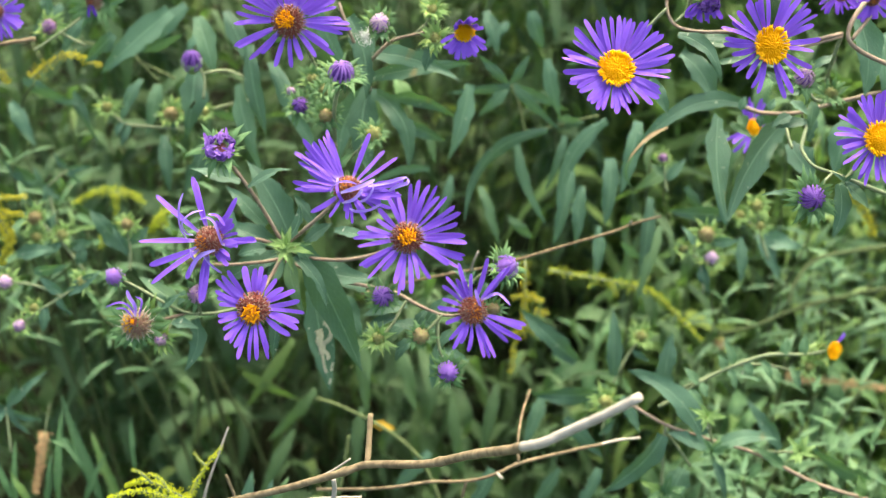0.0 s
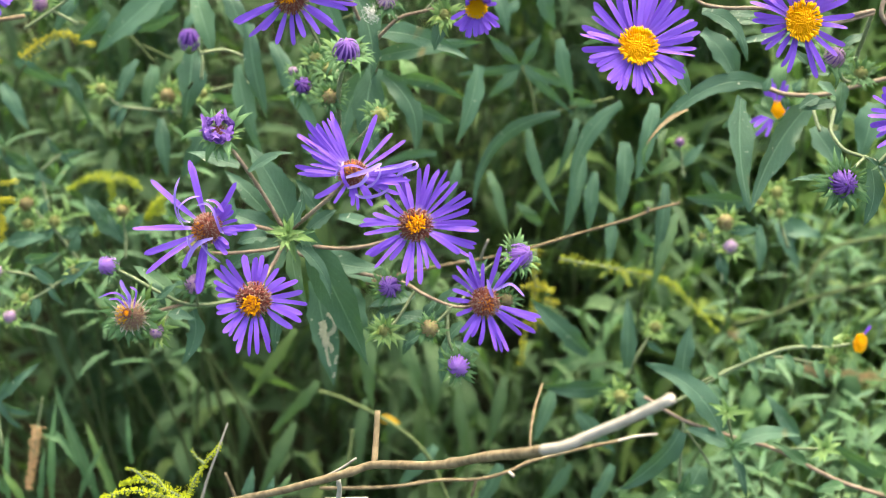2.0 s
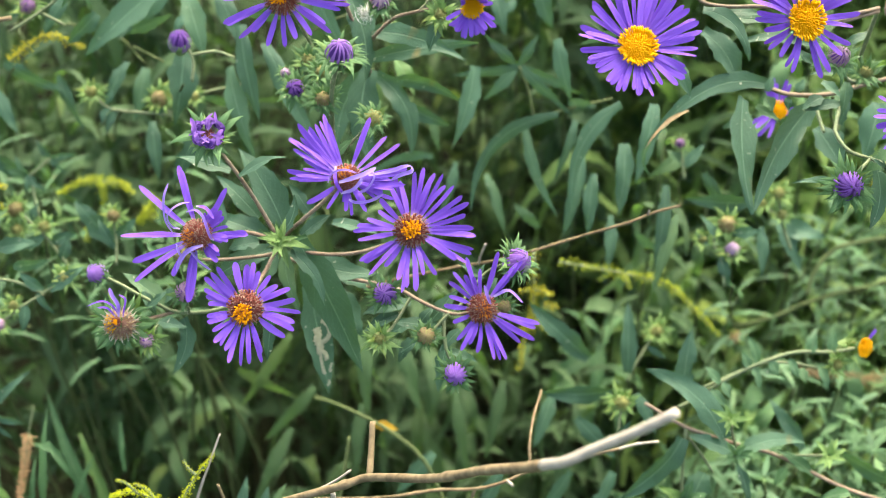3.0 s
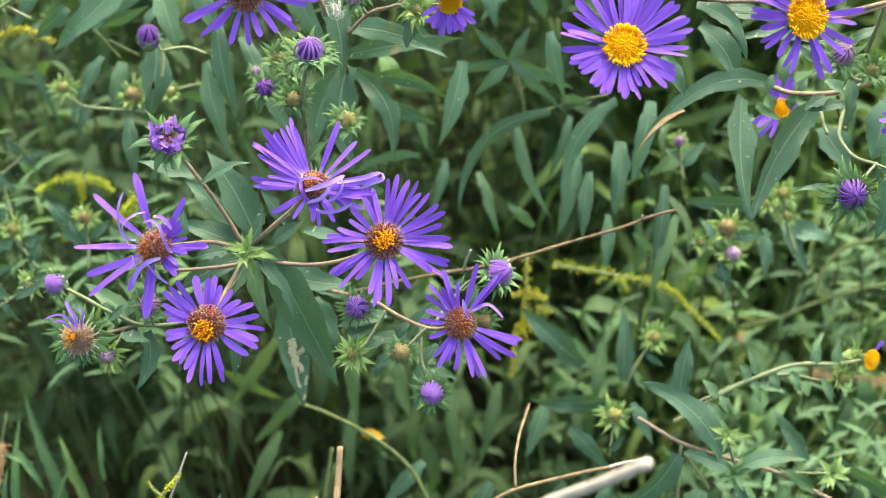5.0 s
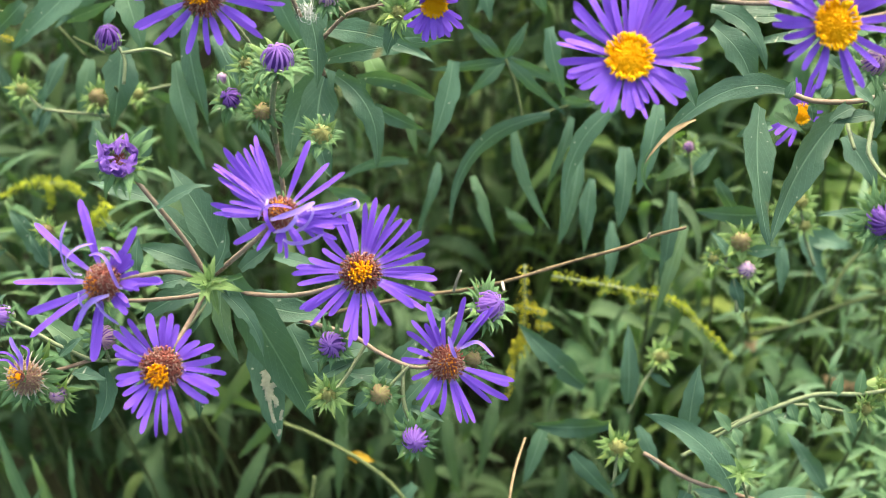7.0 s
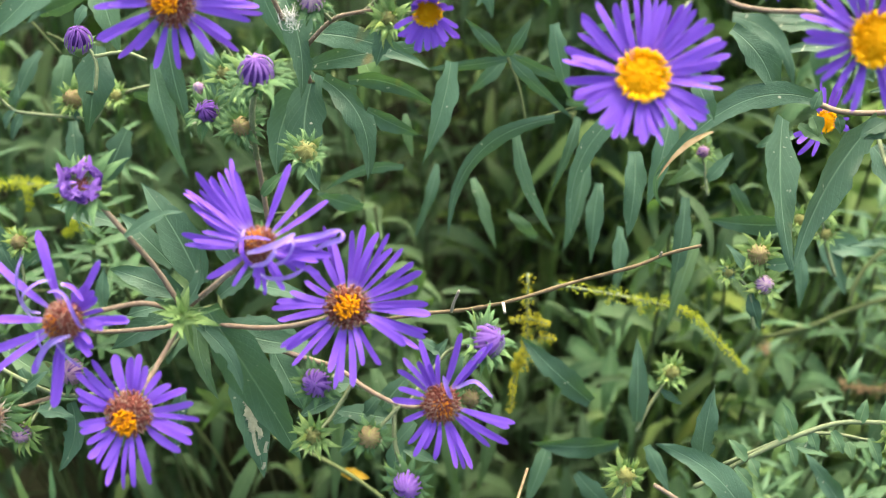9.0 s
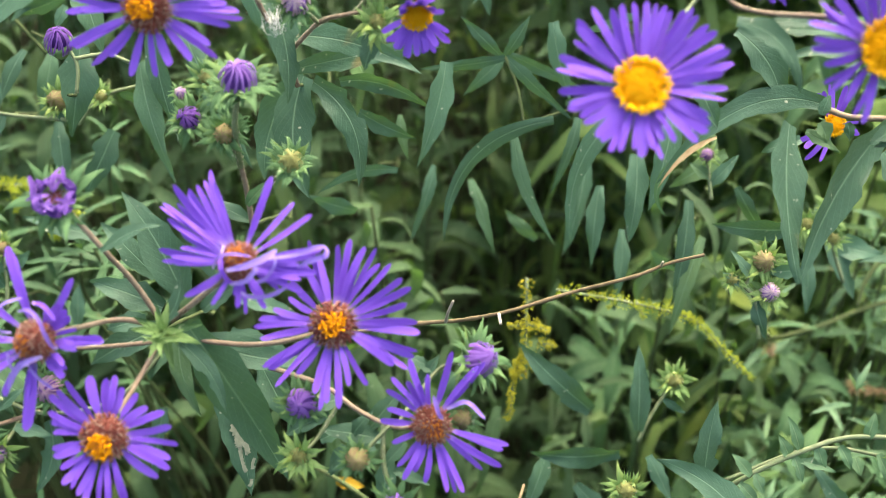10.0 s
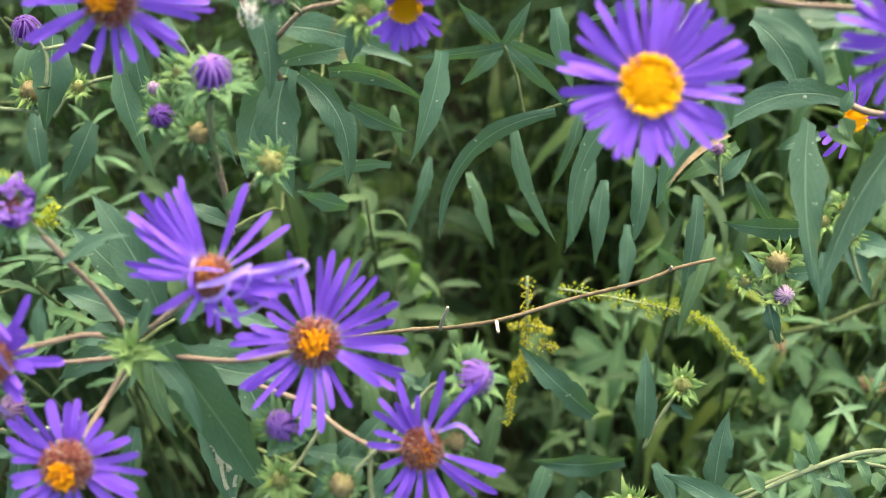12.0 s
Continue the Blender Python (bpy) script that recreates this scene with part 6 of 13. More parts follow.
leaf(plant, (-0.1877, 0.4639, 0.6768), (-0.1859, 0.4667, 0.6819), (-0.1848, 0.4711, 0.6860), 0.0068, (0.34, -0.79, 0.51))
leaf(plant, (-0.2023, 0.4756, 0.6918), (-0.2010, 0.4777, 0.6957), (-0.1994, 0.4810, 0.6986), 0.0052, (-0.22, -0.72, 0.66))

plant = thing("aster_plant", (-0.2405, 0.7696, 0.0), "slender aster with a rusty bud", "aster", "asters")
stem(plant, [(-0.1639, 0.4709, 0.6712), (-0.1954, 0.5409, 0.6030), (-0.2302, 0.6248, 0.5180), (-0.2669, 0.7087, 0.4029), (-0.2609, 0.7587, 0.0000)], 0.00067, 0.00074, STEM_DARK, "main_stem", sides=5)
stem(plant, [(-0.1615, 0.4621, 0.6745), (-0.1615, 0.4693, 0.6837), (-0.1626, 0.4768, 0.6934)], 0.00079, 0.00066, STEM_GREEN, "stem")
bud(plant, (-0.1626, 0.4768, 0.6934), (0.00, -0.69, 0.73), 0.0035, "dry", 1.6, 28, 0.3, pale=True)
leaf(plant, (-0.1615, 0.4711, 0.6860), (-0.1561, 0.4728, 0.6898), (-0.1513, 0.4765, 0.6929), 0.0063, (0.28, -0.91, 0.29))
leaf(plant, (-0.1621, 0.4675, 0.6814), (-0.1664, 0.4709, 0.6878), (-0.1702, 0.4765, 0.6929), 0.0068, (-0.22, -0.84, 0.50))
leaf(plant, (-0.1725, 0.4977, 0.6615), (-0.1831, 0.5023, 0.6712), (-0.1929, 0.5111, 0.6786), 0.0139, (-0.17, -0.87, 0.47))

plant = thing("aster_plant", (-0.2392, 0.8491, 0.0), "aster stem with two green buds", "aster", "asters")
stem(plant, [(-0.1646, 0.5277, 0.7218), (-0.1955, 0.6060, 0.6639), (-0.2295, 0.7000, 0.5912), (-0.2656, 0.7940, 0.4884), (-0.2596, 0.8440, 0.0000)], 0.00069, 0.00076, STEM_DARK, "main_stem", sides=5)
stem(plant, [(-0.1353, 0.5185, 0.7247), (-0.1622, 0.5200, 0.7266), (-0.1696, 0.5213, 0.7282), (-0.1771, 0.5258, 0.7341)], 0.00080, 0.00067, STEM_GREEN, "stem")
stem(plant, [(-0.1353, 0.5185, 0.7247), (-0.1413, 0.5213, 0.7282), (-0.1434, 0.5235, 0.7311)], 0.00080, 0.00067, STEM_GREEN, "stem")
stem(plant, [(-0.1353, 0.5176, 0.7235), (-0.1258, 0.5244, 0.7322), (-0.1025, 0.5280, 0.7369)], 0.00080, 0.00067, STEM_GREEN, "stem")
bud(plant, (-0.1771, 0.5258, 0.7341), (0.00, -0.69, 0.73), 0.0036, "green", 1.6, 28, 0.3, pale=True)
bud(plant, (-0.1434, 0.5235, 0.7311), (0.00, -0.69, 0.73), 0.0042, "dry", 1.6, 28, 0.3, pale=True)
bud(plant, (-0.1353, 0.5240, 0.7318), (0.00, -0.69, 0.73), 0.0027, "green", 1.6, 28, 0.3, pale=True)
bud(plant, (-0.1258, 0.5244, 0.7322), (0.00, -0.69, 0.73), 0.0030, "green", 1.6, 28, 0.3, pale=True)
leaf(plant, (-0.1696, 0.5222, 0.7294), (-0.1678, 0.5245, 0.7335), (-0.1666, 0.5280, 0.7369), 0.0048, (0.46, -0.78, 0.43))
leaf(plant, (-0.1681, 0.5213, 0.7282), (-0.1707, 0.5180, 0.7253), (-0.1726, 0.5158, 0.7212), 0.0054, (-0.41, -0.58, 0.71))
leaf(plant, (-0.1443, 0.5222, 0.7294), (-0.1426, 0.5195, 0.7269), (-0.1413, 0.5176, 0.7235), 0.0043, (0.36, -0.64, 0.68))
leaf(plant, (-0.1652, 0.5200, 0.7266), (-0.1675, 0.5158, 0.7228), (-0.1696, 0.5130, 0.7177), 0.0054, (-0.11, -0.76, 0.65))

plant = thing("aster_plant", (-0.1772, 0.8049, 0.0), "aster stem with a dark purple bud", "aster", "asters")
stem(plant, [(-0.1183, 0.4769, 0.7667), (-0.1446, 0.5572, 0.7093), (-0.1733, 0.6537, 0.6373), (-0.2040, 0.7501, 0.5353), (-0.1980, 0.8001, 0.0000)], 0.00061, 0.00067, STEM_DARK, "main_stem", sides=5)
stem(plant, [(-0.1124, 0.4699, 0.7723), (-0.1118, 0.4756, 0.7797), (-0.1150, 0.4797, 0.7849)], 0.00072, 0.00060, STEM_GREEN, "stem")
stem(plant, [(-0.1124, 0.4772, 0.7817), (-0.1018, 0.4780, 0.7828), (-0.0938, 0.4764, 0.7807)], 0.00072, 0.00060, STEM_GREEN, "stem")
leaf(plant, (-0.1260, 0.5179, 0.7605), (-0.1270, 0.5052, 0.7484), (-0.1303, 0.4967, 0.7334), 0.0165, (0.43, -0.74, 0.51))
leaf(plant, (-0.1227, 0.5264, 0.7861), (-0.1178, 0.5155, 0.7760), (-0.1142, 0.5082, 0.7627), 0.0127, (0.24, -0.72, 0.65))
leaf(plant, (-0.1183, 0.4959, 0.7911), (-0.1201, 0.4929, 0.7883), (-0.1223, 0.4910, 0.7847), 0.0048, (0.20, -0.83, 0.52))
leaf(plant, (-0.1411, 0.5447, 0.7802), (-0.1583, 0.5317, 0.7697), (-0.1761, 0.5249, 0.7549), 0.0157, (0.07, -0.83, 0.56))
bud(plant, (-0.1179, 0.4806, 0.7861), (0.09, -0.12, 0.99), 0.0048, "purple", 0.7, 20, 0.3)

plant = thing("aster_plant", (-0.2851, 0.8468, 0.0), "aster stem with a violet bud", "aster", "asters")
stem(plant, [(-0.1918, 0.5180, 0.7827), (-0.2294, 0.5987, 0.7331), (-0.2714, 0.6955, 0.6704), (-0.3155, 0.7924, 0.5777), (-0.3095, 0.8424, 0.0000)], 0.00064, 0.00070, STEM_DARK, "main_stem", sides=5)
stem(plant, [(-0.1750, 0.5056, 0.7814), (-0.1860, 0.5090, 0.7858), (-0.1921, 0.5110, 0.7884)], 0.00075, 0.00062, STEM_GREEN, "stem")
bud(plant, (-0.1921, 0.5110, 0.7884), (0.00, -0.69, 0.73), 0.0039, "pink", 1.6, 28, 0.3, pale=True)
leaf(plant, (-0.1888, 0.5107, 0.7880), (-0.1846, 0.5105, 0.7887), (-0.1805, 0.5115, 0.7891), 0.0040, (0.07, -0.98, 0.21))
leaf(plant, (-0.1916, 0.5158, 0.7945), (-0.1937, 0.5177, 0.7982), (-0.1957, 0.5209, 0.8010), 0.0075, (-0.08, -0.81, 0.58))
leaf(plant, (-0.1676, 0.5293, 0.7752), (-0.1742, 0.5235, 0.7699), (-0.1820, 0.5205, 0.7639), 0.0103, (0.37, -0.90, 0.23))

plant = thing("aster_plant", (0.2248, 0.7544, 0.0), "aster stem with a pink bud and a spent bud", "aster", "asters")
stem(plant, [(0.1398, 0.4584, 0.6624), (0.1633, 0.5281, 0.5907), (0.1946, 0.6118, 0.5014), (0.2238, 0.6954, 0.3822), (0.2298, 0.7454, 0.0000)], 0.00067, 0.00073, STEM_DARK, "main_stem", sides=5)
stem(plant, [(0.1334, 0.4515, 0.6683), (0.1319, 0.4604, 0.6797), (0.1276, 0.4640, 0.6842), (0.1232, 0.4661, 0.6869)], 0.00078, 0.00065, STEM_GREEN, "stem")
stem(plant, [(0.1313, 0.4618, 0.6815), (0.1371, 0.4625, 0.6824)], 0.00078, 0.00065, STEM_GREEN, "stem")
stem(plant, [(0.1276, 0.4643, 0.6847), (0.1348, 0.4697, 0.6915)], 0.00078, 0.00065, STEM_GREEN, "stem")
bud(plant, (0.1371, 0.4627, 0.6826), (0.00, -0.69, 0.73), 0.0038, "pink", 1.6, 28, 0.3, pale=True)
bud(plant, (0.1348, 0.4700, 0.6920), (0.00, -0.69, 0.73), 0.0043, "dry", 1.6, 28, 0.3, pale=True)
bud(plant, (0.1232, 0.4657, 0.6865), (0.00, -0.69, 0.73), 0.0029, "green", 1.6, 28, 0.3, pale=True)
leaf(plant, (0.1276, 0.4640, 0.6842), (0.1233, 0.4652, 0.6871), (0.1189, 0.4675, 0.6888), 0.0042, (0.10, -0.68, 0.73))
leaf(plant, (0.1305, 0.4657, 0.6865), (0.1265, 0.4686, 0.6919), (0.1218, 0.4729, 0.6956), 0.0052, (0.30, -0.59, 0.75))
leaf(plant, (0.1377, 0.4675, 0.6888), (0.1449, 0.4669, 0.6899), (0.1522, 0.4684, 0.6899), 0.0068, (0.02, -0.88, 0.47))
leaf(plant, (0.1319, 0.4604, 0.6797), (0.1336, 0.4550, 0.6745), (0.1362, 0.4515, 0.6683), 0.0068, (-0.41, -0.79, 0.46))
leaf(plant, (0.1508, 0.4910, 0.6895), (0.1344, 0.4892, 0.6912), (0.1181, 0.4924, 0.6914), 0.0107, (-0.03, -0.96, 0.29))
leaf(plant, (0.1626, 0.5015, 0.6664), (0.1629, 0.4918, 0.6573), (0.1626, 0.4854, 0.6457), 0.0072, (0.16, -0.78, 0.61))

plant = thing("aster_plant", (0.2758, 0.8118, 0.0), "aster stem with green buds", "aster", "asters")
stem(plant, [(0.1775, 0.5087, 0.6609), (0.2056, 0.5814, 0.5943), (0.2422, 0.6687, 0.5111), (0.2769, 0.7560, 0.3980), (0.2829, 0.8060, 0.0000)], 0.00071, 0.00078, STEM_DARK, "main_stem", sides=5)
stem(plant, [(0.1781, 0.4939, 0.6566), (0.1734, 0.5035, 0.6688), (0.1719, 0.5120, 0.6798)], 0.00083, 0.00070, STEM_GREEN, "stem")
stem(plant, [(0.1734, 0.5035, 0.6688), (0.1626, 0.5092, 0.6761)], 0.00083, 0.00070, STEM_GREEN, "stem")
bud(plant, (0.1719, 0.5120, 0.6798), (0.00, -0.69, 0.73), 0.0040, "green", 1.6, 28, 0.3, pale=True)
bud(plant, (0.1626, 0.5092, 0.6761), (0.00, -0.69, 0.73), 0.0031, "green", 1.6, 28, 0.3, pale=True)
bud(plant, (0.1734, 0.5054, 0.6713), (0.00, -0.69, 0.73), 0.0031, "green", 1.6, 28, 0.3, pale=True)
leaf(plant, (0.1858, 0.5374, 0.6390), (0.1983, 0.5339, 0.6378), (0.2107, 0.5333, 0.6338), 0.0131, (0.03, -0.71, 0.70))
leaf(plant, (0.1842, 0.5415, 0.6442), (0.1907, 0.5290, 0.6329), (0.1974, 0.5211, 0.6181), 0.0119, (-0.02, -0.79, 0.61))

plant = thing("aster_plant", (0.1904, 0.8241, 0.0), "aster shoot with a tiny purple bud", "aster", "asters")
stem(plant, [(0.1183, 0.5076, 0.6961), (0.1375, 0.5849, 0.6317), (0.1636, 0.6777, 0.5512), (0.1877, 0.7705, 0.4407), (0.1937, 0.8205, 0.0000)], 0.00069, 0.00076, STEM_DARK, "main_stem", sides=5)
stem(plant, [(0.1181, 0.4983, 0.6989), (0.1169, 0.5047, 0.7071), (0.1160, 0.5093, 0.7130)], 0.00080, 0.00067, STEM_GREEN, "stem")
bud(plant, (0.1160, 0.5093, 0.7130), (0.00, -0.69, 0.73), 0.0027, "pink", 1.6, 28, 0.3, pale=True)
leaf(plant, (0.1169, 0.5038, 0.7059), (0.1129, 0.5050, 0.7087), (0.1091, 0.5075, 0.7106), 0.0054, (-0.05, -0.82, 0.56))
leaf(plant, (0.1175, 0.5020, 0.7036), (0.1229, 0.5047, 0.7091), (0.1285, 0.5093, 0.7130), 0.0064, (-0.03, -0.77, 0.63))

plant = thing("aster_plant", (0.1355, 0.6702, 0.0), "aster shoot with a yellowish opening bud", "aster", "asters")
stem(plant, [(0.0802, 0.3963, 0.6269), (0.0934, 0.4575, 0.5449), (0.1122, 0.5309, 0.4433), (0.1291, 0.6043, 0.3117), (0.1351, 0.6543, 0.0000)], 0.00064, 0.00070, STEM_DARK, "main_stem", sides=5)
stem(plant, [(0.0776, 0.3883, 0.6314), (0.0789, 0.3943, 0.6390), (0.0795, 0.3982, 0.6440)], 0.00075, 0.00062, STEM_GREEN, "stem")
bud(plant, (0.0795, 0.3982, 0.6440), (0.00, -0.69, 0.73), 0.0041, "green", 1.6, 28, 0.3, pale=True)
leaf(plant, (0.0853, 0.4492, 0.5994), (0.0660, 0.4462, 0.6001), (0.0467, 0.4492, 0.5994), 0.0122, (0.00, -0.97, 0.24))
leaf(plant, (0.0931, 0.4549, 0.6067), (0.0932, 0.4640, 0.6231), (0.0931, 0.4778, 0.6359), 0.0106, (0.03, -0.79, 0.62))
leaf(plant, (0.0740, 0.4662, 0.6065), (0.0579, 0.4724, 0.6200), (0.0426, 0.4846, 0.6300), 0.0141, (-0.14, -0.86, 0.49))
leaf(plant, (0.0762, 0.3883, 0.6314), (0.0805, 0.3901, 0.6350), (0.0845, 0.3934, 0.6379), 0.0045, (0.18, -0.87, 0.45))

plant = thing("aster_plant", (0.1594, 0.7532, 0.0), "aster shoot with a green bud", "aster", "asters")
stem(plant, [(0.0991, 0.4662, 0.6065), (0.1141, 0.5329, 0.5295), (0.1351, 0.6128, 0.4338), (0.1542, 0.6928, 0.3082), (0.1602, 0.7428, 0.0000)], 0.00071, 0.00078, STEM_DARK, "main_stem", sides=5)
stem(plant, [(0.0931, 0.4521, 0.6030), (0.0992, 0.4597, 0.6128), (0.1082, 0.4682, 0.6238)], 0.00083, 0.00070, STEM_GREEN, "stem")
bud(plant, (0.1082, 0.4682, 0.6238), (0.00, -0.69, 0.73), 0.0040, "green", 1.6, 28, 0.3, pale=True)
leaf(plant, (0.1039, 0.4635, 0.6177), (0.1084, 0.4608, 0.6156), (0.1131, 0.4597, 0.6128), 0.0045, (-0.17, -0.91, 0.39))
leaf(plant, (0.1843, 0.4302, 0.5750), (0.1756, 0.4366, 0.5874), (0.1663, 0.4467, 0.5962), 0.0095, (0.13, -0.73, 0.68))
leaf(plant, (0.2255, 0.4077, 0.5756), (0.2090, 0.4107, 0.5835), (0.1940, 0.4192, 0.5903), 0.0119, (-0.25, -0.95, 0.21))

plant = thing("aster_plant", (-0.3275, 0.6850, 0.0), "leafy light green shoot of an aster", "aster", "asters")
stem(plant, [(-0.2227, 0.4191, 0.6194), (-0.2630, 0.4773, 0.5448), (-0.3084, 0.5472, 0.4522), (-0.3558, 0.6171, 0.3295), (-0.3498, 0.6671, 0.0000)], 0.00066, 0.00073, STEM_DARK, "main_stem", sides=5)
stem(plant, [(-0.2193, 0.3986, 0.6078), (-0.2222, 0.4127, 0.6259)], 0.00078, 0.00065, STEM_GREEN, "stem")
leaf(plant, (-0.2216, 0.4123, 0.6255), (-0.2112, 0.4165, 0.6345), (-0.2007, 0.4242, 0.6406), 0.0057, (-0.02, -0.78, 0.63))
leaf(plant, (-0.2216, 0.4123, 0.6255), (-0.2157, 0.4068, 0.6208), (-0.2093, 0.4039, 0.6146), 0.0047, (-0.15, -0.85, 0.50))
leaf(plant, (-0.2216, 0.4123, 0.6255), (-0.2121, 0.4087, 0.6233), (-0.2021, 0.4083, 0.6203), 0.0052, (-0.14, -0.96, 0.23))
leaf(plant, (-0.2216, 0.4123, 0.6255), (-0.2266, 0.4142, 0.6293), (-0.2308, 0.4180, 0.6327), 0.0052, (-0.39, -0.90, 0.20))
leaf(plant, (-0.2216, 0.4123, 0.6255), (-0.2262, 0.4081, 0.6218), (-0.2308, 0.4056, 0.6169), 0.0052, (0.05, -0.81, 0.58))
leaf(plant, (-0.2216, 0.4136, 0.6271), (-0.2187, 0.4159, 0.6314), (-0.2164, 0.4198, 0.6350), 0.0036, (0.32, -0.84, 0.45))

plant = thing("aster_plant", (-0.3137, 0.8384, 0.0), "leafy light green shoot of an aster", "aster", "asters")
stem(plant, [(-0.2176, 0.5299, 0.6881), (-0.2553, 0.6037, 0.6280), (-0.2974, 0.6922, 0.5528), (-0.3416, 0.7807, 0.4475), (-0.3356, 0.8307, 0.0000)], 0.00071, 0.00078, STEM_DARK, "main_stem", sides=5)
stem(plant, [(-0.2115, 0.5054, 0.6713), (-0.2161, 0.5187, 0.6883)], 0.00083, 0.00070, STEM_GREEN, "stem")
stem(plant, [(-0.2161, 0.5187, 0.6883), (-0.2053, 0.5244, 0.6956)], 0.00083, 0.00070, STEM_GREEN, "stem")
leaf(plant, (-0.2176, 0.5187, 0.6883), (-0.2239, 0.5191, 0.6905), (-0.2300, 0.5215, 0.6920), 0.0050, (-0.11, -0.93, 0.35))
leaf(plant, (-0.2176, 0.5187, 0.6883), (-0.2210, 0.5212, 0.6930), (-0.2238, 0.5253, 0.6968), 0.0045, (-0.27, -0.84, 0.46))
leaf(plant, (-0.2176, 0.5187, 0.6883), (-0.2131, 0.5155, 0.6858), (-0.2084, 0.5139, 0.6822), 0.0050, (-0.10, -0.85, 0.51))
leaf(plant, (-0.2053, 0.5244, 0.6956), (-0.1983, 0.5240, 0.6969), (-0.1914, 0.5257, 0.6973), 0.0045, (0.05, -0.94, 0.35))
leaf(plant, (-0.2053, 0.5244, 0.6956), (-0.2094, 0.5264, 0.6996), (-0.2130, 0.5301, 0.7029), 0.0050, (-0.32, -0.88, 0.35))
leaf(plant, (-0.2053, 0.5244, 0.6956), (-0.2016, 0.5212, 0.6929), (-0.1975, 0.5196, 0.6895), 0.0045, (-0.25, -0.89, 0.38))
leaf(plant, (-0.2170, 0.5187, 0.6883), (-0.2175, 0.5152, 0.6851), (-0.2183, 0.5130, 0.6810), 0.0039, (0.24, -0.78, 0.57))
leaf(plant, (-0.2315, 0.5557, 0.6625), (-0.2463, 0.5583, 0.6695), (-0.2597, 0.5659, 0.6755), 0.0119, (-0.26, -0.95, 0.17))

# ---- goldenrods

plant = thing("goldenrod", (-0.3184, 0.8613, 0.0), "yellow goldenrod plume arching over leaves", "goldenrod", "goldenrods")
stem(plant, [(-0.2190, 0.5411, 0.7390), (-0.2580, 0.6190, 0.6858), (-0.3019, 0.7124, 0.6189), (-0.3477, 0.8058, 0.5219), (-0.3417, 0.8558, 0.0000)], 0.00069, 0.00076, STEM_DARK, "main_stem", sides=5)
plume(plant, [(-0.2141, 0.5271, 0.7504), (-0.2038, 0.5322, 0.7568), (-0.1935, 0.5347, 0.7601), (-0.1780, 0.5311, 0.7555)], GOLDENROD, 0.00275, 240, STEM_GREEN)
plume(plant, [(-0.2361, 0.5343, 0.7596), (-0.2317, 0.5307, 0.7550), (-0.2258, 0.5257, 0.7485)], GOLDENROD, 0.00254, 120, STEM_GREEN)

plant = thing("goldenrod", (-0.3369, 0.7787, 0.0), "yellow goldenrod plumes among aster leaves", "goldenrod", "goldenrods")
stem(plant, [(-0.2285, 0.4801, 0.6975), (-0.2705, 0.5499, 0.6355), (-0.3179, 0.6336, 0.5579), (-0.3672, 0.7174, 0.4502), (-0.3612, 0.7674, 0.0000)], 0.00066, 0.00073, STEM_DARK, "main_stem", sides=5)
plume(plant, [(-0.2308, 0.4781, 0.7096), (-0.2222, 0.4777, 0.7092), (-0.2113, 0.4784, 0.7101)], GOLDENROD, 0.00227, 140, STEM_GREEN)
plume(plant, [(-0.2294, 0.4763, 0.7074), (-0.2222, 0.4728, 0.7028), (-0.2130, 0.4731, 0.7033)], GOLDENROD, 0.00269, 160, STEM_GREEN)
plume(plant, [(-0.2279, 0.4746, 0.7051), (-0.2216, 0.4675, 0.6961), (-0.2199, 0.4640, 0.6915), (-0.2245, 0.4569, 0.6825)], GOLDENROD, 0.00331, 260, STEM_GREEN)

plant = thing("goldenrod", (-0.2833, 0.8879, 0.0), "blurred yellow goldenrod behind the asters", "goldenrod", "goldenrods")
stem(plant, [(-0.2025, 0.5785, 0.6403), (-0.2346, 0.6531, 0.5780), (-0.2701, 0.7426, 0.5000), (-0.3076, 0.8321, 0.3920), (-0.3016, 0.8821, 0.0000)], 0.00079, 0.00087, STEM_DARK, "main_stem", sides=5)
plume(plant, [(-0.1982, 0.5721, 0.6469), (-0.2102, 0.5717, 0.6463), (-0.2238, 0.5675, 0.6409)], GOLDENROD_LIME, 0.00296, 140, STEM_GREEN)
plume(plant, [(-0.1999, 0.5721, 0.6469), (-0.1879, 0.5711, 0.6455), (-0.1811, 0.5675, 0.6409)], GOLDENROD_LIME, 0.00296, 120, STEM_GREEN)
plume(plant, [(-0.1982, 0.5721, 0.6469), (-0.1982, 0.5637, 0.6361)], GOLDENROD_LIME, 0.00296, 80, STEM_GREEN)
plume(plant, [(-0.1968, 0.5415, 0.6442), (-0.2007, 0.5333, 0.6338)], GOLDENROD_LIME, 0.00262, 80, STEM_GREEN)
plume(plant, [(-0.1603, 0.5476, 0.6520), (-0.1669, 0.5435, 0.6468), (-0.1719, 0.5394, 0.6416)], GOLDENROD_LIME, 0.00334, 120, STEM_GREEN)
plume(plant, [(-0.1603, 0.5435, 0.6468), (-0.1729, 0.5394, 0.6416)], GOLDENROD_LIME, 0.00334, 100, STEM_GREEN)

plant = thing("goldenrod", (0.1173, 0.8345, 0.0), "yellow goldenrod arm arching down", "goldenrod", "goldenrods")
stem(plant, [(0.0725, 0.5301, 0.6150), (0.0823, 0.6032, 0.5435), (0.0971, 0.6910, 0.4546), (0.1099, 0.7788, 0.3356), (0.1159, 0.8288, 0.0000)], 0.00076, 0.00084, STEM_DARK, "main_stem", sides=5)
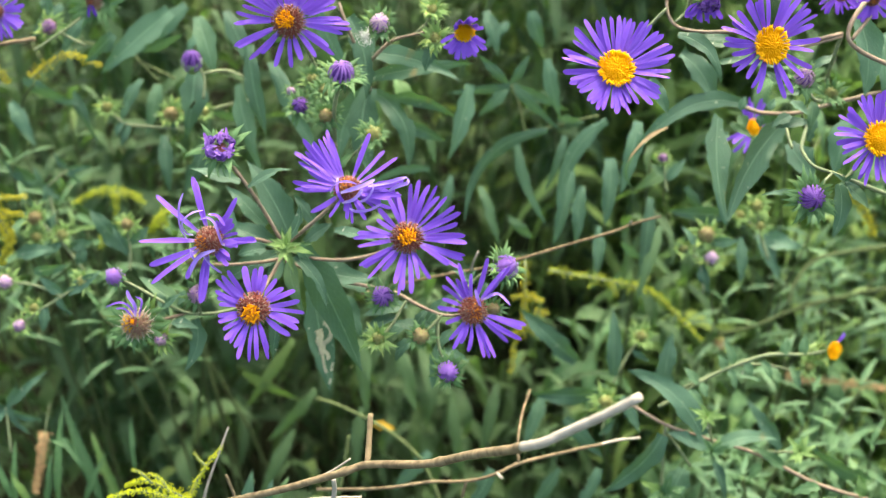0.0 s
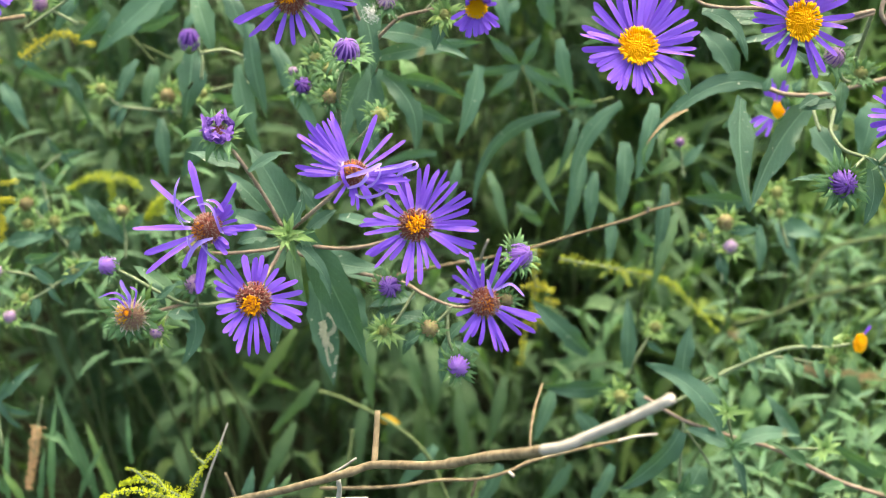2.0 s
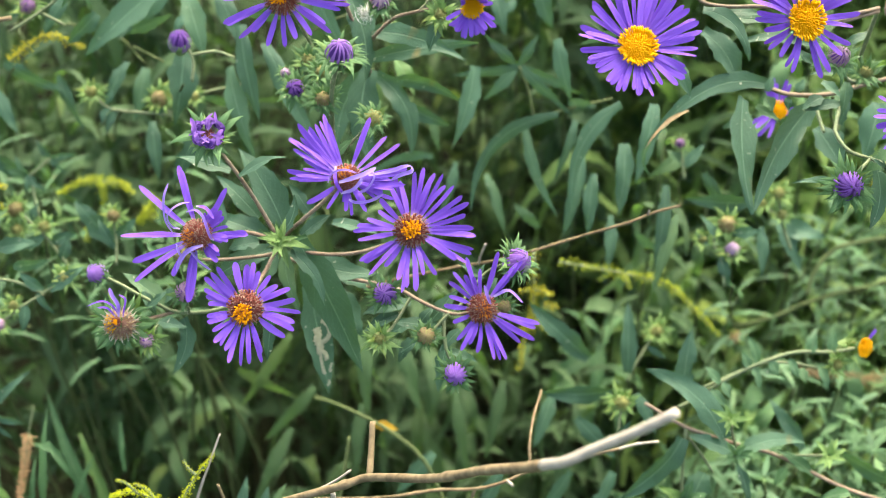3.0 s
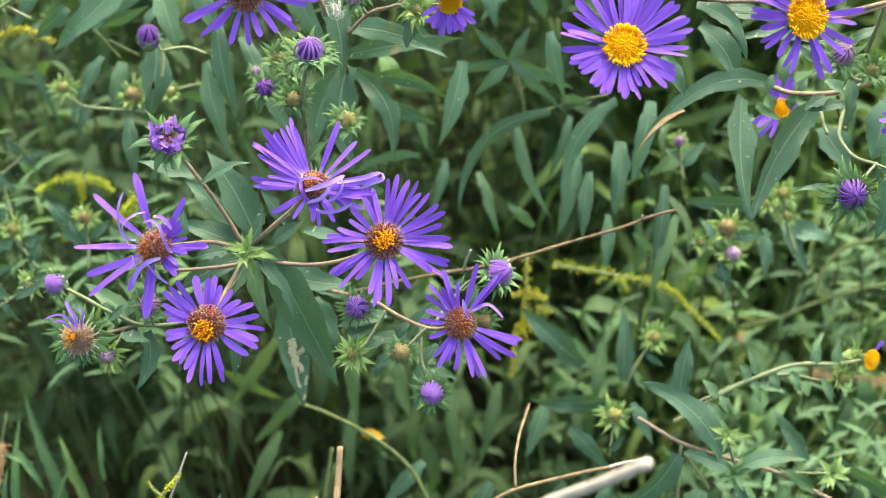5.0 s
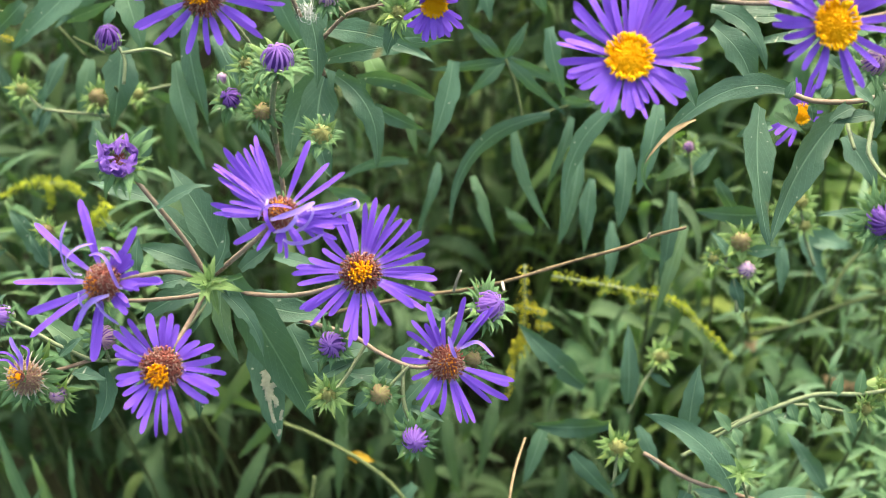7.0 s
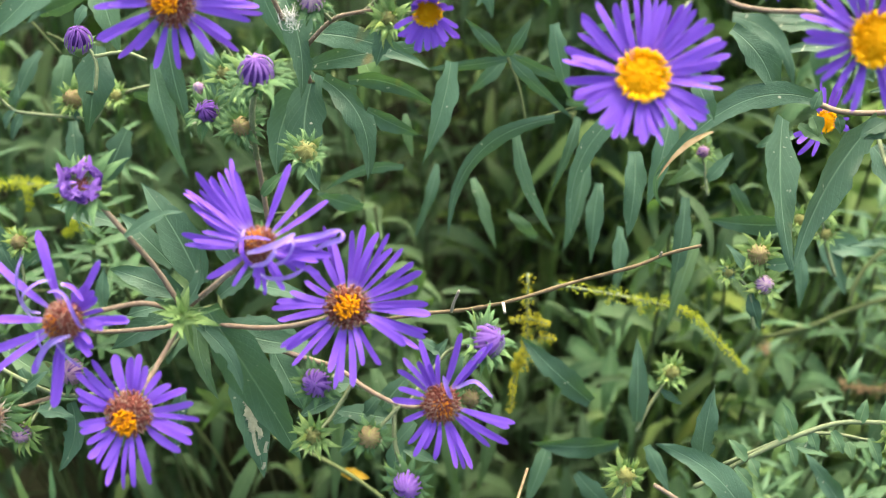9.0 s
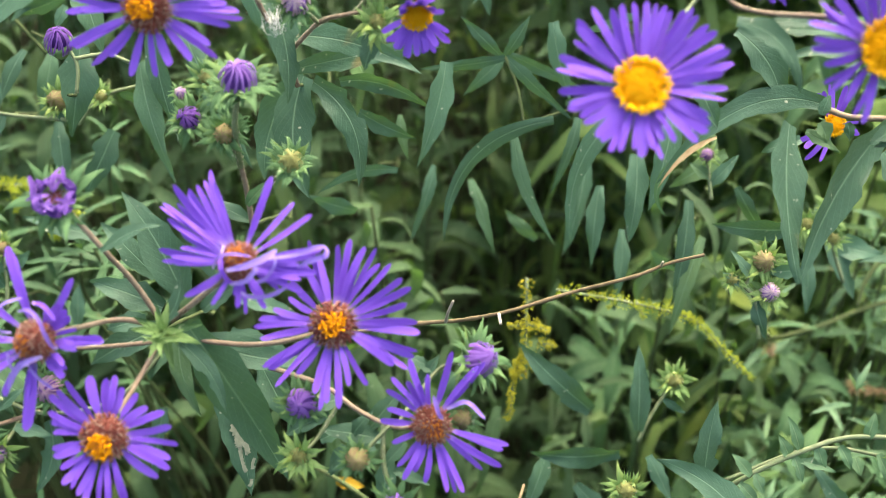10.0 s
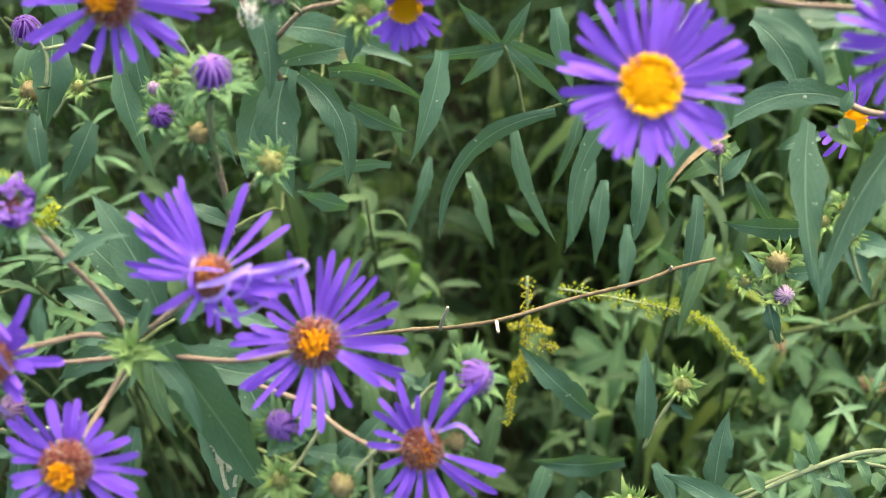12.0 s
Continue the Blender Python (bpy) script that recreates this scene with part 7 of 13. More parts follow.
plume(plant, [(0.0600, 0.5115, 0.6352), (0.0890, 0.5084, 0.6311), (0.1115, 0.5052, 0.6271), (0.1228, 0.5022, 0.6233), (0.1341, 0.4953, 0.6144), (0.1477, 0.4863, 0.6029)], GOLDENROD_LIME, 0.00279, 330, STEM_GREEN)
plume(plant, [(0.0914, 0.5223, 0.6197), (0.0848, 0.5190, 0.6155)], GOLDENROD_LIME, 0.00215, 40, STEM_GREEN)
plume(plant, [(0.0980, 0.5211, 0.6181), (0.1020, 0.5160, 0.6116)], GOLDENROD_LIME, 0.00215, 50, STEM_GREEN)
plume(plant, [(0.1113, 0.5194, 0.6160), (0.1212, 0.5223, 0.6197)], GOLDENROD_LIME, 0.00238, 60, STEM_GREEN)

plant = thing("goldenrod", (0.0810, 0.8148, 0.0), "yellow goldenrod hanging among leaves", "goldenrod", "goldenrods")
stem(plant, [(0.0474, 0.5106, 0.6267), (0.0534, 0.5835, 0.5545), (0.0636, 0.6709, 0.4646), (0.0718, 0.7584, 0.3448), (0.0778, 0.8084, 0.0000)], 0.00074, 0.00081, STEM_DARK, "main_stem", sides=5)
plume(plant, [(0.0483, 0.4988, 0.6262), (0.0564, 0.4968, 0.6237)], GOLDENROD, 0.00277, 60, STEM_GREEN)
plume(plant, [(0.0483, 0.4988, 0.6262), (0.0387, 0.4982, 0.6254)], GOLDENROD, 0.00254, 60, STEM_GREEN)
plume(plant, [(0.0467, 0.5116, 0.6426), (0.0461, 0.4919, 0.6174), (0.0419, 0.4859, 0.6098), (0.0387, 0.4721, 0.5921)], GOLDENROD, 0.00277, 240, STEM_GREEN)
plume(plant, [(0.0516, 0.4938, 0.6199), (0.0596, 0.4926, 0.6184)], GOLDENROD, 0.00254, 50, STEM_GREEN)
plume(plant, [(0.0467, 0.4889, 0.6136), (0.0548, 0.4844, 0.6078)], GOLDENROD, 0.00231, 50, STEM_GREEN)
plume(plant, [(0.0467, 0.4859, 0.6098), (0.0397, 0.4850, 0.6085)], GOLDENROD, 0.00323, 80, STEM_GREEN)

plant = thing("goldenrod", (-0.1809, 0.5735, 0.0), "lime-yellow goldenrod tip beside dry stalks", "goldenrod", "goldenrods")
stem(plant, [(-0.1165, 0.3194, 0.6603), (-0.1445, 0.3715, 0.5757), (-0.1751, 0.4341, 0.4710), (-0.2077, 0.4967, 0.3363), (-0.2017, 0.5467, 0.0000)], 0.00055, 0.00060, STEM_DARK, "main_stem", sides=5)
plume(plant, [(-0.1083, 0.3164, 0.6639), (-0.1047, 0.3223, 0.6714), (-0.0999, 0.3274, 0.6780), (-0.0928, 0.3326, 0.6845)], GOLDENROD_LIT, 0.00172, 200, STEM_GREEN)
plume(plant, [(-0.1049, 0.3150, 0.6693), (-0.1144, 0.3182, 0.6734), (-0.1238, 0.3205, 0.6764), (-0.1328, 0.3193, 0.6749)], GOLDENROD_LIT, 0.00204, 220, STEM_GREEN)
plume(plant, [(-0.1039, 0.3113, 0.6719), (-0.1156, 0.3137, 0.6751), (-0.1273, 0.3149, 0.6765), (-0.1390, 0.3129, 0.6740)], GOLDENROD_LIT, 0.00202, 240, STEM_GREEN)
plume(plant, [(-0.1133, 0.3146, 0.6762), (-0.1168, 0.3178, 0.6802), (-0.1222, 0.3195, 0.6825)], GOLDENROD_LIT, 0.00135, 110, STEM_GREEN)
plume(plant, [(-0.1203, 0.3169, 0.6791), (-0.1250, 0.3195, 0.6825), (-0.1292, 0.3204, 0.6836)], GOLDENROD_LIT, 0.00118, 90, STEM_GREEN)
plume(plant, [(-0.1180, 0.3146, 0.6762), (-0.1222, 0.3120, 0.6729), (-0.1273, 0.3106, 0.6710)], GOLDENROD_LIT, 0.00135, 110, STEM_GREEN)
plume(plant, [(-0.0990, 0.3244, 0.6814), (-0.1025, 0.3263, 0.6838), (-0.1040, 0.3280, 0.6861)], GOLDENROD_LIT, 0.00102, 60, STEM_GREEN)

plant = thing("goldenrod", (0.3723, 0.8371, 0.0), "yellow goldenrod behind the asters", "goldenrod", "goldenrods")
stem(plant, [(0.2470, 0.5366, 0.6600), (0.2842, 0.6088, 0.5975), (0.3317, 0.6953, 0.5194), (0.3773, 0.7819, 0.4112), (0.3833, 0.8319, 0.0000)], 0.00074, 0.00081, STEM_DARK, "main_stem", sides=5)
plume(plant, [(0.2372, 0.5527, 0.6586), (0.2454, 0.5486, 0.6533), (0.2521, 0.5374, 0.6390)], GOLDENROD, 0.00382, 160, STEM_GREEN)

# ---- dead wood and stalks

plant = thing("dead_branch", (-0.1362, 0.5575, 0.0), "bare tan dead branch with a bleached broken end", "branch")
stem(plant, [(-0.0901, 0.2970, 0.6903), (-0.0760, 0.2957, 0.6959), (-0.0608, 0.2887, 0.7089), (-0.0378, 0.2803, 0.7275), (-0.0272, 0.2792, 0.7334), (-0.0065, 0.2611, 0.7542), (0.0081, 0.2446, 0.7771), (0.0190, 0.2272, 0.7987), (0.0231, 0.2202, 0.8080)], 0.00134, 0.00150, BARK, "branch", rough=0.09, knots=13, sides=12)
stem(plant, [(0.0223, 0.2207, 0.8072), (0.0272, 0.2161, 0.8139), (0.0329, 0.2147, 0.8194), (0.0420, 0.2098, 0.8313), (0.0496, 0.2063, 0.8415)], 0.00146, 0.00121, BLEACHED, "broken_end", rough=0.05, knots=0, label="bleached white broken end", sides=10)
stem(plant, [(-0.0274, 0.2804, 0.7314), (-0.0270, 0.2892, 0.7352), (-0.0266, 0.2969, 0.7414)], 0.00123, 0.00104, BARK, "side_twig", rough=0.08)
stem(plant, [(-0.0498, 0.2859, 0.7164), (-0.0407, 0.2871, 0.7216), (-0.0342, 0.2882, 0.7266)], 0.00053, 0.00042, BLEACHED, "side_twig")
stem(plant, [(-0.0403, 0.2821, 0.7224), (-0.0403, 0.2822, 0.7153), (-0.0420, 0.2813, 0.7068)], 0.00093, 0.00095, BLEACHED, "side_twig")
stem(plant, [(-0.0308, 0.2868, 0.7066), (-0.0475, 0.2836, 0.7098), (-0.0557, 0.2814, 0.7105)], 0.00054, 0.00042, BLEACHED, "side_twig")

plant = thing("dead_twig", (0.0001, 0.6095, 0.0), "thin brown dead twig with a side shoot", "twig")
stem(plant, [(-0.0544, 0.3274, 0.6632), (-0.0353, 0.3304, 0.6597), (-0.0208, 0.3339, 0.6570), (-0.0060, 0.3383, 0.6552), (0.0116, 0.3416, 0.6521), (0.0242, 0.3436, 0.6547), (0.0342, 0.3464, 0.6583), (0.0549, 0.3526, 0.6588), (0.0714, 0.3548, 0.6616)], 0.00073, 0.00076, BARK, "twig", rough=0.1, knots=10)
stem(plant, [(0.0701, 0.3546, 0.6614), (0.0797, 0.3590, 0.6597), (0.0899, 0.3627, 0.6571)], 0.00076, 0.00052, BLEACHED, "twig_end")
stem(plant, [(0.0337, 0.3464, 0.6583), (0.0338, 0.3565, 0.6639), (0.0364, 0.3698, 0.6663), (0.0408, 0.3858, 0.6648)], 0.00063, 0.00053, BARK, "side_twig")
stem(plant, [(0.0103, 0.3414, 0.6519), (0.0086, 0.3401, 0.6428)], 0.00076, 0.00076, BARK, "side_twig")
stem(plant, [(0.0242, 0.3436, 0.6547), (0.0260, 0.3394, 0.6566)], 0.00076, 0.00062, BLEACHED, "side_twig")

plant = thing("dead_twig", (0.1030, 0.7445, 0.0), "thin tan dead twig crossing behind the flowers", "twig")
stem(plant, [(-0.0413, 0.4480, 0.6712), (-0.0136, 0.4382, 0.6879), (0.0044, 0.4334, 0.6964), (0.0178, 0.4278, 0.7038), (0.0347, 0.4234, 0.7128), (0.0572, 0.4275, 0.7181), (0.0778, 0.4276, 0.7256), (0.0896, 0.4304, 0.7291), (0.1010, 0.4305, 0.7329)], 0.00079, 0.00059, BARK, "twig", rough=0.12, knots=8)
stem(plant, [(0.0135, 0.4274, 0.7034), (0.0144, 0.4261, 0.7090), (0.0164, 0.4257, 0.7158)], 0.00067, 0.00046, BLEACHED, "side_twig")
stem(plant, [(0.0321, 0.4229, 0.7122), (0.0326, 0.4176, 0.7127)], 0.00066, 0.00053, BLEACHED, "side_twig")
stem(plant, [(0.0870, 0.4299, 0.7285), (0.0868, 0.4274, 0.7326)], 0.00053, 0.00039, BLEACHED, "side_twig")

plant = thing("dead_twig", (-0.2976, 0.7987, 0.0), "short tan twig, broken off", "twig")
stem(plant, [(-0.2162, 0.4673, 0.7984), (-0.1991, 0.4653, 0.8031), (-0.1902, 0.4662, 0.8043), (-0.1833, 0.4669, 0.8051)], 0.00102, 0.00102, BARK, "twig", rough=0.1)

plant = thing("dry_stalk", (-0.1550, 0.5885, 0.0), "thin bleached dry grass stalk", "stalk")
stem(plant, [(-0.1033, 0.3186, 0.6593), (-0.0992, 0.3253, 0.6715), (-0.0944, 0.3311, 0.6827), (-0.0906, 0.3376, 0.6909)], 0.00072, 0.00036, BLEACHED, "stalk")

plant = thing("dry_stalk", (-0.1392, 0.5892, 0.0), "short brown dry stalk, snapped off", "stalk")
stem(plant, [(-0.0864, 0.3194, 0.6603), (-0.0896, 0.3231, 0.6687), (-0.0916, 0.3252, 0.6751)], 0.00072, 0.00060, BARK, "stalk")

plant = thing("dry_stalk", (-0.0703, 0.6847, 0.0), "faded grey dry stalk among leaves", "stalk")
stem(plant, [(-0.0553, 0.4022, 0.5685), (-0.0523, 0.4133, 0.5827), (-0.0502, 0.4225, 0.5945)], 0.00105, 0.00090, STEM_DARK, "stalk")

plant = thing("seed_head", (-0.3213, 0.6884, 0.0), "brown fluffy seed head on a stalk", "seed head")
stem(plant, [(-0.2152, 0.4454, 0.5945), (-0.2176, 0.4368, 0.5836), (-0.2213, 0.4235, 0.5665), (-0.2232, 0.4155, 0.5563)], 0.00042, 0.00042, STEM_GREEN, "stalk")
plume(plant, [(-0.2176, 0.4359, 0.5823), (-0.2195, 0.4292, 0.5738), (-0.2213, 0.4216, 0.5641), (-0.2232, 0.4155, 0.5563)], SEED, 0.00267, 300, STEM_GREEN)

plant = thing("weed_stem", (-0.0355, 0.7314, 0.0), "bent green weed stem with one yellowed leaf", "weed")
stem(plant, [(-0.0742, 0.4793, 0.5646), (-0.0569, 0.4694, 0.5667), (-0.0303, 0.4546, 0.5623), (-0.0125, 0.4416, 0.5530), (0.0003, 0.4248, 0.5316)], 0.00089, 0.00115, STEM_DARK, "stem")
leaf(plant, (-0.0400, 0.4603, 0.5623), (-0.0335, 0.4589, 0.5622), (-0.0270, 0.4587, 0.5600), 0.0070, (0.06, -0.36, 0.93), YELLOW_LEAF)

# ---- middle-distance asters with drooping leaves

def drooping_leaf(plant, base, mid, tip, width, normal, mat=None):
    """A long leaf that hangs down past its middle."""
    base, mid, tip = Vector(base), Vector(mid), Vector(tip)
    ln = (tip - base).length
    leaf(plant, base, base + (mid - base) * 1.10, base + (tip - base) * 1.10 + Vector((0, -0.01, -0.04)) * ln, width * 0.95, normal, mat, curl=0.25)


plant = thing("aster_plant", (0.0662, 0.8814, 0.0), "leafless-topped aster with spreading drooping leaves", "aster", "asters")
stem(plant, [(0.0371, 0.5490, 0.7344), (0.0417, 0.6335, 0.6772), (0.0501, 0.7349, 0.6053), (0.0565, 0.8363, 0.5033), (0.0625, 0.8863, 0.0000)], 0.00060, 0.00066, STEM_DARK, "main_stem", sides=5)
stem(plant, [(0.0363, 0.5371, 0.7412), (0.0408, 0.5297, 0.7318), (0.0438, 0.5205, 0.7199)], 0.00068, 0.00068, STEM_DARK, "stem")
drooping_leaf(plant, (0.0363, 0.5371, 0.7412), (0.0477, 0.5281, 0.7336), (0.0604, 0.5238, 0.7242), 0.0072, (-0.27, -0.91, 0.33))
drooping_leaf(plant, (0.0348, 0.5371, 0.7412), (0.0270, 0.5404, 0.7482), (0.0198, 0.5468, 0.7535), 0.0067, (-0.17, -0.86, 0.47))
drooping_leaf(plant, (0.0363, 0.5375, 0.7417), (0.0414, 0.5409, 0.7482), (0.0453, 0.5468, 0.7535), 0.0072, (0.38, -0.85, 0.37))
drooping_leaf(plant, (0.0363, 0.5368, 0.7408), (0.0207, 0.5335, 0.7401), (0.0048, 0.5353, 0.7389), 0.0062, (0.04, -0.99, 0.10))
drooping_leaf(plant, (0.0364, 0.5599, 0.7264), (0.0289, 0.5540, 0.7215), (0.0207, 0.5512, 0.7153), 0.0085, (0.19, -0.89, 0.42))
drooping_leaf(plant, (0.0383, 0.5529, 0.7322), (0.0522, 0.5468, 0.7280), (0.0668, 0.5453, 0.7224), 0.0064, (-0.15, -0.94, 0.29))

plant = thing("aster_plant", (0.1035, 0.8604, 0.0), "aster stem with long drooping leaves", "aster", "asters")
stem(plant, [(0.0617, 0.5348, 0.7163), (0.0707, 0.6168, 0.6557), (0.0844, 0.7152, 0.5799), (0.0962, 0.8136, 0.4740), (0.1022, 0.8636, 0.0000)], 0.00060, 0.00066, STEM_DARK, "main_stem", sides=5)
stem(plant, [(0.0348, 0.5186, 0.7176), (0.0604, 0.5238, 0.7242), (0.0829, 0.5270, 0.7282)], 0.00068, 0.00068, STEM_DARK, "stem")
drooping_leaf(plant, (0.0550, 0.5143, 0.7267), (0.0262, 0.5044, 0.7174), (0.0154, 0.4888, 0.6940), 0.0090, (0.31, -0.89, 0.32))
drooping_leaf(plant, (0.0861, 0.5174, 0.7306), (0.0678, 0.5039, 0.7166), (0.0639, 0.4888, 0.6940), 0.0109, (0.19, -0.83, 0.53))
drooping_leaf(plant, (0.0553, 0.5455, 0.7519), (0.0575, 0.5349, 0.7417), (0.0619, 0.5279, 0.7294), 0.0111, (-0.47, -0.76, 0.45))
drooping_leaf(plant, (0.0399, 0.5263, 0.7127), (0.0442, 0.5117, 0.6969), (0.0552, 0.5009, 0.6803), 0.0073, (-0.16, -0.81, 0.56))
drooping_leaf(plant, (0.0687, 0.5511, 0.7005), (0.0644, 0.5404, 0.6902), (0.0576, 0.5335, 0.6780), 0.0086, (0.50, -0.78, 0.37))
drooping_leaf(plant, (0.0889, 0.5131, 0.7105), (0.0884, 0.5015, 0.6994), (0.0859, 0.4937, 0.6856), 0.0135, (0.39, -0.75, 0.54))
drooping_leaf(plant, (0.0604, 0.5260, 0.7270), (0.0671, 0.5245, 0.7266), (0.0739, 0.5251, 0.7259), 0.0072, (-0.06, -0.99, 0.13))
drooping_leaf(plant, (0.0771, 0.5261, 0.6831), (0.0748, 0.5146, 0.6723), (0.0740, 0.5068, 0.6584), 0.0100, (-0.32, -0.73, 0.61))
drooping_leaf(plant, (0.0993, 0.5020, 0.7402), (0.0956, 0.4896, 0.7287), (0.0907, 0.4816, 0.7141), 0.0115, (0.21, -0.80, 0.56))
drooping_leaf(plant, (0.0850, 0.5240, 0.7684), (0.0751, 0.5207, 0.7665), (0.0649, 0.5205, 0.7639), 0.0060, (0.12, -0.97, 0.21))

plant = thing("aster_plant", (0.1894, 0.8360, 0.0), "aster stem with long drooping leaves", "aster", "asters")
stem(plant, [(0.1204, 0.5273, 0.6628), (0.1388, 0.6033, 0.5964), (0.1639, 0.6945, 0.5136), (0.1870, 0.7856, 0.4007), (0.1930, 0.8356, 0.0000)], 0.00062, 0.00069, STEM_DARK, "main_stem", sides=5)
drooping_leaf(plant, (0.1148, 0.5222, 0.6782), (0.1126, 0.5071, 0.6640), (0.1085, 0.4971, 0.6461), 0.0100, (0.29, -0.78, 0.55))
drooping_leaf(plant, (0.1210, 0.5126, 0.6658), (0.1141, 0.4987, 0.6531), (0.1085, 0.4894, 0.6362), 0.0085, (-0.21, -0.73, 0.66))
drooping_leaf(plant, (0.1332, 0.5187, 0.6883), (0.1391, 0.5103, 0.6802), (0.1472, 0.5054, 0.6713), 0.0084, (-0.54, -0.82, 0.19))
drooping_leaf(plant, (0.0914, 0.5415, 0.6442), (0.0907, 0.5292, 0.6326), (0.0881, 0.5211, 0.6181), 0.0095, (0.34, -0.76, 0.55))
drooping_leaf(plant, (0.1047, 0.5353, 0.6364), (0.1108, 0.5311, 0.6325), (0.1179, 0.5292, 0.6285), 0.0079, (-0.40, -0.91, 0.03))
drooping_leaf(plant, (0.0749, 0.5618, 0.6703), (0.0714, 0.5471, 0.6561), (0.0649, 0.5374, 0.6390), 0.0132, (0.47, -0.76, 0.44))
drooping_leaf(plant, (0.0534, 0.5553, 0.6253), (0.0460, 0.5581, 0.6311), (0.0397, 0.5637, 0.6361), 0.0082, (-0.34, -0.90, 0.27))
drooping_leaf(plant, (0.1332, 0.5451, 0.6855), (0.1221, 0.5394, 0.6816), (0.1108, 0.5372, 0.6754), 0.0113, (0.04, -0.83, 0.56))

plant = thing("aster_plant", (-0.0157, 0.8560, 0.0), "dark leafy aster in the middle of the patch", "aster", "asters")
stem(plant, [(-0.0171, 0.5356, 0.6880), (-0.0221, 0.6155, 0.6241), (-0.0253, 0.7113, 0.5441), (-0.0304, 0.8072, 0.4342), (-0.0244, 0.8572, 0.0000)], 0.00062, 0.00068, STEM_DARK, "main_stem", sides=5)
drooping_leaf(plant, (-0.0072, 0.5094, 0.7057), (-0.0221, 0.5079, 0.7057), (-0.0372, 0.5048, 0.6998), 0.0062, (0.08, -0.94, 0.33))
drooping_leaf(plant, (0.0053, 0.5598, 0.6677), (0.0015, 0.5487, 0.6570), (-0.0046, 0.5415, 0.6442), 0.0079, (0.48, -0.78, 0.41))
drooping_leaf(plant, (0.0219, 0.5557, 0.6625), (0.0268, 0.5446, 0.6523), (0.0318, 0.5374, 0.6390), 0.0079, (0.01, -0.79, 0.62))
drooping_leaf(plant, (-0.0260, 0.5130, 0.6810), (-0.0354, 0.5134, 0.6839), (-0.0445, 0.5168, 0.6859), 0.0099, (-0.12, -0.95, 0.27))
drooping_leaf(plant, (-0.0136, 0.5644, 0.7468), (-0.0063, 0.5591, 0.7423), (0.0019, 0.5567, 0.7370), 0.0084, (-0.28, -0.92, 0.27))
drooping_leaf(plant, (0.0235, 0.5777, 0.7638), (0.0269, 0.5697, 0.7565), (0.0297, 0.5644, 0.7468), 0.0099, (0.16, -0.75, 0.64))
drooping_leaf(plant, (0.0499, 0.5983, 0.7536), (0.0523, 0.5911, 0.7467), (0.0564, 0.5865, 0.7385), 0.0128, (-0.51, -0.77, 0.39))
drooping_leaf(plant, (0.0371, 0.5944, 0.7486), (0.0310, 0.5892, 0.7442), (0.0243, 0.5865, 0.7385), 0.0087, (0.19, -0.87, 0.45))
drooping_leaf(plant, (-0.0074, 0.5377, 0.7127), (-0.0064, 0.5314, 0.7067), (-0.0043, 0.5272, 0.6993), 0.0064, (-0.36, -0.77, 0.52))

plant = thing("aster_plant", (-0.1345, 0.8903, 0.0), "leafy aster behind the open head", "aster", "asters")
stem(plant, [(-0.0957, 0.5563, 0.7511), (-0.1148, 0.6410, 0.6975), (-0.1348, 0.7426, 0.6300), (-0.1568, 0.8443, 0.5325), (-0.1508, 0.8943, 0.0000)], 0.00059, 0.00065, STEM_DARK, "main_stem", sides=5)
stem(plant, [(-0.0668, 0.5442, 0.7576), (-0.0549, 0.5479, 0.7623), (-0.0429, 0.5497, 0.7647)], 0.00067, 0.00067, STEM_DARK, "stem")
drooping_leaf(plant, (-0.0988, 0.5258, 0.7707), (-0.0955, 0.5098, 0.7556), (-0.0901, 0.4993, 0.7368), 0.0129, (-0.31, -0.79, 0.53))
drooping_leaf(plant, (-0.0886, 0.5285, 0.7595), (-0.0771, 0.5108, 0.7436), (-0.0653, 0.4998, 0.7228), 0.0117, (-0.05, -0.80, 0.60))
drooping_leaf(plant, (-0.1061, 0.5213, 0.7503), (-0.1012, 0.5060, 0.7360), (-0.0944, 0.4962, 0.7182), 0.0126, (-0.27, -0.80, 0.53))
drooping_leaf(plant, (-0.0758, 0.5293, 0.7752), (-0.0858, 0.5278, 0.7754), (-0.0959, 0.5293, 0.7752), 0.0092, (0.00, -0.99, 0.12))
drooping_leaf(plant, (-0.0633, 0.5299, 0.7906), (-0.0563, 0.5170, 0.7782), (-0.0464, 0.5090, 0.7639), 0.0113, (-0.47, -0.81, 0.34))
drooping_leaf(plant, (-0.1153, 0.5612, 0.7720), (-0.1089, 0.5511, 0.7629), (-0.1033, 0.5445, 0.7507), 0.0120, (0.17, -0.73, 0.66))
drooping_leaf(plant, (-0.1249, 0.5434, 0.7200), (-0.1158, 0.5410, 0.7188), (-0.1063, 0.5415, 0.7175), 0.0074, (-0.10, -0.99, 0.03))
drooping_leaf(plant, (-0.1280, 0.5339, 0.7078), (-0.1335, 0.5244, 0.6991), (-0.1404, 0.5187, 0.6883), 0.0138, (0.29, -0.83, 0.47))
drooping_leaf(plant, (-0.1549, 0.5435, 0.7054), (-0.1531, 0.5330, 0.6957), (-0.1518, 0.5261, 0.6831), 0.0100, (0.11, -0.78, 0.62))

plant = thing("aster_plant", (-0.2397, 0.9123, 0.0), "leafy aster with broad blue-green leaves", "aster", "asters")
stem(plant, [(-0.1686, 0.5823, 0.7477), (-0.1985, 0.6655, 0.6970), (-0.2314, 0.7653, 0.6329), (-0.2663, 0.8651, 0.5388), (-0.2603, 0.9151, 0.0000)], 0.00062, 0.00068, STEM_DARK, "main_stem", sides=5)
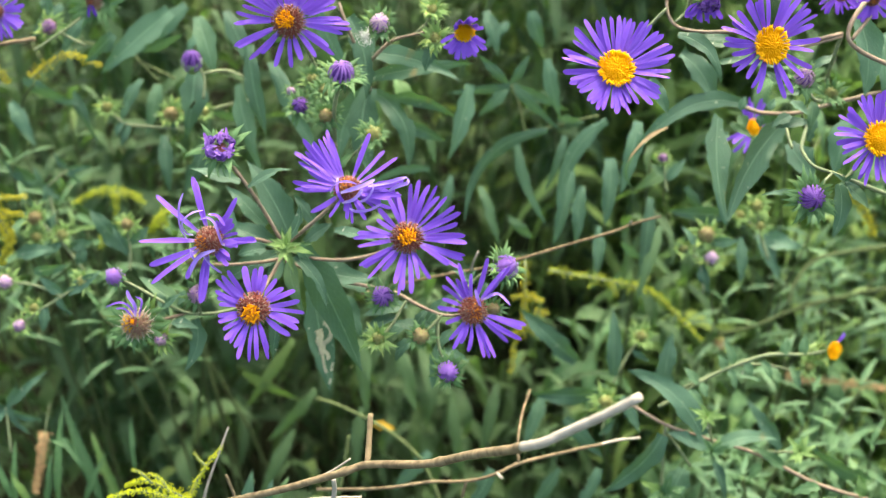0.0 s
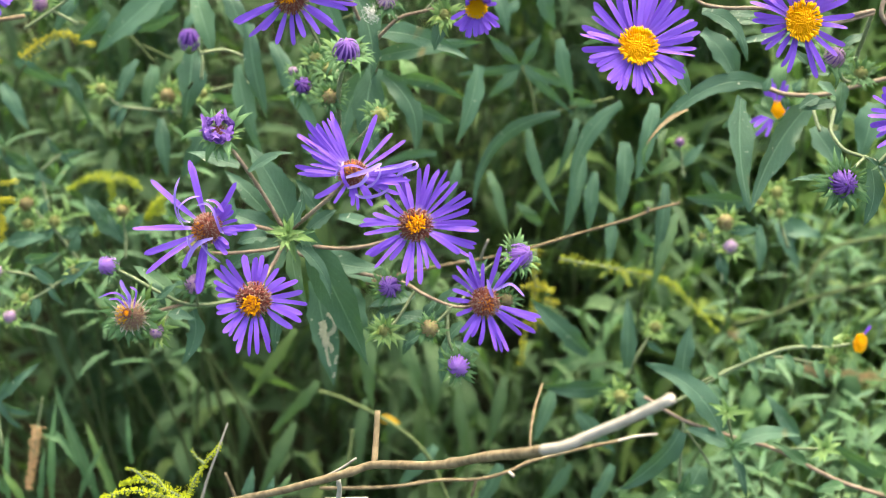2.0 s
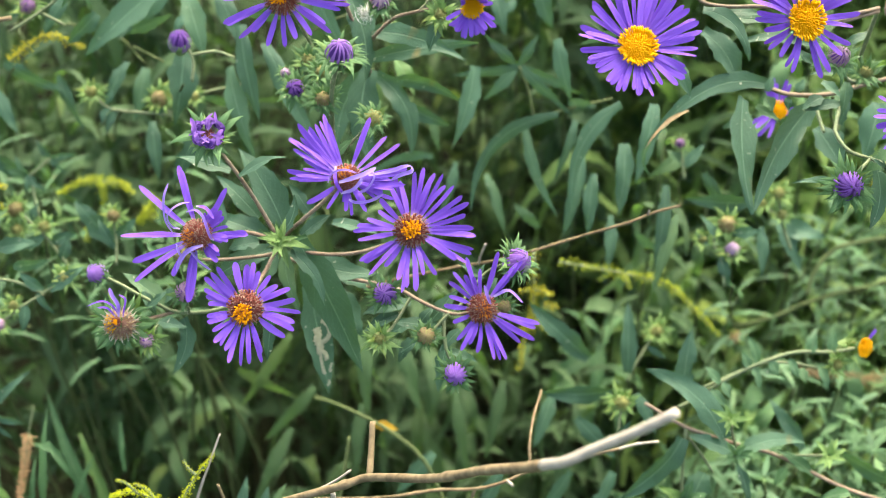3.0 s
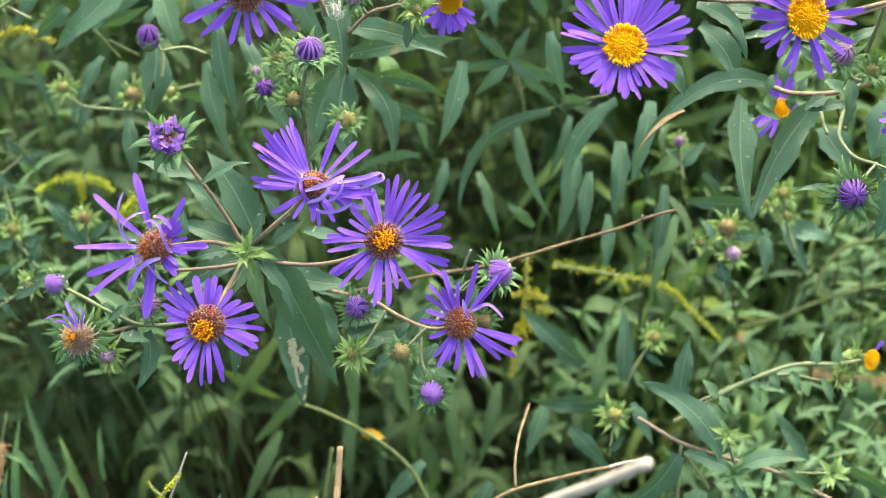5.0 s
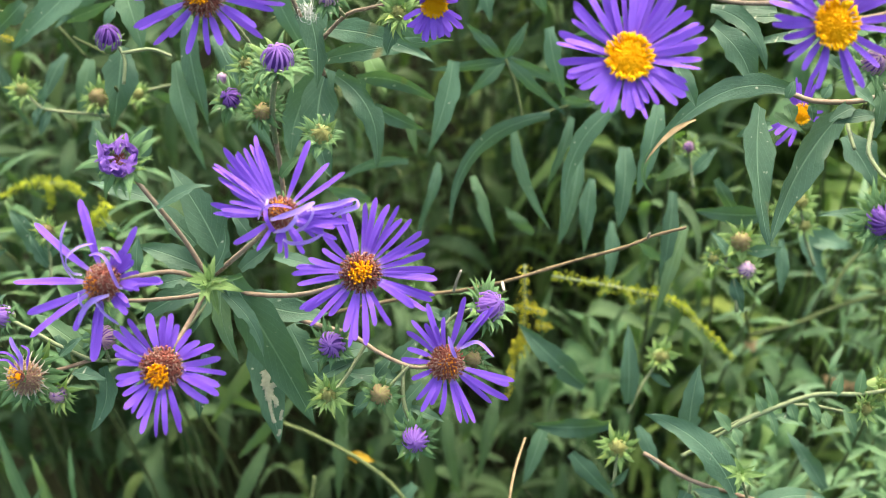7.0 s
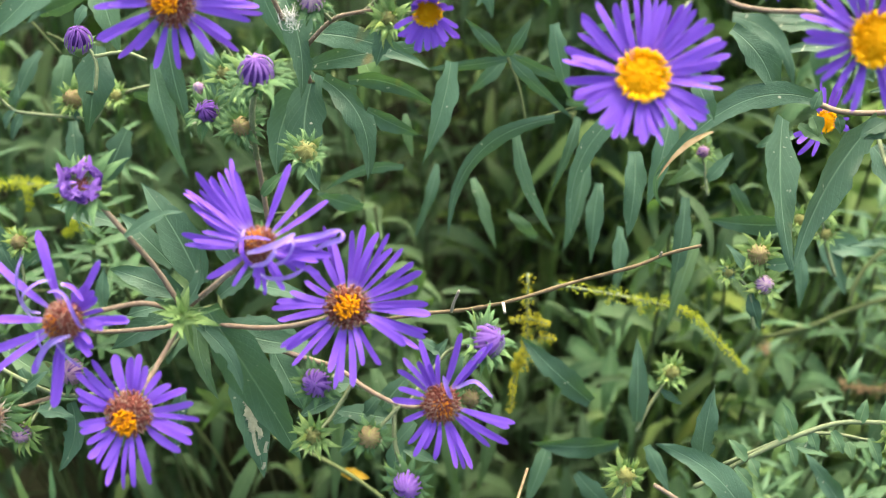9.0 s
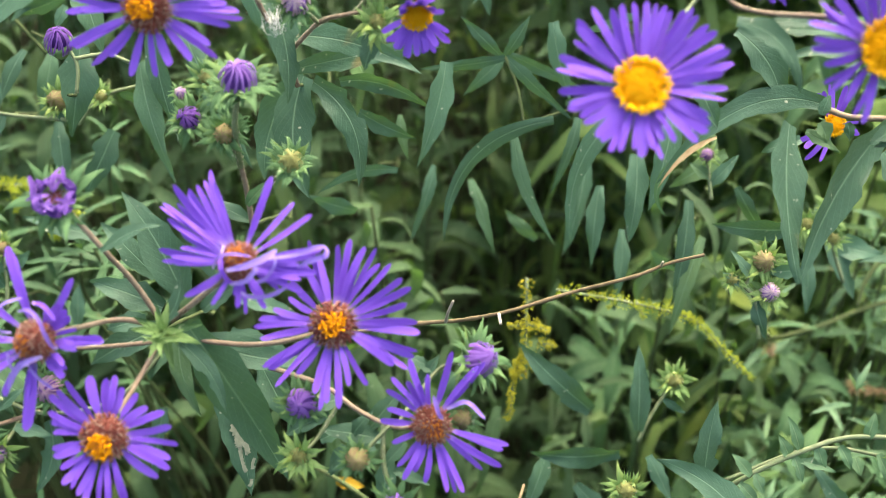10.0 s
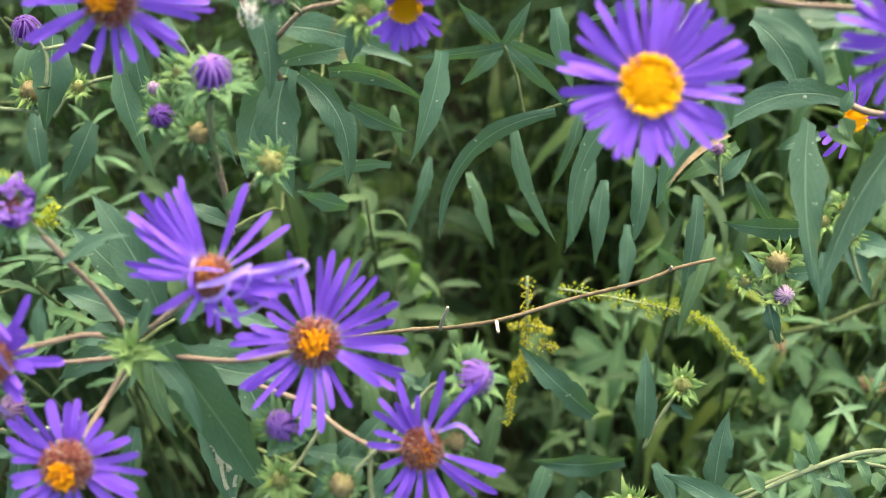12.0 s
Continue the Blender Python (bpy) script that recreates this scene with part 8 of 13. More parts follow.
stem(plant, [(-0.1960, 0.5672, 0.7504), (-0.1805, 0.5647, 0.7473)], 0.00070, 0.00070, STEM_DARK, "stem")
stem(plant, [(-0.1682, 0.5625, 0.7443), (-0.1558, 0.5539, 0.7334)], 0.00070, 0.00070, STEM_DARK, "stem")
stem(plant, [(-0.1620, 0.5596, 0.7407), (-0.1465, 0.5548, 0.7346)], 0.00070, 0.00070, STEM_DARK, "stem")
drooping_leaf(plant, (-0.1404, 0.5796, 0.7663), (-0.1537, 0.5693, 0.7577), (-0.1682, 0.5644, 0.7468), 0.0124, (0.21, -0.89, 0.40))
drooping_leaf(plant, (-0.1651, 0.5644, 0.7468), (-0.1538, 0.5654, 0.7504), (-0.1434, 0.5701, 0.7541), 0.0089, (0.26, -0.96, -0.02))
drooping_leaf(plant, (-0.1651, 0.5548, 0.7346), (-0.1708, 0.5468, 0.7274), (-0.1759, 0.5415, 0.7175), 0.0089, (-0.17, -0.72, 0.67))
drooping_leaf(plant, (-0.1614, 0.5727, 0.7208), (-0.1636, 0.5632, 0.7117), (-0.1678, 0.5569, 0.7006), 0.0113, (0.46, -0.77, 0.45))
drooping_leaf(plant, (-0.1763, 0.5382, 0.7865), (-0.1675, 0.5386, 0.7893), (-0.1590, 0.5417, 0.7911), 0.0083, (0.11, -0.94, 0.33))
drooping_leaf(plant, (-0.1960, 0.5758, 0.7614), (-0.2020, 0.5686, 0.7551), (-0.2084, 0.5644, 0.7468), 0.0084, (0.11, -0.83, 0.55))
drooping_leaf(plant, (-0.2084, 0.5796, 0.7663), (-0.2159, 0.5734, 0.7611), (-0.2238, 0.5701, 0.7541), 0.0099, (0.09, -0.84, 0.54))
drooping_leaf(plant, (-0.2464, 0.5945, 0.7121), (-0.2322, 0.5879, 0.7070), (-0.2166, 0.5863, 0.7016), 0.0117, (-0.24, -0.97, 0.06))
drooping_leaf(plant, (-0.2531, 0.5863, 0.7016), (-0.2463, 0.5775, 0.6938), (-0.2398, 0.5720, 0.6834), 0.0106, (0.04, -0.77, 0.63))
drooping_leaf(plant, (-0.2238, 0.6101, 0.6954), (-0.2177, 0.5996, 0.6857), (-0.2102, 0.5932, 0.6738), 0.0099, (-0.31, -0.83, 0.46))

plant = thing("aster_plant", (-0.0750, 0.8176, 0.0), "broad-leaved plant low in the thicket", "aster", "asters")
stem(plant, [(-0.0590, 0.5330, 0.5381), (-0.0696, 0.6003, 0.4610), (-0.0793, 0.6812, 0.3652), (-0.0909, 0.7620, 0.2394), (-0.0849, 0.8120, 0.0000)], 0.00070, 0.00077, STEM_DARK, "main_stem", sides=5)
drooping_leaf(plant, (-0.0493, 0.5174, 0.5767), (-0.0479, 0.5021, 0.5625), (-0.0459, 0.4921, 0.5444), 0.0120, (-0.11, -0.79, 0.60), LEAF_SHADE)
drooping_leaf(plant, (-0.0270, 0.5152, 0.5740), (-0.0222, 0.5012, 0.5610), (-0.0168, 0.4921, 0.5444), 0.0120, (-0.10, -0.80, 0.59), LEAF_SHADE)
drooping_leaf(plant, (-0.0866, 0.5627, 0.4883), (-0.1011, 0.5500, 0.4773), (-0.1175, 0.5437, 0.4639), 0.0111, (0.28, -0.90, 0.35), LEAF_SHADE)
drooping_leaf(plant, (-0.0991, 0.5674, 0.5309), (-0.1130, 0.5512, 0.5164), (-0.1291, 0.5420, 0.4984), 0.0108, (0.27, -0.86, 0.43), LEAF_SHADE)
drooping_leaf(plant, (-0.0572, 0.5714, 0.4628), (-0.0602, 0.5539, 0.4464), (-0.0612, 0.5421, 0.4252), 0.0114, (-0.26, -0.75, 0.61), LEAF_SHADE)
drooping_leaf(plant, (-0.1020, 0.5460, 0.4669), (-0.1136, 0.5285, 0.4512), (-0.1252, 0.5175, 0.4304), 0.0111, (0.00, -0.79, 0.62), LEAF_SHADE)
drooping_leaf(plant, (0.0062, 0.5603, 0.4852), (0.0086, 0.5417, 0.4676), (0.0139, 0.5294, 0.4456), 0.0111, (-0.35, -0.77, 0.53), LEAF_SHADE)
drooping_leaf(plant, (0.0360, 0.5489, 0.5073), (0.0308, 0.5321, 0.4917), (0.0248, 0.5212, 0.4718), 0.0108, (0.09, -0.80, 0.59), LEAF_SHADE)
drooping_leaf(plant, (-0.1329, 0.5536, 0.5132), (-0.1163, 0.5462, 0.5084), (-0.0991, 0.5443, 0.5014), 0.0102, (-0.12, -0.92, 0.38), LEAF_SHADE)

plant = thing("aster_plant", (0.0797, 0.7124, 0.0), "leafy shoot low beside the dead twig", "aster", "asters")
stem(plant, [(0.0467, 0.4446, 0.5568), (0.0526, 0.5055, 0.4737), (0.0625, 0.5786, 0.3708), (0.0705, 0.6517, 0.2379), (0.0765, 0.7017, 0.0000)], 0.00062, 0.00069, STEM_DARK, "main_stem", sides=5)
drooping_leaf(plant, (0.0646, 0.4296, 0.5596), (0.0575, 0.4220, 0.5527), (0.0489, 0.4180, 0.5448), 0.0110, (0.38, -0.88, 0.28))
drooping_leaf(plant, (0.0552, 0.4547, 0.5917), (0.0507, 0.4452, 0.5831), (0.0458, 0.4392, 0.5720), 0.0100, (0.11, -0.81, 0.58))
drooping_leaf(plant, (0.0668, 0.4406, 0.5884), (0.0758, 0.4331, 0.5822), (0.0853, 0.4292, 0.5738), 0.0109, (-0.13, -0.85, 0.50))
drooping_leaf(plant, (0.0829, 0.4114, 0.5803), (0.0774, 0.4033, 0.5729), (0.0709, 0.3985, 0.5638), 0.0106, (0.26, -0.84, 0.47))
drooping_leaf(plant, (0.0275, 0.4386, 0.5492), (0.0217, 0.4300, 0.5414), (0.0147, 0.4248, 0.5316), 0.0128, (0.28, -0.84, 0.46))
drooping_leaf(plant, (-0.0079, 0.4599, 0.5398), (-0.0177, 0.4519, 0.5332), (-0.0278, 0.4476, 0.5241), 0.0117, (0.07, -0.83, 0.56))
drooping_leaf(plant, (0.0977, 0.4483, 0.5982), (0.1024, 0.4413, 0.5919), (0.1070, 0.4368, 0.5836), 0.0084, (0.05, -0.77, 0.63))

plant = thing("aster_plant", (-0.1323, 0.6286, 0.0), "pale green leaf tips at the thicket foot", "aster", "asters")
stem(plant, [(-0.0907, 0.3687, 0.6209), (-0.1108, 0.4252, 0.5369), (-0.1319, 0.4930, 0.4329), (-0.1550, 0.5608, 0.2988), (-0.1490, 0.6108, 0.0000)], 0.00053, 0.00058, STEM_DARK, "main_stem", sides=5)
drooping_leaf(plant, (-0.0938, 0.3516, 0.6210), (-0.0912, 0.3558, 0.6284), (-0.0898, 0.3622, 0.6345), 0.0064, (0.44, -0.77, 0.47))
drooping_leaf(plant, (-0.0832, 0.3516, 0.6210), (-0.0818, 0.3548, 0.6269), (-0.0800, 0.3597, 0.6314), 0.0055, (-0.13, -0.76, 0.63))
drooping_leaf(plant, (-0.0806, 0.3516, 0.6210), (-0.0767, 0.3551, 0.6276), (-0.0726, 0.3606, 0.6324), 0.0051, (-0.07, -0.76, 0.64))

# ---- light shoots with narrow whorled leaves

plant = thing("leafy_shoot", (-0.3113, 0.8684, 0.0), "light green shoot with narrow whorled leaves", "shoot", "leafy shoots")
stem(plant, [(-0.2231, 0.5684, 0.5761), (-0.2315, 0.5991, 0.4961), (-0.2109, 0.6284, 0.2761), (-0.2231, 0.6384, 0.0000)], 0.0008, 0.0012, STEM_DARK, sides=5)
leaf(plant, (-0.2231, 0.5714, 0.5761), (-0.2180, 0.5721, 0.5792), (-0.2122, 0.5728, 0.5804), 0.0021, (-0.36, -0.05, 0.93), LEAF_LIGHT)
leaf(plant, (-0.2231, 0.5714, 0.5761), (-0.2264, 0.5759, 0.5812), (-0.2305, 0.5815, 0.5841), 0.0031, (0.32, -0.44, 0.84), LEAF_LIGHT)
leaf(plant, (-0.2231, 0.5714, 0.5761), (-0.2244, 0.5653, 0.5806), (-0.2259, 0.5580, 0.5827), 0.0031, (0.09, 0.42, 0.90), LEAF_LIGHT)
leaf(plant, (-0.2231, 0.5714, 0.5761), (-0.2112, 0.5802, 0.5794), (-0.1991, 0.5892, 0.5773), 0.0065, (-0.03, -0.02, 1.00), LEAF_LIGHT)
leaf(plant, (-0.2231, 0.5714, 0.5661), (-0.2336, 0.5710, 0.5696), (-0.2446, 0.5706, 0.5693), 0.0034, (0.15, 0.01, 0.99), LEAF_LIGHT)
leaf(plant, (-0.2231, 0.5714, 0.5561), (-0.2128, 0.5584, 0.5588), (-0.2025, 0.5454, 0.5555), 0.0073, (0.01, -0.01, 1.00), LEAF_LIGHT)
leaf(plant, (-0.2231, 0.5714, 0.5461), (-0.2282, 0.5832, 0.5485), (-0.2334, 0.5950, 0.5462), 0.0045, (0.00, -0.00, 1.00), LEAF_LIGHT)
leaf(plant, (-0.2231, 0.5714, 0.5361), (-0.2285, 0.5632, 0.5397), (-0.2343, 0.5544, 0.5397), 0.0036, (0.10, 0.15, 0.98), LEAF_LIGHT)
leaf(plant, (-0.2231, 0.5714, 0.5261), (-0.2094, 0.5749, 0.5327), (-0.1942, 0.5788, 0.5339), 0.0051, (-0.25, -0.06, 0.97), LEAF_LIGHT)

plant = thing("leafy_shoot", (-0.2157, 0.8450, 0.0), "light green shoot with narrow whorled leaves", "shoot", "leafy shoots")
stem(plant, [(-0.1511, 0.5322, 0.6398), (-0.1604, 0.5637, 0.5598), (-0.1696, 0.5922, 0.3398), (-0.1511, 0.6022, 0.0000)], 0.0008, 0.0012, STEM_DARK, sides=5)
leaf(plant, (-0.1511, 0.5352, 0.6398), (-0.1464, 0.5356, 0.6459), (-0.1399, 0.5362, 0.6501), 0.0024, (-0.67, -0.06, 0.74), LEAF_LIGHT)
leaf(plant, (-0.1511, 0.5352, 0.6398), (-0.1557, 0.5372, 0.6445), (-0.1614, 0.5397, 0.6472), 0.0029, (0.50, -0.22, 0.84), LEAF_LIGHT)
leaf(plant, (-0.1511, 0.5352, 0.6398), (-0.1512, 0.5333, 0.6452), (-0.1514, 0.5295, 0.6496), 0.0017, (0.04, 0.86, 0.50), LEAF_LIGHT)
leaf(plant, (-0.1511, 0.5352, 0.6398), (-0.1445, 0.5435, 0.6394), (-0.1384, 0.5511, 0.6354), 0.0035, (0.13, 0.16, 0.98), LEAF_LIGHT)
leaf(plant, (-0.1511, 0.5352, 0.6298), (-0.1643, 0.5380, 0.6341), (-0.1782, 0.5410, 0.6334), 0.0050, (0.13, -0.03, 0.99), LEAF_LIGHT)
leaf(plant, (-0.1511, 0.5352, 0.6198), (-0.1408, 0.5242, 0.6281), (-0.1292, 0.5117, 0.6306), 0.0067, (-0.22, 0.23, 0.95), LEAF_LIGHT)
leaf(plant, (-0.1511, 0.5352, 0.6098), (-0.1495, 0.5522, 0.6105), (-0.1479, 0.5684, 0.6052), 0.0071, (0.01, 0.14, 0.99), LEAF_LIGHT)
leaf(plant, (-0.1511, 0.5352, 0.5998), (-0.1533, 0.5261, 0.6046), (-0.1556, 0.5160, 0.6059), 0.0032, (0.07, 0.29, 0.96), LEAF_LIGHT)
leaf(plant, (-0.1511, 0.5352, 0.5898), (-0.1391, 0.5438, 0.5914), (-0.1274, 0.5522, 0.5878), 0.0045, (0.05, 0.04, 1.00), LEAF_LIGHT)

plant = thing("leafy_shoot", (-0.2826, 0.7904, 0.0), "light green shoot with narrow whorled leaves", "shoot", "leafy shoots")
stem(plant, [(-0.1957, 0.4951, 0.6170), (-0.1774, 0.5182, 0.5370), (-0.1776, 0.5551, 0.3170), (-0.1957, 0.5651, 0.0000)], 0.0008, 0.0012, STEM_DARK, sides=5)
leaf(plant, (-0.1957, 0.4981, 0.6170), (-0.1907, 0.4962, 0.6243), (-0.1836, 0.4936, 0.6293), 0.0037, (-0.64, 0.24, 0.72), LEAF_LIGHT)
leaf(plant, (-0.1957, 0.4981, 0.6170), (-0.1996, 0.5014, 0.6226), (-0.2047, 0.5057, 0.6262), 0.0033, (0.47, -0.40, 0.79), LEAF_LIGHT)
leaf(plant, (-0.1957, 0.4981, 0.6170), (-0.1964, 0.4928, 0.6212), (-0.1972, 0.4863, 0.6232), 0.0024, (0.06, 0.46, 0.89), LEAF_LIGHT)
leaf(plant, (-0.1957, 0.4981, 0.6170), (-0.1917, 0.5116, 0.6197), (-0.1878, 0.5251, 0.6174), 0.0043, (-0.00, -0.01, 1.00), LEAF_LIGHT)
leaf(plant, (-0.1957, 0.4981, 0.6070), (-0.2042, 0.4929, 0.6125), (-0.2138, 0.4871, 0.6141), 0.0037, (0.27, 0.17, 0.95), LEAF_LIGHT)
leaf(plant, (-0.1957, 0.4981, 0.5970), (-0.1830, 0.4881, 0.6030), (-0.1695, 0.4773, 0.6030), 0.0058, (-0.14, 0.11, 0.98), LEAF_LIGHT)
leaf(plant, (-0.1957, 0.4981, 0.5870), (-0.1980, 0.5086, 0.5859), (-0.2002, 0.5181, 0.5812), 0.0032, (-0.06, 0.27, 0.96), LEAF_LIGHT)
leaf(plant, (-0.1957, 0.4981, 0.5770), (-0.2022, 0.4867, 0.5794), (-0.2087, 0.4753, 0.5770), 0.0049, (0.00, 0.00, 1.00), LEAF_LIGHT)
leaf(plant, (-0.1957, 0.4981, 0.5670), (-0.1840, 0.5019, 0.5664), (-0.1733, 0.5054, 0.5617), 0.0036, (0.21, 0.07, 0.98), LEAF_LIGHT)

plant = thing("leafy_shoot", (-0.3107, 0.8261, 0.0), "light green shoot with narrow whorled leaves", "shoot", "leafy shoots")
stem(plant, [(-0.2130, 0.5154, 0.6746), (-0.2290, 0.5421, 0.5946), (-0.2420, 0.5754, 0.3746), (-0.2130, 0.5854, 0.0000)], 0.0008, 0.0012, STEM_DARK, sides=5)
leaf(plant, (-0.2130, 0.5184, 0.6746), (-0.2071, 0.5165, 0.6803), (-0.1997, 0.5141, 0.6834), 0.0027, (-0.51, 0.16, 0.85), LEAF_LIGHT)
leaf(plant, (-0.2130, 0.5184, 0.6746), (-0.2156, 0.5199, 0.6829), (-0.2206, 0.5227, 0.6896), 0.0031, (0.75, -0.43, 0.51), LEAF_LIGHT)
leaf(plant, (-0.2130, 0.5184, 0.6746), (-0.2115, 0.5147, 0.6788), (-0.2096, 0.5100, 0.6812), 0.0018, (-0.22, 0.55, 0.81), LEAF_LIGHT)
leaf(plant, (-0.2130, 0.5184, 0.6746), (-0.2088, 0.5267, 0.6798), (-0.2042, 0.5360, 0.6814), 0.0035, (-0.15, -0.29, 0.95), LEAF_LIGHT)
leaf(plant, (-0.2130, 0.5184, 0.6646), (-0.2259, 0.5177, 0.6701), (-0.2398, 0.5170, 0.6708), 0.0060, (0.22, 0.01, 0.98), LEAF_LIGHT)
leaf(plant, (-0.2130, 0.5184, 0.6546), (-0.2013, 0.5156, 0.6616), (-0.1879, 0.5124, 0.6639), 0.0043, (-0.33, 0.08, 0.94), LEAF_LIGHT)
leaf(plant, (-0.2130, 0.5184, 0.6446), (-0.2188, 0.5336, 0.6455), (-0.2243, 0.5482, 0.6407), 0.0051, (-0.04, 0.11, 0.99), LEAF_LIGHT)
leaf(plant, (-0.2130, 0.5184, 0.6346), (-0.2180, 0.5078, 0.6367), (-0.2231, 0.4973, 0.6345), 0.0040, (-0.00, -0.00, 1.00), LEAF_LIGHT)
leaf(plant, (-0.2130, 0.5184, 0.6246), (-0.2025, 0.5200, 0.6259), (-0.1922, 0.5216, 0.6235), 0.0042, (0.05, 0.01, 1.00), LEAF_LIGHT)

plant = thing("leafy_shoot", (-0.3406, 0.9217, 0.0), "light green shoot with narrow whorled leaves", "shoot", "leafy shoots")
stem(plant, [(-0.2444, 0.6077, 0.6219), (-0.2329, 0.6137, 0.5419), (-0.2568, 0.6677, 0.3219), (-0.2444, 0.6777, 0.0000)], 0.0008, 0.0012, STEM_DARK, sides=5)
leaf(plant, (-0.2444, 0.6107, 0.6219), (-0.2391, 0.6104, 0.6274), (-0.2322, 0.6100, 0.6307), 0.0028, (-0.58, 0.03, 0.81), LEAF_LIGHT)
leaf(plant, (-0.2444, 0.6107, 0.6219), (-0.2474, 0.6127, 0.6269), (-0.2516, 0.6157, 0.6303), 0.0026, (0.56, -0.40, 0.72), LEAF_LIGHT)
leaf(plant, (-0.2444, 0.6107, 0.6219), (-0.2433, 0.6075, 0.6303), (-0.2414, 0.6019, 0.6371), 0.0032, (-0.28, 0.81, 0.52), LEAF_LIGHT)
leaf(plant, (-0.2444, 0.6107, 0.6219), (-0.2331, 0.6193, 0.6275), (-0.2210, 0.6285, 0.6277), 0.0054, (-0.15, -0.12, 0.98), LEAF_LIGHT)
leaf(plant, (-0.2444, 0.6107, 0.6119), (-0.2572, 0.6080, 0.6143), (-0.2701, 0.6053, 0.6119), 0.0042, (0.00, 0.00, 1.00), LEAF_LIGHT)
leaf(plant, (-0.2444, 0.6107, 0.6019), (-0.2329, 0.6033, 0.6031), (-0.2217, 0.5961, 0.5995), 0.0053, (0.08, -0.05, 1.00), LEAF_LIGHT)
leaf(plant, (-0.2444, 0.6107, 0.5919), (-0.2474, 0.6222, 0.5977), (-0.2508, 0.6349, 0.5989), 0.0046, (0.07, -0.26, 0.96), LEAF_LIGHT)
leaf(plant, (-0.2444, 0.6107, 0.5819), (-0.2534, 0.6023, 0.5823), (-0.2619, 0.5944, 0.5784), 0.0052, (-0.11, -0.10, 0.99), LEAF_LIGHT)
leaf(plant, (-0.2444, 0.6107, 0.5719), (-0.2288, 0.6140, 0.5777), (-0.2121, 0.6175, 0.5776), 0.0057, (-0.17, -0.03, 0.99), LEAF_LIGHT)

plant = thing("leafy_shoot", (-0.2163, 0.8264, 0.0), "light green shoot with narrow whorled leaves", "shoot", "leafy shoots")
stem(plant, [(-0.1497, 0.5136, 0.6556), (-0.1655, 0.5464, 0.5756), (-0.1264, 0.5736, 0.3556), (-0.1497, 0.5836, 0.0000)], 0.0008, 0.0012, STEM_DARK, sides=5)
leaf(plant, (-0.1497, 0.5166, 0.6556), (-0.1457, 0.5171, 0.6632), (-0.1393, 0.5179, 0.6689), 0.0028, (-0.78, -0.10, 0.62), LEAF_LIGHT)
leaf(plant, (-0.1497, 0.5166, 0.6556), (-0.1524, 0.5190, 0.6616), (-0.1566, 0.5225, 0.6661), 0.0024, (0.58, -0.49, 0.65), LEAF_LIGHT)
leaf(plant, (-0.1497, 0.5166, 0.6556), (-0.1501, 0.5114, 0.6634), (-0.1506, 0.5038, 0.6689), 0.0039, (0.05, 0.72, 0.69), LEAF_LIGHT)
leaf(plant, (-0.1497, 0.5166, 0.6556), (-0.1377, 0.5239, 0.6537), (-0.1269, 0.5305, 0.6471), 0.0055, (0.26, 0.16, 0.95), LEAF_LIGHT)
leaf(plant, (-0.1497, 0.5166, 0.6456), (-0.1634, 0.5153, 0.6500), (-0.1779, 0.5139, 0.6493), 0.0052, (0.13, 0.01, 0.99), LEAF_LIGHT)
leaf(plant, (-0.1497, 0.5166, 0.6356), (-0.1388, 0.5125, 0.6353), (-0.1287, 0.5086, 0.6309), 0.0040, (0.19, -0.07, 0.98), LEAF_LIGHT)
leaf(plant, (-0.1497, 0.5166, 0.6256), (-0.1504, 0.5312, 0.6269), (-0.1511, 0.5454, 0.6231), 0.0053, (-0.00, 0.08, 1.00), LEAF_LIGHT)
leaf(plant, (-0.1497, 0.5166, 0.6156), (-0.1574, 0.5053, 0.6144), (-0.1643, 0.4950, 0.6086), 0.0052, (-0.15, -0.21, 0.97), LEAF_LIGHT)
leaf(plant, (-0.1497, 0.5166, 0.6056), (-0.1408, 0.5227, 0.6055), (-0.1325, 0.5284, 0.6017), 0.0038, (0.15, 0.10, 0.98), LEAF_LIGHT)

plant = thing("leafy_shoot", (-0.3459, 0.8580, 0.0), "light green shoot with narrow whorled leaves", "shoot", "leafy shoots")
stem(plant, [(-0.2426, 0.5508, 0.6404), (-0.2285, 0.5785, 0.5604), (-0.2582, 0.6108, 0.3404), (-0.2426, 0.6208, 0.0000)], 0.0008, 0.0012, STEM_DARK, sides=5)
leaf(plant, (-0.2426, 0.5538, 0.6404), (-0.2389, 0.5552, 0.6487), (-0.2327, 0.5575, 0.6551), 0.0034, (-0.76, -0.29, 0.58), LEAF_LIGHT)
leaf(plant, (-0.2426, 0.5538, 0.6404), (-0.2450, 0.5581, 0.6479), (-0.2486, 0.5645, 0.6531), 0.0028, (0.35, -0.63, 0.69), LEAF_LIGHT)
leaf(plant, (-0.2426, 0.5538, 0.6404), (-0.2421, 0.5484, 0.6442), (-0.2416, 0.5420, 0.6459), 0.0021, (-0.04, 0.42, 0.90), LEAF_LIGHT)
leaf(plant, (-0.2426, 0.5538, 0.6404), (-0.2332, 0.5594, 0.6419), (-0.2240, 0.5650, 0.6395), 0.0034, (0.04, 0.02, 1.00), LEAF_LIGHT)
leaf(plant, (-0.2426, 0.5538, 0.6304), (-0.2556, 0.5474, 0.6333), (-0.2687, 0.5410, 0.6310), 0.0057, (0.02, 0.01, 1.00), LEAF_LIGHT)
leaf(plant, (-0.2426, 0.5538, 0.6204), (-0.2331, 0.5506, 0.6233), (-0.2232, 0.5474, 0.6225), 0.0041, (-0.10, 0.03, 0.99), LEAF_LIGHT)
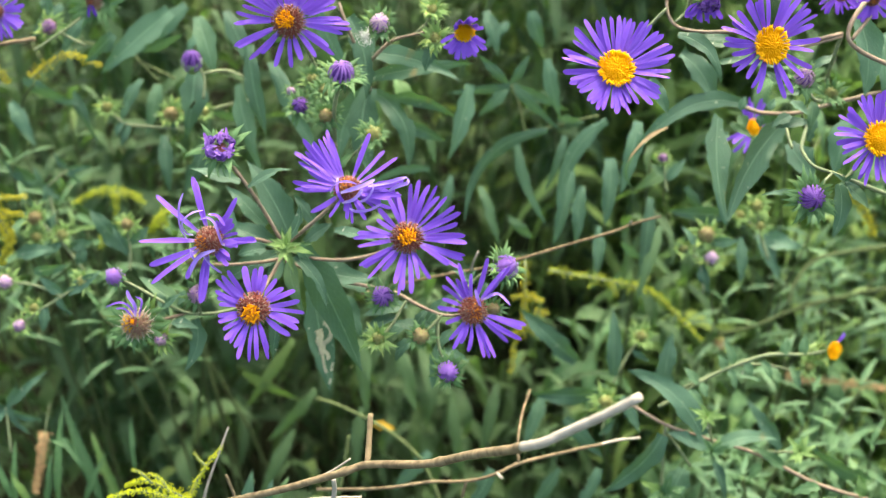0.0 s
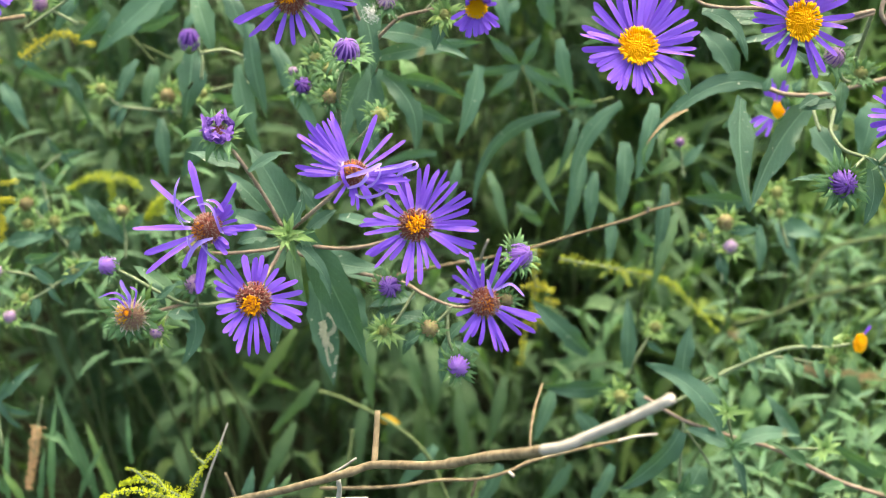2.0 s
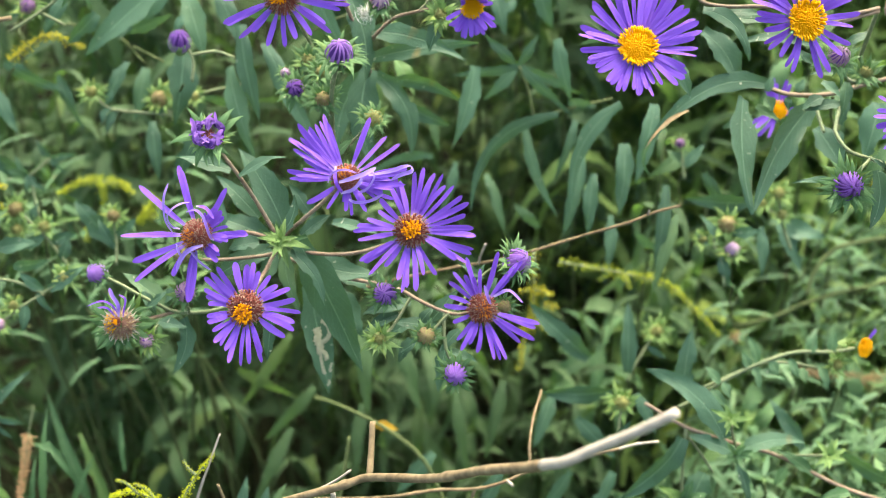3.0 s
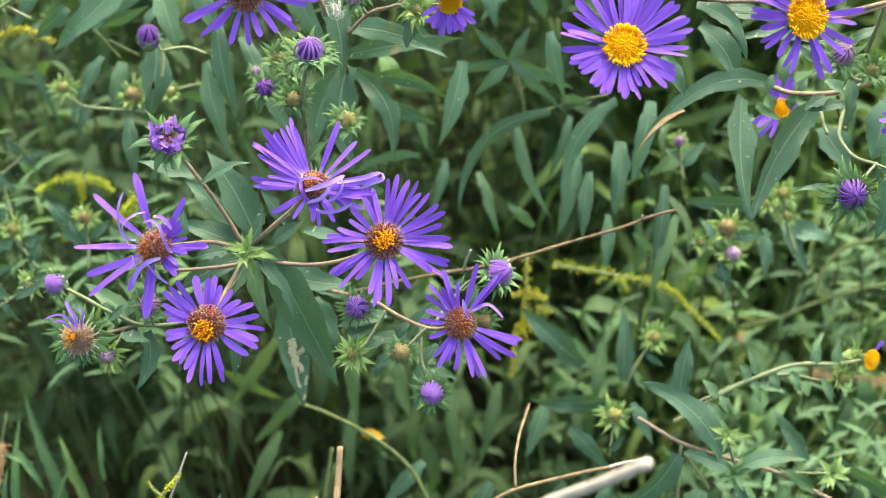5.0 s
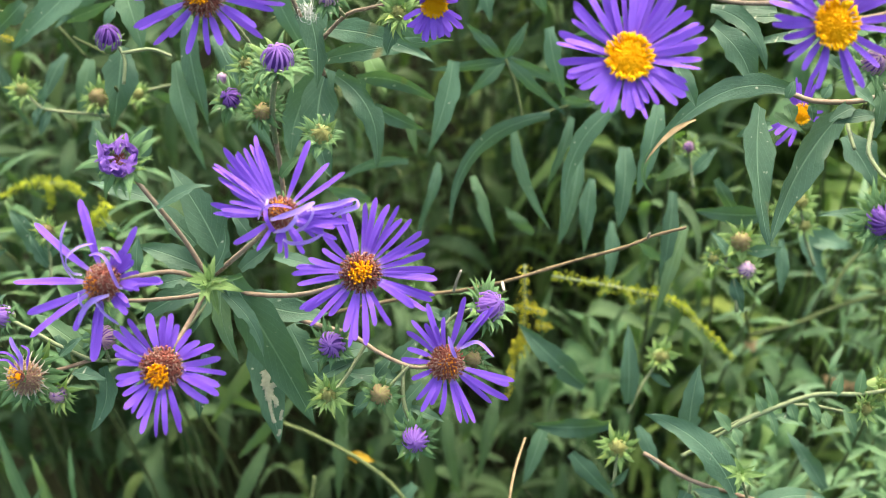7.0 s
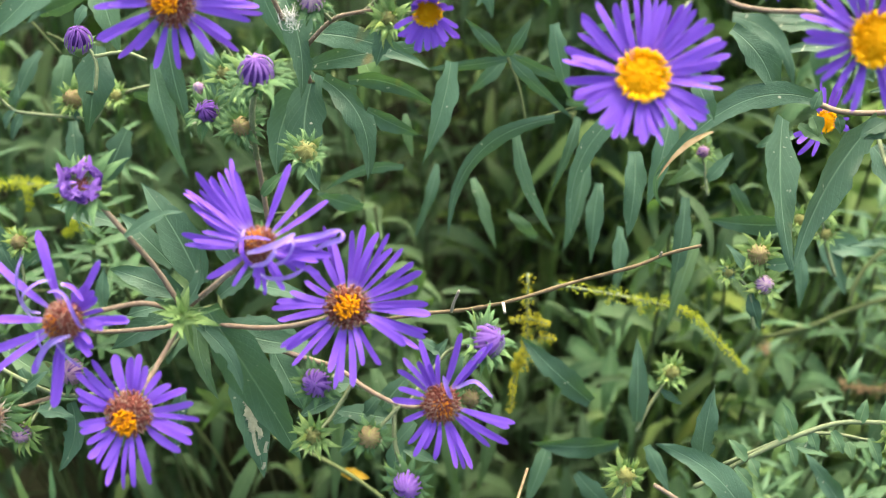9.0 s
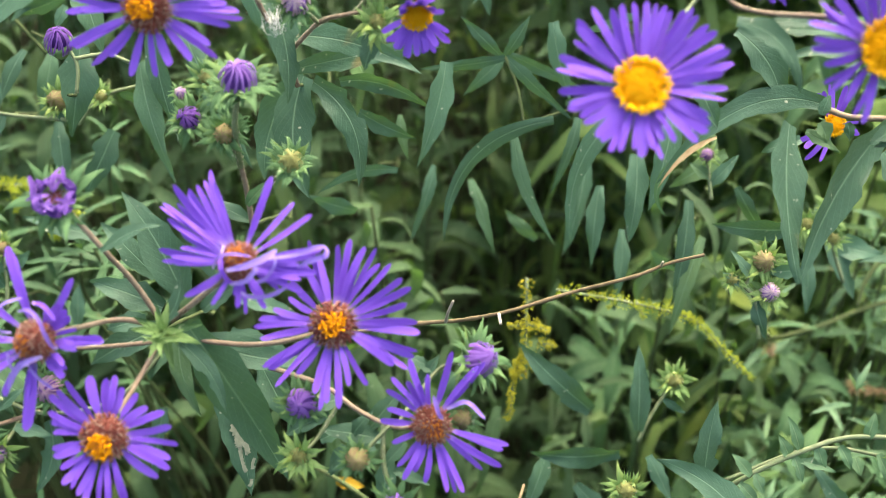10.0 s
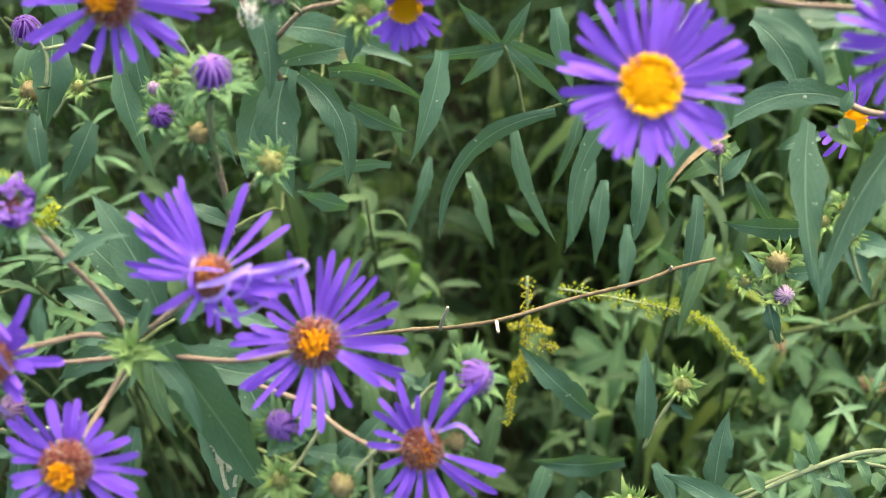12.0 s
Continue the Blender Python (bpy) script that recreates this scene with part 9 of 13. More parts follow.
leaf(plant, (-0.2426, 0.5538, 0.6104), (-0.2471, 0.5689, 0.6156), (-0.2519, 0.5849, 0.6150), 0.0056, (0.04, -0.14, 0.99), LEAF_LIGHT)
leaf(plant, (-0.2426, 0.5538, 0.6004), (-0.2451, 0.5381, 0.6064), (-0.2477, 0.5214, 0.6066), 0.0052, (0.03, 0.18, 0.98), LEAF_LIGHT)
leaf(plant, (-0.2426, 0.5538, 0.5904), (-0.2306, 0.5568, 0.5954), (-0.2177, 0.5601, 0.5959), 0.0058, (-0.20, -0.05, 0.98), LEAF_LIGHT)

plant = thing("leafy_shoot", (-0.2230, 0.9306, 0.0), "light green shoot with narrow whorled leaves", "shoot", "leafy shoots")
stem(plant, [(-0.1598, 0.6039, 0.6495), (-0.1753, 0.6247, 0.5695), (-0.1809, 0.6639, 0.3495), (-0.1598, 0.6739, 0.0000)], 0.0008, 0.0012, STEM_DARK, sides=5)
leaf(plant, (-0.1598, 0.6069, 0.6495), (-0.1569, 0.6066, 0.6569), (-0.1516, 0.6061, 0.6629), 0.0024, (-0.85, 0.08, 0.52), LEAF_LIGHT)
leaf(plant, (-0.1598, 0.6069, 0.6495), (-0.1648, 0.6090, 0.6556), (-0.1715, 0.6117, 0.6596), 0.0032, (0.58, -0.24, 0.78), LEAF_LIGHT)
leaf(plant, (-0.1598, 0.6069, 0.6495), (-0.1616, 0.6003, 0.6554), (-0.1639, 0.5922, 0.6586), 0.0039, (0.14, 0.49, 0.86), LEAF_LIGHT)
leaf(plant, (-0.1598, 0.6069, 0.6495), (-0.1551, 0.6170, 0.6493), (-0.1507, 0.6265, 0.6452), 0.0045, (0.08, 0.18, 0.98), LEAF_LIGHT)
leaf(plant, (-0.1598, 0.6069, 0.6395), (-0.1721, 0.6067, 0.6375), (-0.1830, 0.6065, 0.6313), 0.0038, (-0.33, -0.01, 0.94), LEAF_LIGHT)
leaf(plant, (-0.1598, 0.6069, 0.6295), (-0.1500, 0.6021, 0.6301), (-0.1407, 0.5975, 0.6269), 0.0043, (0.11, -0.05, 0.99), LEAF_LIGHT)
leaf(plant, (-0.1598, 0.6069, 0.6195), (-0.1657, 0.6155, 0.6212), (-0.1716, 0.6240, 0.6193), 0.0039, (-0.01, 0.01, 1.00), LEAF_LIGHT)
leaf(plant, (-0.1598, 0.6069, 0.6095), (-0.1693, 0.5942, 0.6150), (-0.1793, 0.5808, 0.6146), 0.0063, (0.09, 0.13, 0.99), LEAF_LIGHT)
leaf(plant, (-0.1598, 0.6069, 0.5995), (-0.1508, 0.6126, 0.6000), (-0.1421, 0.6180, 0.5969), 0.0032, (0.11, 0.07, 0.99), LEAF_LIGHT)

plant = thing("leafy_shoot", (-0.2445, 0.8346, 0.0), "light green shoot with narrow whorled leaves", "shoot", "leafy shoots")
stem(plant, [(-0.1736, 0.5353, 0.5853), (-0.1586, 0.5652, 0.5053), (-0.1560, 0.5953, 0.2853), (-0.1736, 0.6053, 0.0000)], 0.0008, 0.0012, STEM_DARK, sides=5)
leaf(plant, (-0.1736, 0.5383, 0.5853), (-0.1698, 0.5370, 0.5929), (-0.1638, 0.5351, 0.5986), 0.0031, (-0.75, 0.24, 0.61), LEAF_LIGHT)
leaf(plant, (-0.1736, 0.5383, 0.5853), (-0.1781, 0.5430, 0.5909), (-0.1836, 0.5488, 0.5939), 0.0028, (0.35, -0.37, 0.86), LEAF_LIGHT)
leaf(plant, (-0.1736, 0.5383, 0.5853), (-0.1725, 0.5317, 0.5907), (-0.1711, 0.5236, 0.5935), 0.0029, (-0.08, 0.48, 0.87), LEAF_LIGHT)
leaf(plant, (-0.1736, 0.5383, 0.5853), (-0.1673, 0.5491, 0.5903), (-0.1605, 0.5608, 0.5907), 0.0044, (-0.10, -0.17, 0.98), LEAF_LIGHT)
leaf(plant, (-0.1736, 0.5383, 0.5753), (-0.1875, 0.5317, 0.5777), (-0.2012, 0.5252, 0.5746), 0.0055, (-0.02, -0.01, 1.00), LEAF_LIGHT)
leaf(plant, (-0.1736, 0.5383, 0.5653), (-0.1598, 0.5337, 0.5648), (-0.1470, 0.5295, 0.5593), 0.0045, (0.20, -0.07, 0.98), LEAF_LIGHT)
leaf(plant, (-0.1736, 0.5383, 0.5553), (-0.1747, 0.5532, 0.5623), (-0.1758, 0.5696, 0.5636), 0.0057, (0.02, -0.25, 0.97), LEAF_LIGHT)
leaf(plant, (-0.1736, 0.5383, 0.5453), (-0.1791, 0.5296, 0.5476), (-0.1847, 0.5209, 0.5462), 0.0045, (0.02, 0.04, 1.00), LEAF_LIGHT)
leaf(plant, (-0.1736, 0.5383, 0.5353), (-0.1605, 0.5379, 0.5402), (-0.1465, 0.5374, 0.5402), 0.0055, (-0.18, 0.01, 0.98), LEAF_LIGHT)

plant = thing("leafy_shoot", (-0.2358, 0.8152, 0.0), "light green shoot with narrow whorled leaves", "shoot", "leafy shoots")
stem(plant, [(-0.1632, 0.5079, 0.6429), (-0.1517, 0.5313, 0.5629), (-0.1536, 0.5679, 0.3429), (-0.1632, 0.5779, 0.0000)], 0.0008, 0.0012, STEM_DARK, sides=5)
leaf(plant, (-0.1632, 0.5109, 0.6429), (-0.1579, 0.5113, 0.6499), (-0.1505, 0.5119, 0.6547), 0.0037, (-0.68, -0.05, 0.73), LEAF_LIGHT)
leaf(plant, (-0.1632, 0.5109, 0.6429), (-0.1662, 0.5161, 0.6497), (-0.1703, 0.5230, 0.6540), 0.0029, (0.31, -0.53, 0.79), LEAF_LIGHT)
leaf(plant, (-0.1632, 0.5109, 0.6429), (-0.1612, 0.5065, 0.6457), (-0.1589, 0.5014, 0.6467), 0.0020, (-0.14, 0.32, 0.94), LEAF_LIGHT)
leaf(plant, (-0.1632, 0.5109, 0.6429), (-0.1537, 0.5173, 0.6420), (-0.1450, 0.5232, 0.6372), 0.0034, (0.21, 0.14, 0.97), LEAF_LIGHT)
leaf(plant, (-0.1632, 0.5109, 0.6329), (-0.1750, 0.5105, 0.6394), (-0.1884, 0.5100, 0.6414), 0.0053, (0.32, 0.01, 0.95), LEAF_LIGHT)
leaf(plant, (-0.1632, 0.5109, 0.6229), (-0.1481, 0.5046, 0.6255), (-0.1332, 0.4983, 0.6222), 0.0053, (0.02, -0.01, 1.00), LEAF_LIGHT)
leaf(plant, (-0.1632, 0.5109, 0.6129), (-0.1664, 0.5228, 0.6130), (-0.1694, 0.5341, 0.6088), 0.0049, (-0.04, 0.16, 0.99), LEAF_LIGHT)
leaf(plant, (-0.1632, 0.5109, 0.6029), (-0.1701, 0.5012, 0.6041), (-0.1769, 0.4917, 0.6011), 0.0043, (-0.04, -0.06, 1.00), LEAF_LIGHT)
leaf(plant, (-0.1632, 0.5109, 0.5929), (-0.1487, 0.5197, 0.5925), (-0.1353, 0.5280, 0.5862), 0.0052, (0.17, 0.10, 0.98), LEAF_LIGHT)

plant = thing("leafy_shoot", (-0.3595, 0.8741, 0.0), "light green shoot with narrow whorled leaves", "shoot", "leafy shoots")
stem(plant, [(-0.2508, 0.5593, 0.6755), (-0.2578, 0.5677, 0.5955), (-0.2703, 0.6193, 0.3755), (-0.2508, 0.6293, 0.0000)], 0.0008, 0.0012, STEM_DARK, sides=5)
leaf(plant, (-0.2508, 0.5623, 0.6755), (-0.2465, 0.5636, 0.6818), (-0.2402, 0.5653, 0.6863), 0.0023, (-0.67, -0.19, 0.71), LEAF_LIGHT)
leaf(plant, (-0.2508, 0.5623, 0.6755), (-0.2557, 0.5655, 0.6821), (-0.2622, 0.5697, 0.6862), 0.0031, (0.52, -0.34, 0.78), LEAF_LIGHT)
leaf(plant, (-0.2508, 0.5623, 0.6755), (-0.2497, 0.5549, 0.6802), (-0.2484, 0.5463, 0.6821), 0.0027, (-0.06, 0.38, 0.93), LEAF_LIGHT)
leaf(plant, (-0.2508, 0.5623, 0.6755), (-0.2404, 0.5720, 0.6768), (-0.2302, 0.5813, 0.6732), 0.0043, (0.06, 0.06, 1.00), LEAF_LIGHT)
leaf(plant, (-0.2508, 0.5623, 0.6655), (-0.2626, 0.5632, 0.6697), (-0.2751, 0.5642, 0.6696), 0.0053, (0.17, -0.01, 0.99), LEAF_LIGHT)
leaf(plant, (-0.2508, 0.5623, 0.6555), (-0.2387, 0.5596, 0.6554), (-0.2274, 0.5570, 0.6509), 0.0045, (0.18, -0.04, 0.98), LEAF_LIGHT)
leaf(plant, (-0.2508, 0.5623, 0.6455), (-0.2560, 0.5752, 0.6501), (-0.2614, 0.5887, 0.6496), 0.0047, (0.05, -0.13, 0.99), LEAF_LIGHT)
leaf(plant, (-0.2508, 0.5623, 0.6355), (-0.2533, 0.5459, 0.6380), (-0.2558, 0.5296, 0.6346), 0.0057, (-0.00, -0.02, 1.00), LEAF_LIGHT)
leaf(plant, (-0.2508, 0.5623, 0.6255), (-0.2379, 0.5696, 0.6309), (-0.2242, 0.5774, 0.6308), 0.0049, (-0.15, -0.08, 0.99), LEAF_LIGHT)

plant = thing("leafy_shoot", (-0.3704, 0.8114, 0.0), "light green shoot with narrow whorled leaves", "shoot", "leafy shoots")
stem(plant, [(-0.2577, 0.5157, 0.6289), (-0.2736, 0.5302, 0.5489), (-0.2808, 0.5757, 0.3289), (-0.2577, 0.5857, 0.0000)], 0.0008, 0.0012, STEM_DARK, sides=5)
leaf(plant, (-0.2577, 0.5187, 0.6289), (-0.2535, 0.5178, 0.6373), (-0.2468, 0.5162, 0.6436), 0.0032, (-0.77, 0.18, 0.61), LEAF_LIGHT)
leaf(plant, (-0.2577, 0.5187, 0.6289), (-0.2602, 0.5200, 0.6358), (-0.2647, 0.5223, 0.6413), 0.0030, (0.75, -0.38, 0.54), LEAF_LIGHT)
leaf(plant, (-0.2577, 0.5187, 0.6289), (-0.2560, 0.5154, 0.6360), (-0.2534, 0.5101, 0.6413), 0.0028, (-0.35, 0.71, 0.61), LEAF_LIGHT)
leaf(plant, (-0.2577, 0.5187, 0.6289), (-0.2511, 0.5340, 0.6283), (-0.2451, 0.5480, 0.6220), 0.0061, (0.08, 0.20, 0.98), LEAF_LIGHT)
leaf(plant, (-0.2577, 0.5187, 0.6189), (-0.2695, 0.5175, 0.6192), (-0.2807, 0.5163, 0.6152), 0.0040, (-0.16, -0.02, 0.99), LEAF_LIGHT)
leaf(plant, (-0.2577, 0.5187, 0.6089), (-0.2491, 0.5116, 0.6095), (-0.2409, 0.5048, 0.6062), 0.0045, (0.10, -0.08, 0.99), LEAF_LIGHT)
leaf(plant, (-0.2577, 0.5187, 0.5989), (-0.2564, 0.5338, 0.6014), (-0.2551, 0.5487, 0.5984), 0.0064, (0.00, 0.02, 1.00), LEAF_LIGHT)
leaf(plant, (-0.2577, 0.5187, 0.5889), (-0.2599, 0.5095, 0.5926), (-0.2624, 0.4995, 0.5927), 0.0036, (0.04, 0.18, 0.98), LEAF_LIGHT)
leaf(plant, (-0.2577, 0.5187, 0.5789), (-0.2430, 0.5181, 0.5770), (-0.2300, 0.5176, 0.5701), 0.0049, (0.30, -0.01, 0.95), LEAF_LIGHT)

plant = thing("leafy_shoot", (-0.2337, 0.8765, 0.0), "light green shoot with narrow whorled leaves", "shoot", "leafy shoots")
stem(plant, [(-0.1662, 0.5639, 0.6174), (-0.1585, 0.5652, 0.5374), (-0.1947, 0.6239, 0.3174), (-0.1662, 0.6339, 0.0000)], 0.0008, 0.0012, STEM_DARK, sides=5)
leaf(plant, (-0.1662, 0.5669, 0.6174), (-0.1604, 0.5648, 0.6212), (-0.1537, 0.5624, 0.6226), 0.0028, (-0.34, 0.12, 0.93), LEAF_LIGHT)
leaf(plant, (-0.1662, 0.5669, 0.6174), (-0.1718, 0.5696, 0.6224), (-0.1786, 0.5729, 0.6250), 0.0034, (0.43, -0.21, 0.88), LEAF_LIGHT)
leaf(plant, (-0.1662, 0.5669, 0.6174), (-0.1667, 0.5623, 0.6235), (-0.1673, 0.5560, 0.6275), 0.0028, (0.06, 0.68, 0.73), LEAF_LIGHT)
leaf(plant, (-0.1662, 0.5669, 0.6174), (-0.1527, 0.5746, 0.6239), (-0.1380, 0.5830, 0.6246), 0.0050, (-0.19, -0.11, 0.98), LEAF_LIGHT)
leaf(plant, (-0.1662, 0.5669, 0.6074), (-0.1770, 0.5645, 0.6090), (-0.1876, 0.5621, 0.6066), 0.0047, (-0.04, -0.01, 1.00), LEAF_LIGHT)
leaf(plant, (-0.1662, 0.5669, 0.5974), (-0.1528, 0.5624, 0.6009), (-0.1391, 0.5579, 0.5993), 0.0044, (-0.06, 0.02, 1.00), LEAF_LIGHT)
leaf(plant, (-0.1662, 0.5669, 0.5874), (-0.1706, 0.5825, 0.5911), (-0.1751, 0.5984, 0.5888), 0.0054, (0.01, -0.04, 1.00), LEAF_LIGHT)
leaf(plant, (-0.1662, 0.5669, 0.5774), (-0.1718, 0.5584, 0.5813), (-0.1778, 0.5494, 0.5814), 0.0043, (0.10, 0.16, 0.98), LEAF_LIGHT)
leaf(plant, (-0.1662, 0.5669, 0.5674), (-0.1540, 0.5780, 0.5704), (-0.1418, 0.5892, 0.5675), 0.0059, (-0.00, -0.00, 1.00), LEAF_LIGHT)

plant = thing("leafy_shoot", (0.4045, 0.9677, 0.0), "pale green shoot with small narrow leaves", "shoot", "leafy shoots")
stem(plant, [(0.2864, 0.6661, 0.5164), (0.3031, 0.6844, 0.4364), (0.2932, 0.7261, 0.2164), (0.2864, 0.7361, 0.0000)], 0.0008, 0.0012, STEM_DARK, sides=5)
leaf(plant, (0.2864, 0.6691, 0.5164), (0.2906, 0.6704, 0.5197), (0.2957, 0.6719, 0.5212), 0.0017, (-0.43, -0.13, 0.89), LEAF_LIGHT)
leaf(plant, (0.2864, 0.6691, 0.5164), (0.2841, 0.6704, 0.5225), (0.2800, 0.6727, 0.5273), 0.0024, (0.73, -0.40, 0.55), LEAF_LIGHT)
leaf(plant, (0.2864, 0.6691, 0.5164), (0.2853, 0.6650, 0.5218), (0.2838, 0.6592, 0.5255), 0.0026, (0.17, 0.64, 0.75), LEAF_LIGHT)
leaf(plant, (0.2864, 0.6691, 0.5164), (0.2988, 0.6776, 0.5190), (0.3112, 0.6861, 0.5162), 0.0060, (0.00, 0.00, 1.00), LEAF_LIGHT)
leaf(plant, (0.2864, 0.6691, 0.5064), (0.2742, 0.6668, 0.5096), (0.2616, 0.6644, 0.5084), 0.0052, (0.08, 0.01, 1.00), LEAF_LIGHT)
leaf(plant, (0.2864, 0.6691, 0.4964), (0.2927, 0.6603, 0.5009), (0.2996, 0.6508, 0.5015), 0.0038, (-0.13, 0.18, 0.98), LEAF_LIGHT)
leaf(plant, (0.2864, 0.6691, 0.4864), (0.2838, 0.6840, 0.4850), (0.2814, 0.6976, 0.4785), 0.0050, (-0.05, 0.26, 0.96), LEAF_LIGHT)
leaf(plant, (0.2864, 0.6691, 0.4764), (0.2753, 0.6564, 0.4777), (0.2646, 0.6441, 0.4731), 0.0073, (-0.06, -0.07, 1.00), LEAF_LIGHT)
leaf(plant, (0.2864, 0.6691, 0.4664), (0.2953, 0.6764, 0.4651), (0.3034, 0.6830, 0.4598), 0.0044, (0.22, 0.18, 0.96), LEAF_PALE)

plant = thing("leafy_shoot", (0.4014, 0.9461, 0.0), "pale green shoot with small narrow leaves", "shoot", "leafy shoots")
stem(plant, [(0.2826, 0.6471, 0.5193), (0.3005, 0.6705, 0.4393), (0.3065, 0.7071, 0.2193), (0.2826, 0.7171, 0.0000)], 0.0008, 0.0012, STEM_DARK, sides=5)
leaf(plant, (0.2826, 0.6501, 0.5193), (0.2871, 0.6508, 0.5234), (0.2927, 0.6517, 0.5257), 0.0026, (-0.52, -0.09, 0.85), LEAF_PALE)
leaf(plant, (0.2826, 0.6501, 0.5193), (0.2803, 0.6537, 0.5257), (0.2770, 0.6591, 0.5301), 0.0026, (0.38, -0.60, 0.70), LEAF_PALE)
leaf(plant, (0.2826, 0.6501, 0.5193), (0.2837, 0.6466, 0.5239), (0.2853, 0.6417, 0.5269), 0.0020, (-0.20, 0.63, 0.75), LEAF_PALE)
leaf(plant, (0.2826, 0.6501, 0.5193), (0.2904, 0.6596, 0.5206), (0.2980, 0.6690, 0.5176), 0.0047, (0.04, 0.05, 1.00), LEAF_LIGHT)
leaf(plant, (0.2826, 0.6501, 0.5093), (0.2688, 0.6508, 0.5125), (0.2548, 0.6515, 0.5106), 0.0050, (0.05, -0.00, 1.00), LEAF_LIGHT)
leaf(plant, (0.2826, 0.6501, 0.4993), (0.2906, 0.6412, 0.5058), (0.2997, 0.6312, 0.5078), 0.0058, (-0.21, 0.24, 0.95), LEAF_LIGHT)
leaf(plant, (0.2826, 0.6501, 0.4893), (0.2826, 0.6669, 0.4889), (0.2826, 0.6825, 0.4827), 0.0052, (-0.00, 0.20, 0.98), LEAF_PALE)
leaf(plant, (0.2826, 0.6501, 0.4793), (0.2738, 0.6379, 0.4873), (0.2640, 0.6243, 0.4895), 0.0056, (0.18, 0.25, 0.95), LEAF_LIGHT)
leaf(plant, (0.2826, 0.6501, 0.4693), (0.2917, 0.6522, 0.4691), (0.3002, 0.6541, 0.4657), 0.0039, (0.19, 0.04, 0.98), LEAF_PALE)

plant = thing("leafy_shoot", (0.4103, 0.9721, 0.0), "pale green shoot with small narrow leaves", "shoot", "leafy shoots")
stem(plant, [(0.2941, 0.6774, 0.4666), (0.3034, 0.6903, 0.3866), (0.2893, 0.7374, 0.1666), (0.2941, 0.7474, 0.0000)], 0.0008, 0.0012, STEM_DARK, sides=5)
leaf(plant, (0.2941, 0.6804, 0.4666), (0.2985, 0.6798, 0.4708), (0.3040, 0.6792, 0.4731), 0.0024, (-0.54, 0.06, 0.84), LEAF_PALE)
leaf(plant, (0.2941, 0.6804, 0.4666), (0.2923, 0.6839, 0.4709), (0.2900, 0.6885, 0.4735), 0.0018, (0.27, -0.54, 0.80), LEAF_LIGHT)
leaf(plant, (0.2941, 0.6804, 0.4666), (0.2945, 0.6773, 0.4724), (0.2952, 0.6725, 0.4768), 0.0026, (-0.12, 0.78, 0.62), LEAF_PALE)
leaf(plant, (0.2941, 0.6804, 0.4666), (0.3057, 0.6923, 0.4640), (0.3159, 0.7029, 0.4558), 0.0061, (0.23, 0.23, 0.95), LEAF_LIGHT)
leaf(plant, (0.2941, 0.6804, 0.4566), (0.2786, 0.6836, 0.4616), (0.2624, 0.6870, 0.4607), 0.0054, (0.12, -0.03, 0.99), LEAF_LIGHT)
leaf(plant, (0.2941, 0.6804, 0.4466), (0.3029, 0.6707, 0.4449), (0.3108, 0.6620, 0.4387), 0.0048, (0.20, -0.22, 0.95), LEAF_LIGHT)
leaf(plant, (0.2941, 0.6804, 0.4366), (0.2950, 0.6899, 0.4351), (0.2958, 0.6984, 0.4304), 0.0037, (0.03, 0.32, 0.95), LEAF_LIGHT)
leaf(plant, (0.2941, 0.6804, 0.4266), (0.2892, 0.6695, 0.4263), (0.2847, 0.6593, 0.4218), 0.0049, (-0.08, -0.19, 0.98), LEAF_LIGHT)
leaf(plant, (0.2941, 0.6804, 0.4166), (0.3063, 0.6912, 0.4208), (0.3189, 0.7023, 0.4190), 0.0053, (-0.05, -0.05, 1.00), LEAF_LIGHT)

plant = thing("leafy_shoot", (0.4284, 0.9111, 0.0), "pale green shoot with small narrow leaves", "shoot", "leafy shoots")
stem(plant, [(0.2990, 0.6153, 0.5435), (0.2812, 0.6428, 0.4635), (0.3173, 0.6753, 0.2435), (0.2990, 0.6853, 0.0000)], 0.0008, 0.0012, STEM_DARK, sides=5)
leaf(plant, (0.2990, 0.6183, 0.5435), (0.3013, 0.6190, 0.5488), (0.3054, 0.6201, 0.5530), 0.0021, (-0.79, -0.21, 0.57), LEAF_LIGHT)
leaf(plant, (0.2990, 0.6183, 0.5435), (0.2959, 0.6209, 0.5479), (0.2919, 0.6243, 0.5507), 0.0019, (0.47, -0.40, 0.79), LEAF_PALE)
leaf(plant, (0.2990, 0.6183, 0.5435), (0.3007, 0.6151, 0.5492), (0.3032, 0.6103, 0.5534), 0.0028, (-0.34, 0.65, 0.68), LEAF_PALE)
leaf(plant, (0.2990, 0.6183, 0.5435), (0.3099, 0.6267, 0.5478), (0.3214, 0.6355, 0.5470), 0.0048, (-0.10, -0.08, 0.99), LEAF_LIGHT)
leaf(plant, (0.2990, 0.6183, 0.5335), (0.2888, 0.6150, 0.5328), (0.2794, 0.6119, 0.5284), 0.0039, (-0.23, -0.07, 0.97), LEAF_PALE)
leaf(plant, (0.2990, 0.6183, 0.5235), (0.3060, 0.6105, 0.5227), (0.3125, 0.6033, 0.5182), 0.0043, (0.17, -0.19, 0.97), LEAF_PALE)
leaf(plant, (0.2990, 0.6183, 0.5135), (0.2976, 0.6278, 0.5144), (0.2963, 0.6370, 0.5120), 0.0038, (-0.01, 0.08, 1.00), LEAF_PALE)
leaf(plant, (0.2990, 0.6183, 0.5035), (0.2885, 0.6092, 0.5067), (0.2777, 0.5998, 0.5049), 0.0048, (0.04, 0.03, 1.00), LEAF_LIGHT)
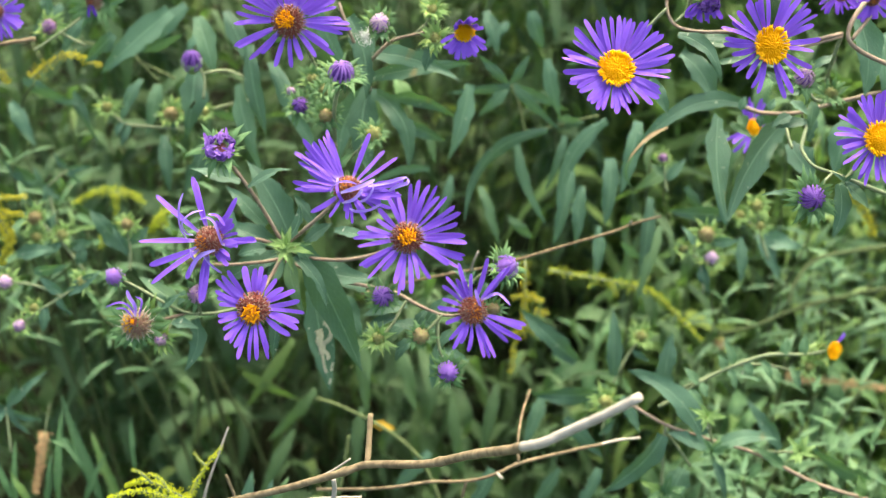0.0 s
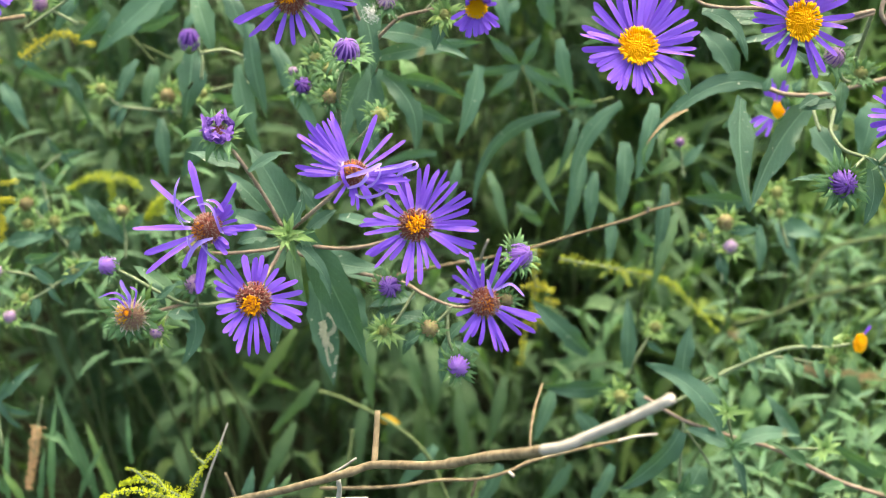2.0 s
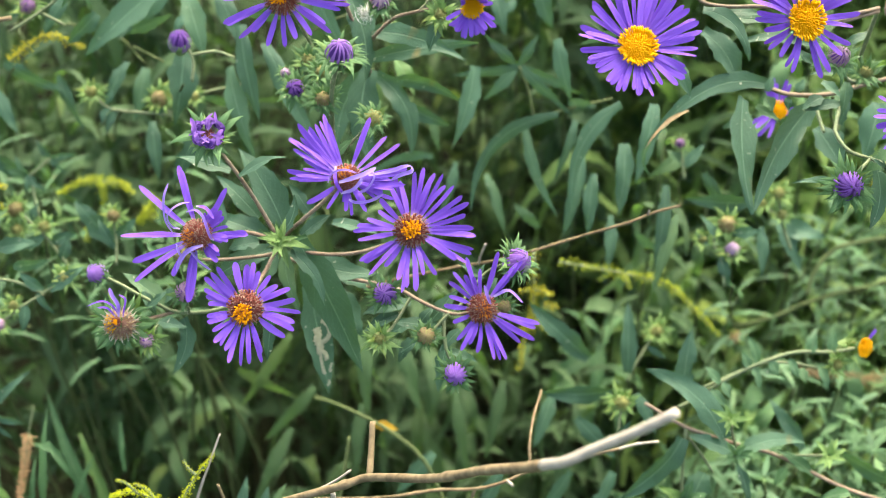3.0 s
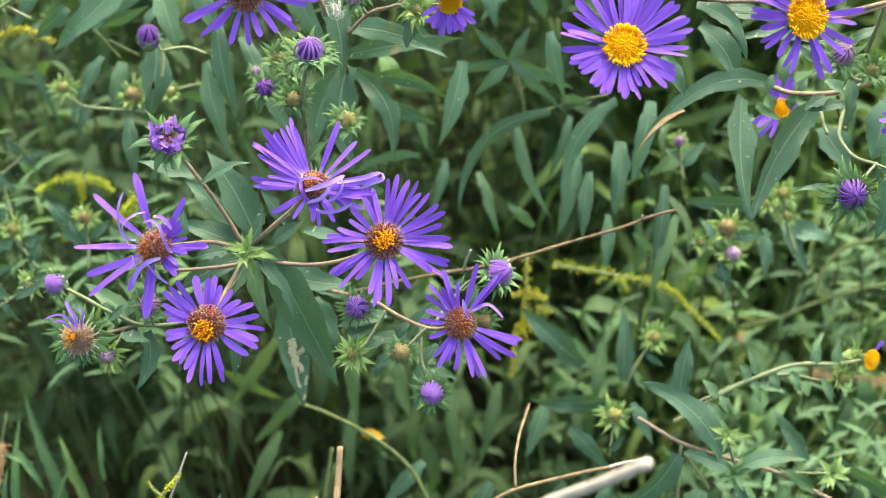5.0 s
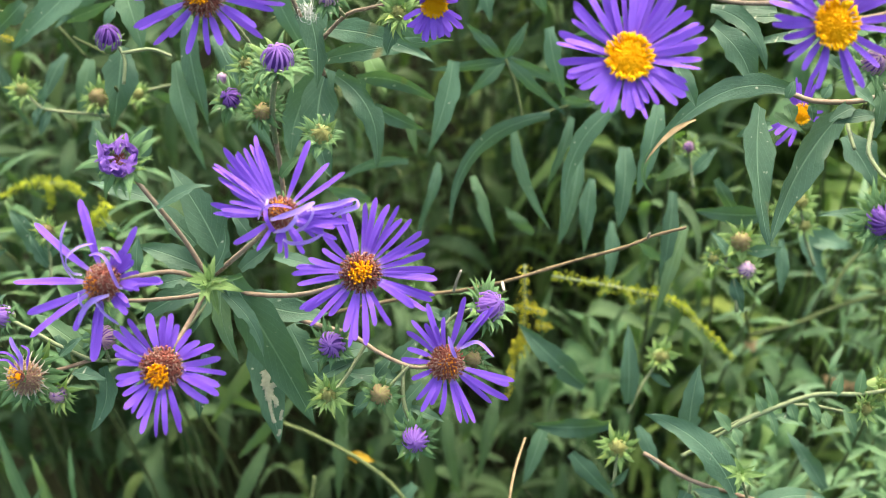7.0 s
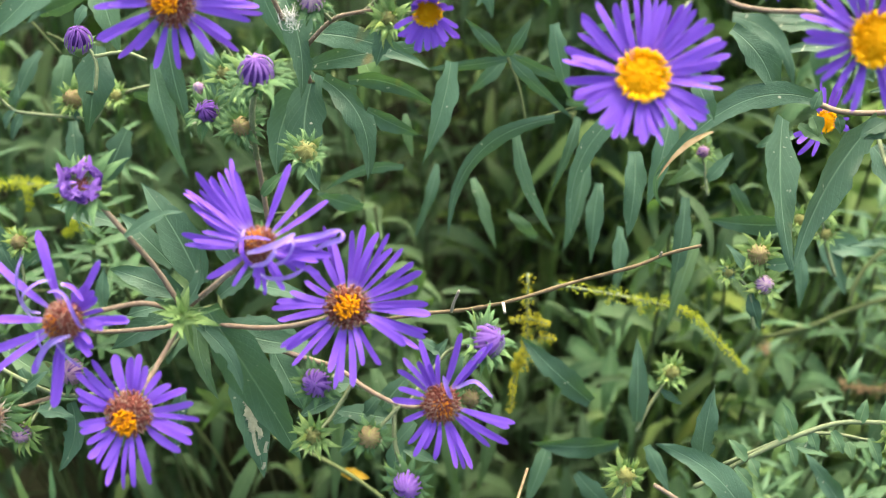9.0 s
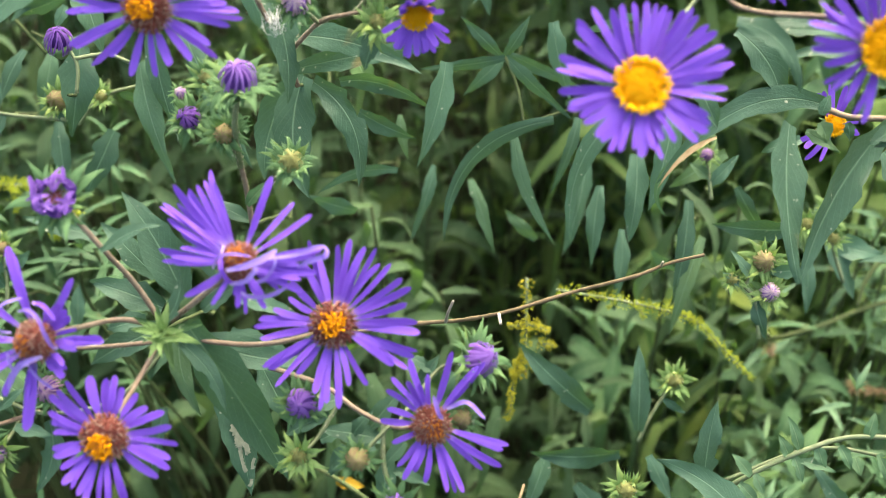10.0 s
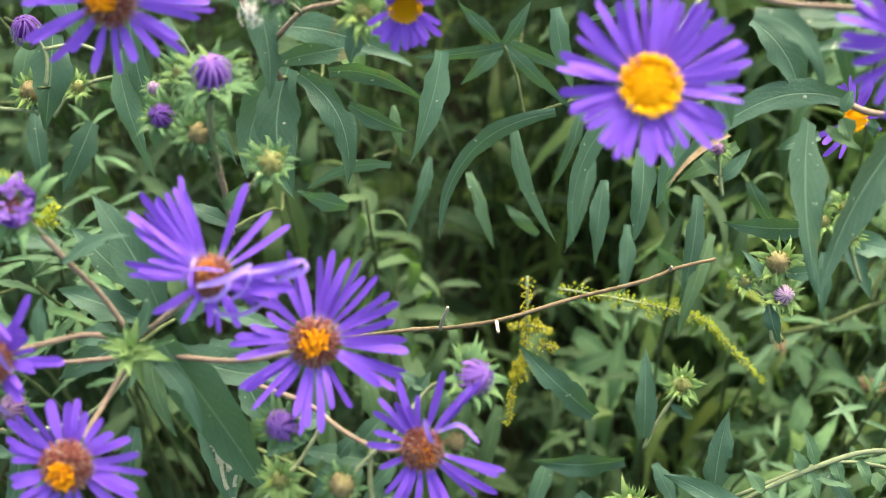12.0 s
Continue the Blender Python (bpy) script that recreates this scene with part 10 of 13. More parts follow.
leaf(plant, (0.2990, 0.6183, 0.4935), (0.3127, 0.6236, 0.4962), (0.3264, 0.6289, 0.4936), 0.0061, (-0.01, -0.00, 1.00), LEAF_PALE)

plant = thing("leafy_shoot", (0.4595, 0.9205, 0.0), "pale green shoot with small narrow leaves", "shoot", "leafy shoots")
stem(plant, [(0.3288, 0.6367, 0.4634), (0.3257, 0.6439, 0.3834), (0.3135, 0.6967, 0.1634), (0.3288, 0.7067, 0.0000)], 0.0008, 0.0012, STEM_DARK, sides=5)
leaf(plant, (0.3288, 0.6397, 0.4634), (0.3343, 0.6397, 0.4698), (0.3416, 0.6397, 0.4739), 0.0025, (-0.63, 0.00, 0.77), LEAF_PALE)
leaf(plant, (0.3288, 0.6397, 0.4634), (0.3269, 0.6413, 0.4696), (0.3235, 0.6442, 0.4746), 0.0026, (0.65, -0.55, 0.53), LEAF_LIGHT)
leaf(plant, (0.3288, 0.6397, 0.4634), (0.3275, 0.6339, 0.4703), (0.3257, 0.6260, 0.4746), 0.0030, (0.14, 0.61, 0.78), LEAF_LIGHT)
leaf(plant, (0.3288, 0.6397, 0.4634), (0.3363, 0.6499, 0.4635), (0.3434, 0.6596, 0.4592), 0.0038, (0.10, 0.13, 0.99), LEAF_PALE)
leaf(plant, (0.3288, 0.6397, 0.4534), (0.3168, 0.6337, 0.4586), (0.3039, 0.6273, 0.4588), 0.0043, (0.17, 0.09, 0.98), LEAF_PALE)
leaf(plant, (0.3288, 0.6397, 0.4434), (0.3400, 0.6377, 0.4481), (0.3520, 0.6356, 0.4486), 0.0038, (-0.21, 0.04, 0.98), LEAF_PALE)
leaf(plant, (0.3288, 0.6397, 0.4334), (0.3229, 0.6516, 0.4332), (0.3174, 0.6627, 0.4285), 0.0048, (-0.08, 0.17, 0.98), LEAF_LIGHT)
leaf(plant, (0.3288, 0.6397, 0.4234), (0.3175, 0.6278, 0.4215), (0.3074, 0.6172, 0.4141), 0.0070, (-0.20, -0.21, 0.96), LEAF_PALE)
leaf(plant, (0.3288, 0.6397, 0.4134), (0.3389, 0.6406, 0.4154), (0.3491, 0.6414, 0.4137), 0.0037, (-0.02, -0.00, 1.00), LEAF_LIGHT)

plant = thing("leafy_shoot", (0.4099, 0.9788, 0.0), "pale green shoot with small narrow leaves", "shoot", "leafy shoots")
stem(plant, [(0.2908, 0.6755, 0.5197), (0.2980, 0.7148, 0.4397), (0.2843, 0.7355, 0.2197), (0.2908, 0.7455, 0.0000)], 0.0008, 0.0012, STEM_DARK, sides=5)
leaf(plant, (0.2908, 0.6785, 0.5197), (0.2931, 0.6793, 0.5263), (0.2975, 0.6807, 0.5317), 0.0026, (-0.82, -0.28, 0.50), LEAF_PALE)
leaf(plant, (0.2908, 0.6785, 0.5197), (0.2869, 0.6803, 0.5249), (0.2815, 0.6828, 0.5283), 0.0027, (0.58, -0.27, 0.77), LEAF_PALE)
leaf(plant, (0.2908, 0.6785, 0.5197), (0.2911, 0.6749, 0.5281), (0.2915, 0.6686, 0.5347), 0.0030, (-0.06, 0.83, 0.55), LEAF_LIGHT)
leaf(plant, (0.2908, 0.6785, 0.5197), (0.3013, 0.6855, 0.5211), (0.3116, 0.6923, 0.5180), 0.0047, (0.05, 0.04, 1.00), LEAF_LIGHT)
leaf(plant, (0.2908, 0.6785, 0.5097), (0.2794, 0.6738, 0.5095), (0.2687, 0.6694, 0.5051), 0.0040, (-0.17, -0.07, 0.98), LEAF_LIGHT)
leaf(plant, (0.2908, 0.6785, 0.4997), (0.3049, 0.6713, 0.5016), (0.3186, 0.6643, 0.4979), 0.0061, (0.05, -0.03, 1.00), LEAF_PALE)
leaf(plant, (0.2908, 0.6785, 0.4897), (0.2906, 0.6918, 0.4960), (0.2903, 0.7064, 0.4972), 0.0045, (0.01, -0.26, 0.97), LEAF_PALE)
leaf(plant, (0.2908, 0.6785, 0.4797), (0.2857, 0.6639, 0.4841), (0.2803, 0.6489, 0.4829), 0.0054, (0.03, 0.10, 0.99), LEAF_PALE)
leaf(plant, (0.2908, 0.6785, 0.4697), (0.3031, 0.6800, 0.4734), (0.3158, 0.6816, 0.4727), 0.0041, (-0.12, -0.01, 0.99), LEAF_PALE)

plant = thing("leafy_shoot", (0.3825, 0.9956, 0.0), "pale green shoot with small narrow leaves", "shoot", "leafy shoots")
stem(plant, [(0.2725, 0.6916, 0.4978), (0.2613, 0.7043, 0.4178), (0.2937, 0.7516, 0.1978), (0.2725, 0.7616, 0.0000)], 0.0008, 0.0012, STEM_DARK, sides=5)
leaf(plant, (0.2725, 0.6946, 0.4978), (0.2767, 0.6961, 0.5017), (0.2819, 0.6980, 0.5038), 0.0023, (-0.48, -0.17, 0.86), LEAF_PALE)
leaf(plant, (0.2725, 0.6946, 0.4978), (0.2675, 0.6970, 0.5011), (0.2618, 0.6997, 0.5023), 0.0026, (0.32, -0.15, 0.93), LEAF_PALE)
leaf(plant, (0.2725, 0.6946, 0.4978), (0.2716, 0.6881, 0.5043), (0.2705, 0.6798, 0.5080), 0.0037, (0.07, 0.56, 0.83), LEAF_LIGHT)
leaf(plant, (0.2725, 0.6946, 0.4978), (0.2779, 0.7072, 0.5010), (0.2834, 0.7199, 0.4992), 0.0050, (-0.02, -0.05, 1.00), LEAF_LIGHT)
leaf(plant, (0.2725, 0.6946, 0.4878), (0.2601, 0.6924, 0.4858), (0.2492, 0.6903, 0.4796), 0.0043, (-0.32, -0.06, 0.94), LEAF_PALE)
leaf(plant, (0.2725, 0.6946, 0.4778), (0.2813, 0.6839, 0.4767), (0.2893, 0.6740, 0.4708), 0.0043, (0.16, -0.20, 0.97), LEAF_PALE)
leaf(plant, (0.2725, 0.6946, 0.4678), (0.2703, 0.7082, 0.4703), (0.2682, 0.7217, 0.4678), 0.0043, (-0.00, 0.00, 1.00), LEAF_LIGHT)
leaf(plant, (0.2725, 0.6946, 0.4578), (0.2611, 0.6825, 0.4559), (0.2510, 0.6716, 0.4483), 0.0068, (-0.20, -0.21, 0.96), LEAF_PALE)
leaf(plant, (0.2725, 0.6946, 0.4478), (0.2797, 0.6993, 0.4526), (0.2879, 0.7046, 0.4542), 0.0033, (-0.28, -0.18, 0.94), LEAF_PALE)

plant = thing("leafy_shoot", (0.4711, 0.9381, 0.0), "pale green shoot with small narrow leaves", "shoot", "leafy shoots")
stem(plant, [(0.3363, 0.6477, 0.4961), (0.3267, 0.6855, 0.4161), (0.3461, 0.7077, 0.1961), (0.3363, 0.7177, 0.0000)], 0.0008, 0.0012, STEM_DARK, sides=5)
leaf(plant, (0.3363, 0.6507, 0.4961), (0.3432, 0.6496, 0.5022), (0.3519, 0.6483, 0.5055), 0.0040, (-0.50, 0.08, 0.86), LEAF_LIGHT)
leaf(plant, (0.3363, 0.6507, 0.4961), (0.3342, 0.6518, 0.5020), (0.3305, 0.6538, 0.5067), 0.0023, (0.75, -0.40, 0.53), LEAF_LIGHT)
leaf(plant, (0.3363, 0.6507, 0.4961), (0.3351, 0.6448, 0.4997), (0.3337, 0.6381, 0.5010), 0.0025, (0.07, 0.35, 0.94), LEAF_LIGHT)
leaf(plant, (0.3363, 0.6507, 0.4961), (0.3427, 0.6593, 0.4985), (0.3492, 0.6681, 0.4970), 0.0043, (-0.02, -0.03, 1.00), LEAF_PALE)
leaf(plant, (0.3363, 0.6507, 0.4861), (0.3234, 0.6475, 0.4859), (0.3113, 0.6444, 0.4811), 0.0047, (-0.18, -0.05, 0.98), LEAF_PALE)
leaf(plant, (0.3363, 0.6507, 0.4761), (0.3442, 0.6440, 0.4745), (0.3511, 0.6381, 0.4693), 0.0041, (0.25, -0.21, 0.94), LEAF_LIGHT)
leaf(plant, (0.3363, 0.6507, 0.4661), (0.3332, 0.6665, 0.4701), (0.3300, 0.6827, 0.4683), 0.0069, (0.01, -0.06, 1.00), LEAF_PALE)
leaf(plant, (0.3363, 0.6507, 0.4561), (0.3351, 0.6399, 0.4594), (0.3339, 0.6287, 0.4587), 0.0047, (0.01, 0.12, 0.99), LEAF_PALE)
leaf(plant, (0.3363, 0.6507, 0.4461), (0.3478, 0.6525, 0.4476), (0.3590, 0.6543, 0.4449), 0.0049, (0.05, 0.01, 1.00), LEAF_PALE)

plant = thing("leafy_shoot", (0.3901, 0.9792, 0.0), "pale green shoot with small narrow leaves", "shoot", "leafy shoots")
stem(plant, [(0.2759, 0.6744, 0.5213), (0.2732, 0.6989, 0.4413), (0.3041, 0.7344, 0.2213), (0.2759, 0.7444, 0.0000)], 0.0008, 0.0012, STEM_DARK, sides=5)
leaf(plant, (0.2759, 0.6774, 0.5213), (0.2800, 0.6761, 0.5293), (0.2864, 0.6739, 0.5352), 0.0033, (-0.74, 0.25, 0.62), LEAF_LIGHT)
leaf(plant, (0.2759, 0.6774, 0.5213), (0.2708, 0.6805, 0.5284), (0.2640, 0.6847, 0.5329), 0.0039, (0.55, -0.33, 0.77), LEAF_LIGHT)
leaf(plant, (0.2759, 0.6774, 0.5213), (0.2762, 0.6742, 0.5302), (0.2768, 0.6681, 0.5373), 0.0033, (-0.09, 0.86, 0.51), LEAF_LIGHT)
leaf(plant, (0.2759, 0.6774, 0.5213), (0.2858, 0.6879, 0.5296), (0.2970, 0.6997, 0.5323), 0.0059, (-0.23, -0.24, 0.94), LEAF_LIGHT)
leaf(plant, (0.2759, 0.6774, 0.5113), (0.2635, 0.6800, 0.5180), (0.2495, 0.6829, 0.5198), 0.0059, (0.29, -0.06, 0.95), LEAF_LIGHT)
leaf(plant, (0.2759, 0.6774, 0.5013), (0.2855, 0.6704, 0.5055), (0.2956, 0.6629, 0.5052), 0.0038, (-0.12, 0.09, 0.99), LEAF_PALE)
leaf(plant, (0.2759, 0.6774, 0.4913), (0.2700, 0.6911, 0.4894), (0.2647, 0.7034, 0.4825), 0.0049, (-0.12, 0.28, 0.95), LEAF_LIGHT)
leaf(plant, (0.2759, 0.6774, 0.4813), (0.2687, 0.6714, 0.4854), (0.2608, 0.6648, 0.4859), 0.0035, (0.17, 0.15, 0.97), LEAF_PALE)
leaf(plant, (0.2759, 0.6774, 0.4713), (0.2864, 0.6858, 0.4749), (0.2972, 0.6943, 0.4736), 0.0049, (-0.06, -0.05, 1.00), LEAF_LIGHT)

plant = thing("leafy_shoot", (0.2818, 0.9011, 0.0), "pale green shoot with small narrow leaves", "shoot", "leafy shoots")
stem(plant, [(0.1918, 0.6005, 0.5337), (0.1810, 0.6050, 0.4537), (0.1758, 0.6605, 0.2337), (0.1918, 0.6705, 0.0000)], 0.0008, 0.0012, STEM_DARK, sides=5)
leaf(plant, (0.1918, 0.6035, 0.5337), (0.1936, 0.6028, 0.5387), (0.1968, 0.6015, 0.5426), 0.0022, (-0.79, 0.31, 0.52), LEAF_LIGHT)
leaf(plant, (0.1918, 0.6035, 0.5337), (0.1872, 0.6059, 0.5381), (0.1816, 0.6089, 0.5404), 0.0024, (0.44, -0.24, 0.86), LEAF_LIGHT)
leaf(plant, (0.1918, 0.6035, 0.5337), (0.1912, 0.5966, 0.5383), (0.1905, 0.5886, 0.5403), 0.0031, (0.03, 0.40, 0.92), LEAF_LIGHT)
leaf(plant, (0.1918, 0.6035, 0.5337), (0.1991, 0.6085, 0.5378), (0.2072, 0.6141, 0.5384), 0.0031, (-0.20, -0.14, 0.97), LEAF_PALE)
leaf(plant, (0.1918, 0.6035, 0.5237), (0.1800, 0.6025, 0.5218), (0.1697, 0.6017, 0.5159), 0.0049, (-0.33, -0.03, 0.94), LEAF_PALE)
leaf(plant, (0.1918, 0.6035, 0.5137), (0.2056, 0.6002, 0.5175), (0.2199, 0.5968, 0.5160), 0.0057, (-0.08, 0.02, 1.00), LEAF_LIGHT)
leaf(plant, (0.1918, 0.6035, 0.5037), (0.1882, 0.6147, 0.5068), (0.1846, 0.6262, 0.5057), 0.0040, (0.02, -0.08, 1.00), LEAF_LIGHT)
leaf(plant, (0.1918, 0.6035, 0.4937), (0.1834, 0.5936, 0.4952), (0.1752, 0.5840, 0.4920), 0.0053, (-0.04, -0.05, 1.00), LEAF_PALE)
leaf(plant, (0.1918, 0.6035, 0.4837), (0.2039, 0.6106, 0.4888), (0.2167, 0.6181, 0.4887), 0.0052, (-0.15, -0.09, 0.99), LEAF_PALE)

plant = thing("leafy_shoot", (0.4589, 1.0076, 0.0), "pale green shoot with small narrow leaves", "shoot", "leafy shoots")
stem(plant, [(0.3307, 0.7053, 0.5050), (0.3195, 0.7310, 0.4250), (0.3166, 0.7653, 0.2050), (0.3307, 0.7753, 0.0000)], 0.0008, 0.0012, STEM_DARK, sides=5)
leaf(plant, (0.3307, 0.7083, 0.5050), (0.3347, 0.7089, 0.5113), (0.3406, 0.7096, 0.5157), 0.0022, (-0.72, -0.09, 0.68), LEAF_PALE)
leaf(plant, (0.3307, 0.7083, 0.5050), (0.3270, 0.7103, 0.5089), (0.3223, 0.7127, 0.5111), 0.0021, (0.48, -0.25, 0.84), LEAF_LIGHT)
leaf(plant, (0.3307, 0.7083, 0.5050), (0.3318, 0.7046, 0.5126), (0.3336, 0.6985, 0.5183), 0.0034, (-0.22, 0.76, 0.61), LEAF_PALE)
leaf(plant, (0.3307, 0.7083, 0.5050), (0.3435, 0.7194, 0.5040), (0.3553, 0.7295, 0.4971), 0.0072, (0.18, 0.15, 0.97), LEAF_PALE)
leaf(plant, (0.3307, 0.7083, 0.4950), (0.3180, 0.7038, 0.5012), (0.3041, 0.6987, 0.5023), 0.0056, (0.23, 0.08, 0.97), LEAF_LIGHT)
leaf(plant, (0.3307, 0.7083, 0.4850), (0.3413, 0.7029, 0.4850), (0.3513, 0.6979, 0.4809), 0.0039, (0.16, -0.08, 0.98), LEAF_PALE)
leaf(plant, (0.3307, 0.7083, 0.4750), (0.3269, 0.7238, 0.4811), (0.3229, 0.7403, 0.4813), 0.0066, (0.04, -0.18, 0.98), LEAF_LIGHT)
leaf(plant, (0.3307, 0.7083, 0.4650), (0.3262, 0.6935, 0.4708), (0.3215, 0.6776, 0.4709), 0.0057, (0.05, 0.17, 0.98), LEAF_LIGHT)
leaf(plant, (0.3307, 0.7083, 0.4550), (0.3413, 0.7099, 0.4611), (0.3533, 0.7116, 0.4630), 0.0051, (-0.32, -0.05, 0.94), LEAF_PALE)

plant = thing("leafy_shoot", (0.4264, 0.9903, 0.0), "pale green shoot with small narrow leaves", "shoot", "leafy shoots")
stem(plant, [(0.3030, 0.6842, 0.5351), (0.2905, 0.6987, 0.4551), (0.3060, 0.7442, 0.2351), (0.3030, 0.7542, 0.0000)], 0.0008, 0.0012, STEM_DARK, sides=5)
leaf(plant, (0.3030, 0.6872, 0.5351), (0.3065, 0.6880, 0.5418), (0.3121, 0.6893, 0.5468), 0.0025, (-0.76, -0.18, 0.62), LEAF_LIGHT)
leaf(plant, (0.3030, 0.6872, 0.5351), (0.2994, 0.6892, 0.5391), (0.2947, 0.6918, 0.5414), 0.0024, (0.48, -0.27, 0.83), LEAF_LIGHT)
leaf(plant, (0.3030, 0.6872, 0.5351), (0.3031, 0.6831, 0.5400), (0.3033, 0.6776, 0.5433), 0.0020, (-0.02, 0.65, 0.76), LEAF_LIGHT)
leaf(plant, (0.3030, 0.6872, 0.5351), (0.3128, 0.6958, 0.5379), (0.3228, 0.7046, 0.5359), 0.0049, (-0.03, -0.02, 1.00), LEAF_PALE)
leaf(plant, (0.3030, 0.6872, 0.5251), (0.2901, 0.6792, 0.5257), (0.2777, 0.6716, 0.5211), 0.0065, (-0.11, -0.07, 0.99), LEAF_LIGHT)
leaf(plant, (0.3030, 0.6872, 0.5151), (0.3186, 0.6833, 0.5213), (0.3354, 0.6792, 0.5215), 0.0063, (-0.18, 0.05, 0.98), LEAF_LIGHT)
leaf(plant, (0.3030, 0.6872, 0.5051), (0.2951, 0.6995, 0.5106), (0.2866, 0.7127, 0.5106), 0.0066, (0.10, -0.15, 0.98), LEAF_LIGHT)
leaf(plant, (0.3030, 0.6872, 0.4951), (0.2963, 0.6742, 0.4976), (0.2897, 0.6613, 0.4948), 0.0051, (-0.00, -0.01, 1.00), LEAF_PALE)
leaf(plant, (0.3030, 0.6872, 0.4851), (0.3148, 0.6945, 0.4893), (0.3272, 0.7022, 0.4885), 0.0058, (-0.10, -0.06, 0.99), LEAF_PALE)

plant = thing("leafy_shoot", (0.3712, 0.9270, 0.0), "pale green shoot with small narrow leaves", "shoot", "leafy shoots")
stem(plant, [(0.2580, 0.6264, 0.5374), (0.2609, 0.6268, 0.4574), (0.2878, 0.6864, 0.2374), (0.2580, 0.6964, 0.0000)], 0.0008, 0.0012, STEM_DARK, sides=5)
leaf(plant, (0.2580, 0.6294, 0.5374), (0.2631, 0.6285, 0.5435), (0.2700, 0.6273, 0.5474), 0.0032, (-0.63, 0.11, 0.77), LEAF_PALE)
leaf(plant, (0.2580, 0.6294, 0.5374), (0.2570, 0.6312, 0.5426), (0.2552, 0.6346, 0.5468), 0.0024, (0.40, -0.75, 0.53), LEAF_PALE)
leaf(plant, (0.2580, 0.6294, 0.5374), (0.2583, 0.6267, 0.5421), (0.2587, 0.6227, 0.5456), 0.0022, (-0.09, 0.77, 0.63), LEAF_LIGHT)
leaf(plant, (0.2580, 0.6294, 0.5374), (0.2670, 0.6392, 0.5384), (0.2757, 0.6486, 0.5347), 0.0045, (0.07, 0.07, 1.00), LEAF_LIGHT)
leaf(plant, (0.2580, 0.6294, 0.5274), (0.2443, 0.6232, 0.5275), (0.2314, 0.6175, 0.5225), 0.0046, (-0.15, -0.07, 0.99), LEAF_LIGHT)
leaf(plant, (0.2580, 0.6294, 0.5174), (0.2674, 0.6265, 0.5202), (0.2771, 0.6235, 0.5195), 0.0042, (-0.10, 0.03, 0.99), LEAF_PALE)
leaf(plant, (0.2580, 0.6294, 0.5074), (0.2491, 0.6416, 0.5140), (0.2394, 0.6548, 0.5150), 0.0053, (0.14, -0.19, 0.97), LEAF_LIGHT)
leaf(plant, (0.2580, 0.6294, 0.4974), (0.2543, 0.6154, 0.5019), (0.2505, 0.6007, 0.5011), 0.0063, (0.03, 0.12, 0.99), LEAF_LIGHT)
leaf(plant, (0.2580, 0.6294, 0.4874), (0.2706, 0.6311, 0.4912), (0.2838, 0.6330, 0.4903), 0.0041, (-0.11, -0.02, 0.99), LEAF_LIGHT)

plant = thing("leafy_shoot", (0.3866, 0.9042, 0.0), "pale green shoot with small narrow leaves", "shoot", "leafy shoots")
stem(plant, [(0.2679, 0.6076, 0.5392), (0.2814, 0.6222, 0.4592), (0.2751, 0.6676, 0.2392), (0.2679, 0.6776, 0.0000)], 0.0008, 0.0012, STEM_DARK, sides=5)
leaf(plant, (0.2679, 0.6106, 0.5392), (0.2744, 0.6119, 0.5459), (0.2827, 0.6135, 0.5499), 0.0036, (-0.57, -0.11, 0.82), LEAF_PALE)
leaf(plant, (0.2679, 0.6106, 0.5392), (0.2644, 0.6138, 0.5420), (0.2604, 0.6175, 0.5430), 0.0018, (0.25, -0.24, 0.94), LEAF_PALE)
leaf(plant, (0.2679, 0.6106, 0.5392), (0.2688, 0.6075, 0.5435), (0.2701, 0.6032, 0.5464), 0.0023, (-0.20, 0.65, 0.73), LEAF_PALE)
leaf(plant, (0.2679, 0.6106, 0.5392), (0.2748, 0.6162, 0.5429), (0.2822, 0.6222, 0.5432), 0.0038, (-0.16, -0.13, 0.98), LEAF_PALE)
leaf(plant, (0.2679, 0.6106, 0.5292), (0.2565, 0.6107, 0.5285), (0.2461, 0.6109, 0.5238), 0.0036, (-0.24, 0.00, 0.97), LEAF_PALE)
leaf(plant, (0.2679, 0.6106, 0.5192), (0.2757, 0.6030, 0.5213), (0.2835, 0.5954, 0.5194), 0.0033, (-0.01, 0.01, 1.00), LEAF_PALE)
leaf(plant, (0.2679, 0.6106, 0.5092), (0.2623, 0.6229, 0.5108), (0.2568, 0.6349, 0.5077), 0.0040, (-0.02, 0.05, 1.00), LEAF_PALE)
leaf(plant, (0.2679, 0.6106, 0.4992), (0.2612, 0.6026, 0.5019), (0.2544, 0.5944, 0.5007), 0.0044, (0.05, 0.05, 1.00), LEAF_LIGHT)
leaf(plant, (0.2679, 0.6106, 0.4892), (0.2788, 0.6161, 0.4936), (0.2904, 0.6219, 0.4934), 0.0052, (-0.15, -0.07, 0.99), LEAF_LIGHT)

plant = thing("leafy_shoot", (0.4568, 0.9564, 0.0), "pale green shoot with small narrow leaves", "shoot", "leafy shoots")
stem(plant, [(0.3269, 0.6633, 0.4900), (0.3112, 0.7030, 0.4100), (0.3156, 0.7233, 0.1900), (0.3269, 0.7333, 0.0000)], 0.0008, 0.0012, STEM_DARK, sides=5)
leaf(plant, (0.3269, 0.6663, 0.4900), (0.3308, 0.6655, 0.4983), (0.3373, 0.6642, 0.5047), 0.0034, (-0.80, 0.16, 0.58), LEAF_LIGHT)
leaf(plant, (0.3269, 0.6663, 0.4900), (0.3248, 0.6688, 0.4943), (0.3218, 0.6722, 0.4971), 0.0016, (0.43, -0.50, 0.75), LEAF_PALE)
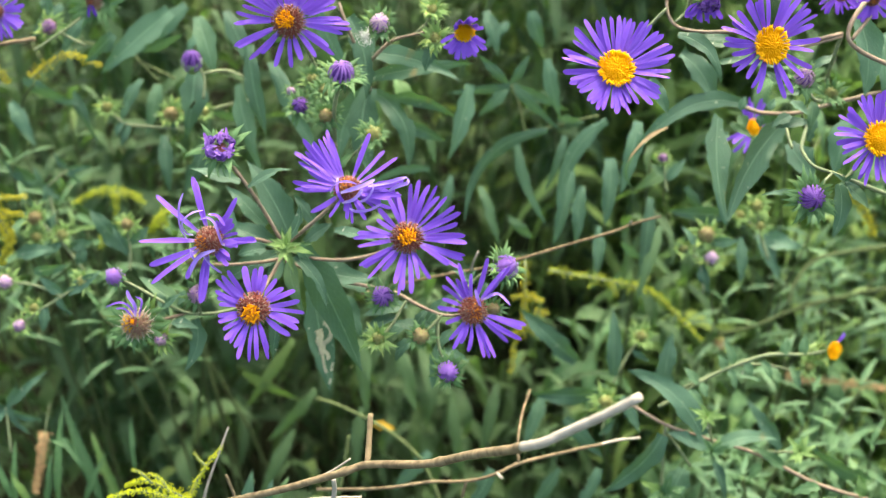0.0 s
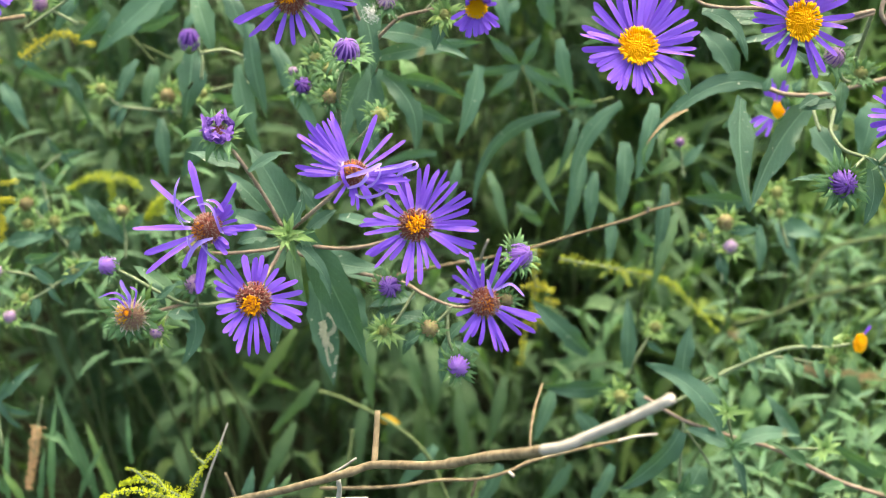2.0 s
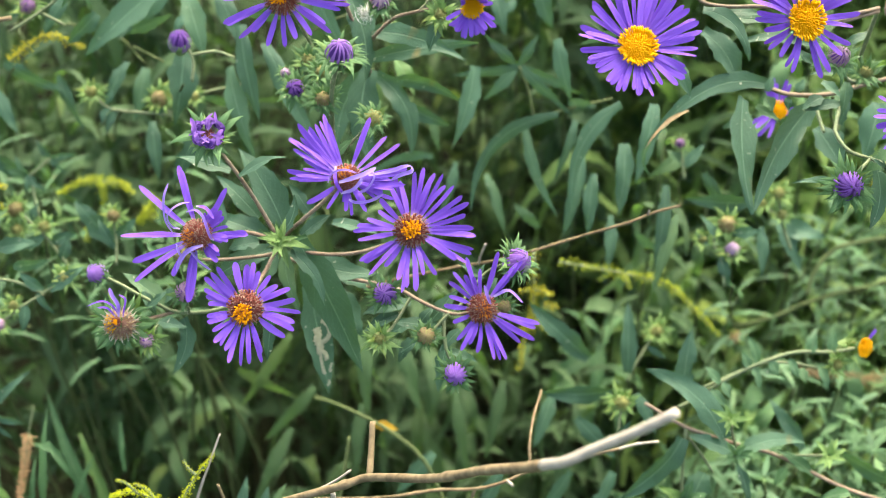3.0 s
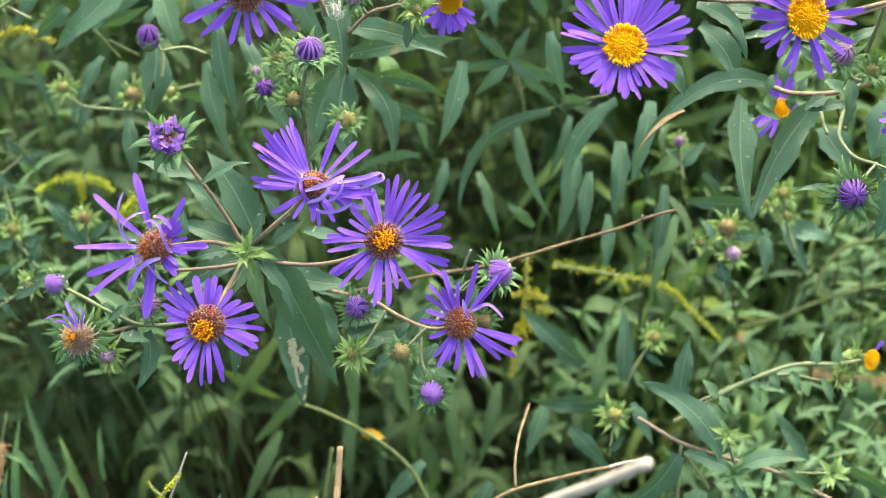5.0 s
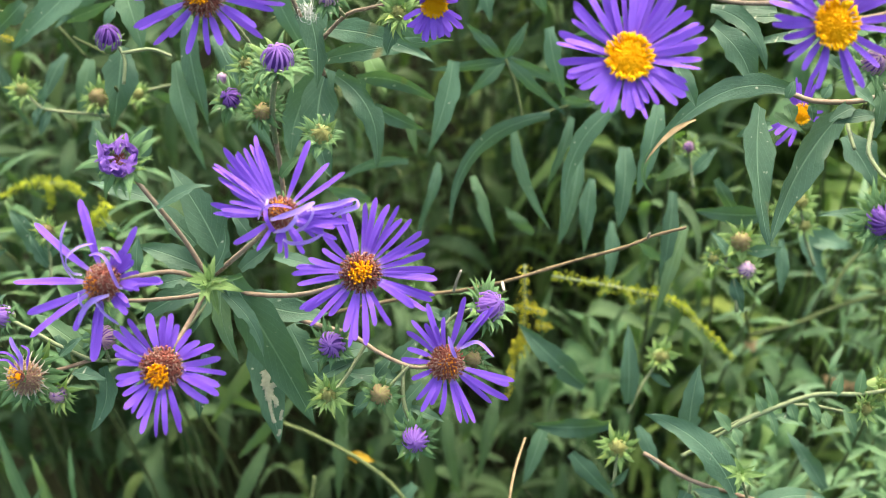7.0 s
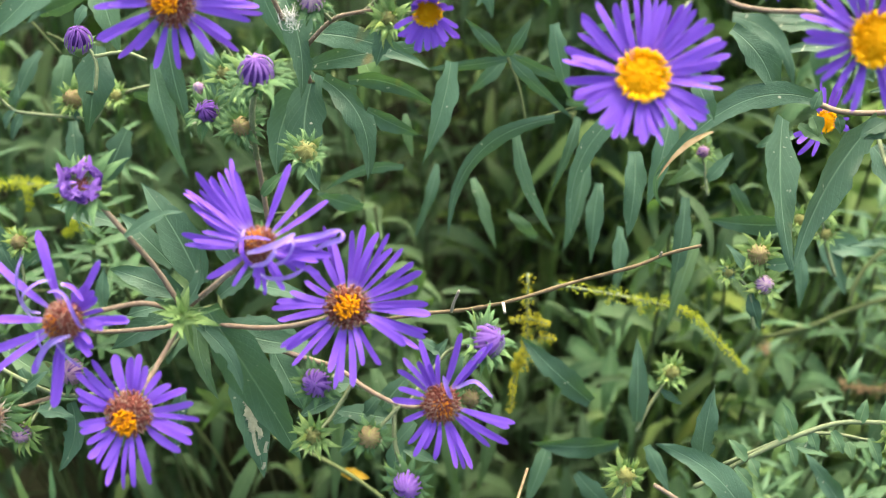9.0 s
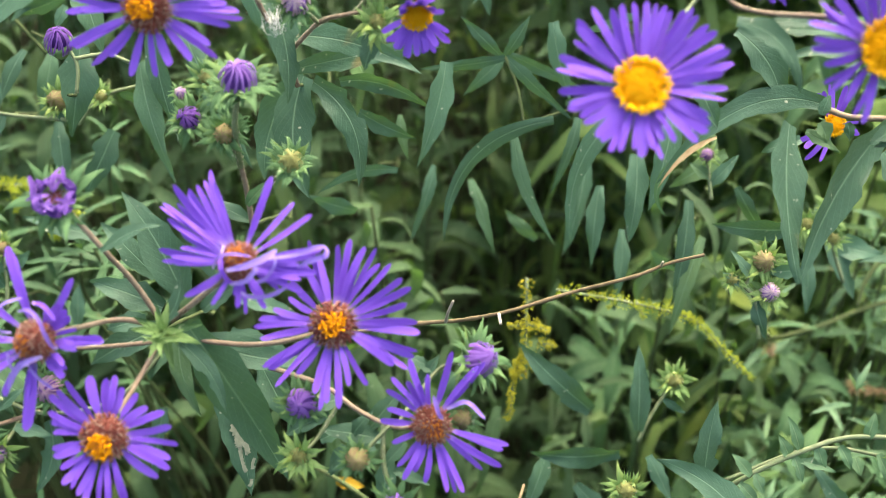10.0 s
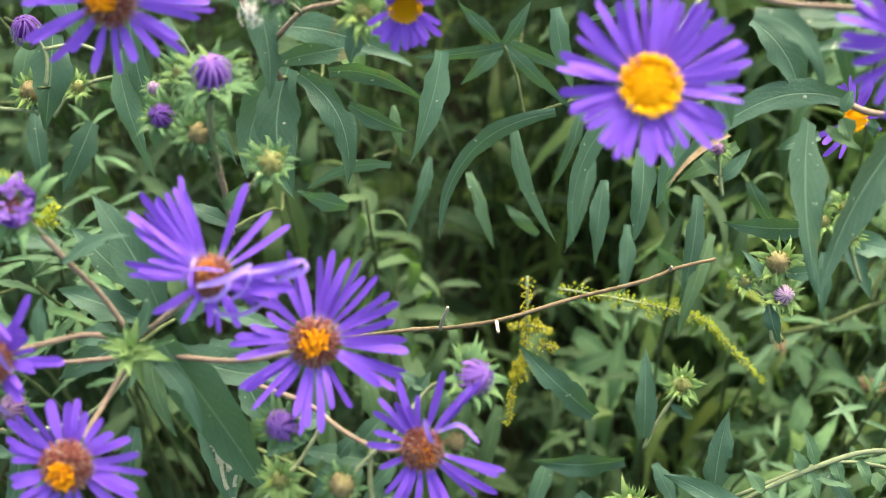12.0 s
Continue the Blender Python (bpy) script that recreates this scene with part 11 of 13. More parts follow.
leaf(plant, (0.3269, 0.6663, 0.4900), (0.3272, 0.6623, 0.4964), (0.3277, 0.6564, 0.5010), 0.0024, (-0.06, 0.74, 0.67), LEAF_LIGHT)
leaf(plant, (0.3269, 0.6663, 0.4900), (0.3326, 0.6764, 0.4932), (0.3385, 0.6868, 0.4921), 0.0045, (-0.04, -0.08, 1.00), LEAF_LIGHT)
leaf(plant, (0.3269, 0.6663, 0.4800), (0.3112, 0.6667, 0.4832), (0.2954, 0.6672, 0.4806), 0.0062, (0.02, -0.00, 1.00), LEAF_LIGHT)
leaf(plant, (0.3269, 0.6663, 0.4700), (0.3362, 0.6645, 0.4690), (0.3445, 0.6630, 0.4647), 0.0036, (0.28, -0.05, 0.96), LEAF_LIGHT)
leaf(plant, (0.3269, 0.6663, 0.4600), (0.3236, 0.6813, 0.4659), (0.3200, 0.6975, 0.4661), 0.0051, (0.04, -0.18, 0.98), LEAF_PALE)
leaf(plant, (0.3269, 0.6663, 0.4500), (0.3212, 0.6518, 0.4498), (0.3158, 0.6383, 0.4442), 0.0063, (-0.07, -0.18, 0.98), LEAF_LIGHT)
leaf(plant, (0.3269, 0.6663, 0.4400), (0.3435, 0.6704, 0.4405), (0.3593, 0.6742, 0.4350), 0.0060, (0.15, 0.04, 0.99), LEAF_LIGHT)

plant = thing("leafy_shoot", (0.3690, 0.9448, 0.0), "pale green shoot with small narrow leaves", "shoot", "leafy shoots")
stem(plant, [(0.2552, 0.6360, 0.5718), (0.2435, 0.6378, 0.4918), (0.2509, 0.6960, 0.2718), (0.2552, 0.7060, 0.0000)], 0.0008, 0.0012, STEM_DARK, sides=5)
leaf(plant, (0.2552, 0.6390, 0.5718), (0.2620, 0.6413, 0.5775), (0.2702, 0.6442, 0.5803), 0.0031, (-0.44, -0.15, 0.88), LEAF_PALE)
leaf(plant, (0.2552, 0.6390, 0.5718), (0.2533, 0.6405, 0.5768), (0.2502, 0.6429, 0.5807), 0.0022, (0.64, -0.51, 0.58), LEAF_LIGHT)
leaf(plant, (0.2552, 0.6390, 0.5718), (0.2554, 0.6314, 0.5775), (0.2558, 0.6223, 0.5802), 0.0033, (-0.02, 0.45, 0.89), LEAF_LIGHT)
leaf(plant, (0.2552, 0.6390, 0.5718), (0.2605, 0.6533, 0.5787), (0.2663, 0.6689, 0.5799), 0.0054, (-0.09, -0.23, 0.97), LEAF_PALE)
leaf(plant, (0.2552, 0.6390, 0.5618), (0.2433, 0.6416, 0.5662), (0.2306, 0.6444, 0.5660), 0.0041, (0.16, -0.04, 0.99), LEAF_PALE)
leaf(plant, (0.2552, 0.6390, 0.5518), (0.2690, 0.6294, 0.5508), (0.2817, 0.6207, 0.5440), 0.0069, (0.19, -0.13, 0.97), LEAF_LIGHT)
leaf(plant, (0.2552, 0.6390, 0.5418), (0.2556, 0.6514, 0.5473), (0.2562, 0.6650, 0.5481), 0.0045, (-0.01, -0.24, 0.97), LEAF_LIGHT)
leaf(plant, (0.2552, 0.6390, 0.5318), (0.2523, 0.6264, 0.5393), (0.2490, 0.6120, 0.5418), 0.0046, (0.08, 0.33, 0.94), LEAF_LIGHT)
leaf(plant, (0.2552, 0.6390, 0.5218), (0.2646, 0.6409, 0.5250), (0.2746, 0.6430, 0.5247), 0.0041, (-0.14, -0.03, 0.99), LEAF_LIGHT)

plant = thing("leafy_shoot", (0.3345, 1.0032, 0.0), "pale green shoot with small narrow leaves", "shoot", "leafy shoots")
stem(plant, [(0.2360, 0.6932, 0.5154), (0.2504, 0.7227, 0.4354), (0.2382, 0.7532, 0.2154), (0.2360, 0.7632, 0.0000)], 0.0008, 0.0012, STEM_DARK, sides=5)
leaf(plant, (0.2360, 0.6962, 0.5154), (0.2409, 0.6965, 0.5195), (0.2469, 0.6968, 0.5215), 0.0027, (-0.49, -0.03, 0.87), LEAF_PALE)
leaf(plant, (0.2360, 0.6962, 0.5154), (0.2316, 0.7005, 0.5210), (0.2261, 0.7058, 0.5242), 0.0030, (0.39, -0.37, 0.84), LEAF_LIGHT)
leaf(plant, (0.2360, 0.6962, 0.5154), (0.2373, 0.6924, 0.5199), (0.2391, 0.6874, 0.5227), 0.0024, (-0.20, 0.58, 0.79), LEAF_LIGHT)
leaf(plant, (0.2360, 0.6962, 0.5154), (0.2447, 0.7066, 0.5167), (0.2531, 0.7166, 0.5132), 0.0046, (0.05, 0.06, 1.00), LEAF_PALE)
leaf(plant, (0.2360, 0.6962, 0.5054), (0.2235, 0.6892, 0.5104), (0.2102, 0.6818, 0.5101), 0.0048, (0.14, 0.08, 0.99), LEAF_PALE)
leaf(plant, (0.2360, 0.6962, 0.4954), (0.2480, 0.6938, 0.5010), (0.2611, 0.6911, 0.5019), 0.0050, (-0.24, 0.05, 0.97), LEAF_LIGHT)
leaf(plant, (0.2360, 0.6962, 0.4854), (0.2302, 0.7109, 0.4878), (0.2244, 0.7254, 0.4846), 0.0048, (-0.01, 0.02, 1.00), LEAF_LIGHT)
leaf(plant, (0.2360, 0.6962, 0.4754), (0.2273, 0.6883, 0.4766), (0.2189, 0.6805, 0.4736), 0.0045, (-0.06, -0.05, 1.00), LEAF_LIGHT)
leaf(plant, (0.2360, 0.6962, 0.4654), (0.2528, 0.6961, 0.4689), (0.2697, 0.6959, 0.4663), 0.0055, (-0.03, 0.00, 1.00), LEAF_PALE)

plant = thing("leafy_shoot", (0.3710, 0.9158, 0.0), "pale green shoot with small narrow leaves", "shoot", "leafy shoots")
stem(plant, [(0.2601, 0.6239, 0.4914), (0.2562, 0.6280, 0.4114), (0.2772, 0.6839, 0.1914), (0.2601, 0.6939, 0.0000)], 0.0008, 0.0012, STEM_DARK, sides=5)
leaf(plant, (0.2601, 0.6269, 0.4914), (0.2657, 0.6251, 0.4955), (0.2722, 0.6229, 0.4973), 0.0028, (-0.40, 0.13, 0.91), LEAF_PALE)
leaf(plant, (0.2601, 0.6269, 0.4914), (0.2581, 0.6291, 0.4976), (0.2548, 0.6328, 0.5023), 0.0027, (0.55, -0.59, 0.59), LEAF_LIGHT)
leaf(plant, (0.2601, 0.6269, 0.4914), (0.2617, 0.6207, 0.4981), (0.2636, 0.6127, 0.5021), 0.0039, (-0.14, 0.57, 0.81), LEAF_LIGHT)
leaf(plant, (0.2601, 0.6269, 0.4914), (0.2681, 0.6379, 0.4966), (0.2766, 0.6496, 0.4968), 0.0062, (-0.11, -0.15, 0.98), LEAF_PALE)
leaf(plant, (0.2601, 0.6269, 0.4814), (0.2438, 0.6283, 0.4806), (0.2287, 0.6296, 0.4742), 0.0067, (-0.22, 0.02, 0.97), LEAF_LIGHT)
leaf(plant, (0.2601, 0.6269, 0.4714), (0.2660, 0.6189, 0.4769), (0.2726, 0.6099, 0.4786), 0.0045, (-0.19, 0.26, 0.95), LEAF_PALE)
leaf(plant, (0.2601, 0.6269, 0.4614), (0.2536, 0.6403, 0.4693), (0.2463, 0.6552, 0.4715), 0.0051, (0.13, -0.27, 0.95), LEAF_LIGHT)
leaf(plant, (0.2601, 0.6269, 0.4514), (0.2588, 0.6158, 0.4512), (0.2575, 0.6055, 0.4471), 0.0036, (-0.02, -0.19, 0.98), LEAF_PALE)
leaf(plant, (0.2601, 0.6269, 0.4414), (0.2720, 0.6291, 0.4401), (0.2827, 0.6310, 0.4347), 0.0050, (0.28, 0.05, 0.96), LEAF_PALE)

plant = thing("leafy_shoot", (0.4185, 0.9788, 0.0), "pale green shoot with small narrow leaves", "shoot", "leafy shoots")
stem(plant, [(0.2981, 0.6778, 0.5071), (0.3068, 0.7111, 0.4271), (0.2820, 0.7378, 0.2071), (0.2981, 0.7478, 0.0000)], 0.0008, 0.0012, STEM_DARK, sides=5)
leaf(plant, (0.2981, 0.6808, 0.5071), (0.3036, 0.6814, 0.5126), (0.3106, 0.6822, 0.5159), 0.0028, (-0.57, -0.06, 0.82), LEAF_PALE)
leaf(plant, (0.2981, 0.6808, 0.5071), (0.2968, 0.6837, 0.5152), (0.2943, 0.6889, 0.5218), 0.0036, (0.37, -0.77, 0.52), LEAF_LIGHT)
leaf(plant, (0.2981, 0.6808, 0.5071), (0.2994, 0.6762, 0.5137), (0.3012, 0.6698, 0.5182), 0.0030, (-0.19, 0.67, 0.72), LEAF_LIGHT)
leaf(plant, (0.2981, 0.6808, 0.5071), (0.3009, 0.6886, 0.5117), (0.3040, 0.6975, 0.5131), 0.0031, (-0.11, -0.30, 0.95), LEAF_LIGHT)
leaf(plant, (0.2981, 0.6808, 0.4971), (0.2896, 0.6775, 0.4991), (0.2810, 0.6741, 0.4979), 0.0030, (0.04, 0.02, 1.00), LEAF_LIGHT)
leaf(plant, (0.2981, 0.6808, 0.4871), (0.3116, 0.6782, 0.4913), (0.3258, 0.6755, 0.4905), 0.0046, (-0.12, 0.02, 0.99), LEAF_LIGHT)
leaf(plant, (0.2981, 0.6808, 0.4771), (0.2954, 0.6915, 0.4782), (0.2928, 0.7019, 0.4755), 0.0034, (-0.02, 0.07, 1.00), LEAF_LIGHT)
leaf(plant, (0.2981, 0.6808, 0.4671), (0.2956, 0.6727, 0.4716), (0.2928, 0.6636, 0.4729), 0.0035, (0.09, 0.29, 0.95), LEAF_LIGHT)
leaf(plant, (0.2981, 0.6808, 0.4571), (0.3133, 0.6848, 0.4564), (0.3272, 0.6886, 0.4503), 0.0060, (0.21, 0.06, 0.98), LEAF_LIGHT)

plant = thing("leafy_shoot", (0.4637, 1.0202, 0.0), "pale green shoot with small narrow leaves", "shoot", "leafy shoots")
stem(plant, [(0.3348, 0.7158, 0.5105), (0.3345, 0.7284, 0.4305), (0.3515, 0.7758, 0.2105), (0.3348, 0.7858, 0.0000)], 0.0008, 0.0012, STEM_DARK, sides=5)
leaf(plant, (0.3348, 0.7188, 0.5105), (0.3386, 0.7193, 0.5187), (0.3450, 0.7201, 0.5251), 0.0031, (-0.81, -0.10, 0.58), LEAF_PALE)
leaf(plant, (0.3348, 0.7188, 0.5105), (0.3307, 0.7225, 0.5160), (0.3255, 0.7273, 0.5191), 0.0027, (0.42, -0.38, 0.82), LEAF_PALE)
leaf(plant, (0.3348, 0.7188, 0.5105), (0.3340, 0.7159, 0.5163), (0.3327, 0.7113, 0.5207), 0.0020, (0.21, 0.77, 0.61), LEAF_LIGHT)
leaf(plant, (0.3348, 0.7188, 0.5105), (0.3441, 0.7265, 0.5094), (0.3525, 0.7336, 0.5042), 0.0052, (0.20, 0.17, 0.96), LEAF_PALE)
leaf(plant, (0.3348, 0.7188, 0.5005), (0.3209, 0.7128, 0.4988), (0.3084, 0.7073, 0.4919), 0.0062, (-0.26, -0.11, 0.96), LEAF_LIGHT)
leaf(plant, (0.3348, 0.7188, 0.4905), (0.3468, 0.7163, 0.4908), (0.3582, 0.7140, 0.4869), 0.0037, (0.15, -0.03, 0.99), LEAF_LIGHT)
leaf(plant, (0.3348, 0.7188, 0.4805), (0.3335, 0.7308, 0.4792), (0.3323, 0.7416, 0.4737), 0.0040, (-0.03, 0.28, 0.96), LEAF_PALE)
leaf(plant, (0.3348, 0.7188, 0.4705), (0.3272, 0.7101, 0.4715), (0.3199, 0.7016, 0.4685), 0.0038, (-0.06, -0.07, 1.00), LEAF_PALE)
leaf(plant, (0.3348, 0.7188, 0.4605), (0.3460, 0.7261, 0.4607), (0.3565, 0.7329, 0.4562), 0.0041, (0.14, 0.09, 0.99), LEAF_LIGHT)

plant = thing("leafy_shoot", (0.3274, 0.7493, 0.0), "pale green shoot with small narrow leaves", "shoot", "leafy shoots")
stem(plant, [(0.2138, 0.4711, 0.5756), (0.2175, 0.4953, 0.4956), (0.1900, 0.5311, 0.2756), (0.2138, 0.5411, 0.0000)], 0.0008, 0.0012, STEM_DARK, sides=5)
leaf(plant, (0.2138, 0.4741, 0.5756), (0.2162, 0.4732, 0.5806), (0.2201, 0.4719, 0.5844), 0.0022, (-0.75, 0.27, 0.60), LEAF_LIGHT)
leaf(plant, (0.2138, 0.4741, 0.5756), (0.2122, 0.4749, 0.5804), (0.2092, 0.4763, 0.5843), 0.0020, (0.78, -0.37, 0.50), LEAF_LIGHT)
leaf(plant, (0.2138, 0.4741, 0.5756), (0.2127, 0.4704, 0.5798), (0.2111, 0.4656, 0.5823), 0.0023, (0.18, 0.58, 0.80), LEAF_LIGHT)
leaf(plant, (0.2138, 0.4741, 0.5756), (0.2185, 0.4824, 0.5753), (0.2228, 0.4901, 0.5717), 0.0041, (0.10, 0.18, 0.98), LEAF_LIGHT)
leaf(plant, (0.2138, 0.4741, 0.5656), (0.2016, 0.4741, 0.5648), (0.1903, 0.4742, 0.5598), 0.0046, (-0.24, 0.00, 0.97), LEAF_LIGHT)
leaf(plant, (0.2138, 0.4741, 0.5556), (0.2218, 0.4651, 0.5591), (0.2301, 0.4558, 0.5582), 0.0042, (-0.07, 0.08, 0.99), LEAF_LIGHT)
leaf(plant, (0.2138, 0.4741, 0.5456), (0.2124, 0.4816, 0.5498), (0.2109, 0.4902, 0.5511), 0.0036, (0.06, -0.31, 0.95), LEAF_LIGHT)
leaf(plant, (0.2138, 0.4741, 0.5356), (0.2076, 0.4660, 0.5399), (0.2009, 0.4572, 0.5404), 0.0044, (0.13, 0.18, 0.98), LEAF_LIGHT)
leaf(plant, (0.2138, 0.4741, 0.5256), (0.2257, 0.4762, 0.5285), (0.2379, 0.4783, 0.5270), 0.0040, (-0.06, -0.01, 1.00), LEAF_LIGHT)

plant = thing("leafy_shoot", (0.2567, 0.7519, 0.0), "pale green shoot with small narrow leaves", "shoot", "leafy shoots")
stem(plant, [(0.1692, 0.4813, 0.5114), (0.1779, 0.5113, 0.4314), (0.1559, 0.5413, 0.2114), (0.1692, 0.5513, 0.0000)], 0.0008, 0.0012, STEM_DARK, sides=5)
leaf(plant, (0.1692, 0.4843, 0.5114), (0.1740, 0.4860, 0.5175), (0.1806, 0.4883, 0.5215), 0.0028, (-0.61, -0.21, 0.76), LEAF_PALE)
leaf(plant, (0.1692, 0.4843, 0.5114), (0.1678, 0.4863, 0.5152), (0.1657, 0.4892, 0.5180), 0.0017, (0.43, -0.60, 0.67), LEAF_PALE)
leaf(plant, (0.1692, 0.4843, 0.5114), (0.1705, 0.4798, 0.5169), (0.1722, 0.4738, 0.5205), 0.0024, (-0.18, 0.61, 0.77), LEAF_PALE)
leaf(plant, (0.1692, 0.4843, 0.5114), (0.1730, 0.4929, 0.5125), (0.1767, 0.5014, 0.5103), 0.0036, (0.02, 0.05, 1.00), LEAF_PALE)
leaf(plant, (0.1692, 0.4843, 0.5014), (0.1580, 0.4835, 0.5019), (0.1473, 0.4827, 0.4985), 0.0036, (-0.13, -0.01, 0.99), LEAF_PALE)
leaf(plant, (0.1692, 0.4843, 0.4914), (0.1782, 0.4749, 0.4906), (0.1865, 0.4663, 0.4853), 0.0047, (0.16, -0.17, 0.97), LEAF_PALE)
leaf(plant, (0.1692, 0.4843, 0.4814), (0.1638, 0.4919, 0.4860), (0.1578, 0.5002, 0.4871), 0.0039, (0.16, -0.23, 0.96), LEAF_PALE)
leaf(plant, (0.1692, 0.4843, 0.4714), (0.1607, 0.4746, 0.4692), (0.1533, 0.4660, 0.4626), 0.0050, (-0.22, -0.26, 0.94), LEAF_LIGHT)
leaf(plant, (0.1692, 0.4843, 0.4614), (0.1790, 0.4866, 0.4642), (0.1890, 0.4889, 0.4633), 0.0034, (-0.09, -0.02, 1.00), LEAF_LIGHT)

plant = thing("leafy_shoot", (0.2638, 0.7053, 0.0), "pale green shoot with small narrow leaves", "shoot", "leafy shoots")
stem(plant, [(0.1695, 0.4377, 0.5526), (0.1812, 0.4474, 0.4726), (0.1761, 0.4977, 0.2526), (0.1695, 0.5077, 0.0000)], 0.0008, 0.0012, STEM_DARK, sides=5)
leaf(plant, (0.1695, 0.4407, 0.5526), (0.1719, 0.4404, 0.5590), (0.1763, 0.4399, 0.5641), 0.0026, (-0.85, 0.09, 0.51), LEAF_PALE)
leaf(plant, (0.1695, 0.4407, 0.5526), (0.1675, 0.4428, 0.5567), (0.1645, 0.4458, 0.5595), 0.0020, (0.48, -0.49, 0.72), LEAF_LIGHT)
leaf(plant, (0.1695, 0.4407, 0.5526), (0.1691, 0.4382, 0.5592), (0.1682, 0.4336, 0.5644), 0.0028, (0.16, 0.84, 0.52), LEAF_PALE)
leaf(plant, (0.1695, 0.4407, 0.5526), (0.1805, 0.4490, 0.5586), (0.1923, 0.4580, 0.5593), 0.0048, (-0.18, -0.14, 0.97), LEAF_LIGHT)
leaf(plant, (0.1695, 0.4407, 0.5426), (0.1574, 0.4398, 0.5451), (0.1453, 0.4390, 0.5432), 0.0045, (0.02, 0.00, 1.00), LEAF_PALE)
leaf(plant, (0.1695, 0.4407, 0.5326), (0.1791, 0.4295, 0.5329), (0.1881, 0.4191, 0.5279), 0.0063, (0.11, -0.12, 0.99), LEAF_PALE)
leaf(plant, (0.1695, 0.4407, 0.5226), (0.1666, 0.4502, 0.5281), (0.1634, 0.4609, 0.5298), 0.0047, (0.09, -0.31, 0.95), LEAF_LIGHT)
leaf(plant, (0.1695, 0.4407, 0.5126), (0.1649, 0.4299, 0.5151), (0.1603, 0.4191, 0.5133), 0.0037, (0.01, 0.03, 1.00), LEAF_LIGHT)
leaf(plant, (0.1695, 0.4407, 0.5026), (0.1791, 0.4423, 0.5018), (0.1877, 0.4438, 0.4977), 0.0041, (0.26, 0.04, 0.97), LEAF_LIGHT)

plant = thing("leafy_shoot", (0.3783, 0.7754, 0.0), "pale green shoot with small narrow leaves", "shoot", "leafy shoots")
stem(plant, [(0.2533, 0.4989, 0.5523), (0.2400, 0.5034, 0.4723), (0.2283, 0.5589, 0.2523), (0.2533, 0.5689, 0.0000)], 0.0008, 0.0012, STEM_DARK, sides=5)
leaf(plant, (0.2533, 0.5019, 0.5523), (0.2582, 0.4999, 0.5570), (0.2643, 0.4975, 0.5595), 0.0026, (-0.48, 0.19, 0.86), LEAF_PALE)
leaf(plant, (0.2533, 0.5019, 0.5523), (0.2503, 0.5046, 0.5566), (0.2465, 0.5081, 0.5593), 0.0018, (0.45, -0.40, 0.80), LEAF_PALE)
leaf(plant, (0.2533, 0.5019, 0.5523), (0.2531, 0.4990, 0.5568), (0.2527, 0.4948, 0.5600), 0.0016, (0.06, 0.73, 0.68), LEAF_PALE)
leaf(plant, (0.2533, 0.5019, 0.5523), (0.2613, 0.5121, 0.5565), (0.2697, 0.5228, 0.5559), 0.0046, (-0.08, -0.10, 0.99), LEAF_LIGHT)
leaf(plant, (0.2533, 0.5019, 0.5423), (0.2435, 0.4975, 0.5427), (0.2342, 0.4934, 0.5392), 0.0036, (-0.13, -0.06, 0.99), LEAF_PALE)
leaf(plant, (0.2533, 0.5019, 0.5323), (0.2621, 0.4975, 0.5358), (0.2715, 0.4929, 0.5357), 0.0032, (-0.15, 0.07, 0.99), LEAF_PALE)
leaf(plant, (0.2533, 0.5019, 0.5223), (0.2476, 0.5120, 0.5245), (0.2419, 0.5222, 0.5224), 0.0050, (0.00, -0.00, 1.00), LEAF_LIGHT)
leaf(plant, (0.2533, 0.5019, 0.5123), (0.2513, 0.4875, 0.5107), (0.2495, 0.4746, 0.5040), 0.0044, (-0.04, -0.29, 0.96), LEAF_PALE)
leaf(plant, (0.2533, 0.5019, 0.5023), (0.2646, 0.5055, 0.5065), (0.2765, 0.5094, 0.5062), 0.0044, (-0.15, -0.05, 0.99), LEAF_LIGHT)

plant = thing("leafy_shoot", (0.2705, 0.7603, 0.0), "pale green shoot with small narrow leaves", "shoot", "leafy shoots")
stem(plant, [(0.1798, 0.4902, 0.5015), (0.1803, 0.5295, 0.4215), (0.1993, 0.5502, 0.2015), (0.1798, 0.5602, 0.0000)], 0.0008, 0.0012, STEM_DARK, sides=5)
leaf(plant, (0.1798, 0.4932, 0.5015), (0.1849, 0.4914, 0.5068), (0.1915, 0.4891, 0.5099), 0.0023, (-0.53, 0.19, 0.83), LEAF_LIGHT)
leaf(plant, (0.1798, 0.4932, 0.5015), (0.1782, 0.4955, 0.5084), (0.1755, 0.4997, 0.5140), 0.0027, (0.47, -0.71, 0.53), LEAF_LIGHT)
leaf(plant, (0.1798, 0.4932, 0.5015), (0.1810, 0.4887, 0.5048), (0.1825, 0.4834, 0.5063), 0.0023, (-0.12, 0.41, 0.90), LEAF_LIGHT)
leaf(plant, (0.1798, 0.4932, 0.5015), (0.1900, 0.5018, 0.5022), (0.1998, 0.5100, 0.4983), 0.0041, (0.09, 0.08, 0.99), LEAF_LIGHT)
leaf(plant, (0.1798, 0.4932, 0.4915), (0.1714, 0.4945, 0.4944), (0.1626, 0.4959, 0.4942), 0.0037, (0.16, -0.02, 0.99), LEAF_PALE)
leaf(plant, (0.1798, 0.4932, 0.4815), (0.1922, 0.4855, 0.4856), (0.2051, 0.4775, 0.4844), 0.0063, (-0.08, 0.05, 1.00), LEAF_LIGHT)
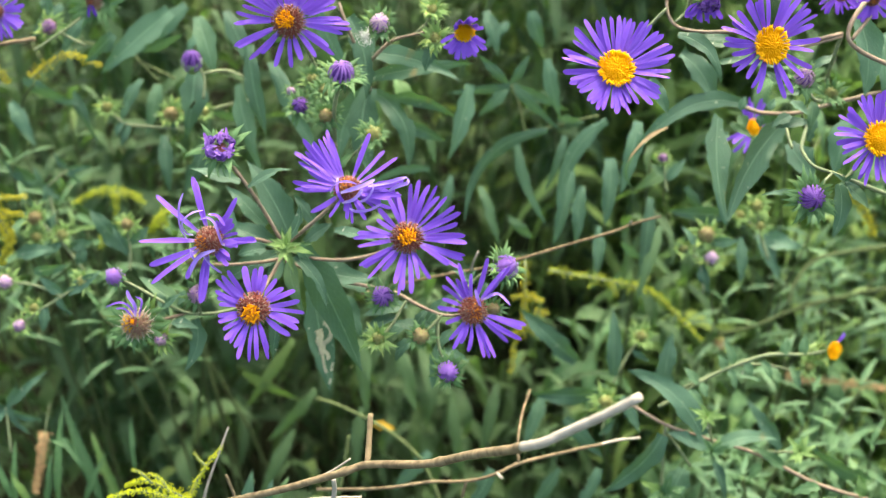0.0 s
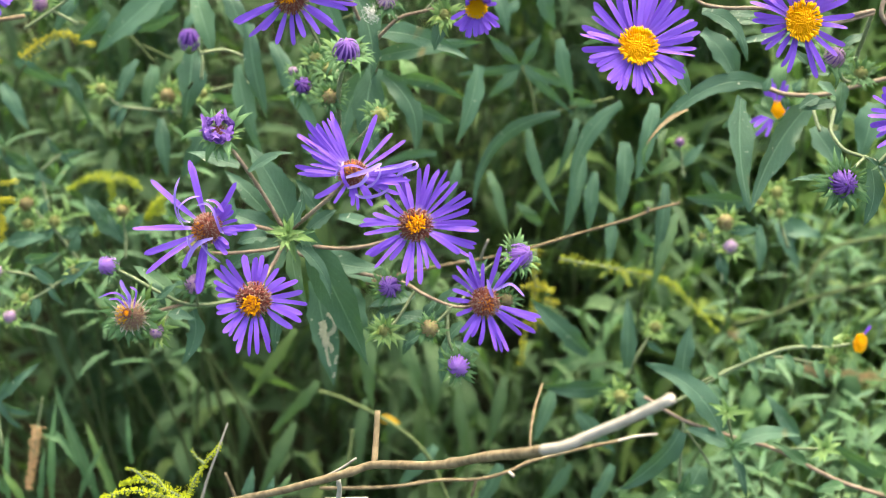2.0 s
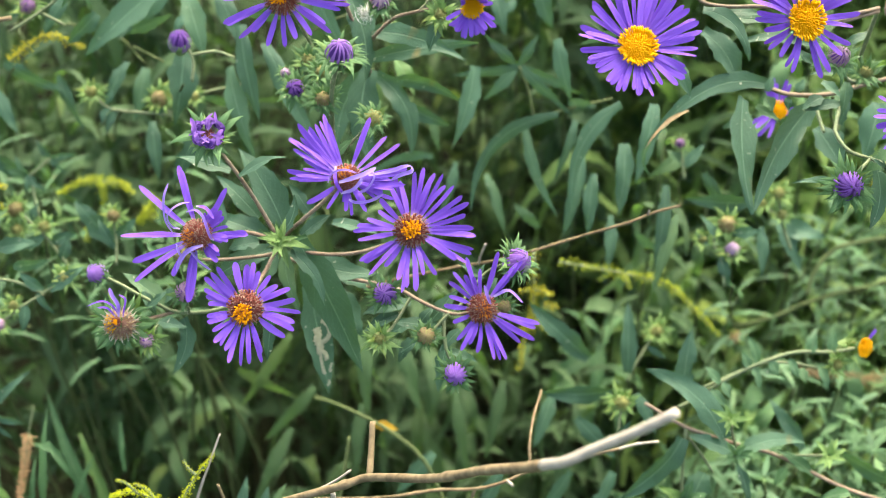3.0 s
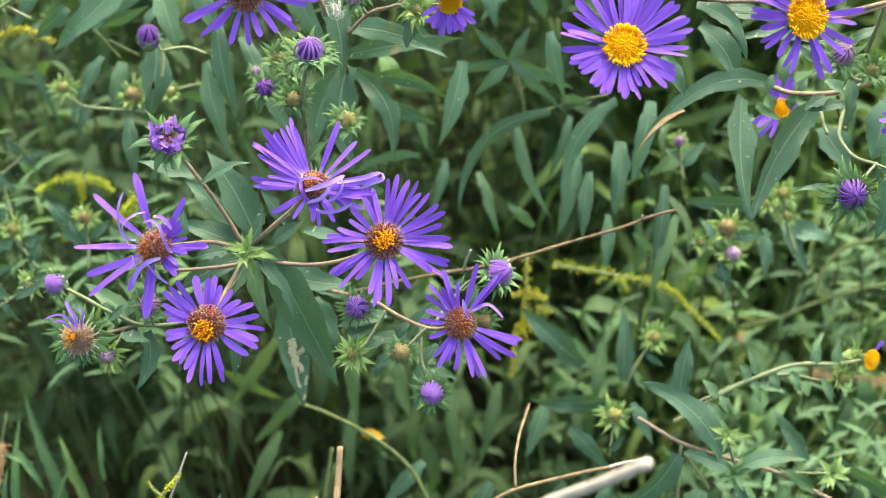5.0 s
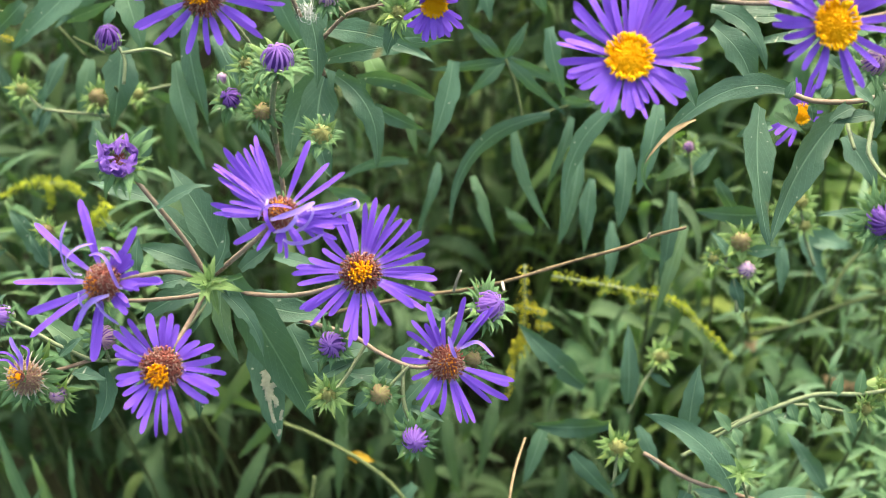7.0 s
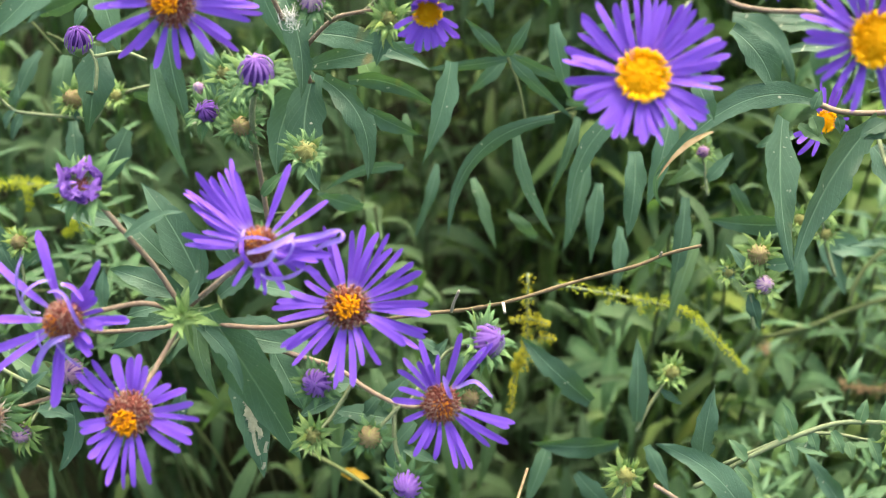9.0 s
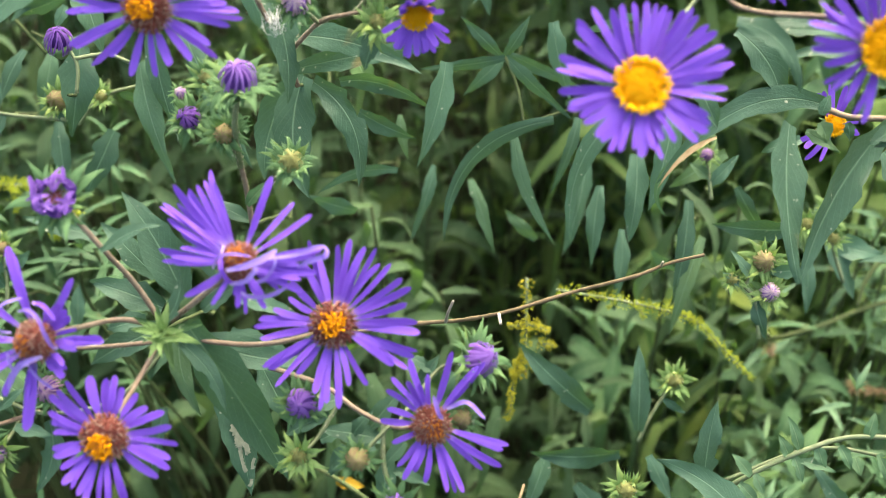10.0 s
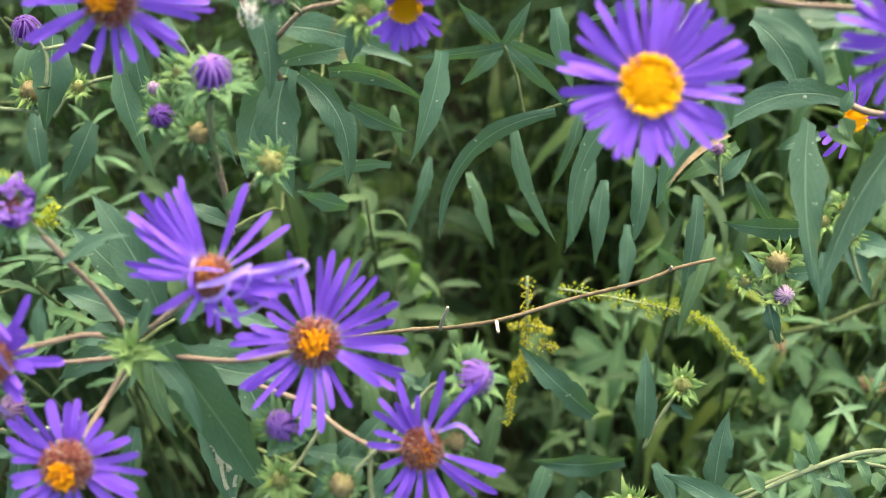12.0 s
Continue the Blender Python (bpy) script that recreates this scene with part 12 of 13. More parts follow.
leaf(plant, (0.1798, 0.4932, 0.4715), (0.1780, 0.5055, 0.4782), (0.1760, 0.5194, 0.4802), 0.0053, (0.04, -0.31, 0.95), LEAF_LIGHT)
leaf(plant, (0.1798, 0.4932, 0.4615), (0.1778, 0.4821, 0.4622), (0.1759, 0.4713, 0.4589), 0.0038, (-0.02, -0.11, 0.99), LEAF_PALE)
leaf(plant, (0.1798, 0.4932, 0.4515), (0.1931, 0.4976, 0.4550), (0.2068, 0.5021, 0.4535), 0.0054, (-0.07, -0.02, 1.00), LEAF_PALE)

plant = thing("leafy_shoot", (0.2680, 0.7514, 0.0), "pale green shoot with small narrow leaves", "shoot", "leafy shoots")
stem(plant, [(0.1783, 0.4848, 0.4912), (0.1825, 0.5152, 0.4112), (0.1678, 0.5448, 0.1912), (0.1783, 0.5548, 0.0000)], 0.0008, 0.0012, STEM_DARK, sides=5)
leaf(plant, (0.1783, 0.4878, 0.4912), (0.1805, 0.4885, 0.4969), (0.1844, 0.4897, 0.5013), 0.0019, (-0.81, -0.25, 0.53), LEAF_PALE)
leaf(plant, (0.1783, 0.4878, 0.4912), (0.1748, 0.4892, 0.4944), (0.1705, 0.4909, 0.4960), 0.0017, (0.46, -0.18, 0.87), LEAF_PALE)
leaf(plant, (0.1783, 0.4878, 0.4912), (0.1782, 0.4857, 0.4952), (0.1780, 0.4824, 0.4981), 0.0018, (0.05, 0.78, 0.62), LEAF_LIGHT)
leaf(plant, (0.1783, 0.4878, 0.4912), (0.1831, 0.4991, 0.4893), (0.1873, 0.5091, 0.4833), 0.0047, (0.13, 0.30, 0.95), LEAF_PALE)
leaf(plant, (0.1783, 0.4878, 0.4812), (0.1718, 0.4841, 0.4804), (0.1660, 0.4808, 0.4771), 0.0025, (-0.25, -0.14, 0.96), LEAF_LIGHT)
leaf(plant, (0.1783, 0.4878, 0.4712), (0.1884, 0.4839, 0.4738), (0.1987, 0.4799, 0.4725), 0.0038, (-0.05, 0.02, 1.00), LEAF_PALE)
leaf(plant, (0.1783, 0.4878, 0.4612), (0.1726, 0.5001, 0.4633), (0.1669, 0.5122, 0.4604), 0.0051, (-0.01, 0.03, 1.00), LEAF_PALE)
leaf(plant, (0.1783, 0.4878, 0.4512), (0.1737, 0.4821, 0.4527), (0.1691, 0.4764, 0.4515), 0.0026, (0.01, 0.02, 1.00), LEAF_LIGHT)
leaf(plant, (0.1783, 0.4878, 0.4412), (0.1888, 0.4928, 0.4454), (0.2000, 0.4980, 0.4453), 0.0043, (-0.15, -0.07, 0.99), LEAF_PALE)

plant = thing("leafy_shoot", (0.2736, 0.8252, 0.0), "pale green shoot with small narrow leaves", "shoot", "leafy shoots")
stem(plant, [(0.1860, 0.5470, 0.4753), (0.1696, 0.5588, 0.3953), (0.1943, 0.6070, 0.1753), (0.1860, 0.6170, 0.0000)], 0.0008, 0.0012, STEM_DARK, sides=5)
leaf(plant, (0.1860, 0.5500, 0.4753), (0.1889, 0.5494, 0.4788), (0.1928, 0.5486, 0.4811), 0.0015, (-0.63, 0.13, 0.77), LEAF_LIGHT)
leaf(plant, (0.1860, 0.5500, 0.4753), (0.1834, 0.5530, 0.4804), (0.1797, 0.5572, 0.4838), 0.0027, (0.44, -0.50, 0.75), LEAF_PALE)
leaf(plant, (0.1860, 0.5500, 0.4753), (0.1857, 0.5455, 0.4802), (0.1853, 0.5395, 0.4832), 0.0024, (0.04, 0.60, 0.80), LEAF_LIGHT)
leaf(plant, (0.1860, 0.5500, 0.4753), (0.1884, 0.5584, 0.4788), (0.1910, 0.5675, 0.4791), 0.0037, (-0.06, -0.20, 0.98), LEAF_PALE)
leaf(plant, (0.1860, 0.5500, 0.4653), (0.1778, 0.5452, 0.4683), (0.1691, 0.5401, 0.4678), 0.0034, (0.11, 0.07, 0.99), LEAF_LIGHT)
leaf(plant, (0.1860, 0.5500, 0.4553), (0.1983, 0.5424, 0.4587), (0.2109, 0.5347, 0.4568), 0.0052, (-0.04, 0.03, 1.00), LEAF_PALE)
leaf(plant, (0.1860, 0.5500, 0.4453), (0.1850, 0.5635, 0.4479), (0.1839, 0.5771, 0.4456), 0.0056, (0.00, -0.01, 1.00), LEAF_PALE)
leaf(plant, (0.1860, 0.5500, 0.4353), (0.1834, 0.5424, 0.4381), (0.1806, 0.5344, 0.4379), 0.0030, (0.05, 0.15, 0.99), LEAF_PALE)
leaf(plant, (0.1860, 0.5500, 0.4253), (0.1955, 0.5535, 0.4263), (0.2047, 0.5569, 0.4237), 0.0037, (0.08, 0.03, 1.00), LEAF_LIGHT)

plant = thing("leafy_shoot", (0.3090, 0.7422, 0.0), "pale green shoot with small narrow leaves", "shoot", "leafy shoots")
stem(plant, [(0.2059, 0.4767, 0.5061), (0.2016, 0.4919, 0.4261), (0.1826, 0.5367, 0.2061), (0.2059, 0.5467, 0.0000)], 0.0008, 0.0012, STEM_DARK, sides=5)
leaf(plant, (0.2059, 0.4797, 0.5061), (0.2104, 0.4804, 0.5095), (0.2159, 0.4813, 0.5112), 0.0024, (-0.45, -0.07, 0.89), LEAF_PALE)
leaf(plant, (0.2059, 0.4797, 0.5061), (0.2025, 0.4810, 0.5120), (0.1973, 0.4829, 0.5163), 0.0025, (0.69, -0.26, 0.67), LEAF_PALE)
leaf(plant, (0.2059, 0.4797, 0.5061), (0.2059, 0.4767, 0.5102), (0.2057, 0.4725, 0.5130), 0.0018, (0.02, 0.70, 0.72), LEAF_PALE)
leaf(plant, (0.2059, 0.4797, 0.5061), (0.2136, 0.4888, 0.5067), (0.2209, 0.4976, 0.5031), 0.0050, (0.08, 0.10, 0.99), LEAF_PALE)
leaf(plant, (0.2059, 0.4797, 0.4961), (0.1986, 0.4781, 0.4991), (0.1907, 0.4764, 0.4992), 0.0034, (0.19, 0.04, 0.98), LEAF_PALE)
leaf(plant, (0.2059, 0.4797, 0.4861), (0.2164, 0.4764, 0.4854), (0.2259, 0.4735, 0.4810), 0.0034, (0.23, -0.07, 0.97), LEAF_LIGHT)
leaf(plant, (0.2059, 0.4797, 0.4761), (0.2052, 0.4870, 0.4758), (0.2045, 0.4938, 0.4729), 0.0022, (-0.02, 0.21, 0.98), LEAF_LIGHT)
leaf(plant, (0.2059, 0.4797, 0.4661), (0.2049, 0.4667, 0.4675), (0.2038, 0.4540, 0.4643), 0.0051, (-0.01, -0.07, 1.00), LEAF_LIGHT)
leaf(plant, (0.2059, 0.4797, 0.4561), (0.2148, 0.4849, 0.4591), (0.2239, 0.4903, 0.4584), 0.0033, (-0.09, -0.06, 0.99), LEAF_LIGHT)

plant = thing("leafy_shoot", (0.3771, 0.7848, 0.0), "pale green shoot with small narrow leaves", "shoot", "leafy shoots")
stem(plant, [(0.2597, 0.5199, 0.4681), (0.2633, 0.5335, 0.3881), (0.2684, 0.5799, 0.1681), (0.2597, 0.5899, 0.0000)], 0.0008, 0.0012, STEM_DARK, sides=5)
leaf(plant, (0.2597, 0.5229, 0.4681), (0.2649, 0.5237, 0.4717), (0.2710, 0.5245, 0.4734), 0.0019, (-0.42, -0.06, 0.91), LEAF_LIGHT)
leaf(plant, (0.2597, 0.5229, 0.4681), (0.2565, 0.5254, 0.4746), (0.2517, 0.5290, 0.4794), 0.0025, (0.59, -0.45, 0.67), LEAF_LIGHT)
leaf(plant, (0.2597, 0.5229, 0.4681), (0.2595, 0.5208, 0.4732), (0.2592, 0.5170, 0.4772), 0.0023, (0.07, 0.84, 0.54), LEAF_LIGHT)
leaf(plant, (0.2597, 0.5229, 0.4681), (0.2654, 0.5340, 0.4680), (0.2708, 0.5445, 0.4636), 0.0048, (0.08, 0.16, 0.98), LEAF_PALE)
leaf(plant, (0.2597, 0.5229, 0.4581), (0.2455, 0.5237, 0.4579), (0.2323, 0.5245, 0.4527), 0.0057, (-0.19, 0.01, 0.98), LEAF_PALE)
leaf(plant, (0.2597, 0.5229, 0.4481), (0.2680, 0.5184, 0.4531), (0.2774, 0.5134, 0.4545), 0.0033, (-0.27, 0.14, 0.95), LEAF_PALE)
leaf(plant, (0.2597, 0.5229, 0.4381), (0.2563, 0.5286, 0.4411), (0.2526, 0.5349, 0.4415), 0.0030, (0.12, -0.21, 0.97), LEAF_PALE)
leaf(plant, (0.2597, 0.5229, 0.4281), (0.2513, 0.5155, 0.4313), (0.2425, 0.5079, 0.4303), 0.0049, (0.07, 0.06, 1.00), LEAF_LIGHT)
leaf(plant, (0.2597, 0.5229, 0.4181), (0.2718, 0.5256, 0.4165), (0.2827, 0.5281, 0.4106), 0.0049, (0.30, 0.07, 0.95), LEAF_PALE)

plant = thing("leafy_shoot", (0.2543, 0.6749, 0.0), "pale green shoot with small narrow leaves", "shoot", "leafy shoots")
stem(plant, [(0.1604, 0.4105, 0.5711), (0.1773, 0.4502, 0.4911), (0.1541, 0.4705, 0.2711), (0.1604, 0.4805, 0.0000)], 0.0008, 0.0012, STEM_DARK, sides=5)
leaf(plant, (0.1604, 0.4135, 0.5711), (0.1629, 0.4135, 0.5756), (0.1667, 0.4136, 0.5789), 0.0017, (-0.78, -0.02, 0.63), LEAF_PALE)
leaf(plant, (0.1604, 0.4135, 0.5711), (0.1586, 0.4156, 0.5751), (0.1560, 0.4187, 0.5778), 0.0016, (0.45, -0.53, 0.72), LEAF_PALE)
leaf(plant, (0.1604, 0.4135, 0.5711), (0.1591, 0.4091, 0.5766), (0.1572, 0.4031, 0.5801), 0.0030, (0.19, 0.61, 0.77), LEAF_LIGHT)
leaf(plant, (0.1604, 0.4135, 0.5711), (0.1647, 0.4244, 0.5706), (0.1687, 0.4346, 0.5661), 0.0037, (0.08, 0.20, 0.98), LEAF_PALE)
leaf(plant, (0.1604, 0.4135, 0.5611), (0.1517, 0.4136, 0.5621), (0.1432, 0.4138, 0.5600), 0.0035, (-0.07, 0.00, 1.00), LEAF_PALE)
leaf(plant, (0.1604, 0.4135, 0.5511), (0.1700, 0.4097, 0.5542), (0.1799, 0.4059, 0.5534), 0.0045, (-0.10, 0.04, 0.99), LEAF_PALE)
leaf(plant, (0.1604, 0.4135, 0.5411), (0.1570, 0.4204, 0.5416), (0.1537, 0.4270, 0.5394), 0.0032, (-0.05, 0.10, 0.99), LEAF_PALE)
leaf(plant, (0.1604, 0.4135, 0.5311), (0.1539, 0.4077, 0.5342), (0.1469, 0.4016, 0.5339), 0.0030, (0.12, 0.10, 0.99), LEAF_LIGHT)
leaf(plant, (0.1604, 0.4135, 0.5211), (0.1702, 0.4136, 0.5263), (0.1811, 0.4137, 0.5278), 0.0034, (-0.31, -0.00, 0.95), LEAF_PALE)

plant = thing("leafy_shoot", (0.3556, 0.7792, 0.0), "pale green shoot with small narrow leaves", "shoot", "leafy shoots")
stem(plant, [(0.2400, 0.5063, 0.5184), (0.2493, 0.5270, 0.4384), (0.2578, 0.5663, 0.2184), (0.2400, 0.5763, 0.0000)], 0.0008, 0.0012, STEM_DARK, sides=5)
leaf(plant, (0.2400, 0.5093, 0.5184), (0.2458, 0.5078, 0.5240), (0.2531, 0.5060, 0.5271), 0.0030, (-0.52, 0.13, 0.84), LEAF_PALE)
leaf(plant, (0.2400, 0.5093, 0.5184), (0.2391, 0.5112, 0.5223), (0.2376, 0.5142, 0.5253), 0.0017, (0.34, -0.71, 0.62), LEAF_PALE)
leaf(plant, (0.2400, 0.5093, 0.5184), (0.2407, 0.5054, 0.5237), (0.2417, 0.4998, 0.5272), 0.0022, (-0.12, 0.66, 0.74), LEAF_PALE)
leaf(plant, (0.2400, 0.5093, 0.5184), (0.2440, 0.5167, 0.5170), (0.2475, 0.5232, 0.5127), 0.0032, (0.16, 0.30, 0.94), LEAF_LIGHT)
leaf(plant, (0.2400, 0.5093, 0.5084), (0.2291, 0.5024, 0.5100), (0.2184, 0.4956, 0.5070), 0.0045, (-0.05, -0.03, 1.00), LEAF_LIGHT)
leaf(plant, (0.2400, 0.5093, 0.4984), (0.2530, 0.5060, 0.5013), (0.2663, 0.5027, 0.4993), 0.0045, (-0.03, 0.01, 1.00), LEAF_LIGHT)
leaf(plant, (0.2400, 0.5093, 0.4884), (0.2340, 0.5170, 0.4933), (0.2275, 0.5255, 0.4945), 0.0034, (0.17, -0.22, 0.96), LEAF_LIGHT)
leaf(plant, (0.2400, 0.5093, 0.4784), (0.2312, 0.4990, 0.4774), (0.2233, 0.4897, 0.4718), 0.0044, (-0.16, -0.19, 0.97), LEAF_PALE)
leaf(plant, (0.2400, 0.5093, 0.4684), (0.2475, 0.5140, 0.4674), (0.2542, 0.5182, 0.4634), 0.0030, (0.24, 0.15, 0.96), LEAF_PALE)

plant = thing("leafy_shoot", (0.3924, 0.7360, 0.0), "pale green shoot with small narrow leaves", "shoot", "leafy shoots")
stem(plant, [(0.2673, 0.4794, 0.4831), (0.2820, 0.4984, 0.4031), (0.2934, 0.5394, 0.1831), (0.2673, 0.5494, 0.0000)], 0.0008, 0.0012, STEM_DARK, sides=5)
leaf(plant, (0.2673, 0.4824, 0.4831), (0.2700, 0.4817, 0.4886), (0.2744, 0.4805, 0.4927), 0.0024, (-0.77, 0.20, 0.61), LEAF_PALE)
leaf(plant, (0.2673, 0.4824, 0.4831), (0.2644, 0.4861, 0.4874), (0.2608, 0.4908, 0.4898), 0.0027, (0.33, -0.42, 0.84), LEAF_LIGHT)
leaf(plant, (0.2673, 0.4824, 0.4831), (0.2673, 0.4781, 0.4888), (0.2674, 0.4721, 0.4926), 0.0030, (-0.01, 0.68, 0.74), LEAF_PALE)
leaf(plant, (0.2673, 0.4824, 0.4831), (0.2711, 0.4913, 0.4826), (0.2746, 0.4996, 0.4787), 0.0039, (0.09, 0.21, 0.97), LEAF_LIGHT)
leaf(plant, (0.2673, 0.4824, 0.4731), (0.2539, 0.4777, 0.4738), (0.2411, 0.4733, 0.4695), 0.0044, (-0.12, -0.04, 0.99), LEAF_PALE)
leaf(plant, (0.2673, 0.4824, 0.4631), (0.2780, 0.4750, 0.4672), (0.2893, 0.4673, 0.4664), 0.0053, (-0.10, 0.07, 0.99), LEAF_LIGHT)
leaf(plant, (0.2673, 0.4824, 0.4531), (0.2641, 0.4903, 0.4558), (0.2607, 0.4986, 0.4554), 0.0035, (0.05, -0.12, 0.99), LEAF_PALE)
leaf(plant, (0.2673, 0.4824, 0.4431), (0.2587, 0.4744, 0.4497), (0.2490, 0.4653, 0.4518), 0.0049, (0.24, 0.22, 0.94), LEAF_LIGHT)
leaf(plant, (0.2673, 0.4824, 0.4331), (0.2752, 0.4855, 0.4375), (0.2840, 0.4890, 0.4387), 0.0028, (-0.27, -0.11, 0.96), LEAF_LIGHT)

plant = thing("leafy_shoot", (0.3722, 0.7137, 0.0), "pale green shoot with small narrow leaves", "shoot", "leafy shoots")
stem(plant, [(0.2452, 0.4494, 0.5539), (0.2555, 0.4726, 0.4739), (0.2228, 0.5094, 0.2539), (0.2452, 0.5194, 0.0000)], 0.0008, 0.0012, STEM_DARK, sides=5)
leaf(plant, (0.2452, 0.4524, 0.5539), (0.2495, 0.4509, 0.5578), (0.2548, 0.4492, 0.5599), 0.0019, (-0.48, 0.16, 0.86), LEAF_LIGHT)
leaf(plant, (0.2452, 0.4524, 0.5539), (0.2418, 0.4559, 0.5572), (0.2378, 0.4600, 0.5586), 0.0020, (0.28, -0.29, 0.92), LEAF_LIGHT)
leaf(plant, (0.2452, 0.4524, 0.5539), (0.2442, 0.4482, 0.5570), (0.2430, 0.4433, 0.5585), 0.0018, (0.10, 0.43, 0.90), LEAF_LIGHT)
leaf(plant, (0.2452, 0.4524, 0.5539), (0.2506, 0.4595, 0.5591), (0.2566, 0.4677, 0.5608), 0.0036, (-0.20, -0.27, 0.94), LEAF_LIGHT)
leaf(plant, (0.2452, 0.4524, 0.5439), (0.2359, 0.4511, 0.5489), (0.2255, 0.4497, 0.5502), 0.0044, (0.30, 0.04, 0.95), LEAF_LIGHT)
leaf(plant, (0.2452, 0.4524, 0.5339), (0.2538, 0.4448, 0.5324), (0.2615, 0.4381, 0.5270), 0.0043, (0.23, -0.20, 0.95), LEAF_LIGHT)
leaf(plant, (0.2452, 0.4524, 0.5239), (0.2461, 0.4668, 0.5219), (0.2469, 0.4796, 0.5149), 0.0046, (0.02, 0.31, 0.95), LEAF_PALE)
leaf(plant, (0.2452, 0.4524, 0.5139), (0.2402, 0.4405, 0.5122), (0.2358, 0.4300, 0.5061), 0.0044, (-0.12, -0.28, 0.95), LEAF_LIGHT)
leaf(plant, (0.2452, 0.4524, 0.5039), (0.2551, 0.4582, 0.5087), (0.2659, 0.4645, 0.5092), 0.0046, (-0.18, -0.11, 0.98), LEAF_PALE)

plant = thing("leafy_shoot", (0.3092, 0.7858, 0.0), "pale green shoot with small narrow leaves", "shoot", "leafy shoots")
stem(plant, [(0.2030, 0.4992, 0.5766), (0.2172, 0.5306, 0.4966), (0.2050, 0.5592, 0.2766), (0.2030, 0.5692, 0.0000)], 0.0008, 0.0012, STEM_DARK, sides=5)
leaf(plant, (0.2030, 0.5022, 0.5766), (0.2057, 0.5026, 0.5800), (0.2095, 0.5030, 0.5823), 0.0016, (-0.65, -0.09, 0.75), LEAF_LIGHT)
leaf(plant, (0.2030, 0.5022, 0.5766), (0.2006, 0.5040, 0.5822), (0.1968, 0.5069, 0.5864), 0.0027, (0.62, -0.47, 0.62), LEAF_LIGHT)
leaf(plant, (0.2030, 0.5022, 0.5766), (0.2036, 0.4999, 0.5809), (0.2046, 0.4962, 0.5841), 0.0021, (-0.20, 0.74, 0.64), LEAF_LIGHT)
leaf(plant, (0.2030, 0.5022, 0.5766), (0.2074, 0.5087, 0.5811), (0.2125, 0.5161, 0.5826), 0.0038, (-0.19, -0.28, 0.94), LEAF_PALE)
leaf(plant, (0.2030, 0.5022, 0.5666), (0.1920, 0.4983, 0.5696), (0.1806, 0.4944, 0.5682), 0.0046, (0.06, 0.02, 1.00), LEAF_PALE)
leaf(plant, (0.2030, 0.5022, 0.5566), (0.2122, 0.4983, 0.5559), (0.2206, 0.4947, 0.5517), 0.0031, (0.23, -0.10, 0.97), LEAF_LIGHT)
leaf(plant, (0.2030, 0.5022, 0.5466), (0.2000, 0.5138, 0.5483), (0.1971, 0.5253, 0.5456), 0.0038, (-0.01, 0.04, 1.00), LEAF_PALE)
leaf(plant, (0.2030, 0.5022, 0.5366), (0.2013, 0.4957, 0.5403), (0.1995, 0.4883, 0.5414), 0.0031, (0.08, 0.31, 0.95), LEAF_LIGHT)
leaf(plant, (0.2030, 0.5022, 0.5266), (0.2112, 0.5032, 0.5289), (0.2195, 0.5042, 0.5281), 0.0034, (-0.09, -0.01, 1.00), LEAF_LIGHT)

plant = thing("leafy_shoot", (0.3519, 0.7417, 0.0), "pale green shoot with small narrow leaves", "shoot", "leafy shoots")
stem(plant, [(0.2354, 0.4763, 0.5181), (0.2299, 0.5078, 0.4381), (0.2426, 0.5363, 0.2181), (0.2354, 0.5463, 0.0000)], 0.0008, 0.0012, STEM_DARK, sides=5)
leaf(plant, (0.2354, 0.4793, 0.5181), (0.2410, 0.4779, 0.5218), (0.2475, 0.4763, 0.5232), 0.0025, (-0.37, 0.09, 0.93), LEAF_LIGHT)
leaf(plant, (0.2354, 0.4793, 0.5181), (0.2336, 0.4816, 0.5248), (0.2305, 0.4857, 0.5301), 0.0031, (0.51, -0.65, 0.56), LEAF_PALE)
leaf(plant, (0.2354, 0.4793, 0.5181), (0.2362, 0.4759, 0.5203), (0.2371, 0.4720, 0.5212), 0.0015, (-0.08, 0.37, 0.93), LEAF_LIGHT)
leaf(plant, (0.2354, 0.4793, 0.5181), (0.2415, 0.4925, 0.5174), (0.2470, 0.5047, 0.5116), 0.0059, (0.09, 0.21, 0.97), LEAF_LIGHT)
leaf(plant, (0.2354, 0.4793, 0.5081), (0.2240, 0.4777, 0.5085), (0.2132, 0.4763, 0.5048), 0.0038, (-0.15, -0.02, 0.99), LEAF_LIGHT)
leaf(plant, (0.2354, 0.4793, 0.4981), (0.2408, 0.4715, 0.4989), (0.2461, 0.4640, 0.4964), 0.0031, (0.05, -0.08, 1.00), LEAF_LIGHT)
leaf(plant, (0.2354, 0.4793, 0.4881), (0.2316, 0.4856, 0.4892), (0.2277, 0.4919, 0.4875), 0.0028, (-0.02, 0.03, 1.00), LEAF_PALE)
leaf(plant, (0.2354, 0.4793, 0.4781), (0.2318, 0.4706, 0.4784), (0.2283, 0.4624, 0.4754), 0.0036, (-0.06, -0.13, 0.99), LEAF_LIGHT)
leaf(plant, (0.2354, 0.4793, 0.4681), (0.2491, 0.4851, 0.4665), (0.2614, 0.4903, 0.4598), 0.0048, (0.26, 0.11, 0.96), LEAF_PALE)

plant = thing("leafy_shoot", (0.3481, 0.7040, 0.0), "pale green shoot with small narrow leaves", "shoot", "leafy shoots")
stem(plant, [(0.2273, 0.4396, 0.5594), (0.2376, 0.4600, 0.4794), (0.1985, 0.4996, 0.2594), (0.2273, 0.5096, 0.0000)], 0.0008, 0.0012, STEM_DARK, sides=5)
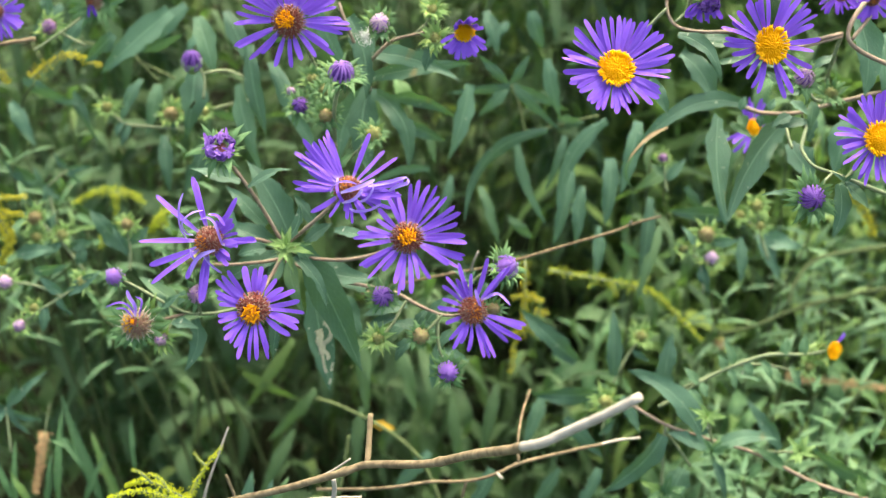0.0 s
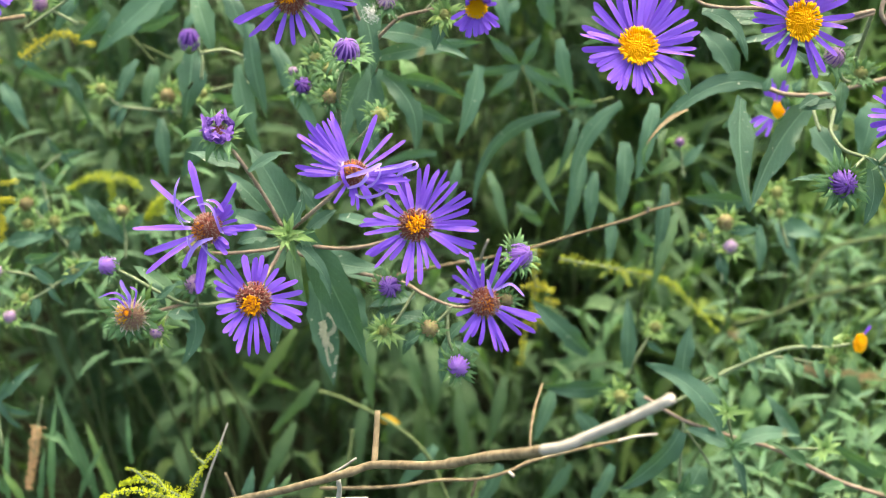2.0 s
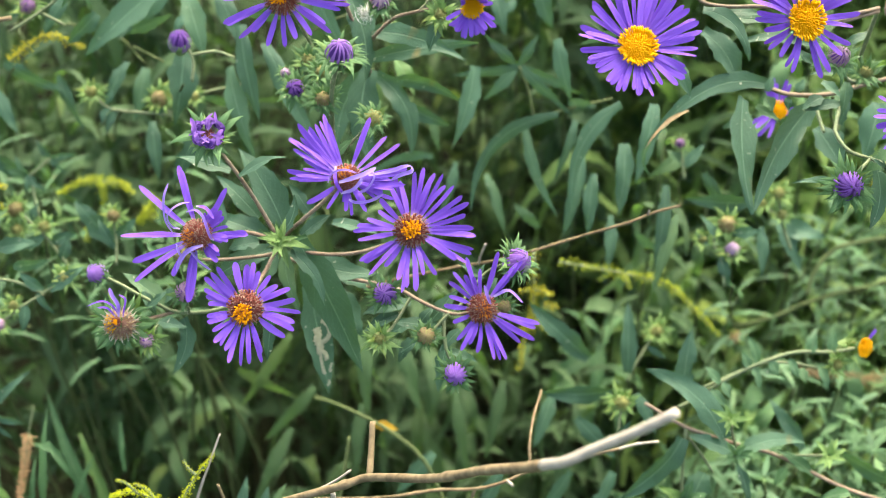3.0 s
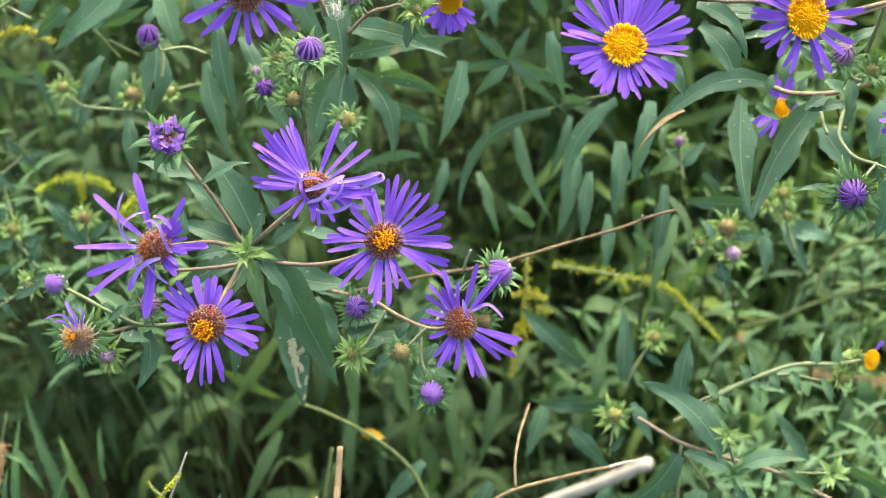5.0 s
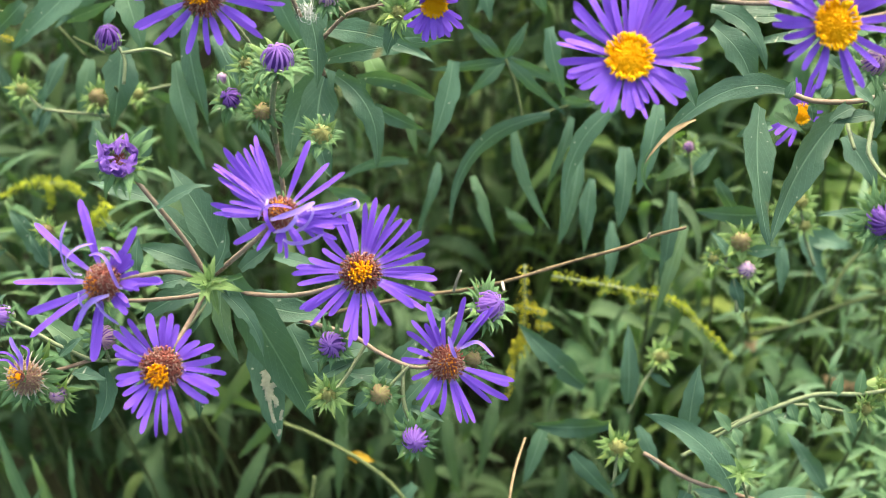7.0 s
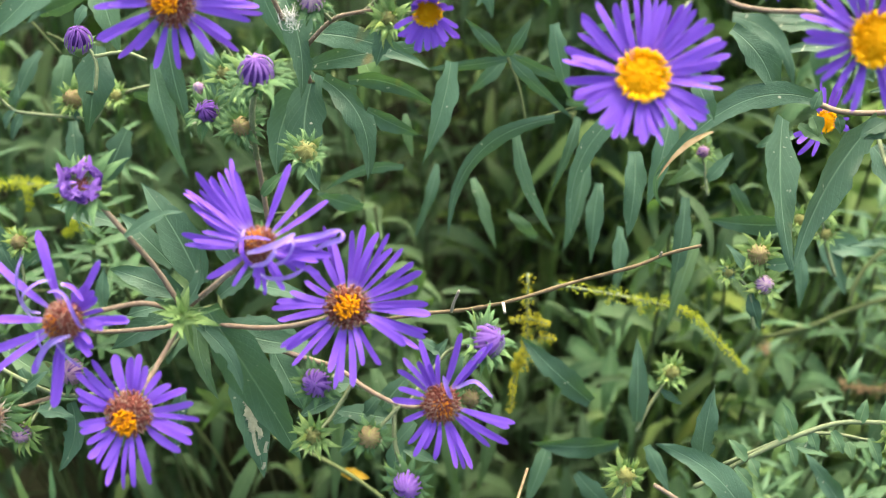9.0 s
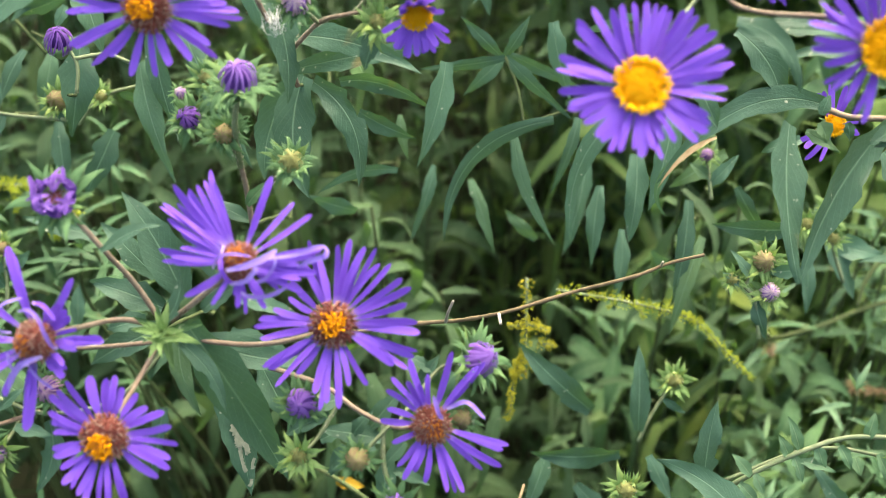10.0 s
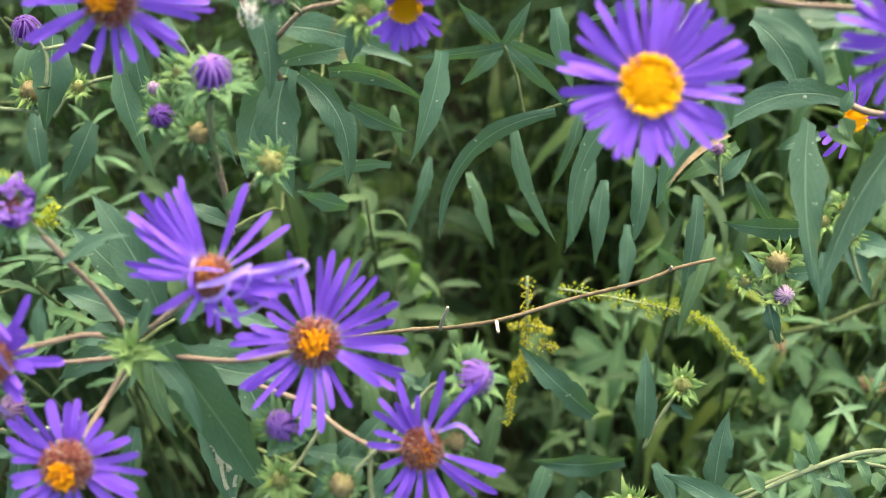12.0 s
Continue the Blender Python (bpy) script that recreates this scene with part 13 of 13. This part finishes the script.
leaf(plant, (0.2273, 0.4426, 0.5594), (0.2311, 0.4415, 0.5620), (0.2355, 0.4403, 0.5631), 0.0018, (-0.39, 0.10, 0.92), LEAF_LIGHT)
leaf(plant, (0.2273, 0.4426, 0.5594), (0.2242, 0.4442, 0.5621), (0.2206, 0.4461, 0.5634), 0.0016, (0.42, -0.22, 0.88), LEAF_PALE)
leaf(plant, (0.2273, 0.4426, 0.5594), (0.2263, 0.4393, 0.5633), (0.2250, 0.4349, 0.5658), 0.0020, (0.17, 0.60, 0.78), LEAF_LIGHT)
leaf(plant, (0.2273, 0.4426, 0.5594), (0.2373, 0.4533, 0.5606), (0.2470, 0.4636, 0.5566), 0.0044, (0.06, 0.07, 1.00), LEAF_LIGHT)
leaf(plant, (0.2273, 0.4426, 0.5494), (0.2195, 0.4440, 0.5527), (0.2110, 0.4455, 0.5532), 0.0029, (0.22, -0.04, 0.97), LEAF_LIGHT)
leaf(plant, (0.2273, 0.4426, 0.5394), (0.2319, 0.4358, 0.5402), (0.2365, 0.4293, 0.5381), 0.0026, (0.05, -0.07, 1.00), LEAF_LIGHT)
leaf(plant, (0.2273, 0.4426, 0.5294), (0.2291, 0.4561, 0.5313), (0.2309, 0.4694, 0.5283), 0.0053, (0.01, 0.04, 1.00), LEAF_LIGHT)
leaf(plant, (0.2273, 0.4426, 0.5194), (0.2260, 0.4334, 0.5225), (0.2246, 0.4237, 0.5221), 0.0040, (0.02, 0.14, 0.99), LEAF_LIGHT)
leaf(plant, (0.2273, 0.4426, 0.5094), (0.2362, 0.4459, 0.5105), (0.2450, 0.4491, 0.5083), 0.0035, (0.05, 0.02, 1.00), LEAF_LIGHT)

# ---- grass and thick weed stems

plant = thing("grass_tuft", (-0.2952, 0.6537, 0.0), "tuft of broad green grass blades", "grass")
leaf(plant, (-0.2069, 0.4043, 0.5566), (-0.2059, 0.4181, 0.5816), (-0.2048, 0.4390, 0.6010), 0.0049, (-0.02, -0.79, 0.62), LEAF_LIGHT)
leaf(plant, (-0.1988, 0.4154, 0.6001), (-0.1918, 0.4081, 0.5936), (-0.1858, 0.4032, 0.5844), 0.0041, (0.26, -0.64, 0.72), LEAF_LIGHT)
leaf(plant, (-0.1920, 0.4117, 0.5954), (-0.1994, 0.4128, 0.5985), (-0.2071, 0.4148, 0.5994), 0.0038, (0.16, -0.40, 0.90), LEAF_LIGHT)
leaf(plant, (-0.2174, 0.3985, 0.5638), (-0.2237, 0.4036, 0.5735), (-0.2309, 0.4114, 0.5803), 0.0048, (0.26, -0.65, 0.72), LEAF_LIGHT)
leaf(plant, (-0.1802, 0.4538, 0.5320), (-0.1814, 0.4615, 0.5459), (-0.1828, 0.4731, 0.5568), 0.0040, (0.05, -0.78, 0.62), LEAF_LIGHT)
leaf(plant, (-0.2364, 0.4160, 0.5423), (-0.2367, 0.4256, 0.5597), (-0.2371, 0.4402, 0.5732), 0.0044, (0.01, -0.79, 0.62), LEAF_LIGHT)
leaf(plant, (-0.2050, 0.4541, 0.4958), (-0.2175, 0.4718, 0.5282), (-0.2324, 0.4984, 0.5525), 0.0075, (0.20, -0.72, 0.66), LEAF_LIGHT)
leaf(plant, (-0.2010, 0.4688, 0.4779), (-0.2099, 0.4809, 0.5003), (-0.2205, 0.4992, 0.5169), 0.0078, (0.20, -0.72, 0.66), LEAF_LIGHT)
leaf(plant, (-0.2099, 0.3985, 0.5638), (-0.2090, 0.4058, 0.5771), (-0.2078, 0.4170, 0.5874), 0.0042, (-0.04, -0.79, 0.62), LEAF_LIGHT)
leaf(plant, (-0.2100, 0.4415, 0.5163), (-0.2039, 0.4489, 0.5298), (-0.1968, 0.4599, 0.5398), 0.0046, (-0.22, -0.71, 0.67), LEAF_LIGHT)
leaf(plant, (-0.2362, 0.4140, 0.5543), (-0.2404, 0.4201, 0.5655), (-0.2455, 0.4292, 0.5738), 0.0043, (0.19, -0.73, 0.66), LEAF_LIGHT)

plant = thing("weed_stem", (0.3801, 0.9345, 0.0), "thick bent dark olive weed stem", "weed")
stem(plant, [(0.2361, 0.5984, 0.5339), (0.2411, 0.6079, 0.5461), (0.2535, 0.6169, 0.5577), (0.2728, 0.6203, 0.5620), (0.3153, 0.6241, 0.5668)], 0.00122, 0.00157, STEM_DARK, "stem")

plant = thing("weed_stem", (0.3529, 0.9103, 0.0), "thick bent dark olive weed stem", "weed")
stem(plant, [(0.1932, 0.6028, 0.5029), (0.2210, 0.6069, 0.5082), (0.2448, 0.6130, 0.5161), (0.2766, 0.6184, 0.5230), (0.3243, 0.6240, 0.5302)], 0.00125, 0.00143, STEM_DARK, "stem")

plant = thing("aster_plant", (-0.3175, 0.8280, 0.0), "aster with a violet head and a bristly seed head", "aster", "asters")
stem(plant, [(-0.2092, 0.5049, 0.7879), (-0.2504, 0.5841, 0.7388), (-0.2969, 0.6791, 0.6767), (-0.3453, 0.7741, 0.5846), (-0.3393, 0.8241, 0.0000)], 0.00053, 0.00059, STEM_DARK, "main_stem", sides=5)
stem(plant, [(-0.1991, 0.4805, 0.8006), (-0.2030, 0.4837, 0.8047), (-0.2058, 0.4863, 0.8080)], 0.00070, 0.00059, STEM_GREEN, "stem")
stem(plant, [(-0.1950, 0.4918, 0.7858), (-0.1789, 0.4984, 0.7943), (-0.1668, 0.5047, 0.8023)], 0.00073, 0.00061, STEM_GREEN, "stem")
flower(plant, (-0.2011, 0.4745, 0.8149), (0.10, -0.89, 0.45), 0.0033, [(-100, 20, 10, 0.0101, 4), (20, 260, 16, 0.0091, 4)], 1, (0, 0), "violet head with a rusty disc")
bud(plant, (-0.1632, 0.4978, 0.8081), (0.00, -0.93, 0.36), 0.0058, "bristle", 1.5, 44, 0.2, "bristly dry seed head")
flower(plant, (-0.1640, 0.4939, 0.8105), (0.00, -1.00, 0.02), 0.0018, [(240, 290, 2, 0.0071, 0)], 2, (0, 0), "spent head with two violet petals")

plant = thing("dry_seed_heads", (0.4110, 0.8933, 0.0), "rust-brown dry seed heads low among weeds", "seed head")
plume(plant, [(0.2455, 0.6004, 0.4632), (0.2598, 0.5984, 0.4607), (0.2851, 0.5984, 0.4607)], SEED, 0.00382, 140, STEM_DARK)
plume(plant, [(0.2884, 0.5964, 0.4581), (0.3048, 0.5969, 0.4587), (0.3293, 0.5936, 0.4546)], SEED, 0.00382, 140, STEM_DARK)
plume(plant, [(0.1932, 0.6008, 0.5004), (0.1956, 0.5964, 0.4948)], SEED, 0.00343, 40, STEM_DARK)

# ---------------------------------------------------------------- the thicket behind
def lean_top(y, depth):
    """Height of the thicket's sloping face at that distance from the path."""
    return 1.05 + (0.788 * y - depth) / 0.6157


BACK_RNG = random.Random(4)
ARCHED = [leaf_data((0, 0, 0), (0.5, 0, 0.10 + 0.05 * k), (0.93, 0.04 * (k - 3), -0.10 * k + 0.12), 0.20 + 0.012 * (k % 3), (0, 0, 1), 0.2, 0.03, random.Random(k), 8) for k in range(7)]
# shade inside the thicket is carried by the olive leaf colour
ARCHED_MESH = [solid("leaf", v, f, LEAF_SHADE, uv) for v, f, uv in ARCHED]


def leaf_pose(at, heading, tilt, roll, size):
    return Matrix.Translation(at) @ Matrix.Rotation(heading, 4, "Z") @ Matrix.Rotation(-tilt, 4, "Y") @ Matrix.Rotation(roll, 4, "X") @ Matrix.Diagonal((size, size, size, 1))


# upright leafy stems that fill the thicket's face, each with its own leaves
for k in range(230):
    x = BACK_RNG.uniform(-0.42, 0.42)
    y = BACK_RNG.uniform(0.42, 1.15)
    if x > 0.11 and y < 0.9 and k % 6:
        continue
    if (x < -0.06 and y < 0.62 and k % 3) or (abs(x - 0.01) < 0.06 and y < 0.72 and k % 3):
        continue
    if -0.45 < x < 0.13 and y < 0.95 and k % 2:
        continue
    if x < -0.10 and k % 3 == 0:
        continue
    hollow = (0.30 if x < -0.06 else 0.22) if -0.40 < x < 0.03 and y < 0.95 else 0.18 if 0.03 <= x < 0.13 and y < 0.95 else 0.0
    sparse = 0.14 if x > 0.10 else 0.0
    top = min(lean_top(y, BACK_RNG.uniform(0.78, 0.98) + hollow + sparse), 0.93)
    if top < 0.15:
        continue
    plant = thing("leafy_aster", (x, y, 0), "upright flowerless aster with long dark green leaves", "aster", "leafy asters")
    lean = Vector((BACK_RNG.uniform(-0.16, 0.16), BACK_RNG.uniform(-0.12, 0.08), 0))
    pts = [Vector((x, y, 0)) + lean * (t * t) + Vector((0, 0, top * t)) for t in (0, 0.4, 0.75, 1.0)]
    stem(plant, [tuple(p) for p in pts], 0.0018, 0.0010, STEM_DARK, sides=5)
    n = 17
    for i in range(n):
        t = 1 - 0.36 / max(top, 0.36) * (i / n) ** 1.05
        at = Vector((x, y, top * t)) + lean * t * t
        head = i * 2.4 + k + BACK_RNG.uniform(-0.4, 0.4)
        size = BACK_RNG.uniform(0.050, 0.082) * (0.55 + 0.45 * min(1, i / 4))
        m = leaf_pose(at, head, BACK_RNG.uniform(-1.1, 0.25) + (0.9 if i < 3 else 0), BACK_RNG.uniform(-0.5, 0.5), size)
        part("leaf", BACK_RNG.choice(ARCHED_MESH), plant, m)


# asters of middle height behind the heads, with long leaves hanging on all sides
MID_RNG = random.Random(17)
for k in range(22):
    x = MID_RNG.uniform(-0.02, 0.25)
    y = MID_RNG.uniform(0.50, 0.66)
    if -0.01 < x < 0.14 and y < 0.60:
        continue
    top = lean_top(y, MID_RNG.uniform(0.74, 0.92) + (0.04 if x < -0.05 else 0.0))
    plant = thing("leafy_aster", (x, y, 0), "flowerless aster with long hanging dark green leaves", "aster", "leafy asters")
    lean = Vector((MID_RNG.uniform(-0.03, 0.03), MID_RNG.uniform(-0.03, 0.02), 0))
    stem(plant, [tuple(Vector((x, y, 0)) + lean * (t * t) + Vector((0, 0, top * t))) for t in (0, 0.4, 0.75, 1.0)], 0.0016, 0.0009, STEM_DARK, sides=5)
    for i in range(13):
        t = 1 - 0.16 / top * (i / 13)
        at = Vector((x, y, top * t)) + lean * t * t
        m = leaf_pose(at, i * 2.4 + k + MID_RNG.uniform(-0.4, 0.4), MID_RNG.uniform(-1.4, -0.5) + (1.0 if i < 2 else 0), MID_RNG.uniform(-0.6, 0.6), MID_RNG.uniform(0.040, 0.066) * (0.55 + 0.45 * min(1, i / 4)))
        part("leaf", MID_RNG.choice(ARCHED_MESH), plant, m)


# taller leafy asters that close the shaded side of the patch
for k in range(34):
    x = MID_RNG.uniform(-0.45, -0.03)
    y = MID_RNG.uniform(0.72, 1.02)
    top = lean_top(y, MID_RNG.uniform(0.84, 1.06))
    if top < 0.2:
        continue
    plant = thing("leafy_aster", (x, y, 0), "flowerless aster with long hanging dark green leaves", "aster", "leafy asters")
    stem(plant, [(x, y, top * t) for t in (0, 0.4, 0.75, 1.0)], 0.0016, 0.0009, STEM_DARK, sides=5)
    for i in range(18):
        at = Vector((x, y, top - 0.26 * i / 18))
        m = leaf_pose(at, i * 2.4 + k + MID_RNG.uniform(-0.4, 0.4), MID_RNG.uniform(-1.4, -0.3) + (1.0 if i < 2 else 0), MID_RNG.uniform(-0.6, 0.6), MID_RNG.uniform(0.055, 0.085) * (0.55 + 0.45 * min(1, i / 4)))
        part("leaf", MID_RNG.choice(ARCHED_MESH), plant, m)


# broad-leaved asters low down, in loose clumps
BROAD = [leaf_data((0, 0, 0), (0.5, 0, 0.16 + 0.04 * k), (0.92, 0.05 * (k - 2), 0.05 - 0.11 * k), 0.25 + 0.014 * (k % 3), (0, 0, 1), 0.18, 0.05, random.Random(120 + k), 9) for k in range(5)]
# same forms twice: olive with shade in the colour, and blue-green
BROAD_SHADED = [solid("leaf", v, f, LEAF_SHADE, uv) for v, f, uv in BROAD]
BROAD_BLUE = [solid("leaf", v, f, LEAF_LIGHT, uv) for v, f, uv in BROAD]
LOW_RNG = random.Random(29)
for k in range(30):
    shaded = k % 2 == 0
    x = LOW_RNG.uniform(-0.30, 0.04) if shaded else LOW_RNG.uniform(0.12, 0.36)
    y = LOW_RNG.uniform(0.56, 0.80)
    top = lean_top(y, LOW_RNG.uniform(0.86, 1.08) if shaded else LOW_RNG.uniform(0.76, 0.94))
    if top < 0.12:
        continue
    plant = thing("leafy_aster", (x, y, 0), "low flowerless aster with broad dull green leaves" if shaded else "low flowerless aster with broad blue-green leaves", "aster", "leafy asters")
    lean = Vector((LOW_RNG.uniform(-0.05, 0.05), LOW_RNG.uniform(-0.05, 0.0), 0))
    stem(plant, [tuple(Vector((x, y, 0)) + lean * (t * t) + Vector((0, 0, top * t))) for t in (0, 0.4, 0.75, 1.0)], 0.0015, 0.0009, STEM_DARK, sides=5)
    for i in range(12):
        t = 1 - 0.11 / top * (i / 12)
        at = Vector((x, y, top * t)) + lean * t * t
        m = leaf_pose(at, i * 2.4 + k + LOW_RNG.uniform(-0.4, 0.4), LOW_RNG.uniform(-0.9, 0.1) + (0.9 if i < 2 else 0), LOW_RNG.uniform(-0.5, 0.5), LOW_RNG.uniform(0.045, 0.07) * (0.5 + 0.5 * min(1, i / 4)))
        part("leaf", LOW_RNG.choice(BROAD_SHADED if shaded else BROAD_BLUE), plant, m)


def thicket(p):
    """Inside the uneven outline of the whole patch."""
    reach = 1.55 + 0.7 * noise.noise(Vector((p.x * 1.3, p.y * 1.3, 0)))
    tall = 0.80 + 0.22 * noise.noise(Vector((p.x * 2.5, p.y * 2.5, 5)))
    return math.hypot(p.x, p.y - 1.15) < reach and p.z < tall * min(1.0, 0.4 + 1.5 * (reach - math.hypot(p.x, p.y - 1.15)))


def scatter(name, label, category, mat, count, box, size, rng, forms, keep):
    """Many leaves that nobody could count, joined into one mesh."""
    verts, faces, uvs = [], [], []
    for _ in range(count):
        p = Vector([rng.uniform(a, b) for a, b in box])
        if not keep(p, rng):
            continue
        m = leaf_pose(p, rng.uniform(0, 6.28), rng.uniform(-0.8, 0.7), rng.uniform(-0.6, 0.6), rng.uniform(*size))
        v, f, uv = rng.choice(forms)
        o = len(verts)
        verts += [m @ q for q in v]
        faces += [tuple(i + o for i in q) for q in f]
        uvs += uv
    ob = part(name, solid(name, verts, faces, mat, uvs), None)
    return tagged(ob, label, category, kind="stuff")


LOWER = [leaf_data((0, 0, 0), (0.5, 0, 0.08 * k), (0.95, 0.05 * (k - 2), 0.1 - 0.1 * k), 0.2, (0, 0, 1), 0.2, 0.03, random.Random(90 + k), 5) for k in range(5)]
SMALL = [leaf_data((0, 0, 0), (0.5, 0, 0.08 * k), (0.95, 0.05 * (k - 2), 0.1 - 0.1 * k), 0.15, (0, 0, 1), 0.2, 0.03, random.Random(70 + k), 5) for k in range(5)]
BLADES = [leaf_data((0, 0, 0), (0.5, 0.03 * k, 0.12), (0.97, 0.1 * (k - 2), -0.05), 0.045, (0, 0, 1), 0.3, 0.0, random.Random(50 + k), 6) for k in range(5)]

# unseen leaves beside and below the view are added to keep light out
scatter("undergrowth", "dense dark green undergrowth of long leaves", "undergrowth", LEAF_FAR, 52000,
        ((-1.7, 1.7), (-0.1, 2.9), (0.05, 1.0)), (0.05, 0.10), random.Random(31), LOWER,
        lambda p, r: not (0.10 < p.x < 0.62 and 0.3 < p.y < 1.25 and p.z < 0.85) and thicket(p) and (abs(p.x) > 0.34 + 0.25 * p.y or p.z < lean_top(p.y, 1.16 if p.x > 0.12 else 1.22))
        and not (-0.45 < p.x < 0.13 and p.y < 0.92 and p.z > lean_top(p.y, 1.2 if p.x < 0.09 else 1.12))
        or thicket(p) and p.z < 0.72 and p.y < 0.833 * (1.05 - p.z) - 0.09)
scatter("pale_weeds", "light green small-leaved weeds in the background", "weeds", LEAF_WEED, 30000,
        ((-0.06, 1.0), (0.45, 1.9), (0.10, 0.95)), (0.055, 0.115), random.Random(32), SMALL,
        lambda p, r: p.x < 0.85 + 0.3 * noise.noise(p * 2.0) and p.y < 1.6 + 0.5 * noise.noise(p * 1.7) and p.z < lean_top(p.y, 1.0) and (p.x > 0.13 + 0.14 * r.random() or p.x > 0.20 * r.random() and p.z < lean_top(p.y, 1.32)))
scatter("grass", "long green grass blades among the stems", "grass", GRASS, 380,
        ((-0.6, 0.6), (0.35, 1.3), (0.1, 0.7)), (0.08, 0.2), random.Random(33), BLADES,
        lambda p, r: p.z < lean_top(p.y, 1.0))
